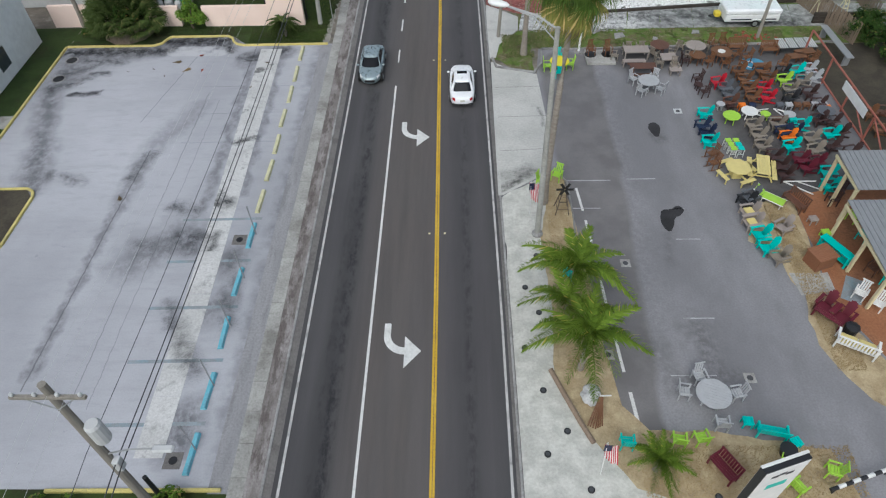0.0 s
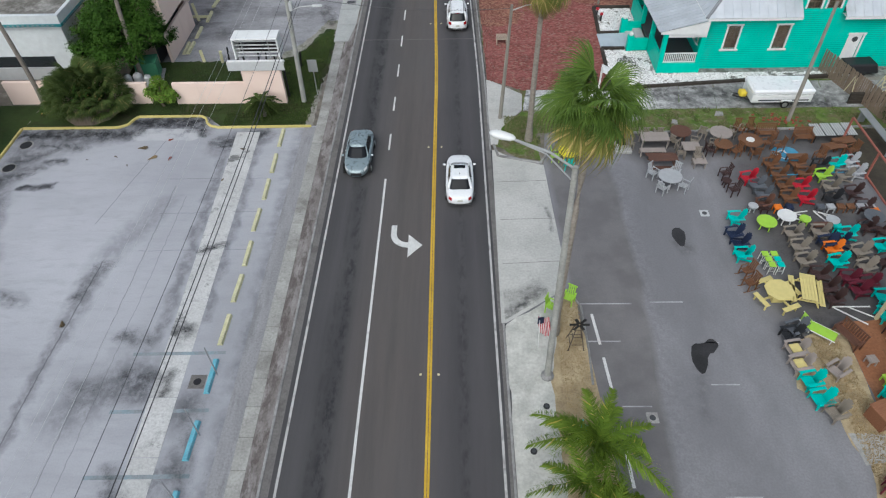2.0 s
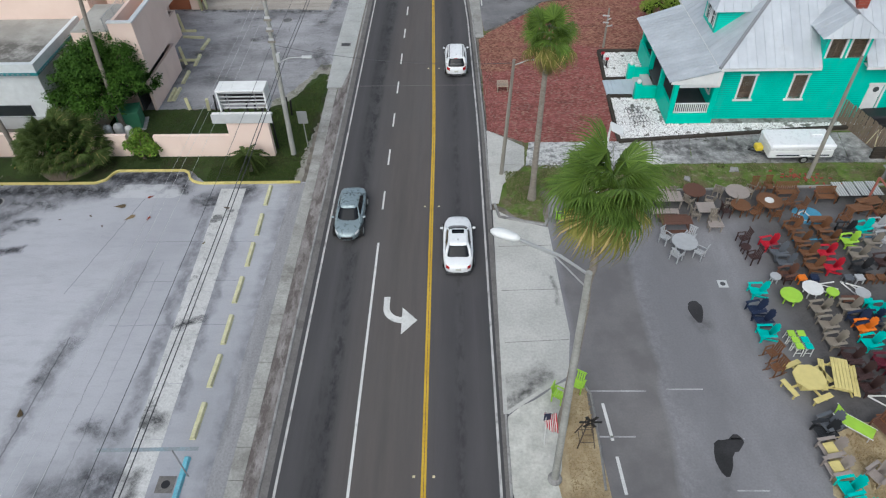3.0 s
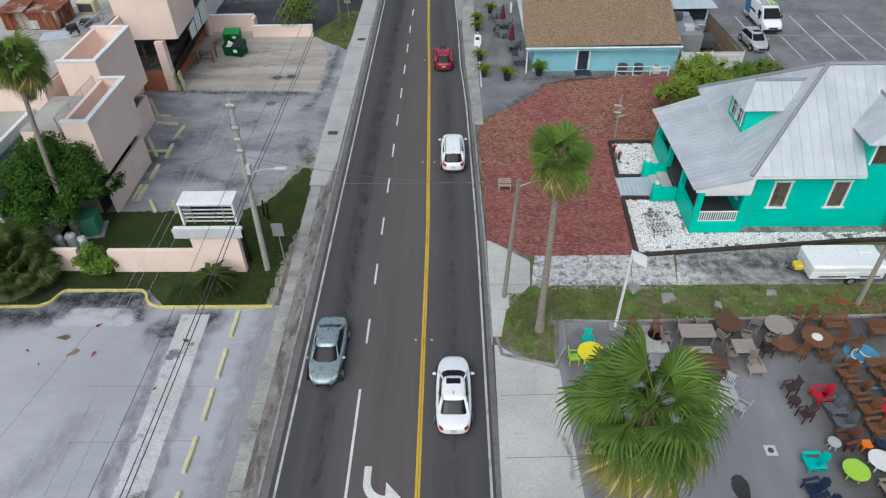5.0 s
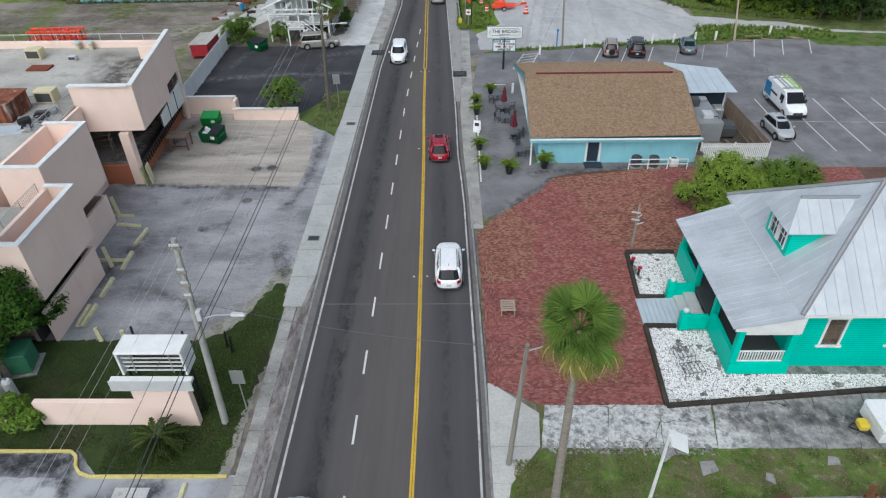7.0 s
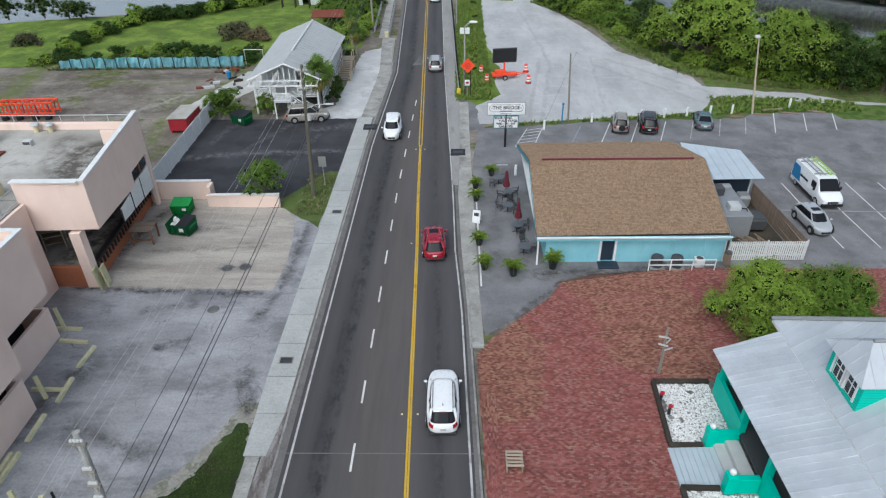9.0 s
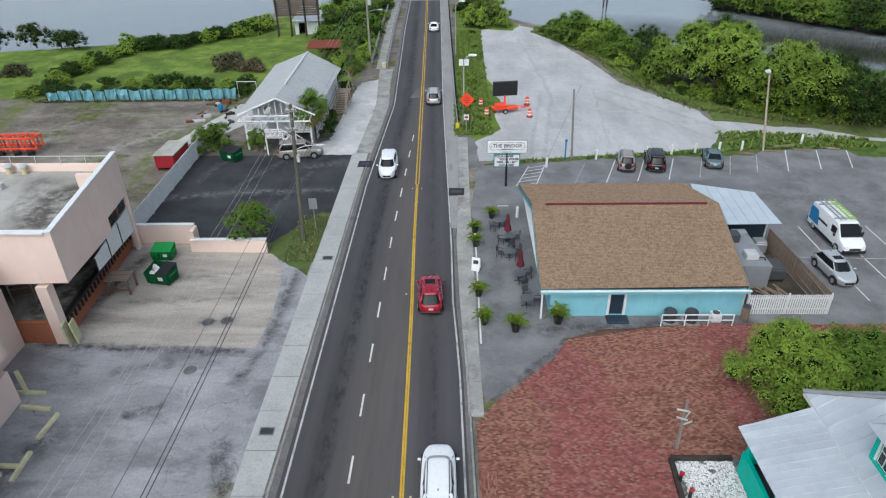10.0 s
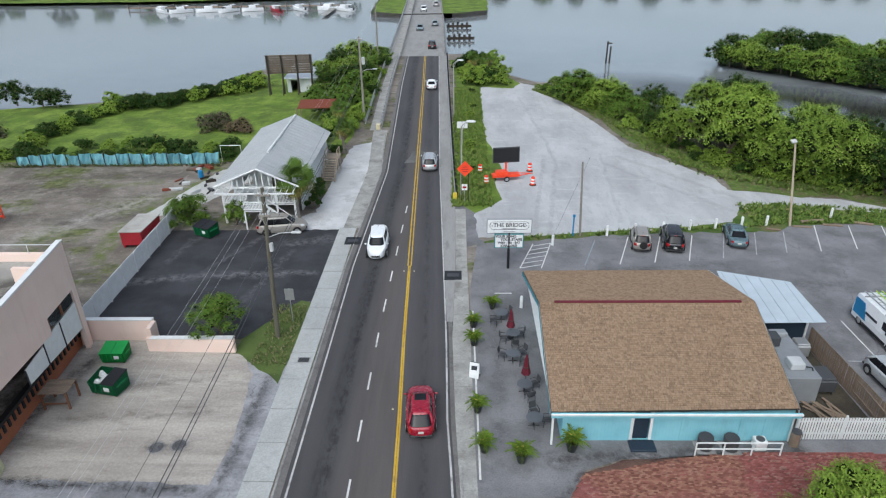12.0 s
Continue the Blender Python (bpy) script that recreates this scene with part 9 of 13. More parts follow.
def street_lamp(label, x, y, h, ax, ay, key="concrete_pole", r=0.13, lean=(0, 0)):
    s = thing("street_lamp", label, "street lamp", m=Matrix.Translation((x, y, 0)))
    t = Vector((lean[0], lean[1], h))
    part("pole", tube(B(), [(0, 0, 0), t * 0.5, t], [r, r * 0.85, r * 0.65], 12), M[key], s)
    part("base", lathe(B(), [(r * 1.9, 0), (r * 1.9, 0.1), (r * 1.2, 0.2)], 12), M["kerb_concrete"], s)
    e = t + Vector((ax, ay, 0.55))
    part("arm", tube(B(), [t - Vector((0, 0, 0.1)), t + Vector((ax * 0.35, ay * 0.35, 0.35)), e], 0.05, 8), M["galvanised"], s)
    part("arm", tube(B(), [t - Vector((0, 0, 0.7)), t + Vector((ax * 0.4, ay * 0.4, 0.25)), e], 0.03, 6), M["galvanised"], s)
    a = math.atan2(ay, ax)
    bm = lathe(B(), [(0.06, -0.5), (0.16, -0.35), (0.21, 0.0), (0.2, 0.3), (0.1, 0.48), (0.03, 0.52)], 12)
    bmesh.ops.transform(bm, matrix=Matrix.Translation(e) @ Matrix.Rotation(a, 4, "Z") @ Matrix.Rotation(math.pi / 2, 4, "Y") @ Matrix.Diagonal((0.7, 1, 1, 1)), verts=bm.verts)
    part("lamp_head", bm, M["white_paint"], s, "white cobra lamp head", True)
    return s


street_lamp("tall pale street lamp with cobra head in the gravel verge", 4.6, 26.3, 12.7, -2.6, 1.2, lean=(-0.1, 0.6), r=0.17)
for x, y, h, lab in ((2.0, 116.0, 8.0, "pale street lamp beside the bridge road"), (1.0, 148.0, 8.0, "pale street lamp near the shore")):
    street_lamp(lab, x, y, h, 1.0, -0.2, "concrete_pole", 0.11)
fl = thing("flood_light", "tall pale wooden pole with a tilted floodlight", "flood light", m=pose(34.4, 107.9, 0))
part("pole", tube(B(), [(0, 0, 0), (-0.6, 1.6, 8.3)], [0.12, 0.08], 10), M["tan_wood"], fl)
part("lamp_head", rbox(B(), -0.3, 0.3, -0.2, 0.2, -0.09, 0.09, 0.04, pose(-0.85, 1.35, 8.25, 35, 0, 20)), M["light_grey"], fl)
part("bracket", tube(B(), [(-0.95, 1.5, 8.1), (-0.6, 1.6, 8.15)], 0.04, 6), M["galvanised"], fl)
fl = thing("flag_pole", "leaning white pole with a small floodlight", "pole", m=pose(9.5, 45.9, 0))
part("pole", tube(B(), [(0, 0, 0), (0.05, 0.0, 5.6)], [0.09, 0.06], 10), M["white_paint"], fl)
part("base", rbox(B(), -0.35, 0.35, -0.3, 0.3, 0, 0.12, 0.03), M["kerb_concrete"], fl)
part("lamp_head", plate(B(), [(0.05, -0.45, 5.5), (0.75, -0.55, 5.15), (0.9, 0.25, 5.2), (0.1, 0.3, 5.6)], 0.08), M["white_paint"], fl, "pale flat lamp head")


# lettering
def letters(text, size, m, key, parent, name="lettering", bold=0.0):
    cu = bpy.data.curves.new(name, "FONT")
    cu.body, cu.size, cu.align_x, cu.align_y, cu.extrude, cu.offset = text, size, "CENTER", "CENTER", 0.004, bold
    tmp = bpy.data.objects.new(name, cu)
    scene.collection.objects.link(tmp)
    bpy.context.view_layer.update()
    me = bpy.data.meshes.new_from_object(tmp.evaluated_get(bpy.context.evaluated_depsgraph_get()))
    bpy.data.objects.remove(tmp)
    bpy.data.curves.remove(cu)
    me.materials.clear()
    me.materials.append(M[key])
    ob = new(name, me)
    ob.parent, ob.matrix_local = parent, m
    return ob


sg = thing("restaurant_sign", "white two-panel sign board on a black pole", "sign", m=pose(6.0, 99.5, 0))
part("pole", tube(B(), [(0, 0, 0), (0, 0, 4.0)], 0.12, 10), M["black"], sg)
part("name_board", rbox(B(), -1.88, 1.88, -0.12, 0.12, 3.5, 4.75, 0.03), M["sign_white"], sg, "white name board")
part("name_frame", rbox(B(), -1.93, 1.93, -0.1, 0.1, 3.45, 4.8, 0.02), M["grey_metal"], sg, "thin grey frame")
part("message_board", rbox(B(), -1.2, 1.2, -0.1, 0.1, 2.1, 3.33, 0.03), M["sign_white"], sg, "white changeable letter board")
part("message_frame", rbox(B(), -1.26, 1.26, -0.09, 0.09, 2.04, 3.39, 0.02), M["teal_trim"], sg, "dark blue-green frame")
# rounded line border with a dot at each end
ring = [(1.35 * c_ + 0.32 * math.cos(a_), 0.36 * math.sin(a_)) for c_, a_ in [(1, -math.pi / 2 + math.pi * k / 10) for k in range(11)] + [(-1, math.pi / 2 + math.pi * k / 10) for k in range(11)]]
part("border_line", tube(B(), [(x, -0.124, 4.2 + z) for x, z in ring + ring[:1]], 0.018, 4), M["ink"], sg)
for s_ in (-1, 1):
    part("border_dot", lathe(B(), [(0.05, 0), (0.05, 0.01)], 8), M["ink"], sg).matrix_local = pose(s_ * 1.48, -0.122, 4.2, 90)
letters("THE BRIDGE", 0.5, pose(0, -0.126, 4.24, 90), "ink", sg, bold=0.008)
part("small_print", box(B(), -0.6, 0.6, -0.128, -0.122, 3.86, 3.95), M["grey_metal"], sg)
part("small_print", box(B(), -0.5, 0.5, -0.128, -0.122, 3.58, 3.66), M["grey_metal"], sg)
for i, (t, x) in enumerate((("YOUR SONG", -0.28), ("YOUR STAGE", 0.2), ("WED - FRI - SAT", 0), ("KARAOKE", 0))):
    letters(t, 0.27 if i == 2 else 0.31, pose(x, -0.106, 3.16 - 0.3 * i, 90), "ink", sg, bold=0.014)
# message trailer, cones, warning sign
mt = thing("message_trailer", "orange road message trailer with dark board", "trailer", m=pose(7.2, 121.0, 0, 0, 0, 8))
part("chassis", rbox(B(), -1.6, 1.6, -0.5, 0.5, 0.45, 0.75, 0.03), M["orange"], mt)
part("drawbar", tube(B(), [(1.6, 0.4, 0.6), (3.2, 0, 0.6), (1.6, -0.4, 0.6)], 0.06, 6), M["orange"], mt)
part("cabinet", rbox(B(), -1.2, 0.2, -0.45, 0.45, 0.75, 1.15, 0.05), M["orange"], mt)
part("mast", rbox(B(), -0.1, 0.1, -0.1, 0.1, 0.7, 2.6, 0.02), M["orange"], mt)
part("board", rbox(B(), -1.5, 1.5, -0.12, 0.12, 2.2, 3.9, 0.04), M["black"], mt, "dark unlit message board")
part("board_rim", rbox(B(), -1.58, 1.58, -0.08, 0.08, 2.12, 3.98, 0.03), M["dark_grey"], mt)
for s in (-1, 1):
    wheel(mt, 0.0 + s * 0.01, s * 0.75, 0.32, 0.2).rotation_euler = (0, 0, math.pi / 2)
    part("jack", tube(B(), [(1.4 * s, 0.5, 0.0), (1.4 * s, 0.5, 0.6)], 0.04, 6), M["orange"], mt)


def barrel(x, y):
    b = thing("traffic_barrel", "orange and white traffic barrel", "traffic barrel", "traffic barrels round the trailer", m=pose(x, y, 0))
    for i, (z0, z1) in enumerate(((0.08, 0.28), (0.28, 0.46), (0.46, 0.64), (0.64, 0.82), (0.82, 1.0))):
        part("band", lathe(B(), [(0.28 - 0.06 * z0, z0), (0.28 - 0.06 * z1, z1)], 14), M["orange" if i % 2 == 0 else "sign_white"], b)
    part("foot", lathe(B(), [(0.4, 0), (0.4, 0.06), (0.28, 0.08)], 14), M["rubber"], b)
    part("handle", rbox(B(), -0.08, 0.08, -0.02, 0.02, 1.0, 1.08, 0.01), M["orange"], b)
    return b


first = barrel(4.3, 123.5)
for x, y in ((4.9, 119.8), (10.3, 123.8), (10.2, 119.2)):
    copy_thing(first, pose(x, y, 0))
ws = thing("warning_sign", "orange diamond warning sign on two dark posts", "sign", m=pose(2.37, 114.3, 0))
part("diamond", rbox(B(), -0.62, 0.62, -0.02, 0.02, -0.62, 0.62, 0.01, pose(0, 0, 3.85, 0, 45)), M["orange"], ws)
for i in range(3):
    part("text_bar", box(B(), -0.36 + 0.1 * (i != 1), 0.36 - 0.1 * (i != 1), -0.03, -0.021, 3.52 + 0.25 * i, 3.6 + 0.25 * i), M["red_paint"], ws)
for s in (-1, 1):
    part("leg", rbox(B(), s * 0.35 - 0.05, s * 0.35 + 0.05, 0.02, 0.1, 0, 4.2, 0.01), M["dark_timber"], ws)
sg = thing("no_parking_sign", "small white and red sign on a post", "sign", m=pose(2.3, 114.1, 0))
part("post", tube(B(), [(0, 0, 0), (0, 0, 2.2)], 0.04, 6), M["galvanised"], sg)
part("sign_panel", rbox(B(), -0.3, 0.3, -0.03, 0.0, 1.5, 2.2, 0.01), M["sign_white"], sg)
part("red_bar", box(B(), -0.2, 0.2, -0.036, -0.031, 1.75, 1.95), M["tail"], sg)
sg = thing("road_sign", "white rectangular road sign on a post", "sign", m=pose(2.2, 133.5, 0))
part("post", tube(B(), [(0, 0, 0), (0, 0, 3.4)], 0.05, 6), M["galvanised"], sg)
part("sign_panel", rbox(B(), -0.7, 0.7, -0.03, 0.0, 2.5, 3.4, 0.01), M["sign_white"], sg)
for x, y in ((-10.55, 51.8), (-11.2, 91.0)):
    sg = thing("road_sign", "grey back of a road sign on a thin post", "sign", m=pose(x, y, 0))
    part("post", tube(B(), [(0, 0, 0), (0, 0, 3.0)], 0.04, 6), M["galvanised"], sg)
    part("sign_panel", rbox(B(), -0.35, 0.35, -0.03, 0.0, 2.0, 3.0, 0.01), M["galvanised"], sg)
# posts along the car parks
first = None
for x, y in ((10.5, 103.9), (16.0, 105.9), (18.8, 106.4), (21.6, 106.7), (24.3, 107.1), (26.9, 107.4), (29.6, 107.8), (32.1, 108.0), (39.3, 109.8), (6.6, 93.0)):
    if first is None:
        first = thing("bollard", "white painted short wooden bollard", "bollard", "white bollards along the car park", m=pose(x, y, 0))
        part("post", lathe(B(), [(0.13, -0.05), (0.13, 1.0), (0.1, 1.06), (0.02, 1.07)], 12), M["white_paint"], first)
    else:
        copy_thing(first, pose(x, y, 0))
bp = thing("marker_post", "slim blue marker post beside the gravel lot", "post", m=pose(12.7, 105.9, 0))
part("post", rbox(B(), -0.07, 0.07, -0.05, 0.05, 0, 2.0, 0.02), M["sign_blue"], bp)
part("cap", rbox(B(), -0.12, 0.12, -0.08, 0.08, 2.0, 2.25, 0.02), M["sign_blue"], bp)
# thin leaning posts at the blue stalls
for y in (11.8, 15.1, 18.6, 21.9, 25.2):
    sg = thing("stall_post", "thin grey leaning post at a blue stall", "post", "posts at the blue stalls", m=pose(-11.9, y + 1.2, 0))
    part("post", rbox(B(), -0.03, 0.03, -0.02, 0.02, 0, 2.35, 0.005), M["grey_metal"], sg)
sg = thing("marker_post", "black wooden post beside the hedge", "post", m=pose(-12.85, 10.9, 0))
part("post", lathe(B(), [(0.11, 0), (0.1, 2.0), (0.05, 2.05)], 10), M["black"], sg)
# big sign box over the pink garden wall
gw = thing("pink_garden_wall", "pink stucco garden wall with a stepped end", "wall")
for p_, q_, h_, w_ in (((-21.1, 50.7), (-15.6, 50.7), 1.75, 0.3), ((-15.6, 50.65), (-12.7, 50.65), 3.3, 0.4), ((-26.6, 50.8), (-23.1, 50.8), 1.75, 0.3), ((-26.8, 57.0), (-26.6, 50.8), 1.75, 0.3), ((-34, 50.9), (-26.9, 50.9), 1.9, 0.3)):
    wallpart("wall_length", gw, "pink", p_, q_, 0, h_, w_)
bx = thing("sign_cabinet", "white sign cabinet with its faces missing", "sign cabinet", m=pose(-14.2, 51.0, 0))
part("roof", rbox(B(), -1.65, 1.65, -0.1, 1.2, 5.05, 5.2, 0.03), M["white_paint"], bx)
part("base", rbox(B(), -2.25, 1.9, -0.45, -0.06, 3.35, 3.55, 0.03), M["white_paint"], bx)
part("apron_board", rbox(B(), -2.25, 1.9, -0.5, -0.45, 2.9, 3.6, 0.01), M["light_grey"], bx, "pale blue-grey lower board")
for x in (-1.6, 1.6):
    part("end_panel", rbox(B(), x - 0.06, x + 0.06, -0.05, 1.15, 3.56, 5.05, 0.02), M["white_paint"], bx)
part("back_panel", box(B(), -1.55, 1.55, 1.05, 1.1, 3.6, 5.05), M["black"], bx)
for i in range(5):
    part("lamp_tube", tube(B(), [(-1.5, 0.15, 3.75 + 0.28 * i), (1.5, 0.15, 3.75 + 0.28 * i)], 0.05, 6), M["light_grey"], bx)
for x in (-1.0, 0.9):
    part("rod", tube(B(), [(x, 0.1, 3.6), (x, 0.1, 5.0)], 0.03, 6), M["galvanised"], bx)
for x in (-1.75, -1.3, 1.0, 1.5):
    part("support", rbox(B(), x - 0.06, x + 0.06, 0.6, 0.72, 0, 3.4, 0.01), M["black"], bx)
for x, y in ((-15.9, 56.0), (-15.4, 56.4), (-12.9, 56.4), (-12.5, 56.0), (-18.6, 56.8)):
    sg = thing("fence_stub", "black wooden stub post at the yard edge", "post", "stub posts at the yard edge", m=pose(x, y, 0, 4, 6, 0))
    part("post", lathe(B(), [(0.08, -0.05), (0.07, 1.4), (0.03, 1.45)], 8), M["black"], sg)
# second pink wall by the service yard, fences
gw = thing("pink_yard_wall", "low pink stucco wall with a stepped end", "wall")
for p_, q_, h_ in (((-26.8, 88.6), (-20.9, 88.6), 1.75), ((-20.9, 87.2), (-14.5, 87.0), 1.1), ((-20.6, 87.55), (-20.6, 88.58), 1.75)):
    wallpart("wall_length", gw, "pink", p_, q_, 0, h_, 0.3)
part("coping", box(B(), -26.8, -20.9, 88.55, 88.95, 1.752, 1.82), M["white_paint"], gw, "white coping")
part("coping", box(B(), -20.55, -14.5, 87.05, 87.45, 1.15, 1.21), M["white_paint"], gw, "white coping")
vf = thing("vinyl_fence", "white solid panel fence beside the asphalt lot", "fence")
for i in range(8):
    y0 = 88.9 + 2.55 * i
    a = pose(-26.75 - 0.05 * i, y0, 0, 0, 0, 91.1)
    part("panel", rbox(B(), 0.08, 2.48, -0.03, 0.03, 0.1, 2.0, 0.02, a), M["white_paint"], vf)
    part("post", rbox(B(), -0.07, 0.07, -0.07, 0.07, 0, 1.9, 0.02, a), M["white_paint"], vf)
M["tarp_sheet"] = plain_mat("pale_blue_sheeting", (0.36, 0.72, 0.8), 0.5, 0, 0.25, 1.2, dirt=0.35, bump=0.5)
bf = thing("tarp_fence", "light blue sheeting fence with dark posts", "fence")
rnd = random.Random(4)
for i in range(16):
    x0 = -54.6 + 1.62 * i
    bm = B()
    for k in range(7):
        for z in (0.05, 0.8, 1.55):
            bm.verts.new((x0 + 1.66 * k / 6, 127.0 + rnd.uniform(-0.2, 0.2), z + (rnd.uniform(-0.12, 0.06) - 0.2 * math.sin(math.pi * k / 6) * (i % 3 == 1) - (0.35 if i < 1 else 0) if z > 1 else 0)))
    bm.verts.ensure_lookup_table()
    for k in range(6):
        for j in range(2):
            bm.faces.new([bm.verts[i2] for i2 in (3 * k + j, 3 * k + 3 + j, 3 * k + 4 + j, 3 * k + 1 + j)])
    bmesh.ops.solidify(bm, geom=bm.faces[:], thickness=0.02)
    part("sheet", bm, M["tarp_sheet"], bf)
    part("post", rbox(B(), x0 - 0.05, x0 + 0.05, 126.76, 126.83, 0, 1.66, 0.01), M["dark_timber"], bf)
wf = thing("board_fence", "weathered brown board fence beside the teal house", "fence")
me = bpy.data.meshes.new("board")
bm = rbox(B(), -0.075, 0.075, -0.012, 0.012, 0.02, 1.85, 0.01)
bm.to_mesh(me)
bm.free()
me.materials.append(M["fence_wood"])
for i in range(50):
    f = i / 49
    share("board", me, wf, pose(28.6 + 2.2 * f, 54.4 - 8.0 * f, 0, rnd.uniform(-2, 2), 0, -75))
for z in (0.4, 1.4):
    part("rail", tube(B(), [(28.7, 54.4, z), (30.9, 46.4, z)], 0.05, 4), M["fence_wood"], wf)
tp = thing("covered_trailer", "low trailer under a black tarpaulin by the fence", "trailer", m=pose(31.2, 54.0, 0, 0, 0, 4))
bm = rbox(B(), -1.4, 1.4, -0.8, 0.8, 0.3, 1.05, 0.12)
for v in bm.verts:
    if v.co.z > 0.7:
        v.co.x *= 0.86
        v.co.y *= 0.8
part("tarpaulin", bm, M["black"], tp, "black tarpaulin")
for s_ in (-1, 1):
    part("wheel", rbox(B(), -0.3, 0.3, s_ * 0.8 - 0.1, s_ * 0.8 + 0.1, 0, 0.55, 0.08), M["rubber"], tp)
lay("ground_22", [(26.7, 30.4), (60, 30.4), (60, 46.6), (26.7, 46.6)], 0.004, "mud", "dark worn ground behind the red frame", "ground", 0.1)
rf = thing("red_frame_fence", "faded red metal frame fence with banner", "fence")
for y in (31.0, 34.4, 37.8, 41.2, 45.0):
    part("post", rbox(B(), 26.45, 26.57, y - 0.06, y + 0.06, 0, 2.1, 0.02), M["red_frame"], rf)
for z in (0.25, 2.1):
    part("rail", rbox(B(), 26.46, 26.56, 31.0, 45.0, z - 0.06, z + 0.06, 0.02), M["red_frame"], rf)
for y in (31.0, 34.4):
    part("brace", tube(B(), [(26.5, y, 0.3), (26.5, y + 3.4, 2.0)], 0.05, 6), M["red_frame"], rf)
part("banner", rbox(B(), 26.4, 26.44, 35.2, 38.6, 1.3, 2.0, 0.01), M["sign_white"], rf, "white banner")
# billboard and shed on the shore
bb = thing("billboard", "old dark timber billboard seen from behind", "billboard", m=pose(-27.6, 163.6, 0, 0, 0, 5))
for i in range(8):
    part("board", rbox(B(), -4.0, 4.0, -0.06, 0.0, 3.5 + 0.4 * i, 3.87 + 0.4 * i, 0.02), M["bark"], bb)
for x in (-3.7, -1.3, 1.3, 3.7):
    part("post", rbox(B(), x - 0.14, x + 0.14, -0.32, -0.06, 0, 6.7, 0.02), M["dark_timber"], bb)
    part("strut", tube(B(), [(x, -1.5, 0), (x, -0.3, 4.6)], 0.08, 5), M["dark_timber"], bb)
bs = thing("boat_shed", "white shed with pale flat roof by the shore", "shed", m=pose(-26.2, 169.4, 0, 0, 0, 3) @ Matrix.Diagonal((0.87, 1.95, 1.0, 1.0)))
for p_, q_, o_ in (((-3, -2.5), (3, -2.5), ((0.8, 2.2, 0.0, 2.1),)), ((3, -2.35), (3, 2.35), ()), ((3, 2.5), (-3, 2.5), ()), ((-3, 2.35), (-3, -2.35), ())):
    wallpart("wall", bs, "white_stucco", p_, q_, 0, 2.6, 0.15, o_)
part("roof", plate(B(), [(-3.4, -3, 2.65), (3.4, -3, 2.65), (3.4, 3, 3.0), (-3.4, 3, 3.0)], 0.1), M["metal_roof"], bs)
rs = thing("red_roof_shelter", "low shelter with a dull red roof in shrubs", "shelter", m=pose(-19.8, 147.2, 0, 0, 0, 4))
part("roof", plate(B(), [(-2.8, -2, 2.3), (2.8, -2, 2.3), (2.8, 2, 2.6), (-2.8, 2, 2.6)], 0.1), M["rust"], rs)
for x in (-3, 3):
    for y in (-1.8, 1.8):
        part("post", rbox(B(), x - 0.08, x + 0.08, y - 0.08, y + 0.08, 0, 2.3, 0.01), M["fence_wood"], rs)

bl = thing("barrel", "blue plastic barrel by the stilt house", "barrel", m=pose(-29.4, 122.4, 0))
part("body", lathe(B(), [(0.27, 0), (0.3, 0.1), (0.3, 0.8), (0.26, 0.9)], 14), M["sign_blue"], bl)
sf = thing("swing_stand", "white tubular swing stand by the tarp fence", "swing stand", m=pose(-27.4, 128.2, 0))
part("hoop", tube(B(), [(-1.3, 0, 0), (-1.3, 0, 2.1), (1.3, 0, 2.1), (1.3, 0, 0)], 0.06, 6), M["white_paint"], sf)
lay("pavement_20", [(-31.6, 111.6), (-28.2, 111.0), (-23.0, 121.0), (-23.2, 125.4), (-27.6, 125.2)], 0.004, "apron", "cracked pale slab behind the stilt house", "slab", 0.15)
rnd2 = random.Random(77)
for i in range(26):
    x, y = rnd2.uniform(-32, -24.5), rnd2.uniform(117, 126.5)
    jk = thing("scrap_board", "weathered scrap board lying in the dirt", "scrap", "scrap boards in the dirt lot", m=pose(x, y, 0.01, 0, 0, rnd2.uniform(0, 180)))
    w, d = rnd2.uniform(0.12, 0.7), rnd2.uniform(0.06, 0.3)
    part("board", rbox(B(), -w, w, -d, d, 0, rnd2.uniform(0.05, 0.35), 0.02), M[rnd2.choice(("dark_timber", "bark", "rust", "rust", "light_grey", "dark_grey"))], jk)

# ---- guard rails and bridge ----
gr = thing("guard_rail", "dark steel guard rail along the bridge approach", "guard rail")
for i in range(41):
    y = 115.5 + 2.0 * i
    x = along(EDGE_R, y) + 1.75
    part("post", rbox(B(), x - 0.12, x + 0.12, y - 0.1, y + 0.1, 0, 0.8, 0.02), M["black"], gr)
for z in (0.45, 0.62):
    part("rail", tube(B(), [(along(EDGE_R, y) + 1.58, y, z) for y in range(115, 197, 6)], 0.06, 5), M["galvanised"], gr)
part("end_marker", rbox(B(), 1.05, 1.5, 114.9, 115.1, 0, 0.85, 0.03), M["yellow_paint"], gr, "yellow end marker")
gr = thing("guard_rail", "galvanised guard rail beside the bridge walkway", "guard rail")
for i in range(27):
    y = 142 + 2.0 * i
    x = along(EDGE_L, y) - 2.1
    part("post", rbox(B(), x - 0.07, x + 0.07, y - 0.07, y + 0.07, 0, 0.75, 0.02), M["dark_grey"], gr)
part("rail", tube(B(), [(along(EDGE_L, y) - 2.0, y, 0.62) for y in range(142, 197, 6)], 0.09, 6), M["galvanised"], gr)
part("end_block", rbox(B(), -10.3, -9.7, 141.2, 142.0, 0, 0.8, 0.04), M["cream"], gr)
br = thing("bridge", "grey concrete bridge with low side rails", "bridge")
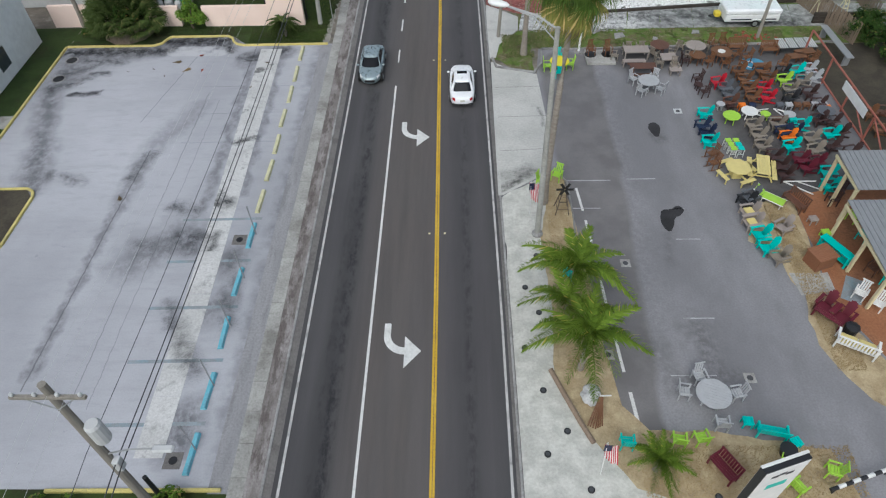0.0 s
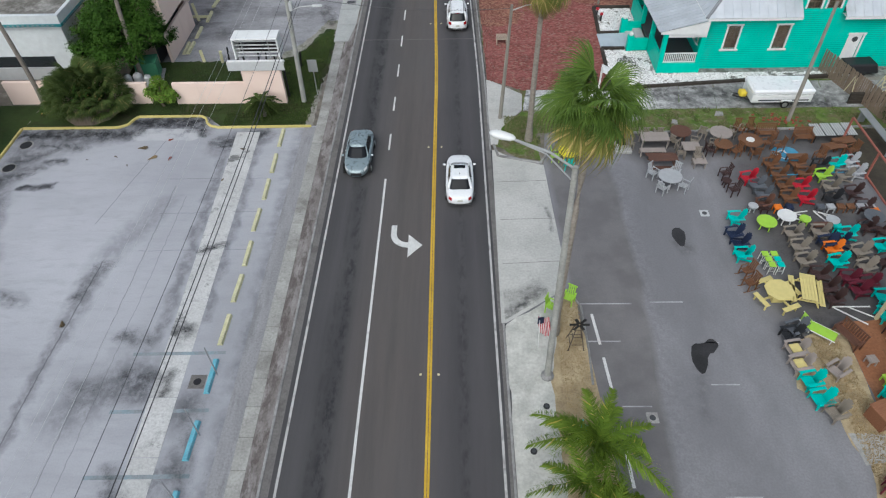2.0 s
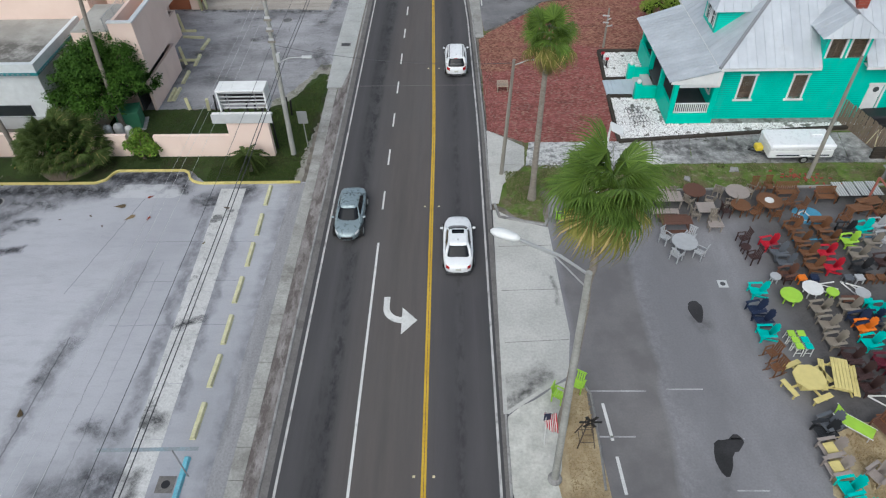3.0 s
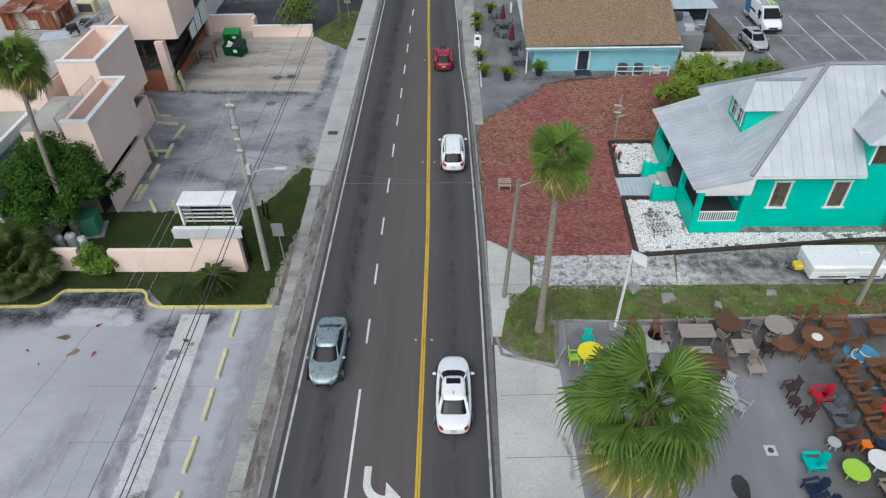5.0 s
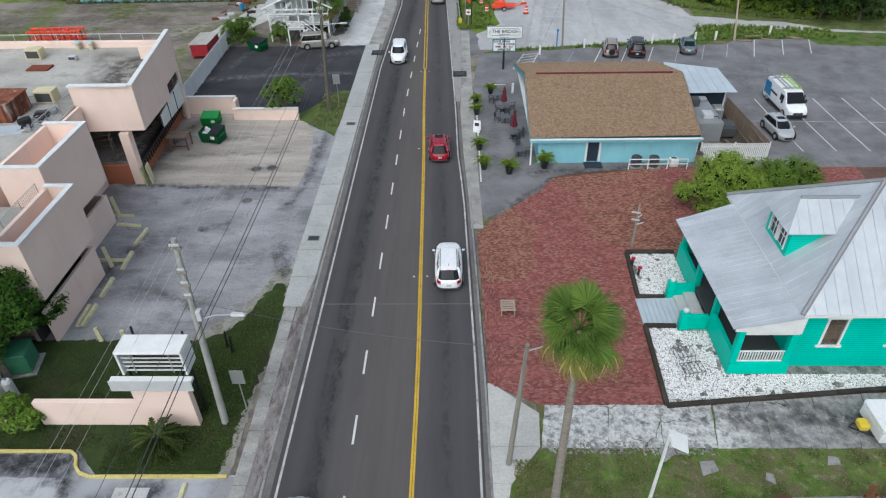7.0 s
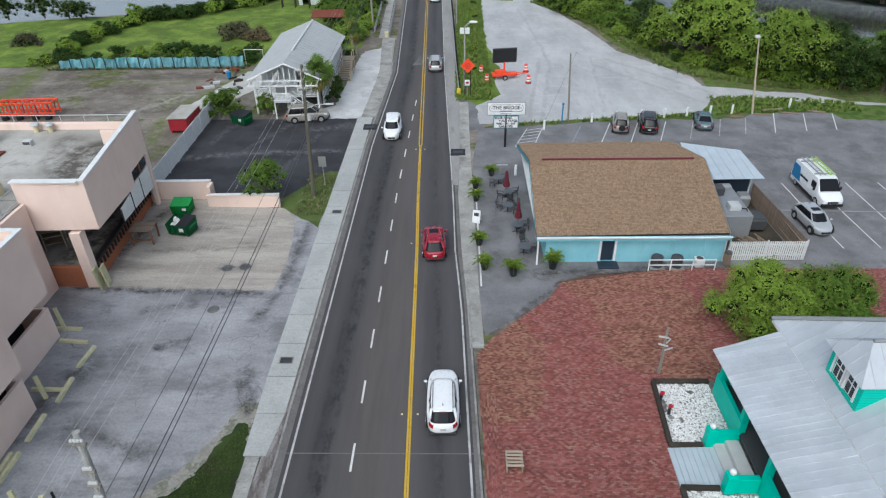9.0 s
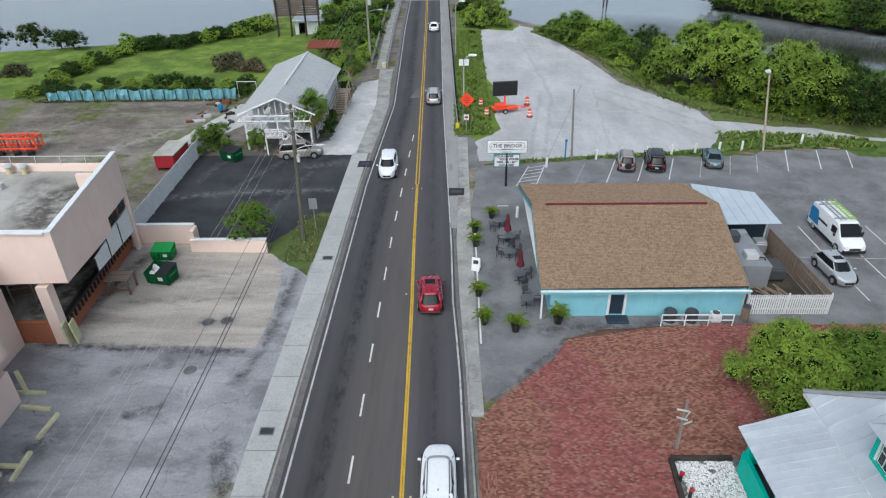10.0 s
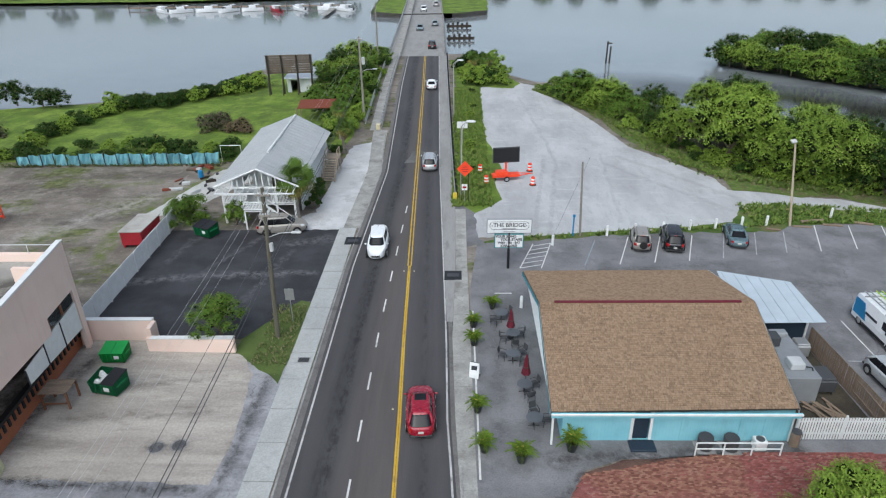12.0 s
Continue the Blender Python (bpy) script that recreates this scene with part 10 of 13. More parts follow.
part("deck", strip(B(), moved(EDGE_L, -4.6), moved(EDGE_R, 1.6), 196, 330, 0.012, 6), M["shoulder"], br, "pale worn concrete deck")
bm = B()
for y0 in range(196, 330, 6):
    y1 = y0 + 6
    for za, zb in ((-1.0, -0.01),):
        v = [(along(EDGE_L, y) - 4.7, y, z) for y in (y0, y1) for z in (za, zb)] + [(along(EDGE_R, y) + 1.7, y, z) for y in (y0, y1) for z in (za, zb)]
        w = [bm.verts.new(p) for p in v]
        for f in ((0, 1, 3, 2), (4, 6, 7, 5), (0, 2, 6, 4), (1, 5, 7, 3)):
            bm.faces.new([w[i] for i in f])
part("girder", bm, M["kerb_concrete"], br)
part("walkway", strip(B(), moved(EDGE_L, -3.6), moved(EDGE_L, -1.9), 141, 330, 0.03, 6), M["walk_concrete"], br, "pale concrete footway")
for dx, line in ((-4.4, EDGE_L), (-1.6, EDGE_L), (1.3, EDGE_R)):
    for y in range(196 if dx > -4 else 160, 330, 4):
        x = along(line, y) + dx
        part("rail_post", rbox(B(), x - 0.1, x + 0.1, y - 0.1, y + 0.1, 0.0, 1.0, 0.02), M["kerb_concrete"], br)
    for z in (0.45, 0.95):
        part("rail", tube(B(), [(along(line, y) + dx, y, z) for y in range(196 if dx > -4 else 143, 331, 6)], 0.09, 5), M["galvanised" if dx < -2 else "kerb_concrete"], br)
for y in range(205, 330, 14):
    for x in (-13, -8, -3):
        part("pile", lathe(B(), [(0.35, -2.2), (0.35, -0.9)], 10, x - (y - 226) * 0.03, y), M["kerb_concrete"], br)
for x, y, n_ in ((3.4, 222, 5), (3.0, 242, 5)):
    dp = thing("timber_fender", "dark timber fender piles beside the bridge", "pilings")
    for i in range(n_):
        part("post", tube(B(), [(x - 4 + i * 1.3, y, -2.2), (x - 4 + i * 1.3 + 0.1, y, 0.2 + 0.2 * (i % 3))], 0.32, 8), M["dark_timber"], dp)
    part("waler", rbox(B(), x - 4.5, x - 4 + n_ * 1.3, y - 0.35, y - 0.2, -0.9, -0.2, 0.03), M["dark_timber"], dp)
dp = thing("channel_marker", "pair of dark timber piles standing in water", "pilings")
for dx, top in ((0, 3.4), (0.7, 2.3)):
    part("post", tube(B(), [(33.3 + dx, 192, -2.2), (33.4 + dx, 192, top)], 0.17, 8), M["dark_timber"], dp)
part("crossbar", rbox(B(), 33.1, 34.3, 191.75, 191.85, 2.9, 3.1, 0.02), M["dark_timber"], dp)
# far bank, docks, boats
lay("ground_17", ragged([(-26, 268), (-15, 262), (0, 262), (11, 268), (13, 330), (60, 345), (400, 340), (400, 700), (-400, 700), (-400, 312), (-110, 306), (-60, 312), (-40, 322), (-28, 335)], 0.8, 4), 0.0, "shore_grass", "far bank with mown grass and seawall", "ground")
sw = thing("seawall", "dark concrete seawall of the far bank", "seawall")
for (x0, y0), (x1, y1) in zip([(-28, 335), (-26, 268), (-15, 262), (0, 262), (11, 268)], [(-26, 268), (-15, 262), (0, 262), (11, 268), (13, 330)]):
    bm = B()
    bm.faces.new([bm.verts.new(p) for p in ((x0, y0, -2), (x1, y1, -2), (x1, y1, 0.3), (x0, y0, 0.3))])
    bmesh.ops.solidify(bm, geom=bm.faces[:], thickness=0.6)
    part("panel", bm, M["gutter"], sw)


def boat(x, y, key, label, L=7.5, a=90, cabin=True):
    b = thing("motor_boat", label, "boat", "boats moored at the dock", m=pose(x, y, -1.15, 0, 0, a))
    secs = []
    for t, w, z in ((-0.5, 0.95, 0.9), (-0.2, 1.0, 0.95), (0.2, 0.9, 1.1), (0.4, 0.5, 1.25), (0.5, 0.05, 1.35)):
        secs.append([(-w * 1.2, t * L, z), (-w * 1.0, t * L, 0.1), (0, t * L, -0.2), (w * 1.0, t * L, 0.1), (w * 1.2, t * L, z), (-w * 1.2, t * L, z)])
    part("hull", loft(B(), secs), M[key], b)
    if cabin:
        part("cabin", rbox(B(), -0.8, 0.8, -0.15 * L, 0.18 * L, 0.95, 2.0, 0.15), M["car_white"], b)
        part("windscreen", rbox(B(), -0.7, 0.7, 0.14 * L, 0.2 * L, 1.4, 1.85, 0.03), M["car_glass"], b)
        part("canopy", rbox(B(), -0.9, 0.9, -0.35 * L, -0.1 * L, 2.1, 2.2, 0.04), M["white_paint"], b)
    part("outboard", rbox(B(), -0.25, 0.25, -0.55 * L, -0.5 * L, 0.5, 1.4, 0.06), M["black"], b)
    return b


rnd = random.Random(12)
for i in range(9):
    boat(-100 + 8.0 * i + rnd.uniform(-1, 1), 283 + rnd.uniform(-2, 3), "red_paint" if i == 5 else "car_white", "red-hulled motor boat at a dock" if i == 5 else "white motor boat moored at a dock", 8 + rnd.uniform(-1, 2), 90 + rnd.uniform(-60, 60))
dk = thing("dock", "grey timber dock with piles along the far shore", "dock")
part("deck", rbox(B(), -115, -38, 290, 293, -0.5, -0.3, 0.03), M["fence_wood"], dk)
for i in range(20):
    part("pile", tube(B(), [(-114 + 4 * i, 289.6, -2.2), (-114 + 4 * i, 289.6, 1.0)], 0.18, 6), M["bark"], dk)
dk = thing("dock", "narrow pale floating dock beside the bridge", "dock")
part("deck", rbox(B(), -42, -40, 268, 290, -0.6, -0.4, 0.03), M["walk_concrete"], dk)


# ---- plants ----
def leaf_cloud(name, n_leaves, clumps, size, key, seed, flat=0.75):
    """A crown of separate leaves gathered in clumps: (x, y, z, radius)."""
    rs = np.random.RandomState(seed)
    cl = np.array(clumps)
    pick = rs.choice(len(cl), n_leaves, p=cl[:, 3] ** 2 / (cl[:, 3] ** 2).sum())
    d = rs.normal(size=(n_leaves, 3))
    d /= np.linalg.norm(d, axis=1)[:, None]
    d[:, 2] = np.where(d[:, 2] < -0.35, -d[:, 2], d[:, 2])
    rad = cl[pick, 3] * (0.6 + 0.48 * rs.rand(n_leaves) ** 0.5)
    pos = cl[pick, :3] + d * rad[:, None] * np.array([1, 1, flat])
    nrm = d + rs.normal(size=(n_leaves, 3)) * 0.55 + np.array([0, 0, 0.5])
    nrm /= np.linalg.norm(nrm, axis=1)[:, None]
    a = np.cross(nrm, rs.normal(size=(n_leaves, 3)))
    a /= np.linalg.norm(a, axis=1)[:, None]
    b = np.cross(nrm, a)
    s = size * (0.6 + 0.8 * rs.rand(n_leaves))[:, None]
    v = np.stack([pos - a * s, pos + b * s * 0.5 + nrm * s * 0.15, pos + a * s, pos - b * s * 0.5 + nrm * s * 0.15], 1).reshape(-1, 3)
    me = bpy.data.meshes.new(name)
    me.from_pydata(v.tolist(), [], np.arange(len(v)).reshape(-1, 4).tolist())
    me.materials.append(M[key])
    return me


# near-black core colour stands in for the shade between the leaves
M["leaf_core"] = plain_mat("crown_shade", (0.012, 0.02, 0.006), 0.95, 0, 0.3, 3.0, spec=0.05)


def shore_cloud(name, n_leaves, clumps, size, key, seed):
    """A fine-leaved crown: small pointed leaves round near-black hearts that paint in the inner shade."""
    rs = np.random.RandomState(seed)
    cl = np.array(clumps)
    pick = rs.choice(len(cl), n_leaves, p=cl[:, 3] ** 2 / (cl[:, 3] ** 2).sum())
    d = rs.normal(size=(n_leaves, 3))
    d /= np.linalg.norm(d, axis=1)[:, None]
    d[:, 2] = np.where(d[:, 2] < -0.15, -d[:, 2], d[:, 2])
    pos = cl[pick, :3] + d * (cl[pick, 3] * (0.78 + 0.62 * rs.rand(n_leaves) ** 2))[:, None] * np.array([1, 1, 0.9])
    nrm = d + rs.normal(size=(n_leaves, 3)) * 0.5 + np.array([0, 0, 0.45])
    a = np.cross(nrm, rs.normal(size=(n_leaves, 3)))
    a /= np.linalg.norm(a, axis=1)[:, None]
    b = np.cross(nrm, a)
    b /= np.linalg.norm(b, axis=1)[:, None]
    s = size * (0.6 + 0.8 * rs.rand(n_leaves))[:, None]
    v = np.stack([pos - a * s, pos + b * s * 0.8, pos + a * s], 1).reshape(-1, 3)
    faces = np.arange(len(v)).reshape(-1, 3).tolist()
    v = v.tolist()
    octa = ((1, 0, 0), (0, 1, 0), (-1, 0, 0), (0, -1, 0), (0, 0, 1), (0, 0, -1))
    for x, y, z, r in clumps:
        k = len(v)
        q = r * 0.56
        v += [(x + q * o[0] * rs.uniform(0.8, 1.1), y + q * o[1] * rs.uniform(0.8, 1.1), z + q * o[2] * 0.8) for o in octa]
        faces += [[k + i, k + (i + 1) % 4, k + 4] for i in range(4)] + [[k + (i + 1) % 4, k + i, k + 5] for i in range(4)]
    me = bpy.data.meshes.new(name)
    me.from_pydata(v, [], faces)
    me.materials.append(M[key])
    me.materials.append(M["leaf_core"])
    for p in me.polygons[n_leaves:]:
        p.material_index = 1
    return me


def lobe_clumps(r, h, lobes, per, seed, low=0.1):
    """Clumps over the upper side of several rounded lobes of uneven height."""
    rnd = random.Random(seed)
    out = []
    for i in range(lobes):
        a = 2.399 * i + rnd.uniform(-0.3, 0.3)
        t = math.sqrt((i + 0.3) / lobes)
        lr = r * rnd.uniform(0.32, 0.5)
        cx, cy = math.cos(a) * t * r * 0.68, math.sin(a) * t * r * 0.68
        cz = h * (rnd.uniform(0.72, 0.95) - 0.42 * t * t) - lr * 0.6
        for j in range(per):
            u, w = rnd.uniform(0, 6.283), rnd.uniform(-0.55, 1.0)
            q = math.sqrt(1 - w * w)
            out.append((cx + lr * q * math.cos(u), cy + lr * q * math.sin(u), max(low * h, cz + lr * w * 0.85), lr * rnd.uniform(0.3, 0.52)))
    return out


def blob_clumps(r, h, k, seed, base=0.4):
    rnd = random.Random(seed)
    out = []
    for i in range(k):
        a, t = rnd.uniform(0, 2 * math.pi), math.sqrt(rnd.random())
        x, y = math.cos(a) * t * r * 0.75, math.sin(a) * t * r * 0.75
        z = base * h + (1 - base) * h * (0.25 + 0.55 * (1 - t * t) * rnd.uniform(0.6, 1.1))
        out.append((x, y, z * rnd.uniform(0.8, 1.08), r * (rnd.uniform(0.17, 0.4) if k < 100 else rnd.uniform(0.1, 0.27))))
    return out


def tree(name, label, category, r, h, key, seed, leaves=1500, size=0.2, k=16, base=0.35, group="", m=None, low=0.0):
    t = thing(name, label, category, group, m=m)
    rnd = random.Random(seed)
    trunk_h = h * max(base, 0.25)
    tr = 0.035 * h + 0.02
    bm = tube(B(), [(0, 0, -0.05), (rnd.uniform(-0.1, 0.1), rnd.uniform(-0.1, 0.1), trunk_h * 0.5), (0, 0, trunk_h)], [tr, tr * 0.8, tr * 0.6], 7)
    for i in range(5):
        a = i * math.pi * 0.4 + rnd.uniform(-0.4, 0.4)
        e = Vector((math.cos(a) * r * 0.55, math.sin(a) * r * 0.55, h * rnd.uniform(0.6, 0.8)))
        tube(bm, [(0, 0, trunk_h * 0.8), e * 0.5 + Vector((0, 0, trunk_h * 0.45)), e], [tr * 0.55, tr * 0.35, tr * 0.15], 5)
    part("trunk", bm, M["bark"], t)
    if k < 0:
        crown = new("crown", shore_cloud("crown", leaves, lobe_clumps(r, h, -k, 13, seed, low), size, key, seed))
    else:
        crown = new("crown", leaf_cloud("crown", leaves, blob_clumps(r, h, k, seed, base), size, key, seed))
    crown.parent = t
    return t


def fan_leaf(key, droop=0.5, seed=8):
    """A fan palm leaf along +x: stalk, then a broad pleated fan with a fringe of narrow hanging tips."""
    bm = B()
    tube(bm, [(0, 0, 0), (0.45, 0, 0.08), (0.9, 0, 0.02)], [0.03, 0.02, 0.014], 4)
    k = 44
    p0 = Vector((0.84, 0, 0.03))
    rnd = random.Random(seed)
    for i in range(k):
        a = radians(-130 + 260 * i / (k - 1))
        L = (0.68 + 0.24 * math.cos(a * 0.6)) * rnd.uniform(0.92, 1.06)
        side = abs(math.sin(a * 0.7))
        d, q = Vector((math.cos(a), math.sin(a) * 0.9, -0.36 * side)), Vector((-math.sin(a), math.cos(a), 0))
        w = L * 0.6 * math.tan(radians(260 / (k - 1) / 2)) * 1.12
        hang = droop * rnd.uniform(0.6, 1.4)
        fold = Vector((0, 0, 0.022 * (1 if i % 2 else -1)))
        mid = p0 + d * L * 0.6 - Vector((0, 0, 0.06 * droop))
        out, tip = p0 + d * L * 0.84 - Vector((0, 0, 0.22 * hang)), p0 + d * L * 0.98 - Vector((0, 0, 0.62 * hang)) + q * rnd.uniform(-0.05, 0.05)
        v = [bm.verts.new(x) for x in (p0, mid - q * w, mid + fold, mid + q * w, out - q * w * 0.45, out + q * w * 0.45, tip)]
        for f in ((0, 1, 2), (0, 2, 3), (1, 4, 5, 3, 2), (4, 6, 5)):
            bm.faces.new([v[j] for j in f])
    me = bpy.data.meshes.new("fan_leaf")
    bm.to_mesh(me)
    bm.free()
    me.materials.append(M[key])
    return me


def feather_leaf(key, L=2.2, n_pairs=26, width=0.5, seed=4):
    """An arching feather palm leaf along +x, with limp leaflets in several ranks."""
    bm = B()
    rnd = random.Random(seed)
    arc = lambda t: Vector((L * t * (1 - 0.24 * t * t), 0, L * (0.55 * t - 1.2 * t * t)))
    tube(bm, [arc(t) for t in (0, 0.25, 0.5, 0.75, 1)], [0.03, 0.024, 0.018, 0.012, 0.005], 4)
    for i in range(n_pairs):
        t = 0.12 + 0.88 * i / n_pairs
        p = arc(t)
        l = width * (math.sin(math.pi * min(1, 0.18 + 0.8 * t)) * 0.75 + 0.3)
        for s in (-1, 1):
            out = rnd.uniform(0.45, 0.95)
            e = p + Vector((l * rnd.uniform(0.3, 0.6), s * l * out, -l * rnd.uniform(0.35, 0.95)))
            w = Vector((0.03, 0, 0))
            m_ = (p + e) / 2 + Vector((0, 0, 0.22 * l))
            v = [bm.verts.new(x) for x in (p - w * 0.5, p + w * 0.5, m_ + w, e, m_ - w)]
            bm.faces.new((v[0], v[1], v[2], v[4]))
            bm.faces.new((v[4], v[2], v[3]))
    me = bpy.data.meshes.new("frond")
    bm.to_mesh(me)
    bm.free()
    me.materials.append(M[key])
    return me


M["palm_old"] = leaf_mat("ageing_palm_leaf", (0.13, 0.14, 0.03), (0.32, 0.29, 0.08), (0.42, 0.32, 0.13), 0.25)
FAN, FAN_OLD, FAN_DEAD = fan_leaf("palm_leaf", 0.8), fan_leaf("palm_leaf", 1.4, 9), fan_leaf("dead_frond", 1.3)
FAN_AGED = fan_leaf("palm_old", 1.2)
M["palm_dark"] = leaf_mat("deep_palm_leaf", (0.035, 0.06, 0.016), (0.1, 0.14, 0.036), (0.2, 0.17, 0.07), 0.05)
FAN_DARK = fan_leaf("palm_dark", 0.7)
FEATHER, FEATHER_SMALL = feather_leaf("date_leaf", 2.4, 84, 0.52), feather_leaf("date_leaf", 0.75, 14, 0.2)


def fan_palm(label, x, y, h, s=1.0, lean=(0, 0), leaves=46, dead=16, seed=1, r=0.2):
    p = thing("fan_palm", label, "palm tree", m=Matrix.Translation((x, y, -0.02)))
    top = Vector((lean[0], lean[1], h))
    ks = [i / 8 for i in range(9)]
    part("trunk", tube(B(), [Vector((lean[0] * t * t, lean[1] * t * t, h * t)) for t in ks], [r * (1.5 if t == 0 else 1.05 - 0.35 * t) for t in ks], 10), M["trunk"], p)
    rnd = random.Random(seed)
    for i in range(leaves):
        up = math.degrees(math.asin(-0.72 + 1.68 * (i + 0.5) / leaves)) + rnd.uniform(-8, 8)
        m = Matrix.Translation(top) @ Matrix.Rotation(i * 2.399 + rnd.uniform(-0.2, 0.2), 4, "Z") @ Matrix.Rotation(-radians(up), 4, "Y") @ Matrix.Rotation(rnd.uniform(-0.6, 0.6), 4, "X") @ Matrix.Scale(s * rnd.choice((0.7, 0.85, 0.95, 1.05, 1.12)), 4)
        share("leaf", FAN if up > 12 else FAN_OLD if up > -14 or i % 3 == 0 else FAN_AGED, p, m)
    for i in range(dead):
        m = Matrix.Translation(top - Vector((0, 0, 0.55 + 0.09 * (i % 6)))) @ Matrix.Rotation(i * 2.399, 4, "Z") @ Matrix.Rotation(radians(rnd.uniform(66, 86)), 4, "Y") @ Matrix.Scale(s * rnd.uniform(0.5, 0.8), 4)
        share("dead_leaf", FAN_DEAD, p, m)
    return p


def feather_palm(name, label, x, y, h, s=1.0, leaves=20, seed=1, r=0.14, mesh=None, droop=10):
    p = thing(name, label, "palm tree", m=Matrix.Translation((x, y, -0.02)))
    rnd = random.Random(seed)
    part("trunk", tube(B(), [(0, 0, 0), (0.1, 0.1, h * 0.5), (0.05, 0.15, h)], [r * 1.3, r, r * 0.9], 8), M["trunk"], p)
    for i in range(leaves):
        up = droop + 64 * (i / leaves) ** 0.8 + rnd.uniform(-8, 8)
        m = Matrix.Translation((0.05, 0.15, h)) @ Matrix.Rotation(i * 2.399 + rnd.uniform(-0.2, 0.2), 4, "Z") @ Matrix.Rotation(-radians(up), 4, "Y") @ Matrix.Scale(s * rnd.uniform(0.85, 1.15), 4)
        share("frond", mesh or FEATHER, p, m)
    return p


fan_palm("tall fan palm with brown skirt beside the lawn kerb", 5.2, 45.7, 10.9, 1.12, (0.25, 0.9), 27, 20, 3, 0.2)
fan_palm("tall dense fan palm beside the street lamp", 5.2, 28.95, 12.3, 1.45, (0.8, 2.7), 29, 14, 4, 0.2)
fan_palm("slender fan palm by the transformer cabinet", -24.8, 53.9, 12.0, 1.15, (0.2, 1.5), 30, 10, 5, 0.17)
fan_palm("slender fan palm beside the white building", -31.5, 50.9, 11.5, 1.1, (-0.4, -0.4), 28, 8, 6, 0.17)
feather_palm("feather_palm", "arching feather palm in the straw bed", 5.75, 20.9, 2.9, 1.2, 13, 1)
feather_palm("feather_palm", "leaning feather palm in the straw bed", 5.9, 17.2, 2.4, 1.2, 13, 2)
feather_palm("feather_palm", "second stem of feather palm in the straw bed", 5.3, 19.5, 2.0, 1.05, 8, 3)
feather_palm("feather_palm", "low young palm in the straw bed", 8.5, 12.1, 0.6, 0.6, 16, 4)
feather_palm("sago_palm", "low dark sago palm in the lawn", -14.2, 49.0, 0.9, 1.25, 52, 5, 0.2, feather_leaf("palm_dark", 1.05, 40, 0.17), -10)
fan_palm("cabbage palm beside the stilt house", -15.0, 110.3, 4.4, 1.25, (0.1, 0.1), 34, 12, 17, 0.24)
for i, (x, y, h) in enumerate(((-13.4, 131, 3.6), (4.6, 176, 3.4), (-14.8, 137, 4.5), (7.2, 178, 3.0), (-22.6, 165, 3.5))):
    fan_palm("cabbage palm among shore shrubs", x, y, h, 0.9, (0.2, 0.2), 24, 6, 10 + i, 0.18)
# clump of low fan palms by the white building
bush = thing("palm_clump", "dense low clump of fan palms by the kerb", "palm clump", m=pose(-27.3, 50.0, 0) @ Matrix.Scale(1.75, 4))
rnd = random.Random(21)
part("root_mat", lathe(B(), [(1.2, 0), (0.9, 0.5), (0.1, 0.8)], 10), M["bark"], bush)
inner = new("inner_leaves", shore_cloud("inner_leaves", 5000, lobe_clumps(1.45, 1.7, 7, 12, 23, 0.05), 0.07, "leaf_dark", 24))
inner.parent = bush
for i in range(165):
    a, t = rnd.uniform(0, 6.28), math.sqrt(rnd.random())
    up = 84 - 78 * t + rnd.uniform(-10, 10)
    m = Matrix.Translation((math.cos(a) * t * 1.25, math.sin(a) * t * 0.85, 0.35 + 1.0 * (1 - t * t) + rnd.uniform(0, 0.3))) @ Matrix.Rotation(a, 4, "Z") @ Matrix.Rotation(-radians(up), 4, "Y") @ Matrix.Scale(rnd.uniform(0.42, 0.6), 4)
    share("leaf", FAN_DARK, bush, m)
tree("broadleaf_tree", "round dark green tree before the pink building", "tree", 3.4, 7.2, "leaf_deep", 31, 40000, 0.11, -18, 0.2, m=pose(-26.0, 55.9, 0), low=0.25)
tree("shrub", "fresh green shrub between pink walls", "shrub", 1.25, 2.6, "leaf_green", 32, 2600, 0.1, 24, 0.1, m=pose(-22.1, 50.5, 0))
tree("shrub", "dark shrub beside the pink wall", "shrub", 0.8, 1.2, "leaf_dark", 33, 800, 0.1, 10, 0.1, m=pose(-30.2, 49.5, 0))
tree("broadleaf_tree", "small green tree at the asphalt lot corner", "tree", 2.2, 3.7, "leaf_green", 34, 11000, 0.06, -8, 0.3, m=pose(-16.0, 88.6, 0), low=0.35)
tree("broadleaf_tree", "spreading bright green tree behind the teal house", "tree", 3.4, 4.4, "leaf_mangrove", 35, 34000, 0.085, -14, 0.2, m=pose(21.0, 70.6, 0))
tree("broadleaf_tree", "green tree behind the teal house", "tree", 3.0, 3.8, "leaf_green", 36, 32000, 0.075, -12, 0.2, m=pose(25.2, 71.0, 0))
tree("shrub", "round green shrub by the asphalt lot fence", "shrub", 2.3, 3.1, "leaf_green", 37, 11000, 0.085, -8, 0.15, m=pose(-26.0, 109.2, 0))
tree("shrub", "green flowering shrub before the stilt house", "shrub", 1.4, 2.7, "leaf_green", 38, 5000, 0.085, -6, 0.15, m=pose(-21.0, 109.0, 0))
for i, y in enumerate((112.8, 115.2, 117.6)):
    tree("shrub", "green shrub along the stilt house wall", "shrub", 0.9, 1.8 + 0.2 * i, "leaf_dark", 40 + i, 900, 0.13, 12, 0.1, m=pose(-13.9, y, 0))
tree("hedge", "grass-green hedge at the car park edge", "hedge", 1.6, 0.9, "leaf_green", 43, 1800, 0.1, 18, 0.05, m=pose(-17.2, 9.6, 0))
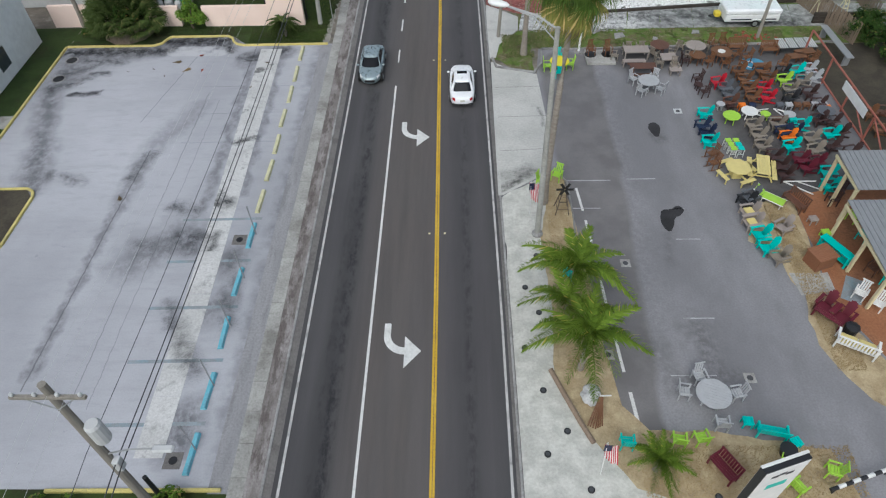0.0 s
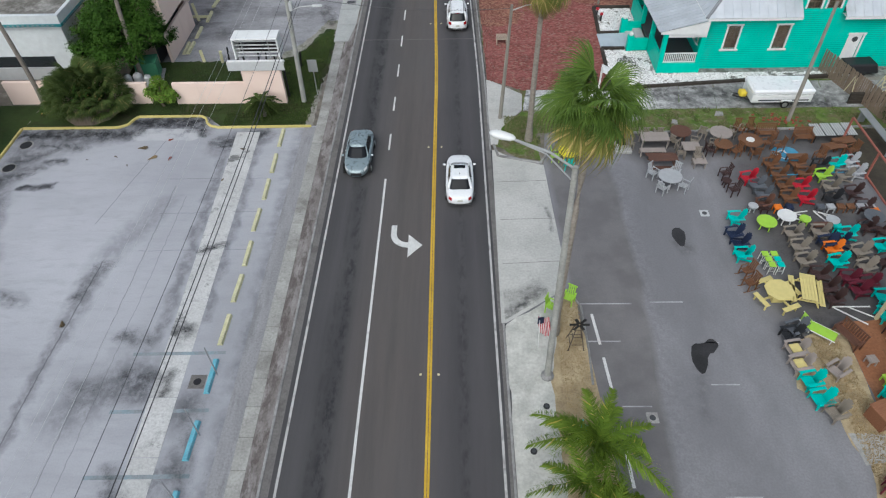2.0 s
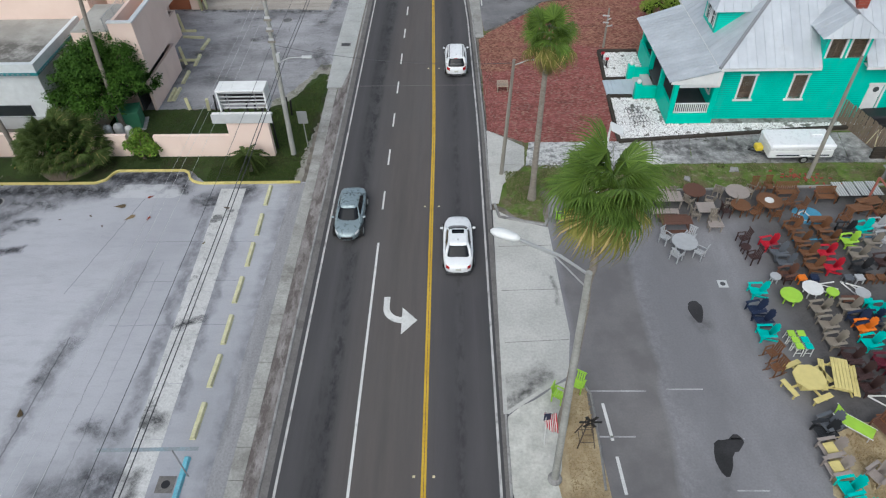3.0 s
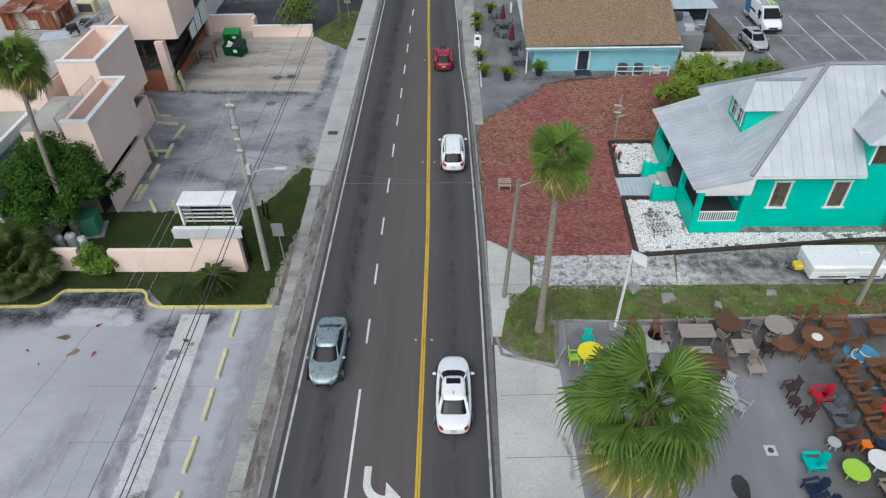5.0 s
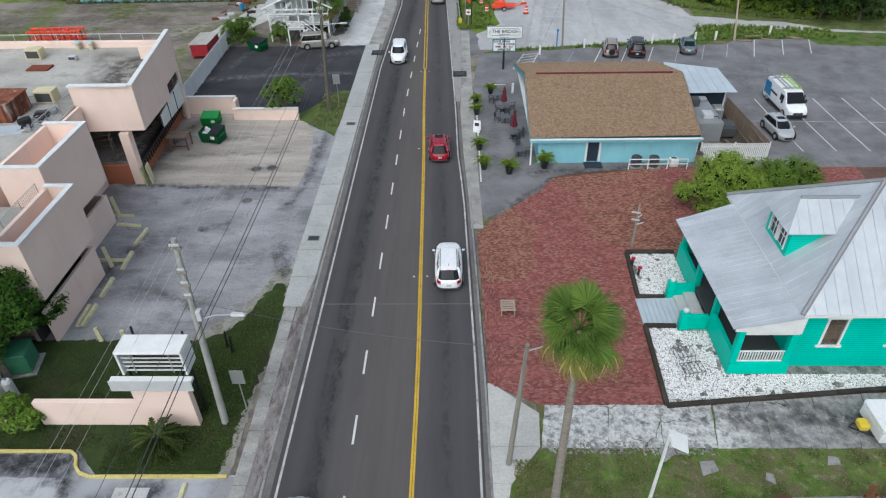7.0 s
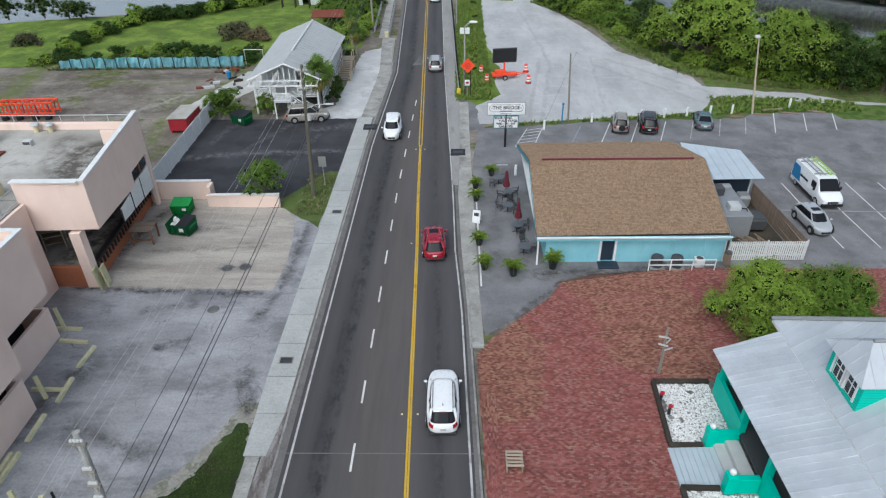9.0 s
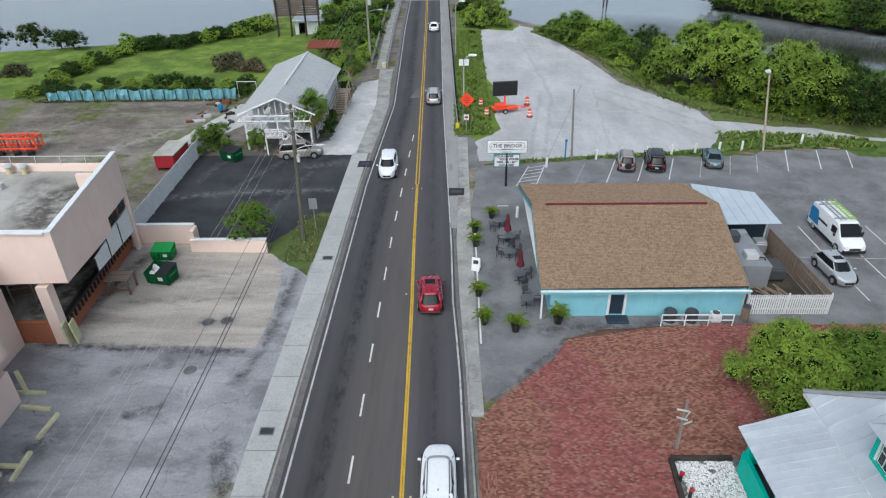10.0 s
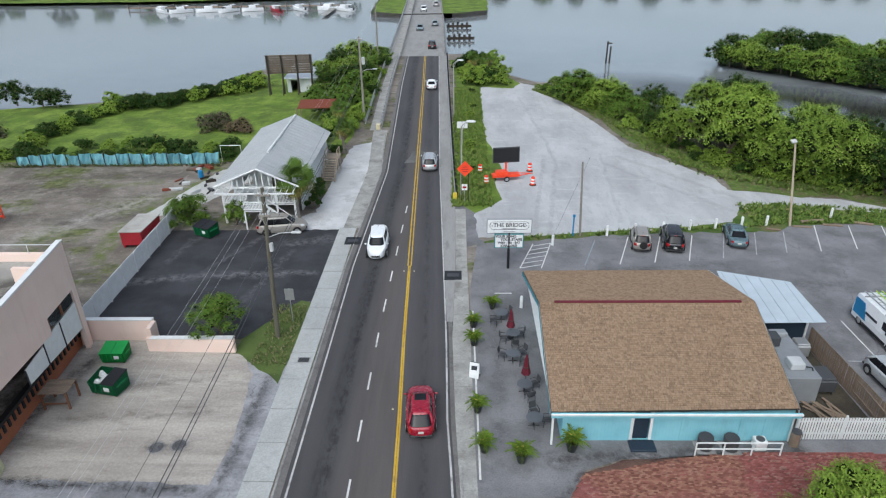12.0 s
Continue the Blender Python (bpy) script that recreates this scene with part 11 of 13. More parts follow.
tree("hedge", "low green hedge at the car park edge", "hedge", 1.6, 0.7, "leaf_green", 44, 1800, 0.1, 18, 0.05, m=pose(-12.2, 9.7, 0))

# shore trees: a few kinds, each copied; coarser crowns stand on the island and the far bank
KINDS = [tree("mangrove_tree", "bright green spreading mangrove tree on the shore", "tree", 4.2, 6.0, "leaf_mangrove", 51, 12000, 0.1, -11, 0.2, "mangroves along the shore", pose(38, 122, 0), low=0.34),
         tree("mangrove_tree", "fresh green bushy mangrove tree on the shore", "tree", 3.6, 4.8, "leaf_green", 52, 10000, 0.1, -9, 0.15, "mangroves along the shore", pose(44, 120, 0), low=0.24),
         tree("mangrove_tree", "deep green mangrove tree on the shore", "tree", 3.6, 5.4, "leaf_dark", 53, 10000, 0.1, -9, 0.08, "mangroves along the shore", pose(52, 117.5, 0))]
FAR_KINDS = [tree("mangrove_tree", "bright green mangrove tree on the island", "tree", 4.2, 5.8, "leaf_mangrove", 56, 5000, 0.145, -10, 0.2, "mangroves on the island", pose(66, 180, -0.9), low=0.2),
             tree("mangrove_tree", "dull green mangrove tree on the island", "tree", 3.6, 4.8, "leaf_green", 57, 4200, 0.145, -8, 0.15, "mangroves on the island", pose(72, 174, -0.9), low=0.15),
             tree("mangrove_tree", "deep green mangrove tree on the island", "tree", 3.6, 5.4, "leaf_dark", 58, 4200, 0.145, -8, 0.08, "mangroves on the island", pose(80, 165, -0.9))]


def bush(label, r, h, key, seed, leaves, size, m):
    """A low bush, leafy down to the ground."""
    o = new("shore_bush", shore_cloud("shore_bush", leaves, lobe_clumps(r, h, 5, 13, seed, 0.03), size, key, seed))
    o.matrix_basis = m
    return tagged(o, label, "shrub", "bushes along the shore")


BUSH = [bush("bright green low bush on the shore", 2.2, 2.6, "leaf_mangrove", 54, 1800, 0.15, pose(21, 161, 0)),
        bush("deep green low bush on the shore", 2.0, 2.3, "leaf_dark", 55, 1700, 0.15, pose(22, 166, 0))]


def plant(kind, x, y, s=1.0):
    o = copy_thing(kind, pose(x, y, 0, 0, 0, rnd.uniform(0, 360)))
    o.scale = (s, s, s * rnd.uniform(0.9, 1.12))
    return o


rnd = random.Random(61)
FRONT = [(14.8, 164), (19.1, 155.5), (23.2, 147), (25.4, 136), (28.6, 126.5), (32.2, 120.8), (39, 117), (45, 115.4), (84, 113)]
BACK = [(20.5, 167), (25.5, 158), (31.5, 150.5), (41, 145.5), (44, 137.5), (47.5, 131), (52, 127.5), (58, 124), (92, 115)]


def between(t, f):
    j = min(7, int(t * 8))
    u = t * 8 - j
    p = [FRONT[j][k] + (FRONT[j + 1][k] - FRONT[j][k]) * u for k in (0, 1)]
    q = [BACK[j][k] + (BACK[j + 1][k] - BACK[j][k]) * u for k in (0, 1)]
    return p[0] + (q[0] - p[0]) * f, p[1] + (q[1] - p[1]) * f


for row, (f0, count) in enumerate(((0.24, 20), (0.54, 19), (0.84, 20))):
    for i in range(count):
        t = (i + rnd.random()) / count
        x, y = between(t, f0 + rnd.uniform(-0.1, 0.1))
        if row < 2 and 0.3 < t < 0.7:
            continue
        tall = 0.55 if t < 0.2 else 0.7 if t < 0.33 else 0.95 if t < 0.62 else 0.85
        if row == 0:
            tall *= 0.72
        plant(KINDS[rnd.choice((0, 0, 1, 2) if t < 0.72 else (1, 2, 2))], x, y, tall * rnd.uniform(0.65, 1.35))
for i in range(52):
    x, y = between((i + rnd.random()) / 52, rnd.uniform(0.12, 0.26))
    plant(BUSH[rnd.choice((0, 0, 1))], x, y, rnd.uniform(0.35, 0.8))
for kind, x, y, s in ((0, 34.8, 126.0, 1.45), (0, 42.0, 118.8, 1.4), (1, 38.6, 124.2, 1.1), (2, 48.0, 115.8, 1.15), (2, 52.5, 114.8, 1.1), (2, 46.4, 120.4, 1.1), (0, 31.0, 132.4, 0.9), (1, 21.4, 155.6, 1.1), (0, 25.4, 151.2, 0.8), (1, 27.6, 143.4, 0.8), (2, 29.4, 138.4, 0.75), (2, 44.5, 148.0, 1.25), (0, 38.4, 132.6, 1.1), (2, 42.5, 128.0, 1.1)):
    plant(KINDS[kind], x, y, s)
# dark sheet paints the shade that the canopy casts on the ground
lay("ground_21", [between(k / 30, 0.24) for k in range(30)] + [between(k / 30, 1.0) for k in range(29, -1, -1)], 0.014, "mud", "dark ground sheet for the shade under the mangroves", "leaf litter", 0.3, 1.5)
# far mangrove bank beyond the creek
lay("ground_18", ragged([(56, 189), (66, 177), (78, 163), (95, 152), (130, 138), (300, 120), (300, 165), (150, 178), (110, 192), (90, 202), (75, 201), (62, 197)], 0.8, 4), -0.85, "shade_grass", "dark green mangrove island", "ground")
RIM = [(56, 189), (66, 177), (78, 163), (95, 152), (130, 138)]
for i in range(34):
    u = 4 * (i + rnd.random()) / 34
    j = int(u)
    x, y = (RIM[j][k] + (RIM[j + 1][k] - RIM[j][k]) * (u - j) for k in (0, 1))
    plant(FAR_KINDS[rnd.choice((0, 1, 1, 2, 2))], x + rnd.uniform(-0.6, 1.0), y + rnd.uniform(-0.6, 1.6), rnd.uniform(0.75, 1.15)).location.z = -0.9
for i in range(34):
    t = rnd.random()
    x = 61 + 80 * t
    plant(FAR_KINDS[rnd.choice((0, 1, 1, 2, 2))], x, 188 - 50 * t ** 0.8 + rnd.uniform(3, 17), rnd.uniform(0.8, 1.15))
# left shore: a belt of shrubs between meadow and water
BELT = [(-57.9, 131.3), (-56.9, 144.0), (-54.6, 153.0), (-47.2, 156.2), (-38.8, 163.5), (-35.5, 170.5)]
for i in range(62):
    u = 5 * (i + rnd.random()) / 62
    j = min(4, int(u))
    x, y = (BELT[j][k] + (BELT[j + 1][k] - BELT[j][k]) * (u - j) for k in (0, 1))
    plant(BUSH[rnd.choice((0, 1, 1))], x + rnd.uniform(-1.6, 1.2), y + rnd.uniform(-0.8, 2.0), rnd.uniform(0.7, 1.35) * (0.62 if u < 2 else 0.9))
for x, y, s in ((-73, 157, 0.8), (-68, 156, 0.7), (-65.5, 155.5, 0.7), (-79, 156, 0.8)):
    plant(FAR_KINDS[2], x, y, s)
for i in range(34):
    x = -60 + 32 * rnd.random()
    plant(BUSH[rnd.choice((0, 1, 1))], x, 129.2 + rnd.uniform(-0.8, 1.5), rnd.uniform(0.3, 0.75))
for i in range(40):
    x, y = -15 - 9 * rnd.random() ** 1.3, rnd.uniform(136, 194)
    if -24.5 < x < -16 and 136 < y < 150:
        continue
    plant(FAR_KINDS[rnd.choice((0, 1, 1, 2))], x, y, rnd.uniform(0.6, 1.0))
for i in range(26):
    plant(BUSH[i % 2], rnd.uniform(-18, -13.4), rnd.uniform(130, 192), rnd.uniform(0.6, 1.1))
for i in range(16):
    plant(BUSH[i % 2], rnd.uniform(1.8, 10), rnd.uniform(168, 190), rnd.uniform(0.7, 1.3))
for i in range(9):
    plant(BUSH[i % 2], rnd.uniform(2.0, 4.2), rnd.uniform(122, 166), rnd.uniform(0.25, 0.5))
tree("brush_pile", "heap of dark brown twigs and vines in the grass", "brush", 2.9, 2.5, "leaf_brush", 71, 5200, 0.11, -8, 0.05, m=pose(-34.2, 142.6, 0))
tree("brush_pile", "heap of dry tan brush in the grass", "brush", 2.3, 1.5, "leaf_dry", 72, 3800, 0.11, -6, 0.05, m=pose(-30.4, 141.6, 0))
tree("brush_pile", "brown brush heap at the meadow edge", "brush", 2.4, 1.8, "leaf_brush", 73, 3000, 0.12, -6, 0.05, m=pose(-66.6, 139.6, 0))
for x, y, s in ((-49.2, 133.4, 0.75), (-43.0, 133.6, 0.65), (-39.4, 132.0, 1.15), (-37.9, 132.6, 0.8), (-35.2, 131.6, 0.9), (-28.6, 131.4, 0.95), (-31.4, 132.2, 0.6), (-46.0, 133.8, 0.5)):
    plant(BUSH[1 if s > 0.7 else 0], x, y, s)
# tree line beyond the far river bank
for i in range(40):
    x = -330 + 16 * i + rnd.uniform(-3, 3)
    if not -42 < x < 16:
        plant(FAR_KINDS[rnd.choice((1, 2, 2))], x, (316 if x < -50 else 330 if x < 0 else 354) + rnd.uniform(0, 9), rnd.uniform(1.2, 1.8) if x < 0 else rnd.uniform(1.1, 1.7))


# tufts of grass and weeds, uncountable
def tufts(name, spots, key, label, size=0.12, seed=1):
    rs = np.random.RandomState(seed)
    p = np.array(spots)
    k = 5
    base = np.repeat(p, k, axis=0)
    n_ = len(base)
    a = rs.rand(n_) * 6.283
    d = np.stack([np.cos(a), np.sin(a), np.zeros(n_)], 1)
    h = size * (0.6 + 0.9 * rs.rand(n_))
    w = np.stack([-d[:, 1], d[:, 0], np.zeros(n_)], 1) * (size * 0.28)
    tip = base + d * (h * 0.8)[:, None] + np.array([0, 0, 1.0]) * h[:, None]
    v = np.stack([base - w, base + w, tip], 1).reshape(-1, 3)
    me = bpy.data.meshes.new(name)
    me.from_pydata(v.tolist(), [], np.arange(len(v)).reshape(-1, 3).tolist())
    me.materials.append(M[key])
    return tagged(new(name, me), label, "grass", "", "stuff")


rs = np.random.RandomState(9)


def scatter(n_, x0, x1, y0, y1, z=0.01, keep=None):
    pts = np.stack([rs.uniform(x0, x1, n_), rs.uniform(y0, y1, n_), np.full(n_, z)], 1)
    return [tuple(q) for q in pts if keep is None or keep(q[0], q[1])]


M["blade"] = leaf_mat("grass_blades", (0.085, 0.125, 0.03), (0.17, 0.21, 0.07), (0.26, 0.22, 0.13), 0.25)
M["blade_dark"] = leaf_mat("dark_grass_blades", (0.026, 0.05, 0.012), (0.06, 0.095, 0.022), (0.1, 0.08, 0.04), 0.08)
M["blade_straw"] = leaf_mat("straw_stalks", (0.4, 0.29, 0.15), (0.55, 0.43, 0.24), (0.25, 0.16, 0.08), 0.1)
patchy = lambda x, y: noise.noise((x * 0.8, y * 0.8, 0)) > 0.06 - 0.2 * (x < 10)
tufts("grass_tufts", scatter(9000, 6.0, 30.0, 46.6, 49.0, 0.01, patchy) + scatter(2600, 3.6, 6.0, 45.2, 48.6, 0.01, patchy) + scatter(900, 5.0, 30, 48.9, 49.4, 0.01, patchy), "blade", "short green grass tufts in the lawn strip", 0.07, 1)
tufts("grass_tufts", scatter(9000, -31, -10.5, 49.2, 56.6) + scatter(1600, -17, -10.9, 47.9, 49.4) + scatter(1500, -14.5, -10.4, 56.0, 62.4, 0.01, lambda x, y: x > -10.4 - 0.62 * (62.6 - y)), "blade_dark", "dark green grass tufts in the lawn", 0.07, 2)
tufts("grass_tufts", scatter(500, -13.0, -10.5, 85.5, 93.4), "blade", "green grass tufts beside the sidewalk", 0.16, 3)
tufts("straw_stalks", scatter(3000, 5.3, 6.7, 17, 31) + scatter(5000, 7.9, 17.2, 10.6, 13.2) + scatter(4000, 18.3, 19.7, 17.0, 28.6), "blade_straw", "loose straw stalks on the planting beds", 0.05, 4)
M["blade_mid"] = leaf_mat("mid_green_blades", (0.05, 0.095, 0.018), (0.11, 0.17, 0.035), (0.16, 0.13, 0.06), 0.1)
tufts("grass_tufts", scatter(4200, -15, -10.7, 48.2, 57) + scatter(1300, -13.2, -10.5, 56.5, 62.2, 0.01, lambda x, y: x > -10.6 - 0.5 * (62.6 - y)), "blade_mid", "fresh green grass tufts beside the sidewalk", 0.06, 15)
M["blade_bright"] = leaf_mat("rank_grass_blades", (0.1, 0.18, 0.03), (0.2, 0.28, 0.06), (0.3, 0.26, 0.1), 0.06)
tufts("weeds", scatter(4200, 0.9, 5.4, 113, 166, 0.02) + scatter(900, 31, 47, 107.6, 113.2, 0.02, lambda x, y: 108.2 < y < 113.4 - 0.17 * max(0, x - 35)) + scatter(900, 5, 33, 104.6, 108, 0.02, lambda x, y: abs(y - (104.9 + 0.11 * (x - 4))) < 0.35), "blade_bright", "rank weeds along the gravel lot", 0.3, 5)

tufts("weeds", scatter(500, -57, -28, 126.3, 127.6, 0.0), "blade", "weeds along the sheeting fence", 0.25, 13)

rnd = random.Random(87)
edge = []
for i in range(5200):
    x, y = between(0.999 * rnd.random(), rnd.gauss(0.075, 0.04))
    edge.append((x, y, 0.02))
tufts("weeds", edge[:3400], "blade_bright", "rank green grass under the mangroves", 0.28, 6)
tufts("weeds", edge[3400:], "blade", "coarse dull grass under the mangroves", 0.26, 7)

rnd = random.Random(88)
me = bpy.data.meshes.new("brick")
bm = rbox(B(), -0.11, 0.11, -0.05, 0.05, 0, 0.065, 0.008)
bm.to_mesh(me)
bm.free()
me.materials.append(M["brick_red"])
rb = thing("brick_rubble", "scattered red bricks in the lawn strip", "bricks", m=pose(23.4, 47.6, 0.02))
for i in range(34):
    share("brick", me, rb, pose(rnd.gauss(0, 0.9), rnd.gauss(0, 0.45), 0.03 * rnd.random(), rnd.uniform(-12, 12), rnd.uniform(-12, 12), rnd.uniform(0, 180)))
for x, y, s in ((13.0, 48.2, 0.5), (11.2, 49.0, 0.45), (15.8, 47.6, 0.3), (19.2, 48.6, 0.35)):
    st_ = thing("broken_slab", "broken grey concrete slab piece in grass", "slab piece", m=pose(x, y, 0.0, 3, -2, rnd.uniform(0, 90)))
    part("piece", slab(B(), [(-s, -s * 0.6), (s * 0.8, -s * 0.7), (s, s * 0.4), (-s * 0.3, s * 0.8)], 0, 0.09), M["kerb_concrete"], st_)


# ---- the furniture yard ----
for key, name, c in (("f_teal", "turquoise_poly", (0.000, 0.500, 0.440)), ("f_red", "bright_red_poly", (0.500, 0.012, 0.030)), ("f_lime", "lime_green_poly", (0.360, 0.620, 0.060)), ("f_orange", "orange_poly", (0.800, 0.200, 0.015)), ("f_tan", "taupe_poly", (0.246, 0.212, 0.170)),
                     ("f_grey", "slate_grey_poly", (0.110, 0.120, 0.135)), ("f_light", "light_grey_poly", (0.420, 0.430, 0.440)), ("f_brown", "chestnut_poly", (0.165, 0.075, 0.034)), ("f_dark", "dark_chocolate_poly", (0.055, 0.028, 0.025)), ("f_black", "black_poly", (0.020, 0.021, 0.023)),
                     ("f_navy", "navy_poly", (0.014, 0.024, 0.060)), ("f_maroon", "cherry_poly", (0.120, 0.012, 0.025)), ("f_white", "white_poly", (0.720, 0.720, 0.700)), ("f_yellow", "pale_yellow_poly", (0.660, 0.560, 0.220)), ("f_sun", "bright_yellow_poly", (0.800, 0.680, 0.030)),
                     ("f_taupe", "greyed_wood_poly", (0.324, 0.279, 0.252)), ("f_walnut", "walnut_poly", (0.120, 0.055, 0.035)), ("f_blue", "sky_blue_poly", (0.050, 0.350, 0.600))):
    M[key] = plain_mat(name, c, 0.45, 0, 0.14, 3.0)
WORD = {"f_teal": "turquoise", "f_red": "bright red", "f_lime": "lime green", "f_orange": "orange", "f_tan": "taupe", "f_grey": "slate grey", "f_light": "light grey", "f_brown": "chestnut brown", "f_dark": "dark brown", "f_black": "black", "f_navy": "navy blue",
        "f_maroon": "cherry red", "f_white": "white", "f_yellow": "pale yellow", "f_sun": "bright yellow", "f_taupe": "greyed taupe", "f_walnut": "walnut brown", "f_blue": "sky blue"}
MADE = {}


def placed(kind, key, m, build):
    """Builds the first of a kind and colour, and copies it for the rest."""
    if (kind, key) not in MADE:
        MADE[kind, key] = build(key)
        MADE[kind, key].matrix_basis = m
        return MADE[kind, key]
    return copy_thing(MADE[kind, key], m)


def adirondack_parts(key):
    c = thing("adirondack_chair", WORD[key] + " slatted adirondack chair on asphalt", "chair", "adirondack chairs in the yard")
    mt = M[key]
    for i in range(5):
        y = -0.42 + 0.115 * i
        part("seat_slat", rbox(B(), -0.27, 0.27, y, y + 0.1, 0.355 - 0.022 * i, 0.38 - 0.022 * i, 0.008), mt, c)
    for i in range(5):
        u = (i - 2) / 2
        L = 0.82 - 0.16 * u * u
        m = pose(0.1 * u, 0.14, 0.27, 0, 0, 0) @ Matrix.Rotation(radians(-24), 4, "X") @ Matrix.Rotation(radians(3.5 * u), 4, "Y")
        bm = B()
        rbox(bm, -0.062, 0.062, -0.012, 0.012, 0, L, 0.01)
        for v in bm.verts:
            if v.co.z > L - 0.02:
                v.co.x *= 0.92
            v.co.x += u * 0.05 * v.co.z
        bmesh.ops.transform(bm, matrix=m, verts=bm.verts)
        part("back_slat", bm, mt, c)
    part("back_rail", rbox(B(), -0.33, 0.33, 0.3, 0.34, 0.5, 0.57, 0.01), mt, c)
    for s in (-1, 1):
        part("arm", rbox(B(), s * 0.36 - 0.075, s * 0.36 + 0.075, -0.46, 0.34, 0.56, 0.59, 0.012), mt, c)
        part("front_leg", rbox(B(), s * 0.33 - 0.02, s * 0.33 + 0.02, -0.4, -0.28, 0, 0.56, 0.008), mt, c)
        bm = B()
        rbox(bm, s * 0.3 - 0.018, s * 0.3 + 0.018, 0, 1.0, -0.06, 0.06, 0.01)
        bmesh.ops.transform(bm, matrix=Matrix.Translation((0, -0.42, 0.34)) @ Matrix.Rotation(radians(-17), 4, "X"), verts=bm.verts)
        part("rear_leg", bm, mt, c)
    return c


def upright_parts(key):
    c = thing("patio_chair", WORD[key] + " slatted upright patio chair", "chair", "patio chairs in the yard")
    mt = M[key]
    bm = B()
    for i in range(4):
        rbox(bm, -0.25, 0.25, -0.24 + 0.125 * i, -0.13 + 0.125 * i, 0.42, 0.45, 0.01)
    part("seat", bm, mt, c)
    bm = B()
    for i in range(4):
        rbox(bm, -0.2 + 0.11 * i, -0.12 + 0.11 * i, 0.0, 0.025, 0.0, 0.6, 0.008, pose(0, 0.24, 0.45, -10))
    part("backrest", bm, mt, c)
    part("back_rail", rbox(B(), -0.26, 0.26, -0.02, 0.03, 0.58, 0.66, 0.01, pose(0, 0.24, 0.45, -10)), mt, c)
    for s in (-1, 1):
        part("arm", rbox(B(), s * 0.28 - 0.04, s * 0.28 + 0.04, -0.28, 0.28, 0.64, 0.67, 0.01), mt, c)
        for y in (-0.24, 0.24):
            part("leg", rbox(B(), s * 0.26 - 0.03, s * 0.26 + 0.03, y - 0.03, y + 0.03, 0, 0.64 if y < 0 else 0.66, 0.008), mt, c)
    return c


def round_table_parts(r, h):
    def build(key):
        t = thing("round_table", WORD[key] + " round slatted patio table", "table", "patio tables in the yard")
        k = max(5, round(2 * r / 0.14))
        for i in range(k):
            x0, x1 = -r + 2 * r * i / k + 0.004, -r + 2 * r * (i + 1) / k - 0.004
            y0, y1 = math.sqrt(max(0.01, r * r - min(x0 * x0, x0 * x0))), math.sqrt(max(0.01, r * r - x1 * x1))
            slab_ = slab(B(), [(x0, -y0), (x1, -y1), (x1, y1), (x0, y0)], h - 0.03, h)
            part("top_slat", slab_, M[key], t)
        part("apron", lathe(B(), [(r * 0.8, h - 0.12), (r * 0.8, h - 0.035)], 20), M[key], t)
        for i in range(4):
            a = i * math.pi / 2 + 0.78
            part("leg", tube(B(), [(math.cos(a) * r * 0.62, math.sin(a) * r * 0.62, 0), (math.cos(a) * r * 0.55, math.sin(a) * r * 0.55, h - 0.04)], 0.04, 6), M[key], t)
        return t
    return build


def rect_table_parts(w, d, h, name="dining_table", word="slatted rectangular patio table"):
    def build(key):
        t = thing(name, WORD[key] + " " + word, "table", "patio tables in the yard")
        k = max(3, round(d / 0.14))
        for i in range(k):
            part("top_slat", rbox(B(), -w / 2, w / 2, -d / 2 + d * i / k, -d / 2 + d * (i + 1) / k - 0.008, h - 0.03, h, 0.006), M[key], t)
        part("apron", rbox(B(), -w / 2 + 0.08, w / 2 - 0.08, -d / 2 + 0.06, d / 2 - 0.06, h - 0.12, h - 0.032, 0.01), M[key], t)
        for x in (-w / 2 + 0.1, w / 2 - 0.1):
            for y in (-d / 2 + 0.09, d / 2 - 0.09):
                part("leg", rbox(B(), x - 0.04, x + 0.04, y - 0.04, y + 0.04, 0, h - 0.11, 0.008), M[key], t)
        return t
    return build


def bench_parts(w=1.4, back=True):
    def build(key):
        b = thing("garden_bench", WORD[key] + " slatted garden bench", "bench", "garden benches in the yard")
        for i in range(4):
            part("seat_slat", rbox(B(), -w / 2, w / 2, -0.24 + 0.12 * i, -0.13 + 0.12 * i, 0.42, 0.45, 0.008), M[key], b)
        if back:
            k = int(w / 0.13)
            for i in range(k):
                x = -w / 2 + w * (i + 0.5) / k
                part("back_slat", rbox(B(), x - 0.05, x + 0.05, 0, 0.02, 0.02, 0.5, 0.006, pose(0, 0.24, 0.45, -12)), M[key], b)
            part("back_rail", rbox(B(), -w / 2, w / 2, -0.02, 0.03, 0.48, 0.56, 0.01, pose(0, 0.24, 0.45, -12)), M[key], b)
        for s in (-1, 1):
            x = s * (w / 2 - 0.05)
            for y in (-0.22, 0.22):
                part("leg", rbox(B(), x - 0.04, x + 0.04, y - 0.04, y + 0.04, 0, 0.62 if back else 0.42, 0.008), M[key], b)
            if back:
                part("arm", rbox(B(), x - 0.05, x + 0.05, -0.28, 0.28, 0.62, 0.66, 0.01), M[key], b)
        return b
    return build


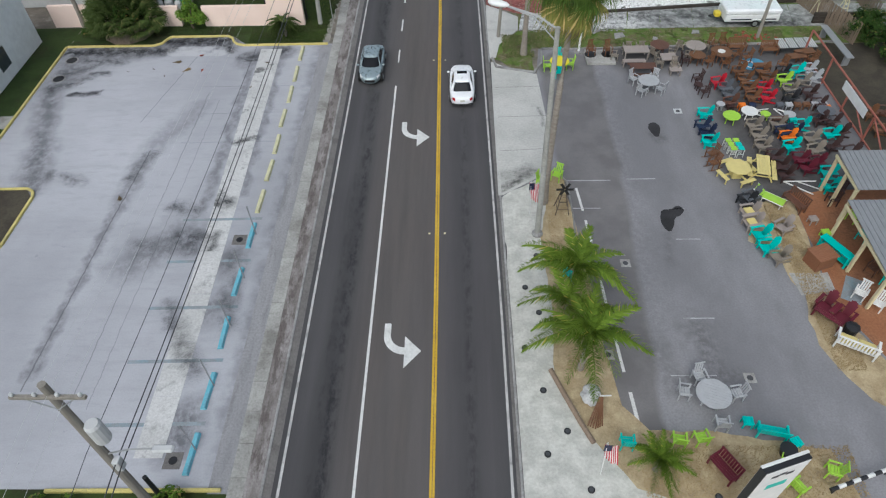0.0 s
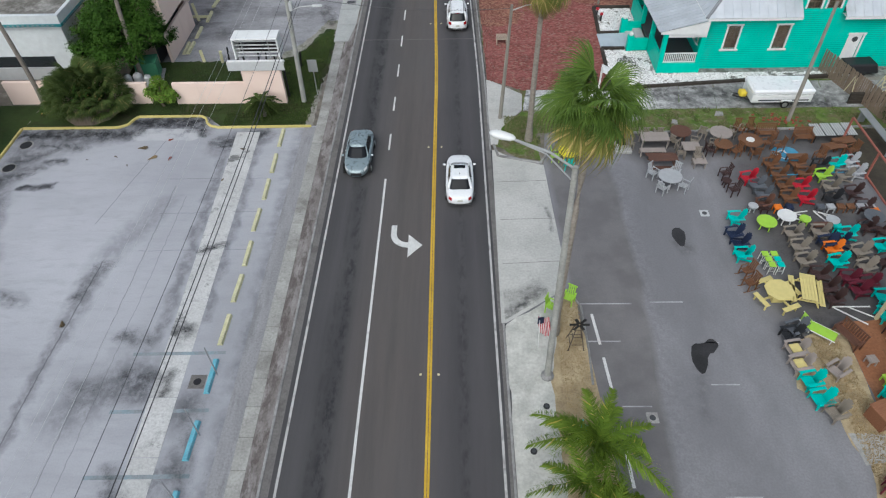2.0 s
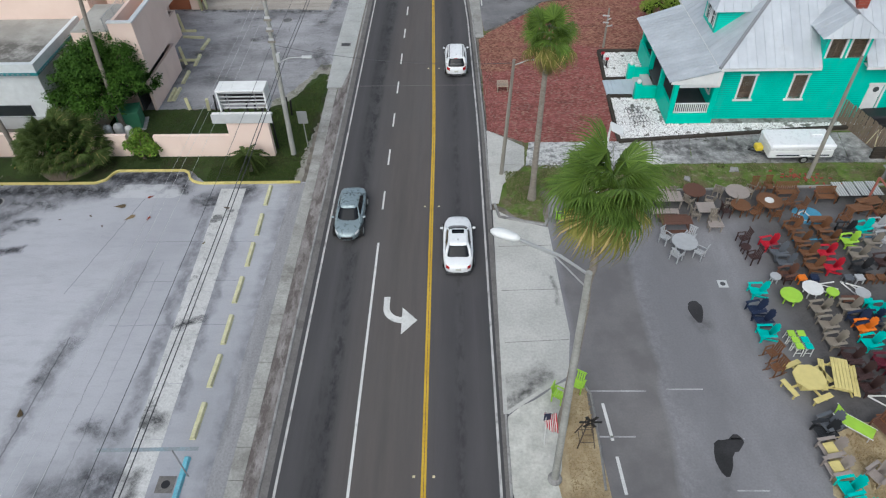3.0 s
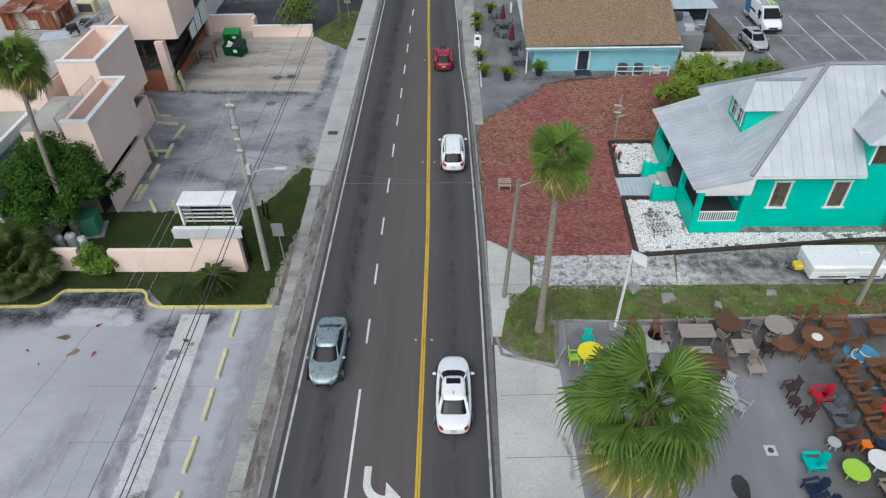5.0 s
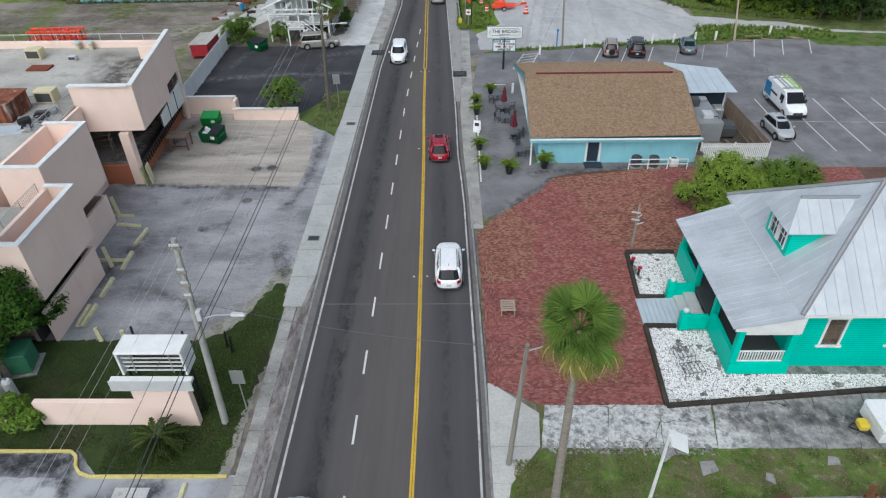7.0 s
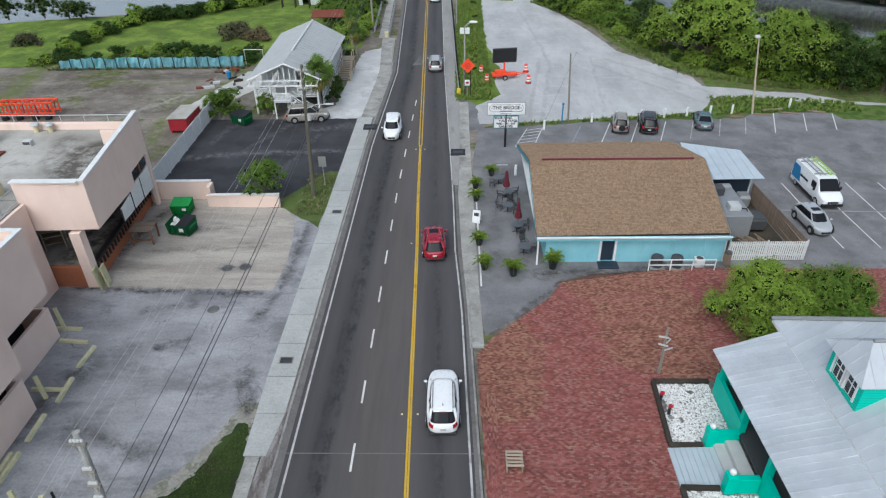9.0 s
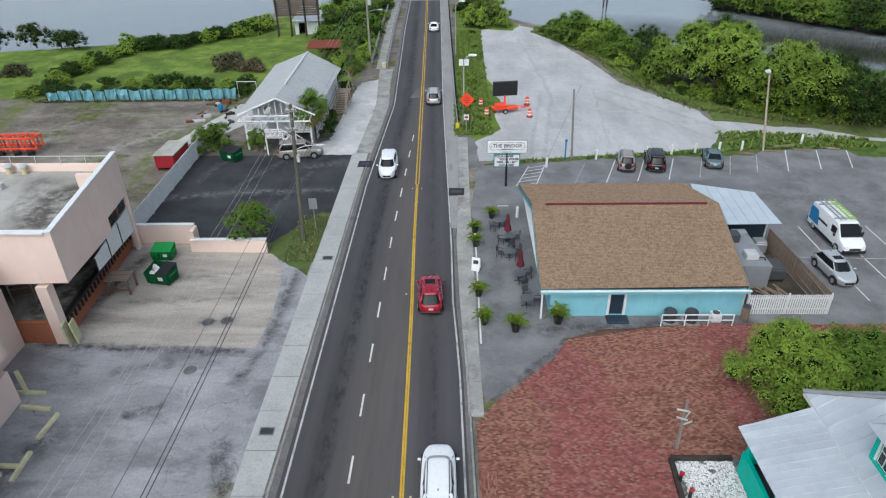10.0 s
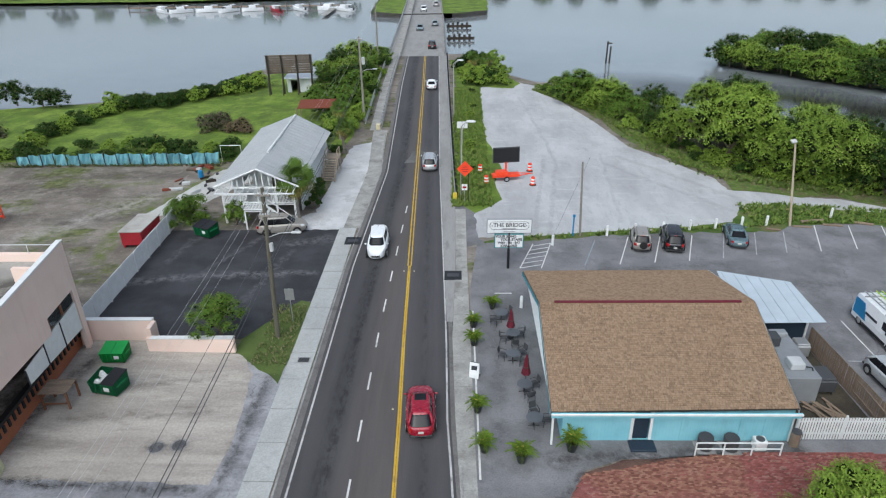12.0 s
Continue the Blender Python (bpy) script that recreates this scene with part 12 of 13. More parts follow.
def picnic_parts(w=1.8):
    def build(key):
        p = thing("picnic_table", WORD[key] + " picnic table with fixed benches", "picnic table")
        for i in range(5):
            part("top_plank", rbox(B(), -w / 2, w / 2, -0.4 + 0.16 * i, -0.25 + 0.16 * i, 0.72, 0.76, 0.01), M[key], p)
        for s in (-1, 1):
            for i in range(2):
                y = s * 0.72 + (i - 0.5) * 0.15
                part("seat_plank", rbox(B(), -w / 2, w / 2, y - 0.07, y + 0.07, 0.42, 0.46, 0.01), M[key], p)
            x = s * (w / 2 - 0.25)
            part("cross_beam", rbox(B(), x - 0.04, x + 0.04, -0.8, 0.8, 0.34, 0.42, 0.01), M[key], p)
            for q in (-1, 1):
                part("leg", tube(B(), [(x, q * 0.68, 0), (x, q * 0.26, 0.72)], 0.05, 4), M[key], p)
        return p
    return build


def octagon_parts(key):
    p = thing("octagon_picnic_table", WORD[key] + " octagonal picnic table with four benches", "picnic table")
    oct_ = [(0.78 * math.cos(radians(22.5 + 45 * i)), 0.78 * math.sin(radians(22.5 + 45 * i))) for i in range(8)]
    part("tabletop", slab(B(), oct_, 0.72, 0.77), M[key], p)
    part("pedestal", rbox(B(), -0.3, 0.3, -0.3, 0.3, 0, 0.72, 0.03), M[key], p)
    for i in range(4):
        m = Matrix.Rotation(i * math.pi / 2 + 0.39, 4, "Z")
        part("bench", rbox(B(), -0.52, 0.52, -1.2, -0.92, 0.42, 0.46, 0.01, m), M[key], p)
        part("bench_beam", rbox(B(), -0.05, 0.05, -1.15, -0.25, 0.32, 0.42, 0.01, m), M[key], p)
        for x in (-0.4, 0.4):
            part("leg", rbox(B(), x - 0.035, x + 0.035, -1.1, -1.02, 0, 0.42, 0.008, m), M[key], p)
    return p


def cube_parts(key):
    s = thing("side_table", WORD[key] + " small slatted side table", "side table", "side tables in the yard")
    for i in range(4):
        part("top_slat", rbox(B(), -0.24 + 0.12 * i, -0.13 + 0.12 * i, -0.22, 0.22, 0.42, 0.45, 0.008), M[key], s)
    part("apron", rbox(B(), -0.21, 0.21, -0.19, 0.19, 0.3, 0.418, 0.01), M[key], s)
    for x in (-0.19, 0.19):
        for y in (-0.17, 0.17):
            part("leg", rbox(B(), x - 0.03, x + 0.03, y - 0.03, y + 0.03, 0, 0.31, 0.006), M[key], s)
    return s


def stool_parts(key):
    s = thing("bar_stool", WORD[key] + " square stool with white legs", "stool", "stools stacked in rows")
    part("seat", rbox(B(), -0.19, 0.19, -0.19, 0.19, 0.6, 0.65, 0.015), M[key], s)
    for x in (-0.16, 0.16):
        for y in (-0.16, 0.16):
            part("leg", tube(B(), [(x * 1.15, y * 1.15, 0), (x, y, 0.6)], 0.025, 5), M["f_white"], s)
    for y in (-0.17, 0.17):
        part("foot_bar", tube(B(), [(-0.17, y, 0.25), (0.17, y, 0.25)], 0.018, 5), M["f_white"], s)
    return s


def rocker_parts(key):
    c = upright_parts(key)
    c.name = "rocking_chair"
    tagged(c, WORD[key] + " slatted rocking chair", "chair", "rocking chairs in the yard")
    for s in (-1, 1):
        part("rocker", tube(B(), [(s * 0.26, -0.5, 0.09), (s * 0.26, -0.2, 0.015), (s * 0.26, 0.2, 0.015), (s * 0.26, 0.55, 0.1)], 0.025, 6), M[key], c)
    return c


rnd = random.Random(77)
ADI = {"f_red": ((18.9, 41.0), (21.9, 40.2), (21.8, 39.0)), "f_grey": ((19.2, 40.3), (19.3, 39.4)), "f_light": ((26.0, 42.6), (25.9, 41.4)), "f_brown": ((20.8, 42.4), (20.9, 41.3), (20.9, 40.2), (20.8, 39.1), (22.5, 42.4), (22.6, 41.4)), "f_walnut": ((19.1, 38.5),),
       "f_black": ((23.9, 42.2), (23.4, 38.9)), "f_lime": ((23.7, 41.2),), "f_teal": ((25.0, 42.3), (17.0, 37.2), (23.0, 35.8), (16.5, 34.2), (21.6, 33.6), (24.6, 34.8), (23.0, 31.0), (22.6, 29.8)),
       "f_tan": ((25.0, 41.1), (23.7, 40.0), (19.9, 35.9), (19.9, 34.8), (19.8, 33.7), (21.5, 36.0), (23.2, 34.4), (23.0, 33.2)), "f_navy": ((16.5, 35.9), (16.6, 35.1), (21.6, 35.1), (22.3, 35.2)), "f_orange": ((21.7, 34.6),), "f_maroon": ((21.7, 32.4), (21.9, 31.5), (22.6, 32.0)),
       "f_dark": ((20.2, 32.7), (20.3, 31.8), (20.3, 30.9), (24.9, 39.5), (25.0, 38.2), (24.4, 36.4), (25.2, 36.2), (25.3, 35.0), (24.2, 33.6), (25.2, 33.0))}
for key, spots in ADI.items():
    for x, y in spots:
        placed("adirondack", key, pose(x, y, 0, 0, 0, -82 + rnd.uniform(-9, 9)) @ Matrix.Scale(1.02, 4), adirondack_parts)
for x, y, key, a in ((17.5, 41.4, "f_dark", -80), (17.6, 39.8, "f_dark", -75), (14.2, 45.9, "f_tan", 180), (13.2, 45.9, "f_tan", 180), (12.0, 44.7, "f_tan", 90), (15.1, 44.9, "f_tan", 130), (16.4, 44.8, "f_tan", 250), (15.2, 43.6, "f_tan", 90), (16.2, 43.0, "f_tan", 0), (17.6, 44.5, "f_tan", 250),
                     (17.3, 45.9, "f_tan", 150), (19.3, 45.9, "f_tan", 240), (17.2, 43.9, "f_dark", 90), (18.9, 43.7, "f_brown", -60), (19.8, 46.2, "f_brown", 0), (20.7, 46.3, "f_brown", 0), (20.1, 43.5, "f_brown", 180), (21.2, 44.6, "f_brown", -80), (21.9, 44.2, "f_brown", -80), (21.2, 43.0, "f_brown", 150),
                     (24.2, 43.1, "f_brown", -60), (26.6, 43.7, "f_brown", -70), (7.7, 44.5, "f_teal", 0), (7.6, 42.5, "f_teal", 180), (6.8, 43.4, "f_lime", 90), (8.5, 43.6, "f_lime", -90), (12.9, 15.6, "f_light", -80), (11.4, 16.5, "f_light", 10), (10.5, 15.7, "f_light", 80), (11.8, 14.1, "f_light", 175),
                     (12.9, 41.5, "f_light", 40), (14.3, 41.5, "f_light", -40), (13.2, 40.0, "f_light", 130), (14.6, 40.2, "f_light", -130), (9.7, 13.3, "f_lime", 170), (10.7, 13.4, "f_lime", 190), (7.4, 13.2, "f_teal", 175), (13.9, 12.0, "f_lime", 60), (14.2, 11.2, "f_lime", 120), (15.9, 11.9, "f_lime", 250),
                     (5.2, 30.4, "f_lime", 60), (6.2, 31.0, "f_lime", -30), (6.0, 22.9, "f_teal", 60), (23.0, 27.2, "f_lime", -60), (22.9, 25.6, "f_teal", -60), (22.3, 28.6, "f_dark", -90), (22.9, 29.4, "f_dark", -80), (22.8, 22.2, "f_teal", -70), (22.4, 23.2, "f_walnut", -60)):
    placed("patio_chair", key, pose(x, y, 0.02 if x < 9 and y < 32 else 0.0, 0, 0, a), upright_parts)
for x, y in ((10.3, 45.2), (11.6, 45.2)):
    c = placed("swivel_chair", "f_brown", pose(x, y, 0.2, 0, 0, 10), upright_parts)
    tagged(c, "tall chestnut swivel chair on a concrete pad")
    part("swivel_base", lathe(B(), [(0.45, 0.0), (0.45, 0.04), (0.1, 0.08)], 16, 0, 0), M["f_black"], c)
part("display_pad", rbox(B(), 9.9, 12.1, 44.0, 45.9, 0.0, 0.2, 0.02), M["walk_concrete"], None)
tagged(bpy.data.objects["display_pad"], "raised pale concrete display pad", "pad", "", "structure")
for i in range(8):
    placed("adirondack", ("f_brown", "f_walnut", "f_dark", "f_maroon")[i % 4], pose(27.9 + 1.05 * (i % 4) + rnd.uniform(-0.1, 0.1), 35.2 + 2.0 * (i // 4) + rnd.uniform(-0.2, 0.2), 0.004, 0, 0, -85 + rnd.uniform(-12, 12)), adirondack_parts)
for x, y in ((16.3, 32.9), (16.2, 32.0)):
    placed("rocker", "f_brown", pose(x, y, 0, 0, 0, -70), rocker_parts)
for x, y, r, h, key in ((7.7, 43.5, 0.72, 0.75, "f_sun"), (15.6, 45.6, 0.72, 0.75, "f_walnut"), (18.3, 45.4, 0.75, 0.76, "f_taupe"), (18.1, 44.1, 0.6, 0.75, "f_brown"), (20.0, 44.5, 0.8, 0.75, "f_brown"), (13.8, 40.8, 0.75, 0.75, "f_light"), (11.7, 15.4, 0.8, 0.75, "f_light"),
                        (18.6, 36.7, 0.58, 0.6, "f_lime"), (19.95, 37.2, 0.56, 0.6, "f_white"), (21.0, 37.0, 0.34, 0.5, "f_lime"), (22.6, 36.9, 0.4, 0.5, "f_light"), (18.3, 38.2, 0.3, 0.5, "f_light"), (17.4, 40.6, 0.3, 0.5, "f_dark"), (25.0, 37.0, 0.6, 0.7, "f_grey")):
    placed("round_%d" % round(r * 100), key, pose(x, y, 0.0, 0, 0, rnd.uniform(0, 90)), round_table_parts(r, h))
pl = thing("fire_bowl_lid", "pale round insert on a chestnut table", "table insert", m=pose(20.0, 44.5, 0.75))
part("disc", lathe(B(), [(0.28, 0), (0.28, 0.03), (0.2, 0.05)], 16), M["f_white"], pl)
for x, y, w, d, key, a in ((13.7, 45.0, 1.9, 1.0, "f_taupe", 0), (15.9, 43.9, 1.15, 0.95, "f_taupe", 0), (16.2, 42.6, 0.9, 0.6, "f_taupe", 0), (22.7, 43.0, 1.3, 0.6, "f_brown", 0), (25.3, 43.8, 1.5, 0.7, "f_brown", 10), (26.2, 44.4, 1.5, 0.7, "f_brown", 12), (21.8, 36.5, 1.0, 0.45, "f_walnut", 0)):
    placed("table_%d" % round(w * 100), key, pose(x, y, 0, 0, 0, a), rect_table_parts(w, d, 0.75 if w > 1.1 and d > 0.65 else 0.5))
for x, y, key, a in ((13.4, 43.9, "f_taupe", 0),):
    placed("plain_bench", key, pose(x, y, 0, 0, 0, a), bench_parts(1.7, False))
placed("picnic", "f_walnut", pose(13.75, 42.7, 0), picnic_parts(1.9))
placed("picnic", "f_yellow", pose(19.0, 31.4, 0, 0, 0, 75), picnic_parts(1.9))
placed("octagon", "f_yellow", pose(17.4, 31.2, 0), octagon_parts)
for x, y, w, key, a in ((21.6, 45.7, 1.4, "f_brown", 0), (23.9, 45.2, 1.3, "f_brown", 0), (20.0, 28.4, 1.5, "f_walnut", -65), (13.9, 13.7, 1.3, "f_teal", 168), (11.3, 12.0, 1.3, "f_maroon", -60)):
    placed("bench_%d" % round(w * 100), key, pose(x, y, 0.02, 0, 0, a), bench_parts(w))
for i, (x, key) in enumerate(((19.0, "f_dark"), (19.8, "f_orange"), (20.5, "f_navy"), (22.4, "f_grey"), (23.0, "f_light"), (23.6, "f_brown"), (24.2, "f_brown"), (24.8, "f_light"), (25.4, "f_light"))):
    placed("cube", key, pose(x, 38.15, 0, 0, 0, rnd.uniform(-3, 3)), cube_parts)
for x, y, key in ((22.7, 36.4, "f_teal"), (25.5, 37.8, "f_orange"), (13.0, 14.2, "f_teal"), (14.8, 13.2, "f_teal"), (20.6, 27.0, "f_taupe"), (20.9, 25.9, "f_lime")):
    placed("cube", key, pose(x, y, 0, 0, 0, rnd.uniform(-20, 20)), cube_parts)
for i in range(3):
    placed("stool", "f_lime", pose(17.6 + 0.06 * i, 34.0 - 0.42 * i, 0), stool_parts)
    placed("stool", "f_lime" if i == 0 else "f_teal", pose(18.1 + 0.05 * i, 34.0 - 0.42 * i, 0), stool_parts)
# cushioned chairs and loungers at the straw edge
for x, y, key, a in ((17.2, 25.8, "f_teal", -78), (17.3, 24.8, "f_teal", -78), (18.7, 26.4, "f_taupe", -60), (17.0, 26.7, "f_taupe", -80), (17.1, 27.6, "f_taupe", -80), (17.2, 28.5, "f_black", -80), (17.6, 28.9, "f_grey", -70), (17.7, 24.1, "f_tan", -70)):
    placed("adirondack", key, pose(x, y, 0, 0, 0, a) @ Matrix.Scale(1.05, 4), adirondack_parts)
for x, y in ((17.0, 26.7), (17.1, 27.6)):
    cu = thing("seat_cushion", "yellow seat cushion on a taupe chair", "cushion", "yellow cushions", m=pose(x, y, 0.44, 0, 0, -80))
    part("pad", rbox(B(), -0.28, 0.28, -0.3, 0.22, 0, 0.09, 0.04), M["f_yellow"], cu)
lg = thing("lounger", "white-framed lounger with lime sling", "lounger", m=pose(18.7, 28.9, 0, 0, 0, 50))
part("sling", rbox(B(), -0.32, 0.32, -0.9, 0.4, 0.34, 0.37, 0.01), M["f_lime"], lg)
part("headrest", rbox(B(), -0.32, 0.32, 0, 0.6, 0, 0.03, 0.01, pose(0, 0.42, 0.36, 35)), M["f_lime"], lg)
for s in (-1, 1):
    part("frame_rail", tube(B(), [(s * 0.34, -0.95, 0.34), (s * 0.34, 0.45, 0.34), (s * 0.34, 0.95, 0.7)], 0.025, 6), M["f_white"], lg)
    for y in (-0.8, 0.3):
        part("leg", tube(B(), [(s * 0.34, y, 0), (s * 0.34, y, 0.34)], 0.025, 6), M["f_white"], lg)
bx = thing("storage_chest", "large brown wooden storage chest", "chest", m=pose(19.8, 23.9, 0.0, 0, 0, 20))
part("body", rbox(B(), -0.6, 0.6, -0.5, 0.5, 0, 0.85, 0.02), M["brown_wood"], bx)
part("lid", rbox(B(), -0.65, 0.65, -0.55, 0.55, 0.85, 0.92, 0.02), M["brown_wood"], bx)
tb = thing("console_bench", "long turquoise slatted console bench", "bench", m=pose(20.8, 24.4, 0, 0, 0, -62))
part("top", rbox(B(), -1.0, 1.0, -0.25, 0.25, 0.8, 0.85, 0.01), M["f_teal"], tb)
part("shelf", rbox(B(), -0.95, 0.95, -0.22, 0.22, 0.25, 0.29, 0.01), M["f_teal"], tb)
for x in (-0.9, 0.9):
    for y in (-0.2, 0.2):
        part("leg", rbox(B(), x - 0.05, x + 0.05, y - 0.05, y + 0.05, 0, 0.8, 0.01), M["f_teal"], tb)
for i in range(12):
    part("back_slat", rbox(B(), -0.98 + 0.165 * i, -0.85 + 0.165 * i, 0.22, 0.24, 0.3, 0.79, 0.006), M["f_teal"], tb)
gb = thing("glider_bench", "cream two-seat glider bench with pale cushions", "bench", m=pose(19.5, 18.3, 0.0, 0, 0, 150))
for s in (-1, 1):
    for y in (-0.35, 0.35):
        part("leg", rbox(B(), s * 0.9 - 0.04, s * 0.9 + 0.04, y - 0.04, y + 0.04, 0, 0.7, 0.01), M["f_white"], gb)
    part("arm", rbox(B(), s * 0.9 - 0.06, s * 0.9 + 0.06, -0.42, 0.42, 0.7, 0.74, 0.01), M["f_white"], gb)
    part("cushion", rbox(B(), s * 0.42 - 0.4, s * 0.42 + 0.4, -0.32, 0.3, 0.42, 0.54, 0.05), M["f_yellow"], gb)
part("seat", rbox(B(), -0.86, 0.86, -0.36, 0.36, 0.36, 0.42, 0.01), M["f_white"], gb)
part("back_rail", rbox(B(), -0.95, 0.95, 0.36, 0.42, 0.9, 1.0, 0.01), M["f_white"], gb)
for i in range(12):
    part("back_slat", rbox(B(), -0.88 + 0.15 * i, -0.8 + 0.15 * i, 0.37, 0.4, 0.4, 0.9, 0.006), M["f_white"], gb)
for x, y in ((21.6, 20.8), (21.0, 21.5)):
    placed("patio_chair", "f_white", pose(x, y, 0, 0, 0, -40), upright_parts)
bn = thing("black_bin", "black plastic bin on straw", "bin", m=pose(19.5, 19.1, 0))
part("bin", lathe(B(), [(0.28, 0), (0.34, 0.7), (0.36, 0.72)], 8), M["f_black"], bn)
part("lid", lathe(B(), [(0.37, 0.72), (0.34, 0.78), (0.1, 0.84)], 8), M["f_black"], bn)
fan = thing("tub_planter", "round black planter beside the bench", "planter", m=pose(14.3, 12.8, 0.02))
part("pot", lathe(B(), [(0.25, 0), (0.35, 0.45), (0.38, 0.5)], 14), M["f_black"], fan)
part("soil", lathe(B(), [(0.33, 0.44), (0.33, 0.46)], 14), M["mud"], fan)
# folded metal frames lying on the asphalt
for x, y, a, L in ((20.9, 38.0, 10, 1.6), (21.2, 30.6, 0, 2.0), (22.6, 37.9, -25, 1.2)):
    fr = thing("swing_stand", "white folded metal swing stand lying on asphalt", "swing stand", m=pose(x, y, 0.0, 0, 0, a))
    part("bar", tube(B(), [(-L / 2, 0, 0.04), (L / 2, 0, 0.04)], 0.04, 6), M["f_white"], fr)
    part("bar", tube(B(), [(-L / 2, 0, 0.04), (L * 0.2, -L * 0.6, 0.04)], 0.04, 6), M["f_white"], fr)
    part("bar", tube(B(), [(-L * 0.1, 0, 0.04), (L * 0.45, -L * 0.35, 0.04)], 0.035, 6), M["f_white"], fr)
# corrugated sheets leaning at the far end
st = thing("metal_sheets", "stack of corrugated metal tables at the lawn edge", "metal sheets", m=pose(26.0, 45.7, 0))
for i in range(4):
    x = -1.4 + 0.72 * i
    part("sheet", rbox(B(), x, x + 0.66, -0.7, 0.7, 0.62 + 0.02 * i, 0.65 + 0.02 * i, 0.01), M["galvanised"], st)
    for k in range(4):
        part("rib", rbox(B(), x + 0.06 + 0.16 * k, x + 0.1 + 0.16 * k, -0.69, 0.69, 0.65 + 0.02 * i, 0.69 + 0.02 * i, 0.01), M["f_white"], st)
for x in (-1.3, 1.3):
    for y in (-0.6, 0.6):
        part("leg", tube(B(), [(x, y, 0), (x, y, 0.62)], 0.04, 6), M["f_black"], st)
# store floor, canopies
lay("ground_19", [(20.2, 29.6), (26.5, 30.0), (26.5, 15), (21.0, 17.5), (19.6, 21.2), (20.0, 24.6)], 0.006, "rust_deck", "rust-stained shop floor", "floor", 0.05)
lay("ground_20", [(16.6, 25.6), (17.4, 28.4), (19.2, 29.2), (20.2, 29.2), (19.9, 24.4), (19.4, 21.2), (20.8, 17.6), (20.8, 14.4), (19.2, 15.4), (18.55, 16.7), (18.2, 17.5), (17.95, 18.6), (18.0, 20.0), (18.4, 21.6), (17.9, 22.7), (17.9, 24.1)], 0.008, "straw", "straw covered ground at the shop edge", "straw", 0.08)
mat_ = thing("floor_mat", "worn blue-green mat on the shop floor", "mat", m=pose(21.0, 22.0, 0.008, 0, 0, -30))
part("mat", rbox(B(), -0.5, 0.5, -0.9, 0.9, 0, 0.02, 0.01), M["blue_line"], mat_)
for x0, x1, y0, y1, z in ((22.1, 27.5, 26.9, 30.0, 2.7), (21.1, 27.0, 20.6, 26.0, 2.55)):
    cn = thing("shop_canopy", "ribbed dark metal canopy on cream posts", "canopy")
    k = int((x1 - x0) / 0.28)
    for i in range(k):
        a = x0 + (x1 - x0) * i / k
        bm = plate(B(), [(a, y0, z), (a + (x1 - x0) / k - 0.004, y0, z), (a + (x1 - x0) / k - 0.004, y1, z + 0.25), (a, y1, z + 0.25)], 0.02)
        plate(bm, [(a, y0, z + 0.03), (a + 0.06, y0, z + 0.03), (a + 0.06, y1, z + 0.28), (a, y1, z + 0.28)], 0.029)
        part("roof_sheet", bm, M["grey_metal"], cn)
    part("edge_beam", rbox(B(), x0, x0 + 0.1, y0, y1, z - 0.2, z - 0.03, 0.01), M["cream"], cn)
    for y in (y0 + 0.2, (y0 + y1) / 2, y1 - 0.2):
        part("post", rbox(B(), x0 + 0.0, x0 + 0.16, y - 0.08, y + 0.08, 0, z - 0.2, 0.01), M["cream"], cn, "cream painted post")
sb = thing("shop_building", "cream shop building behind the canopies", "building")
bm = B()
wall(bm, (27.6, 30.2), (27.6, 12), 0, 3.2, 0.2, ((2.0, 4.4, 0, 2.4), (8, 10, 0, 2.4)))
part("wall", bm, M["cream"], sb)
part("roof", box(B(), 27.5, 40, 12, 30.2, 3.2, 3.4), M["grey_metal"], sb)
part("back_wall", box(B(), 33, 33.2, 12, 30.2, 0, 3.18), M["dark_grey"], sb)
# fallen roadside banner sign at the straw bed
bs = thing("pylon_sign", "tall two-sided white sign in a black cabinet", "sign", m=pose(11.7, 10.2, 0, 0, 0, 18))
part("cabinet", rbox(B(), -0.98, 0.98, -0.15, 0.15, 1.4, 5.0, 0.02), M["f_black"], bs, "black sign cabinet")
part("panel", rbox(B(), -0.93, 0.93, -0.17, -0.145, 1.45, 4.93, 0.005), M["sign_white"], bs, "white sign panel")
part("panel", rbox(B(), -0.93, 0.93, 0.145, 0.17, 1.45, 4.93, 0.005), M["sign_white"], bs, "white sign panel")
part("top_trim", rbox(B(), -1.0, 1.0, 0.05, 0.17, 5.0, 5.04, 0.01), M["f_white"], bs)
for i, (x, z) in enumerate(((-0.35, 4.35), (-0.05, 4.42), (0.3, 4.3))):
    part("mark_bar", box(B(), x - 0.16, x + 0.16, -0.176, -0.171, z - 0.1, z + 0.1), M["ink"], bs)
part("green_patch", box(B(), -0.4, 0.5, -0.176, -0.171, 3.2, 3.6), M["f_teal"], bs)
for x in (-0.6, 0.6):
    part("post", tube(B(), [(x, 0, 0), (x, 0, 1.45)], 0.07, 8), M["f_black"], bs)
bp = thing("striped_barrier", "black and white striped barrier pole", "barrier", m=pose(16.9, 11.5, 0.55, 0, 0, 18))
for i in range(9):
    part("stripe", tube(B(), [(-1.6 + 0.36 * i, 0, 0), (-1.24 + 0.36 * i, 0, 0)], 0.09, 8), M["f_white" if i % 2 else "f_black"], bp)
for x in (-1.3, 1.4):
    part("stand", tube(B(), [(x, 0, -0.55), (x, 0, -0.05)], 0.05, 6), M["f_black"], bp)


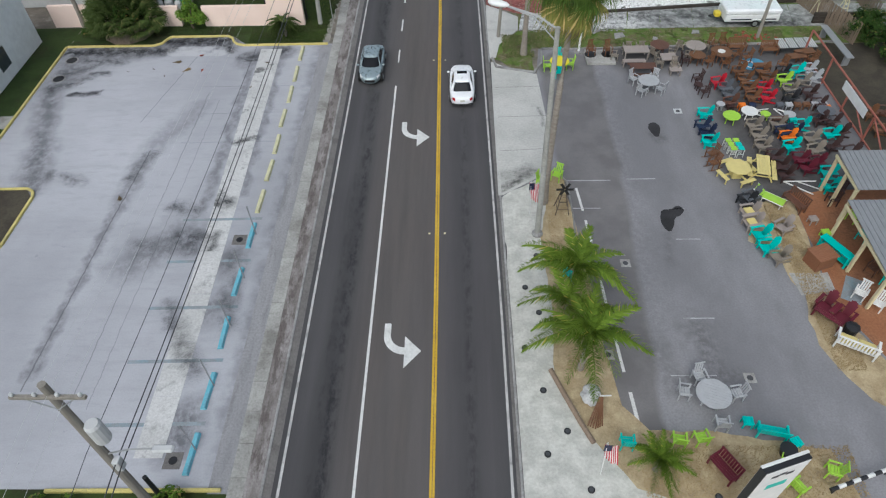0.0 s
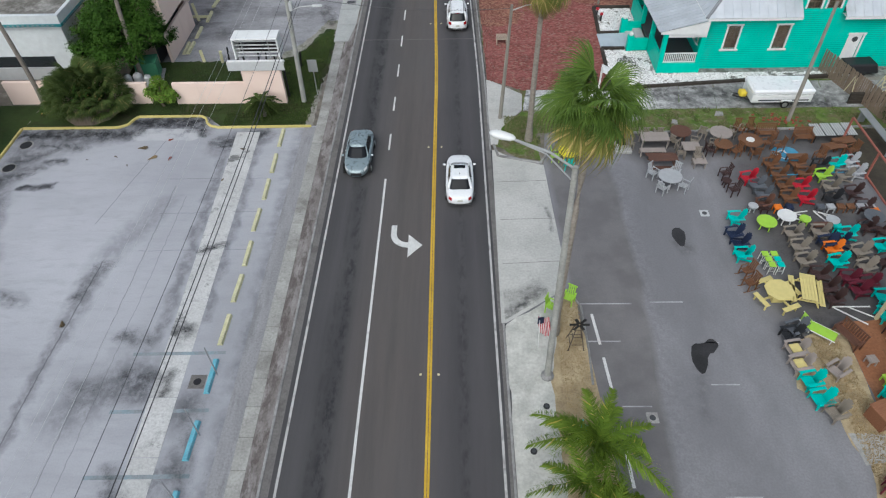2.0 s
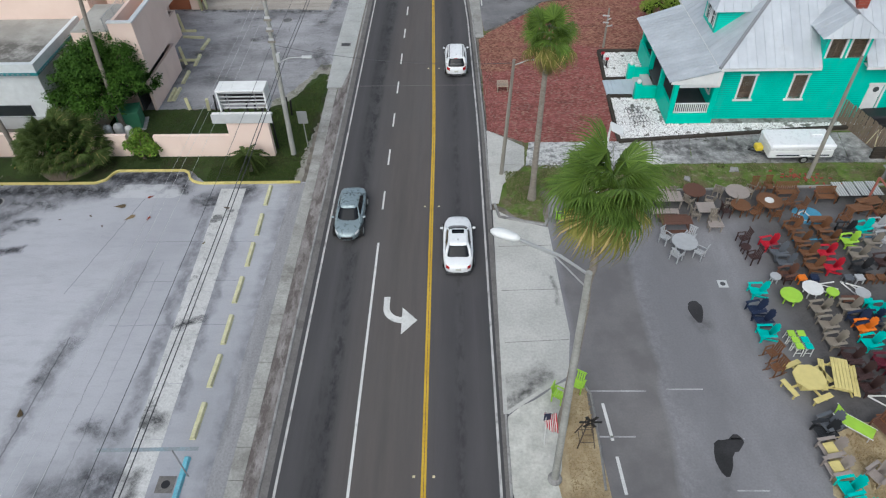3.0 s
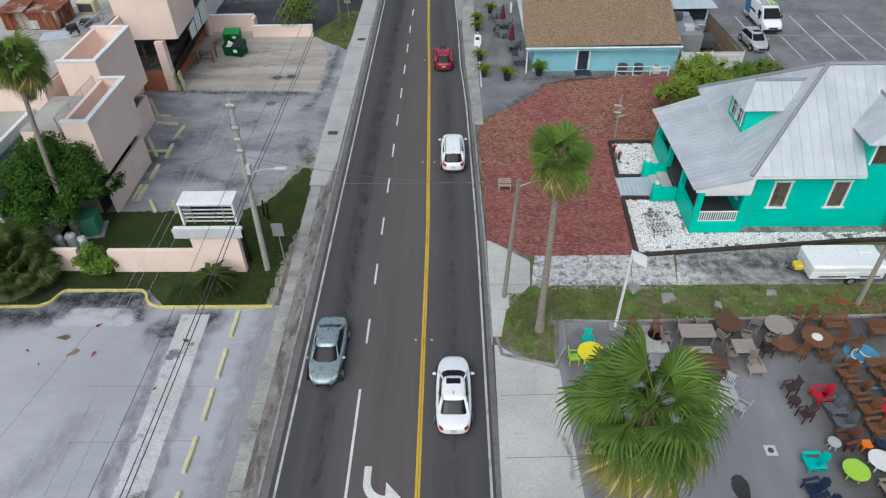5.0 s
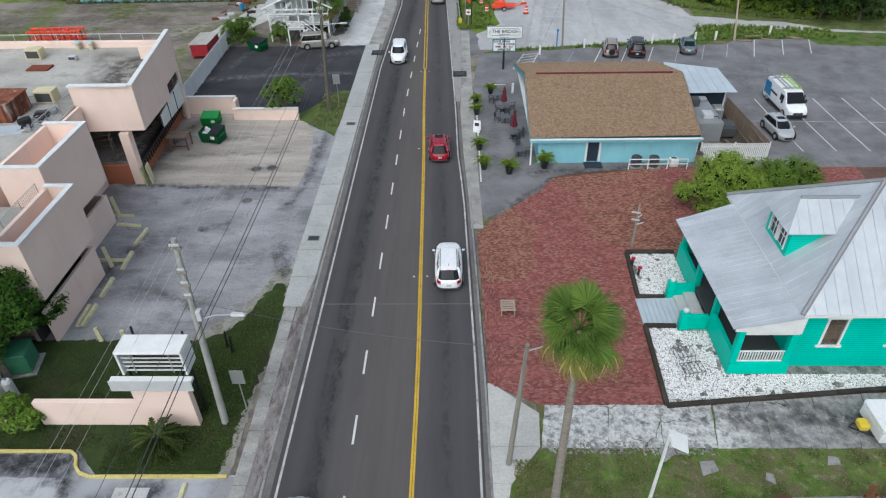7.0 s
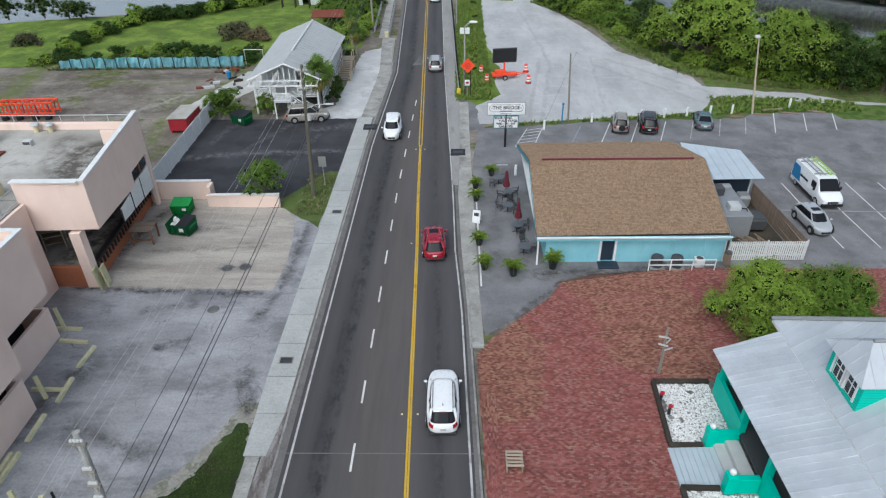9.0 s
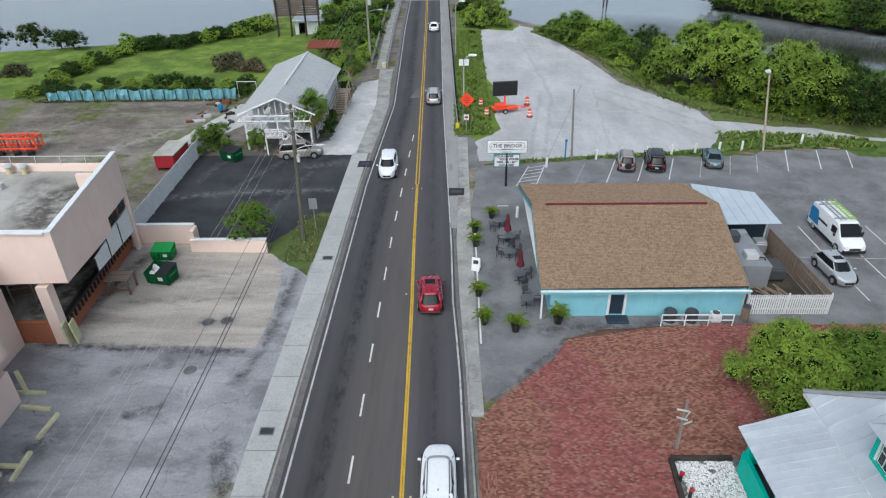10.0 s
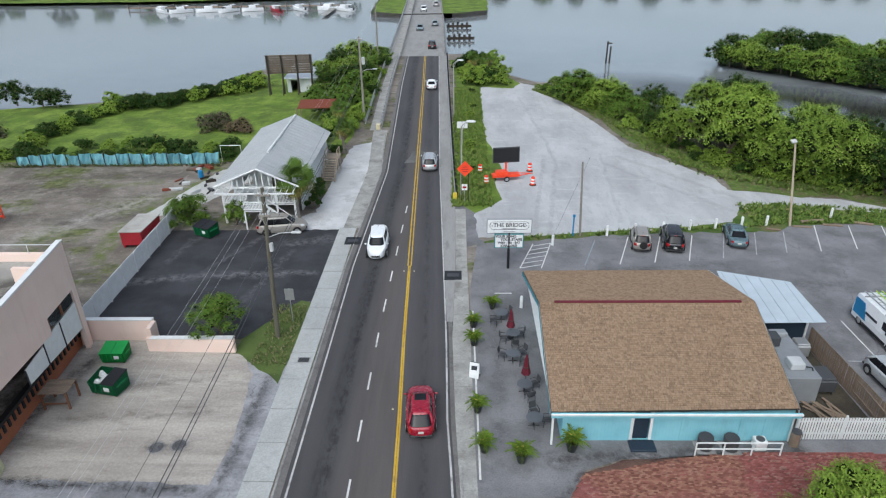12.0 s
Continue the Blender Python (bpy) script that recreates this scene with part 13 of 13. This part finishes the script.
def flag(x, y, a):
    f = thing("flag", "striped red and white flag with blue canton on a pole", "flag", "flags on the verge", m=pose(x, y, 0, 0, 0, a))
    part("pole", tube(B(), [(0, 0, 0), (0.0, 0.35, 2.3)], 0.02, 6), M["f_white"], f)
    for i in range(13):
        bm = B()
        for k in range(6):
            z = 2.2 - 1.35 * k / 5
            x0 = 0.05 * math.sin(k * 1.3)
            for u in (i / 13, (i + 1) / 13):
                bm.verts.new((0.6 * u - 0.1 + 0.03 * k, 0.33 + x0 + 0.06 * math.sin(u * 9) - 0.05 * k * u, z - 0.25 * u))
        bm.verts.ensure_lookup_table()
        for k in range(5):
            bm.faces.new([bm.verts[j] for j in (2 * k, 2 * k + 1, 2 * k + 3, 2 * k + 2)])
        part("stripe", bm, M["f_red" if i % 2 == 0 else "f_white"], f)
    part("canton", box(B(), -0.1, 0.22, 0.28, 0.3, 1.65, 2.15), M["f_navy"], f, "navy canton")
    return f


flag(6.1, 11.9, 0)
flag(4.3, 28.0, 10)
an = thing("stick_bundle", "leaning bundle of brown wooden slats in straw", "wood bundle")
for k_ in range(7):
    part("slat", tube(B(), [(6.46 + 0.02 * k_, 15.25, 0.75), (5.85 + 0.11 * k_, 14.0 + 0.05 * abs(k_ - 3), 0.03)], 0.035, 5), M["f_brown"], an)
part("tip_rod", tube(B(), [(6.45, 15.27, 0.78), (7.0, 15.33, 0.7)], 0.04, 6), M["f_white"], an, "white rod")
rk = thing("limestone_rock", "pale rough limestone rock in the straw bed", "rock", m=pose(6.25, 15.6, 0.02))
bm = B()
bmesh.ops.create_icosphere(bm, subdivisions=3, radius=0.5)
for v in bm.verts:
    v.co *= 1 + 0.5 * noise.noise(v.co * 3.1)
    v.co.z = max(v.co.z * 0.6 + 0.2, 0)
part("stone", bm, M["strip_concrete"], rk)
lg = thing("log_edging", "weathered brown timber edging of the straw bed", "edging")
for (x0, y0), (x1, y1) in zip(((4.45, 17.1), (5.0, 15.66), (5.55, 14.3)), ((5.0, 15.66), (5.55, 14.3), (6.0, 13.3))):
    part("timber", tube(B(), [(x0, y0, 0.09), (x1, y1, 0.09)], 0.13, 8), M["fence_wood"], lg)
lay("pavement_23", [(18.05, 23.2), (20.2, 23.2), (20.1, 22.0), (18.1, 21.65)], 0.014, "walk_concrete", "dusty concrete patch in the straw", "slab", 0.08)
for x, y in ((18.95, 20.75), (19.6, 20.05)):
    placed("adirondack", "f_maroon", pose(x, y, 0.01, 0, 0, -50) @ Matrix.Scale(1.08, 4), adirondack_parts)
tt = thing("seat_table", "cherry slatted board joining two chairs", "table", m=pose(18.75, 19.95, 0.01, 0, 0, -50))
for k_ in range(3):
    part("top_slat", rbox(B(), -0.75, 0.75, -0.2 + 0.14 * k_, -0.08 + 0.14 * k_, 0.5, 0.53, 0.008), M["f_maroon"], tt)
for x in (-0.68, 0.68):
    part("leg", rbox(B(), x - 0.04, x + 0.04, -0.18, 0.18, 0, 0.5, 0.01), M["f_maroon"], tt)
# yard behind the red frame: dark hedge, low timber wall, sand pit, plank, ladders, fence
for x, y, r, h, seed in ((32.2, 47.0, 2.2, 2.3, 91), (35.6, 46.6, 2.4, 2.6, 92), (33.6, 44.0, 2.0, 2.0, 93), (37.4, 43.0, 2.6, 2.6, 94)):
    tree("hedge_shrub", "dark green shrub in the back yard", "shrub", r, h, "leaf_dark", seed, 5200, 0.09, -6, 0.1, m=pose(x, y, 0))
lw = thing("timber_retaining_wall", "low dark timber retaining wall", "wall")
for k_ in range(3):
    part("sleeper", rbox(B(), 28.9, 33.4, 49.7 + 0.02 * k_, 49.9 + 0.02 * k_, 0.3 * k_, 0.29 + 0.3 * k_, 0.02), M["dark_timber"], lw)
lay("ground_23", [(28.9, 49.95), (33.5, 50.0), (33.8, 53.4), (30.6, 53.4)], 0.02, "dust", "pale sandy ground in the back yard", "ground", 0.1)
gp = thing("gangway", "long grey metal plank lying across the yard", "plank", m=pose(28.95, 45.5, 0.0, 0, 0, 2))
part("deck", rbox(B(), -0.28, 0.28, -2.4, 2.4, 0.82, 0.9, 0.02), M["galvanised"], gp)
for y in (-2.0, 2.0):
    part("trestle", rbox(B(), -0.25, 0.25, y - 0.06, y + 0.06, 0.0, 0.82, 0.02), M["grey_metal"], gp)
for x in (29.7, 31.8):
    ld = thing("step_ladder", "cream step ladder standing on the sand", "ladder", m=pose(x, 51.0, 0.02, 0, 0, 15))
    for s_ in (-0.22, 0.22):
        part("stile", tube(B(), [(s_, -0.3, 0), (s_ * 0.8, 0.1, 1.5)], 0.035, 5), M["cream"], ld)
        part("back_stile", tube(B(), [(s_, 0.5, 0), (s_ * 0.8, 0.12, 1.48)], 0.03, 5), M["cream"], ld)
    for k_ in range(4):
        part("rung", rbox(B(), -0.2, 0.2, -0.25 + 0.09 * k_, -0.17 + 0.09 * k_, 0.3 + 0.32 * k_, 0.34 + 0.32 * k_, 0.008), M["cream"], ld)
bf2 = thing("board_fence", "dark weathered board fence at the back yard", "fence")
for k_ in range(40):
    share("board", wf.children[0].data, bf2, pose(33.6 + 0.02 * k_, 49.4 + 0.19 * k_, 0, rnd.uniform(-2, 2), 0, 86))
wm = thing("ornament_windmill", "small dark lattice windmill in the straw bed", "ornament", m=pose(6.2, 28.2, 0.02))
for sx in (-1, 1):
    for sy in (-1, 1):
        part("leg", tube(B(), [(sx * 0.4, sy * 0.4, 0), (sx * 0.08, sy * 0.08, 1.8)], 0.03, 5), M["bark"], wm)
for z in (0.4, 0.9, 1.4):
    w = 0.4 - 0.18 * z
    for p, q in (((-w, -w), (w, -w)), ((w, -w), (w, w)), ((w, w), (-w, w)), ((-w, w), (-w, -w))):
        part("brace", tube(B(), [(*p, z), (*q, z)], 0.02, 4), M["bark"], wm)
for i in range(6):
    part("vane", rbox(B(), 0.05, 0.5, -0.08, 0.08, -0.01, 0.01, 0.004, pose(0, -0.15, 1.85) @ Matrix.Rotation(math.pi / 2, 4, "X") @ Matrix.Rotation(i * math.pi / 3, 4, "Z")), M["f_black"], wm)
rnd = random.Random(90)
# black round covers lying in the gravel, no lamps in them
for x, y in ((3.9, 12.8), (5.6, 11.2), (4.0, 16.0), (3.6, 22.3), (4.4, 24.6), (4.2, 20.6), (4.9, 13.9), (10.9, 10.9), (3.3, 18.4)):
    ro = thing("verge_light", "small dark round cover in the gravel", "ground light", "ground lights in the gravel", m=pose(x, y, 0))
    part("rim", lathe(B(), [(0.16, 0), (0.16, 0.05), (0.13, 0.06)], 12), M["f_black"], ro)
    part("lens", lathe(B(), [(0.1, 0.06), (0.1, 0.065)], 12), M["dark_grey"], ro)

# ---- patio of the restaurant ----
def patio_chair(x, y, a):
    def build(key):
        c = thing("cafe_chair", "black woven metal cafe chair", "chair", "cafe chairs on the patio")
        part("seat", rbox(B(), -0.24, 0.24, -0.24, 0.22, 0.43, 0.46, 0.02), M["dark_grey"], c)
        part("backrest", rbox(B(), -0.23, 0.23, 0, 0.025, 0.05, 0.5, 0.02, pose(0, 0.22, 0.45, -12)), M["dark_grey"], c)
        for s in (-1, 1):
            part("arm", tube(B(), [(s * 0.26, -0.2, 0.44), (s * 0.27, -0.2, 0.64), (s * 0.26, 0.26, 0.66)], 0.018, 6), M["f_black"], c)
            for yy in (-0.2, 0.22):
                part("leg", tube(B(), [(s * 0.26, yy * 1.1, 0), (s * 0.24, yy, 0.44)], 0.018, 6), M["f_black"], c)
        return c
    return placed("cafe_chair", "f_black", pose(x, y, 0, 0, 0, a), build)


def cafe_table(x, y):
    def build(key):
        t = thing("cafe_table", "small round dark metal cafe table", "table", "cafe tables on the patio")
        part("top", lathe(B(), [(0.48, 0.7), (0.5, 0.72), (0.48, 0.73)], 20), M["f_grey"], t)
        part("column", lathe(B(), [(0.04, 0.02), (0.04, 0.7)], 8), M["f_black"], t)
        for i in range(4):
            a = i * math.pi / 2
            part("foot", tube(B(), [(0, 0, 0.1), (math.cos(a) * 0.35, math.sin(a) * 0.35, 0.02)], 0.025, 6), M["f_black"], t)
        return t
    return placed("cafe_table", "f_black", pose(x, y, 0), build)


def parasol(x, y):
    def build(key):
        p = thing("closed_parasol", "closed maroon parasol on a dark pole", "parasol", "parasols on the patio")
        part("pole", tube(B(), [(0, 0, 0), (0, 0, 2.5)], 0.025, 8), M["f_black"], p)
        bm = lathe(B(), [(0.03, 2.5), (0.12, 2.2), (0.19, 1.6), (0.33, 1.0), (0.26, 0.94)], 12)
        for i, v in enumerate(bm.verts):
            if i % 2:
                v.co.x *= 0.922
                v.co.y *= 0.72
        part("canopy", bm, M["maroon"], p)
        part("strap", lathe(B(), [(0.215, 1.5), (0.21, 1.56)], 12), M["f_dark"], p)
        part("base", lathe(B(), [(0.26, 0), (0.26, 0.06), (0.06, 0.12)], 14), M["f_black"], p)
        return p
    return placed("parasol", "maroon", pose(x, y, 0), build)


for x, y in ((4.9, 91.2), (5.6, 88.5), (5.4, 86.0), (5.9, 82.7), (6.2, 79.5)):
    cafe_table(x, y)
for x, y, a in ((5.4, 91.6, -60), (4.3, 90.6, 90), (4.9, 88.3, 80), (6.2, 88.9, -90), (5.7, 87.6, 180), (6.1, 86.6, -60), (4.7, 86.3, 70), (6.1, 85.6, -100), (6.6, 83.1, -70), (6.2, 81.9, 200), (6.3, 80.4, 20), (7.0, 79.6, -90)):
    patio_chair(x, y, a)
parasol(5.45, 88.9)
parasol(6.05, 83.4)
WORDS = "potted green palm in a black pot on the patio"
first = None
for i, (x, y, s) in enumerate(((4.3, 92.9, 1.0), (2.75, 90.3, 1.0), (2.75, 88.0, 1.05), (2.8, 80.8, 1.05), (3.1, 77.4, 1.1), (5.2, 76.6, 1.2), (8.2, 77.5, 1.25))):
    if first is None:
        first = thing("potted_plant", WORDS, "potted plant", "potted plants on the patio", m=pose(x, y, 0))
        part("pot", lathe(B(), [(0.2, 0), (0.3, 0.5), (0.33, 0.52), (0.33, 0.58), (0.28, 0.58), (0.27, 0.5)], 16), M["f_black"], first)
        part("soil", lathe(B(), [(0.26, 0.48), (0.26, 0.5)], 16), M["mud"], first)
        r2 = random.Random(5)
        for k in range(18):
            m = Matrix.Translation((0, 0, 0.55)) @ Matrix.Rotation(k * 2.399, 4, "Z") @ Matrix.Rotation(-radians(25 + 55 * k / 18 + r2.uniform(-8, 8)), 4, "Y") @ Matrix.Scale(r2.uniform(0.9, 1.2), 4)
            share("frond", FEATHER_SMALL, first, m)
    else:
        o = copy_thing(first, pose(x, y, 0, 0, 0, 70 * i))
        o.scale = (s, s, s)
af = thing("a_frame_sign", "white A-frame sandwich board sign", "sign", m=pose(2.7, 84.4, 0, 0, 0, -15))
for s in (-1, 1):
    part("panel", rbox(B(), -0.33, 0.33, -0.015, 0.015, 0, 1.15, 0.01, pose(0, s * 0.3, 0, s * 15)), M["sign_white"], af)
    part("writing_bar", box(B(), -0.2, 0.2, -0.02, -0.016, 0.6, 0.9, pose(0, s * 0.3, 0, s * 15)), M["ink"], af)
part("hinge", tube(B(), [(-0.33, 0, 1.12), (0.33, 0, 1.12)], 0.02, 6), M["f_black"], af)
cr = thing("wooden_pallet_stand", "small wooden crate stand on brick paving", "crate", m=pose(4.0, 59.5, 0.006))
for i in range(5):
    part("slat", rbox(B(), -0.45, 0.45, -0.5 + 0.22 * i, -0.36 + 0.22 * i, 0.5, 0.54, 0.01), M["tan_wood"], cr)
for x in (-0.4, 0.4):
    part("side", rbox(B(), x - 0.03, x + 0.03, -0.5, 0.55, 0, 0.5, 0.01), M["tan_wood"], cr)
for x, y in ((12.9, 63.0), (12.7, 64.0)):
    ld = thing("garden_stake", "black post with red tag in white gravel", "post", "garden stakes", m=pose(x, y, 0.01))
    part("stake", rbox(B(), -0.08, 0.08, -0.05, 0.05, 0, 0.8, 0.01), M["f_black"], ld)
    part("tag", rbox(B(), -0.14, 0.14, -0.08, -0.05, 0.6, 0.85, 0.01), M["f_red"], ld)
for x, y in ((13.8, 55.6), (14.0, 54.4)):
    g_ = thing("metal_trap", "grey wire crate lying on white gravel", "crate", m=pose(x, y, 0.012, 0, 0, 10))
    for i in range(6):
        part("wire_bar", tube(B(), [(-0.6 + 0.24 * i, -0.4, 0), (-0.6 + 0.24 * i, -0.4, 0.4), (-0.6 + 0.24 * i, 0.4, 0.4), (-0.6 + 0.24 * i, 0.4, 0)], 0.02, 4), M["dark_grey"], g_)
    for y2 in (-0.4, 0.4):
        part("side_bar", tube(B(), [(-0.6, y2, 0.4), (0.6, y2, 0.4)], 0.025, 4), M["dark_grey"], g_)


# ---- small pieces laid in number: bricks, shingles, gravel, old slab panels ----
def inside(outline, x, y):
    """Which of the places (x, y) lie within an outline."""
    hit = np.zeros(len(x), bool)
    for (x0, y0), (x1, y1) in zip(outline, outline[1:] + outline[:1]):
        cross = (y0 > y) != (y1 > y)
        hit ^= cross & (x < (x1 - x0) * (y - y0) / ((y1 - y0) if y1 != y0 else 1e-9) + x0)
    return hit


def mass(name, verts, faces, key, label, parent=None, category=""):
    me = bpy.data.meshes.new(name)
    me.from_pydata(verts.tolist(), [], faces.tolist())
    me.materials.append(M[key])
    ob = new(name, me)
    ob.parent = parent
    return tagged(ob, label, category, "", "stuff")


def laid_bricks(name, outline, z, label, soldier=None, seed=1, L=0.205, W=0.105):
    """Bricks in running bond over an outline, a little uneven, with a band on end along one side."""
    rs = np.random.RandomState(seed)
    xs, ys = [p[0] for p in outline], [p[1] for p in outline]
    rows, cols = int((max(ys) - min(ys)) / W) + 1, int((max(xs) - min(xs)) / L) + 2
    j, i = np.meshgrid(np.arange(rows), np.arange(cols), indexing="ij")
    x = (min(xs) + (i + 0.5 * (j % 2)) * L).ravel()
    y = (min(ys) + j * W).ravel()
    along_x = np.ones(len(x), bool)
    if soldier:
        keep = ~((x < soldier[1]) & (y > soldier[2]) & (y < soldier[3]))
        rows2, cols2 = int((soldier[3] - soldier[2]) / L) + 1, int((soldier[1] - soldier[0]) / W) + 1
        j2, i2 = np.meshgrid(np.arange(rows2), np.arange(cols2), indexing="ij")
        x = np.concatenate([x[keep], (soldier[0] + i2 * W).ravel()])
        y = np.concatenate([y[keep], (soldier[2] + (j2 + 0.5 * (i2 % 2)) * L).ravel()])
        along_x = np.concatenate([along_x[keep], np.zeros(i2.size, bool)])
    ok = inside(outline, x, y) & (rs.rand(len(x)) > 0.004)
    x, y, along_x = x[ok], y[ok], along_x[ok]
    k = len(x)
    a = rs.normal(0, 0.02, k) + np.where(along_x, 0, math.pi / 2)
    zt = z + rs.normal(0, 0.004, k) + 0.012 * np.sin(x * 1.3) * np.sin(y * 0.9)
    tilt = rs.normal(0, 0.012, (k, 2))
    ux, uy = np.cos(a), np.sin(a)
    ring = []
    for hl, hw, dz in ((L / 2 - 0.004, W / 2 - 0.004, -0.03), (L / 2 - 0.014, W / 2 - 0.013, 0.0)):
        for sx, sy in ((-1, -1), (1, -1), (1, 1), (-1, 1)):
            ring.append(np.stack([x + ux * hl * sx - uy * hw * sy, y + uy * hl * sx + ux * hw * sy, zt + dz + (tilt[:, 0] * sx * hl + tilt[:, 1] * sy * hw) * 2], 1))
    v = np.stack(ring, 1).reshape(-1, 3)
    base = (np.arange(k) * 8)[:, None, None]
    f = base + np.array([[4, 5, 6, 7], [0, 1, 5, 4], [1, 2, 6, 5], [2, 3, 7, 6], [3, 0, 4, 7]])[None]
    return mass(name, v, f.reshape(-1, 4), "brick", label, None, "brick paving")


laid_bricks("brick_paving", [(2.6, 53.6), (5.2, 52.1), (12.0, 52.0), (12.2, 58), (12.5, 65.6), (34, 65.6), (34, 77.3), (26.2, 77.3), (18.6, 77.35), (14.2, 76.9), (10.8, 76.05), (8.6, 75.6), (7.4, 73.6), (3.2, 69.4), (2.3, 67.9)], 0.035, "red, rose and tan brick paving laid in running bond", (2.3, 3.25, 53.0, 64.6), 3)


def shingle_face(corners, seed, name="shingles"):
    """Overlapping shingle tabs in courses over a roof face: corners low left, low right, top right, top left."""
    rs = np.random.RandomState(seed)
    a, b, c_, d = [np.array(p, float) for p in corners]
    up = np.linalg.norm((c_ + d - a - b) / 2)
    rows = int(up / 0.142)
    nrm = np.cross(b - a, d - a)
    nrm /= np.linalg.norm(nrm)
    verts = []
    for r in range(rows):
        t0, t1 = r / rows, min(1.0, (r + 1.25) / rows)
        p0, q0, p1, q1 = a + (d - a) * t0, b + (c_ - b) * t0, a + (d - a) * t1, b + (c_ - b) * t1
        width = np.linalg.norm(q0 - p0)
        cuts = [0.0]
        while cuts[-1] < 1:
            cuts.append(min(1.0, cuts[-1] + rs.uniform(0.1, 0.24) / width))
        for u0, u1 in zip(cuts, cuts[1:]):
            g = 0.006 / width
            h = rs.choice((0.016, 0.03))
            drop = (p1 - p0) * rs.uniform(-0.03, 0.05)
            lo0, lo1 = p0 + (q0 - p0) * (u0 + g) + drop, p0 + (q0 - p0) * (u1 - g) + drop
            hi0, hi1 = p1 + (q1 - p1) * (u0 + g), p1 + (q1 - p1) * (u1 - g)
            verts += [lo0 + nrm * 0.001, lo1 + nrm * 0.001, lo1 + nrm * h, lo0 + nrm * h, hi1 + nrm * 0.003, hi0 + nrm * 0.003]
    v = np.array(verts)
    k = len(v) // 6
    f = (np.arange(k) * 6)[:, None, None] + np.array([[0, 1, 2, 3], [3, 2, 4, 5]])[None]
    return mass(name, v, f.reshape(-1, 4), "shingle", "tan asphalt shingles in overlapping courses", rest)


shingle_face(SOUTH_FACE, 5)
shingle_face(NORTH_FACE, 6)


def stones(name, outline, per_m2, size, key, label, keep, seed=1):
    """Loose angular stones strewn over an outline."""
    rs = np.random.RandomState(seed)
    xs, ys = [p[0] for p in outline], [p[1] for p in outline]
    k = int((max(xs) - min(xs)) * (max(ys) - min(ys)) * per_m2)
    x, y = rs.uniform(min(xs), max(xs), k), rs.uniform(min(ys), max(ys), k)
    ok = inside(outline, x, y)
    x, y = x[ok], y[ok]
    ok = np.array([keep(p, q) for p, q in zip(x, y)], bool)
    x, y = x[ok], y[ok]
    k = len(x)
    r = size * (0.6 + 0.8 * rs.rand(k))[:, None, None]
    octa = np.array([(1, 0, 0), (0, 1, 0), (-1, 0, 0), (0, -1, 0), (0, 0, 0.8), (0, 0, -0.4)])[None] * r * rs.uniform(0.6, 1.25, (k, 6, 1))
    a = rs.rand(k) * 6.283
    rot = np.stack([np.stack([np.cos(a), -np.sin(a), 0 * a], 1), np.stack([np.sin(a), np.cos(a), 0 * a], 1), np.stack([0 * a, 0 * a, 1 + 0 * a], 1)], 1)
    v = np.einsum("kij,kpj->kpi", rot, octa) + np.stack([x, y, 0.012 + 0.3 * r[:, 0, 0]], 1)[:, None]
    f = (np.arange(k) * 6)[:, None, None] + np.array([[0, 1, 4], [1, 2, 4], [2, 3, 4], [3, 0, 4]])[None]
    return mass(name, v.reshape(-1, 3), f.reshape(-1, 3), key, label, None, "gravel")


def on_bed(x, y):
    if (x > 15.85 and y > 54.25) or (x > 14.1 and 57.7 < y < 61.3) or (12.2 < x < 14.7 and 58.0 < y < 60.8):
        return False
    return noise.noise((x * 0.9, y * 0.9, 3.0)) + 0.5 * noise.noise((x * 2.7, y * 2.7, 1.0)) > -0.34


stones("white_chippings", [(12.2, 52.15), (26, 53.5), (31, 53.6), (31, 54.9), (18.5, 55), (18.5, 65.4), (12.75, 65.35), (12.5, 61.2), (12.1, 57)], 430, 0.05, "chips", "white marble chippings with bare weedy patches", on_bed, 4)
stones("concrete_crumbs", [(5.4, 49.0), (13.6, 48.9), (13.6, 49.5), (5.4, 49.9)], 60, 0.07, "kerb_concrete", "crumbled pale concrete along the drive edge", lambda x, y: True, 5)
drive = bpy.data.objects["pavement_8"]
rnd = random.Random(14)
JOINT = [5.25, 8.65, 11.4, 14.1, 16.8, 19.5, 22.2, 24.9, 27.6, 30.3, 36, 42]
for x0, x1 in zip(JOINT, JOINT[1:]):
    k = lambda x, y: x + 0.18 * (y - 50.6)
    top = 52.05 if x0 < 12 else 52.9 if x0 < 25 else 52.9
    out = [(k(x0, 49.35) + 0.02, 49.35), (k(x1, 49.35) - 0.02, 49.35), (k(x1, top) - 0.02, min(top, 52.1 + 0.08 * max(0, x1 - 12))), (k(x0, top) + 0.02, min(top, 52.1 + 0.08 * max(0, x0 - 12)))]
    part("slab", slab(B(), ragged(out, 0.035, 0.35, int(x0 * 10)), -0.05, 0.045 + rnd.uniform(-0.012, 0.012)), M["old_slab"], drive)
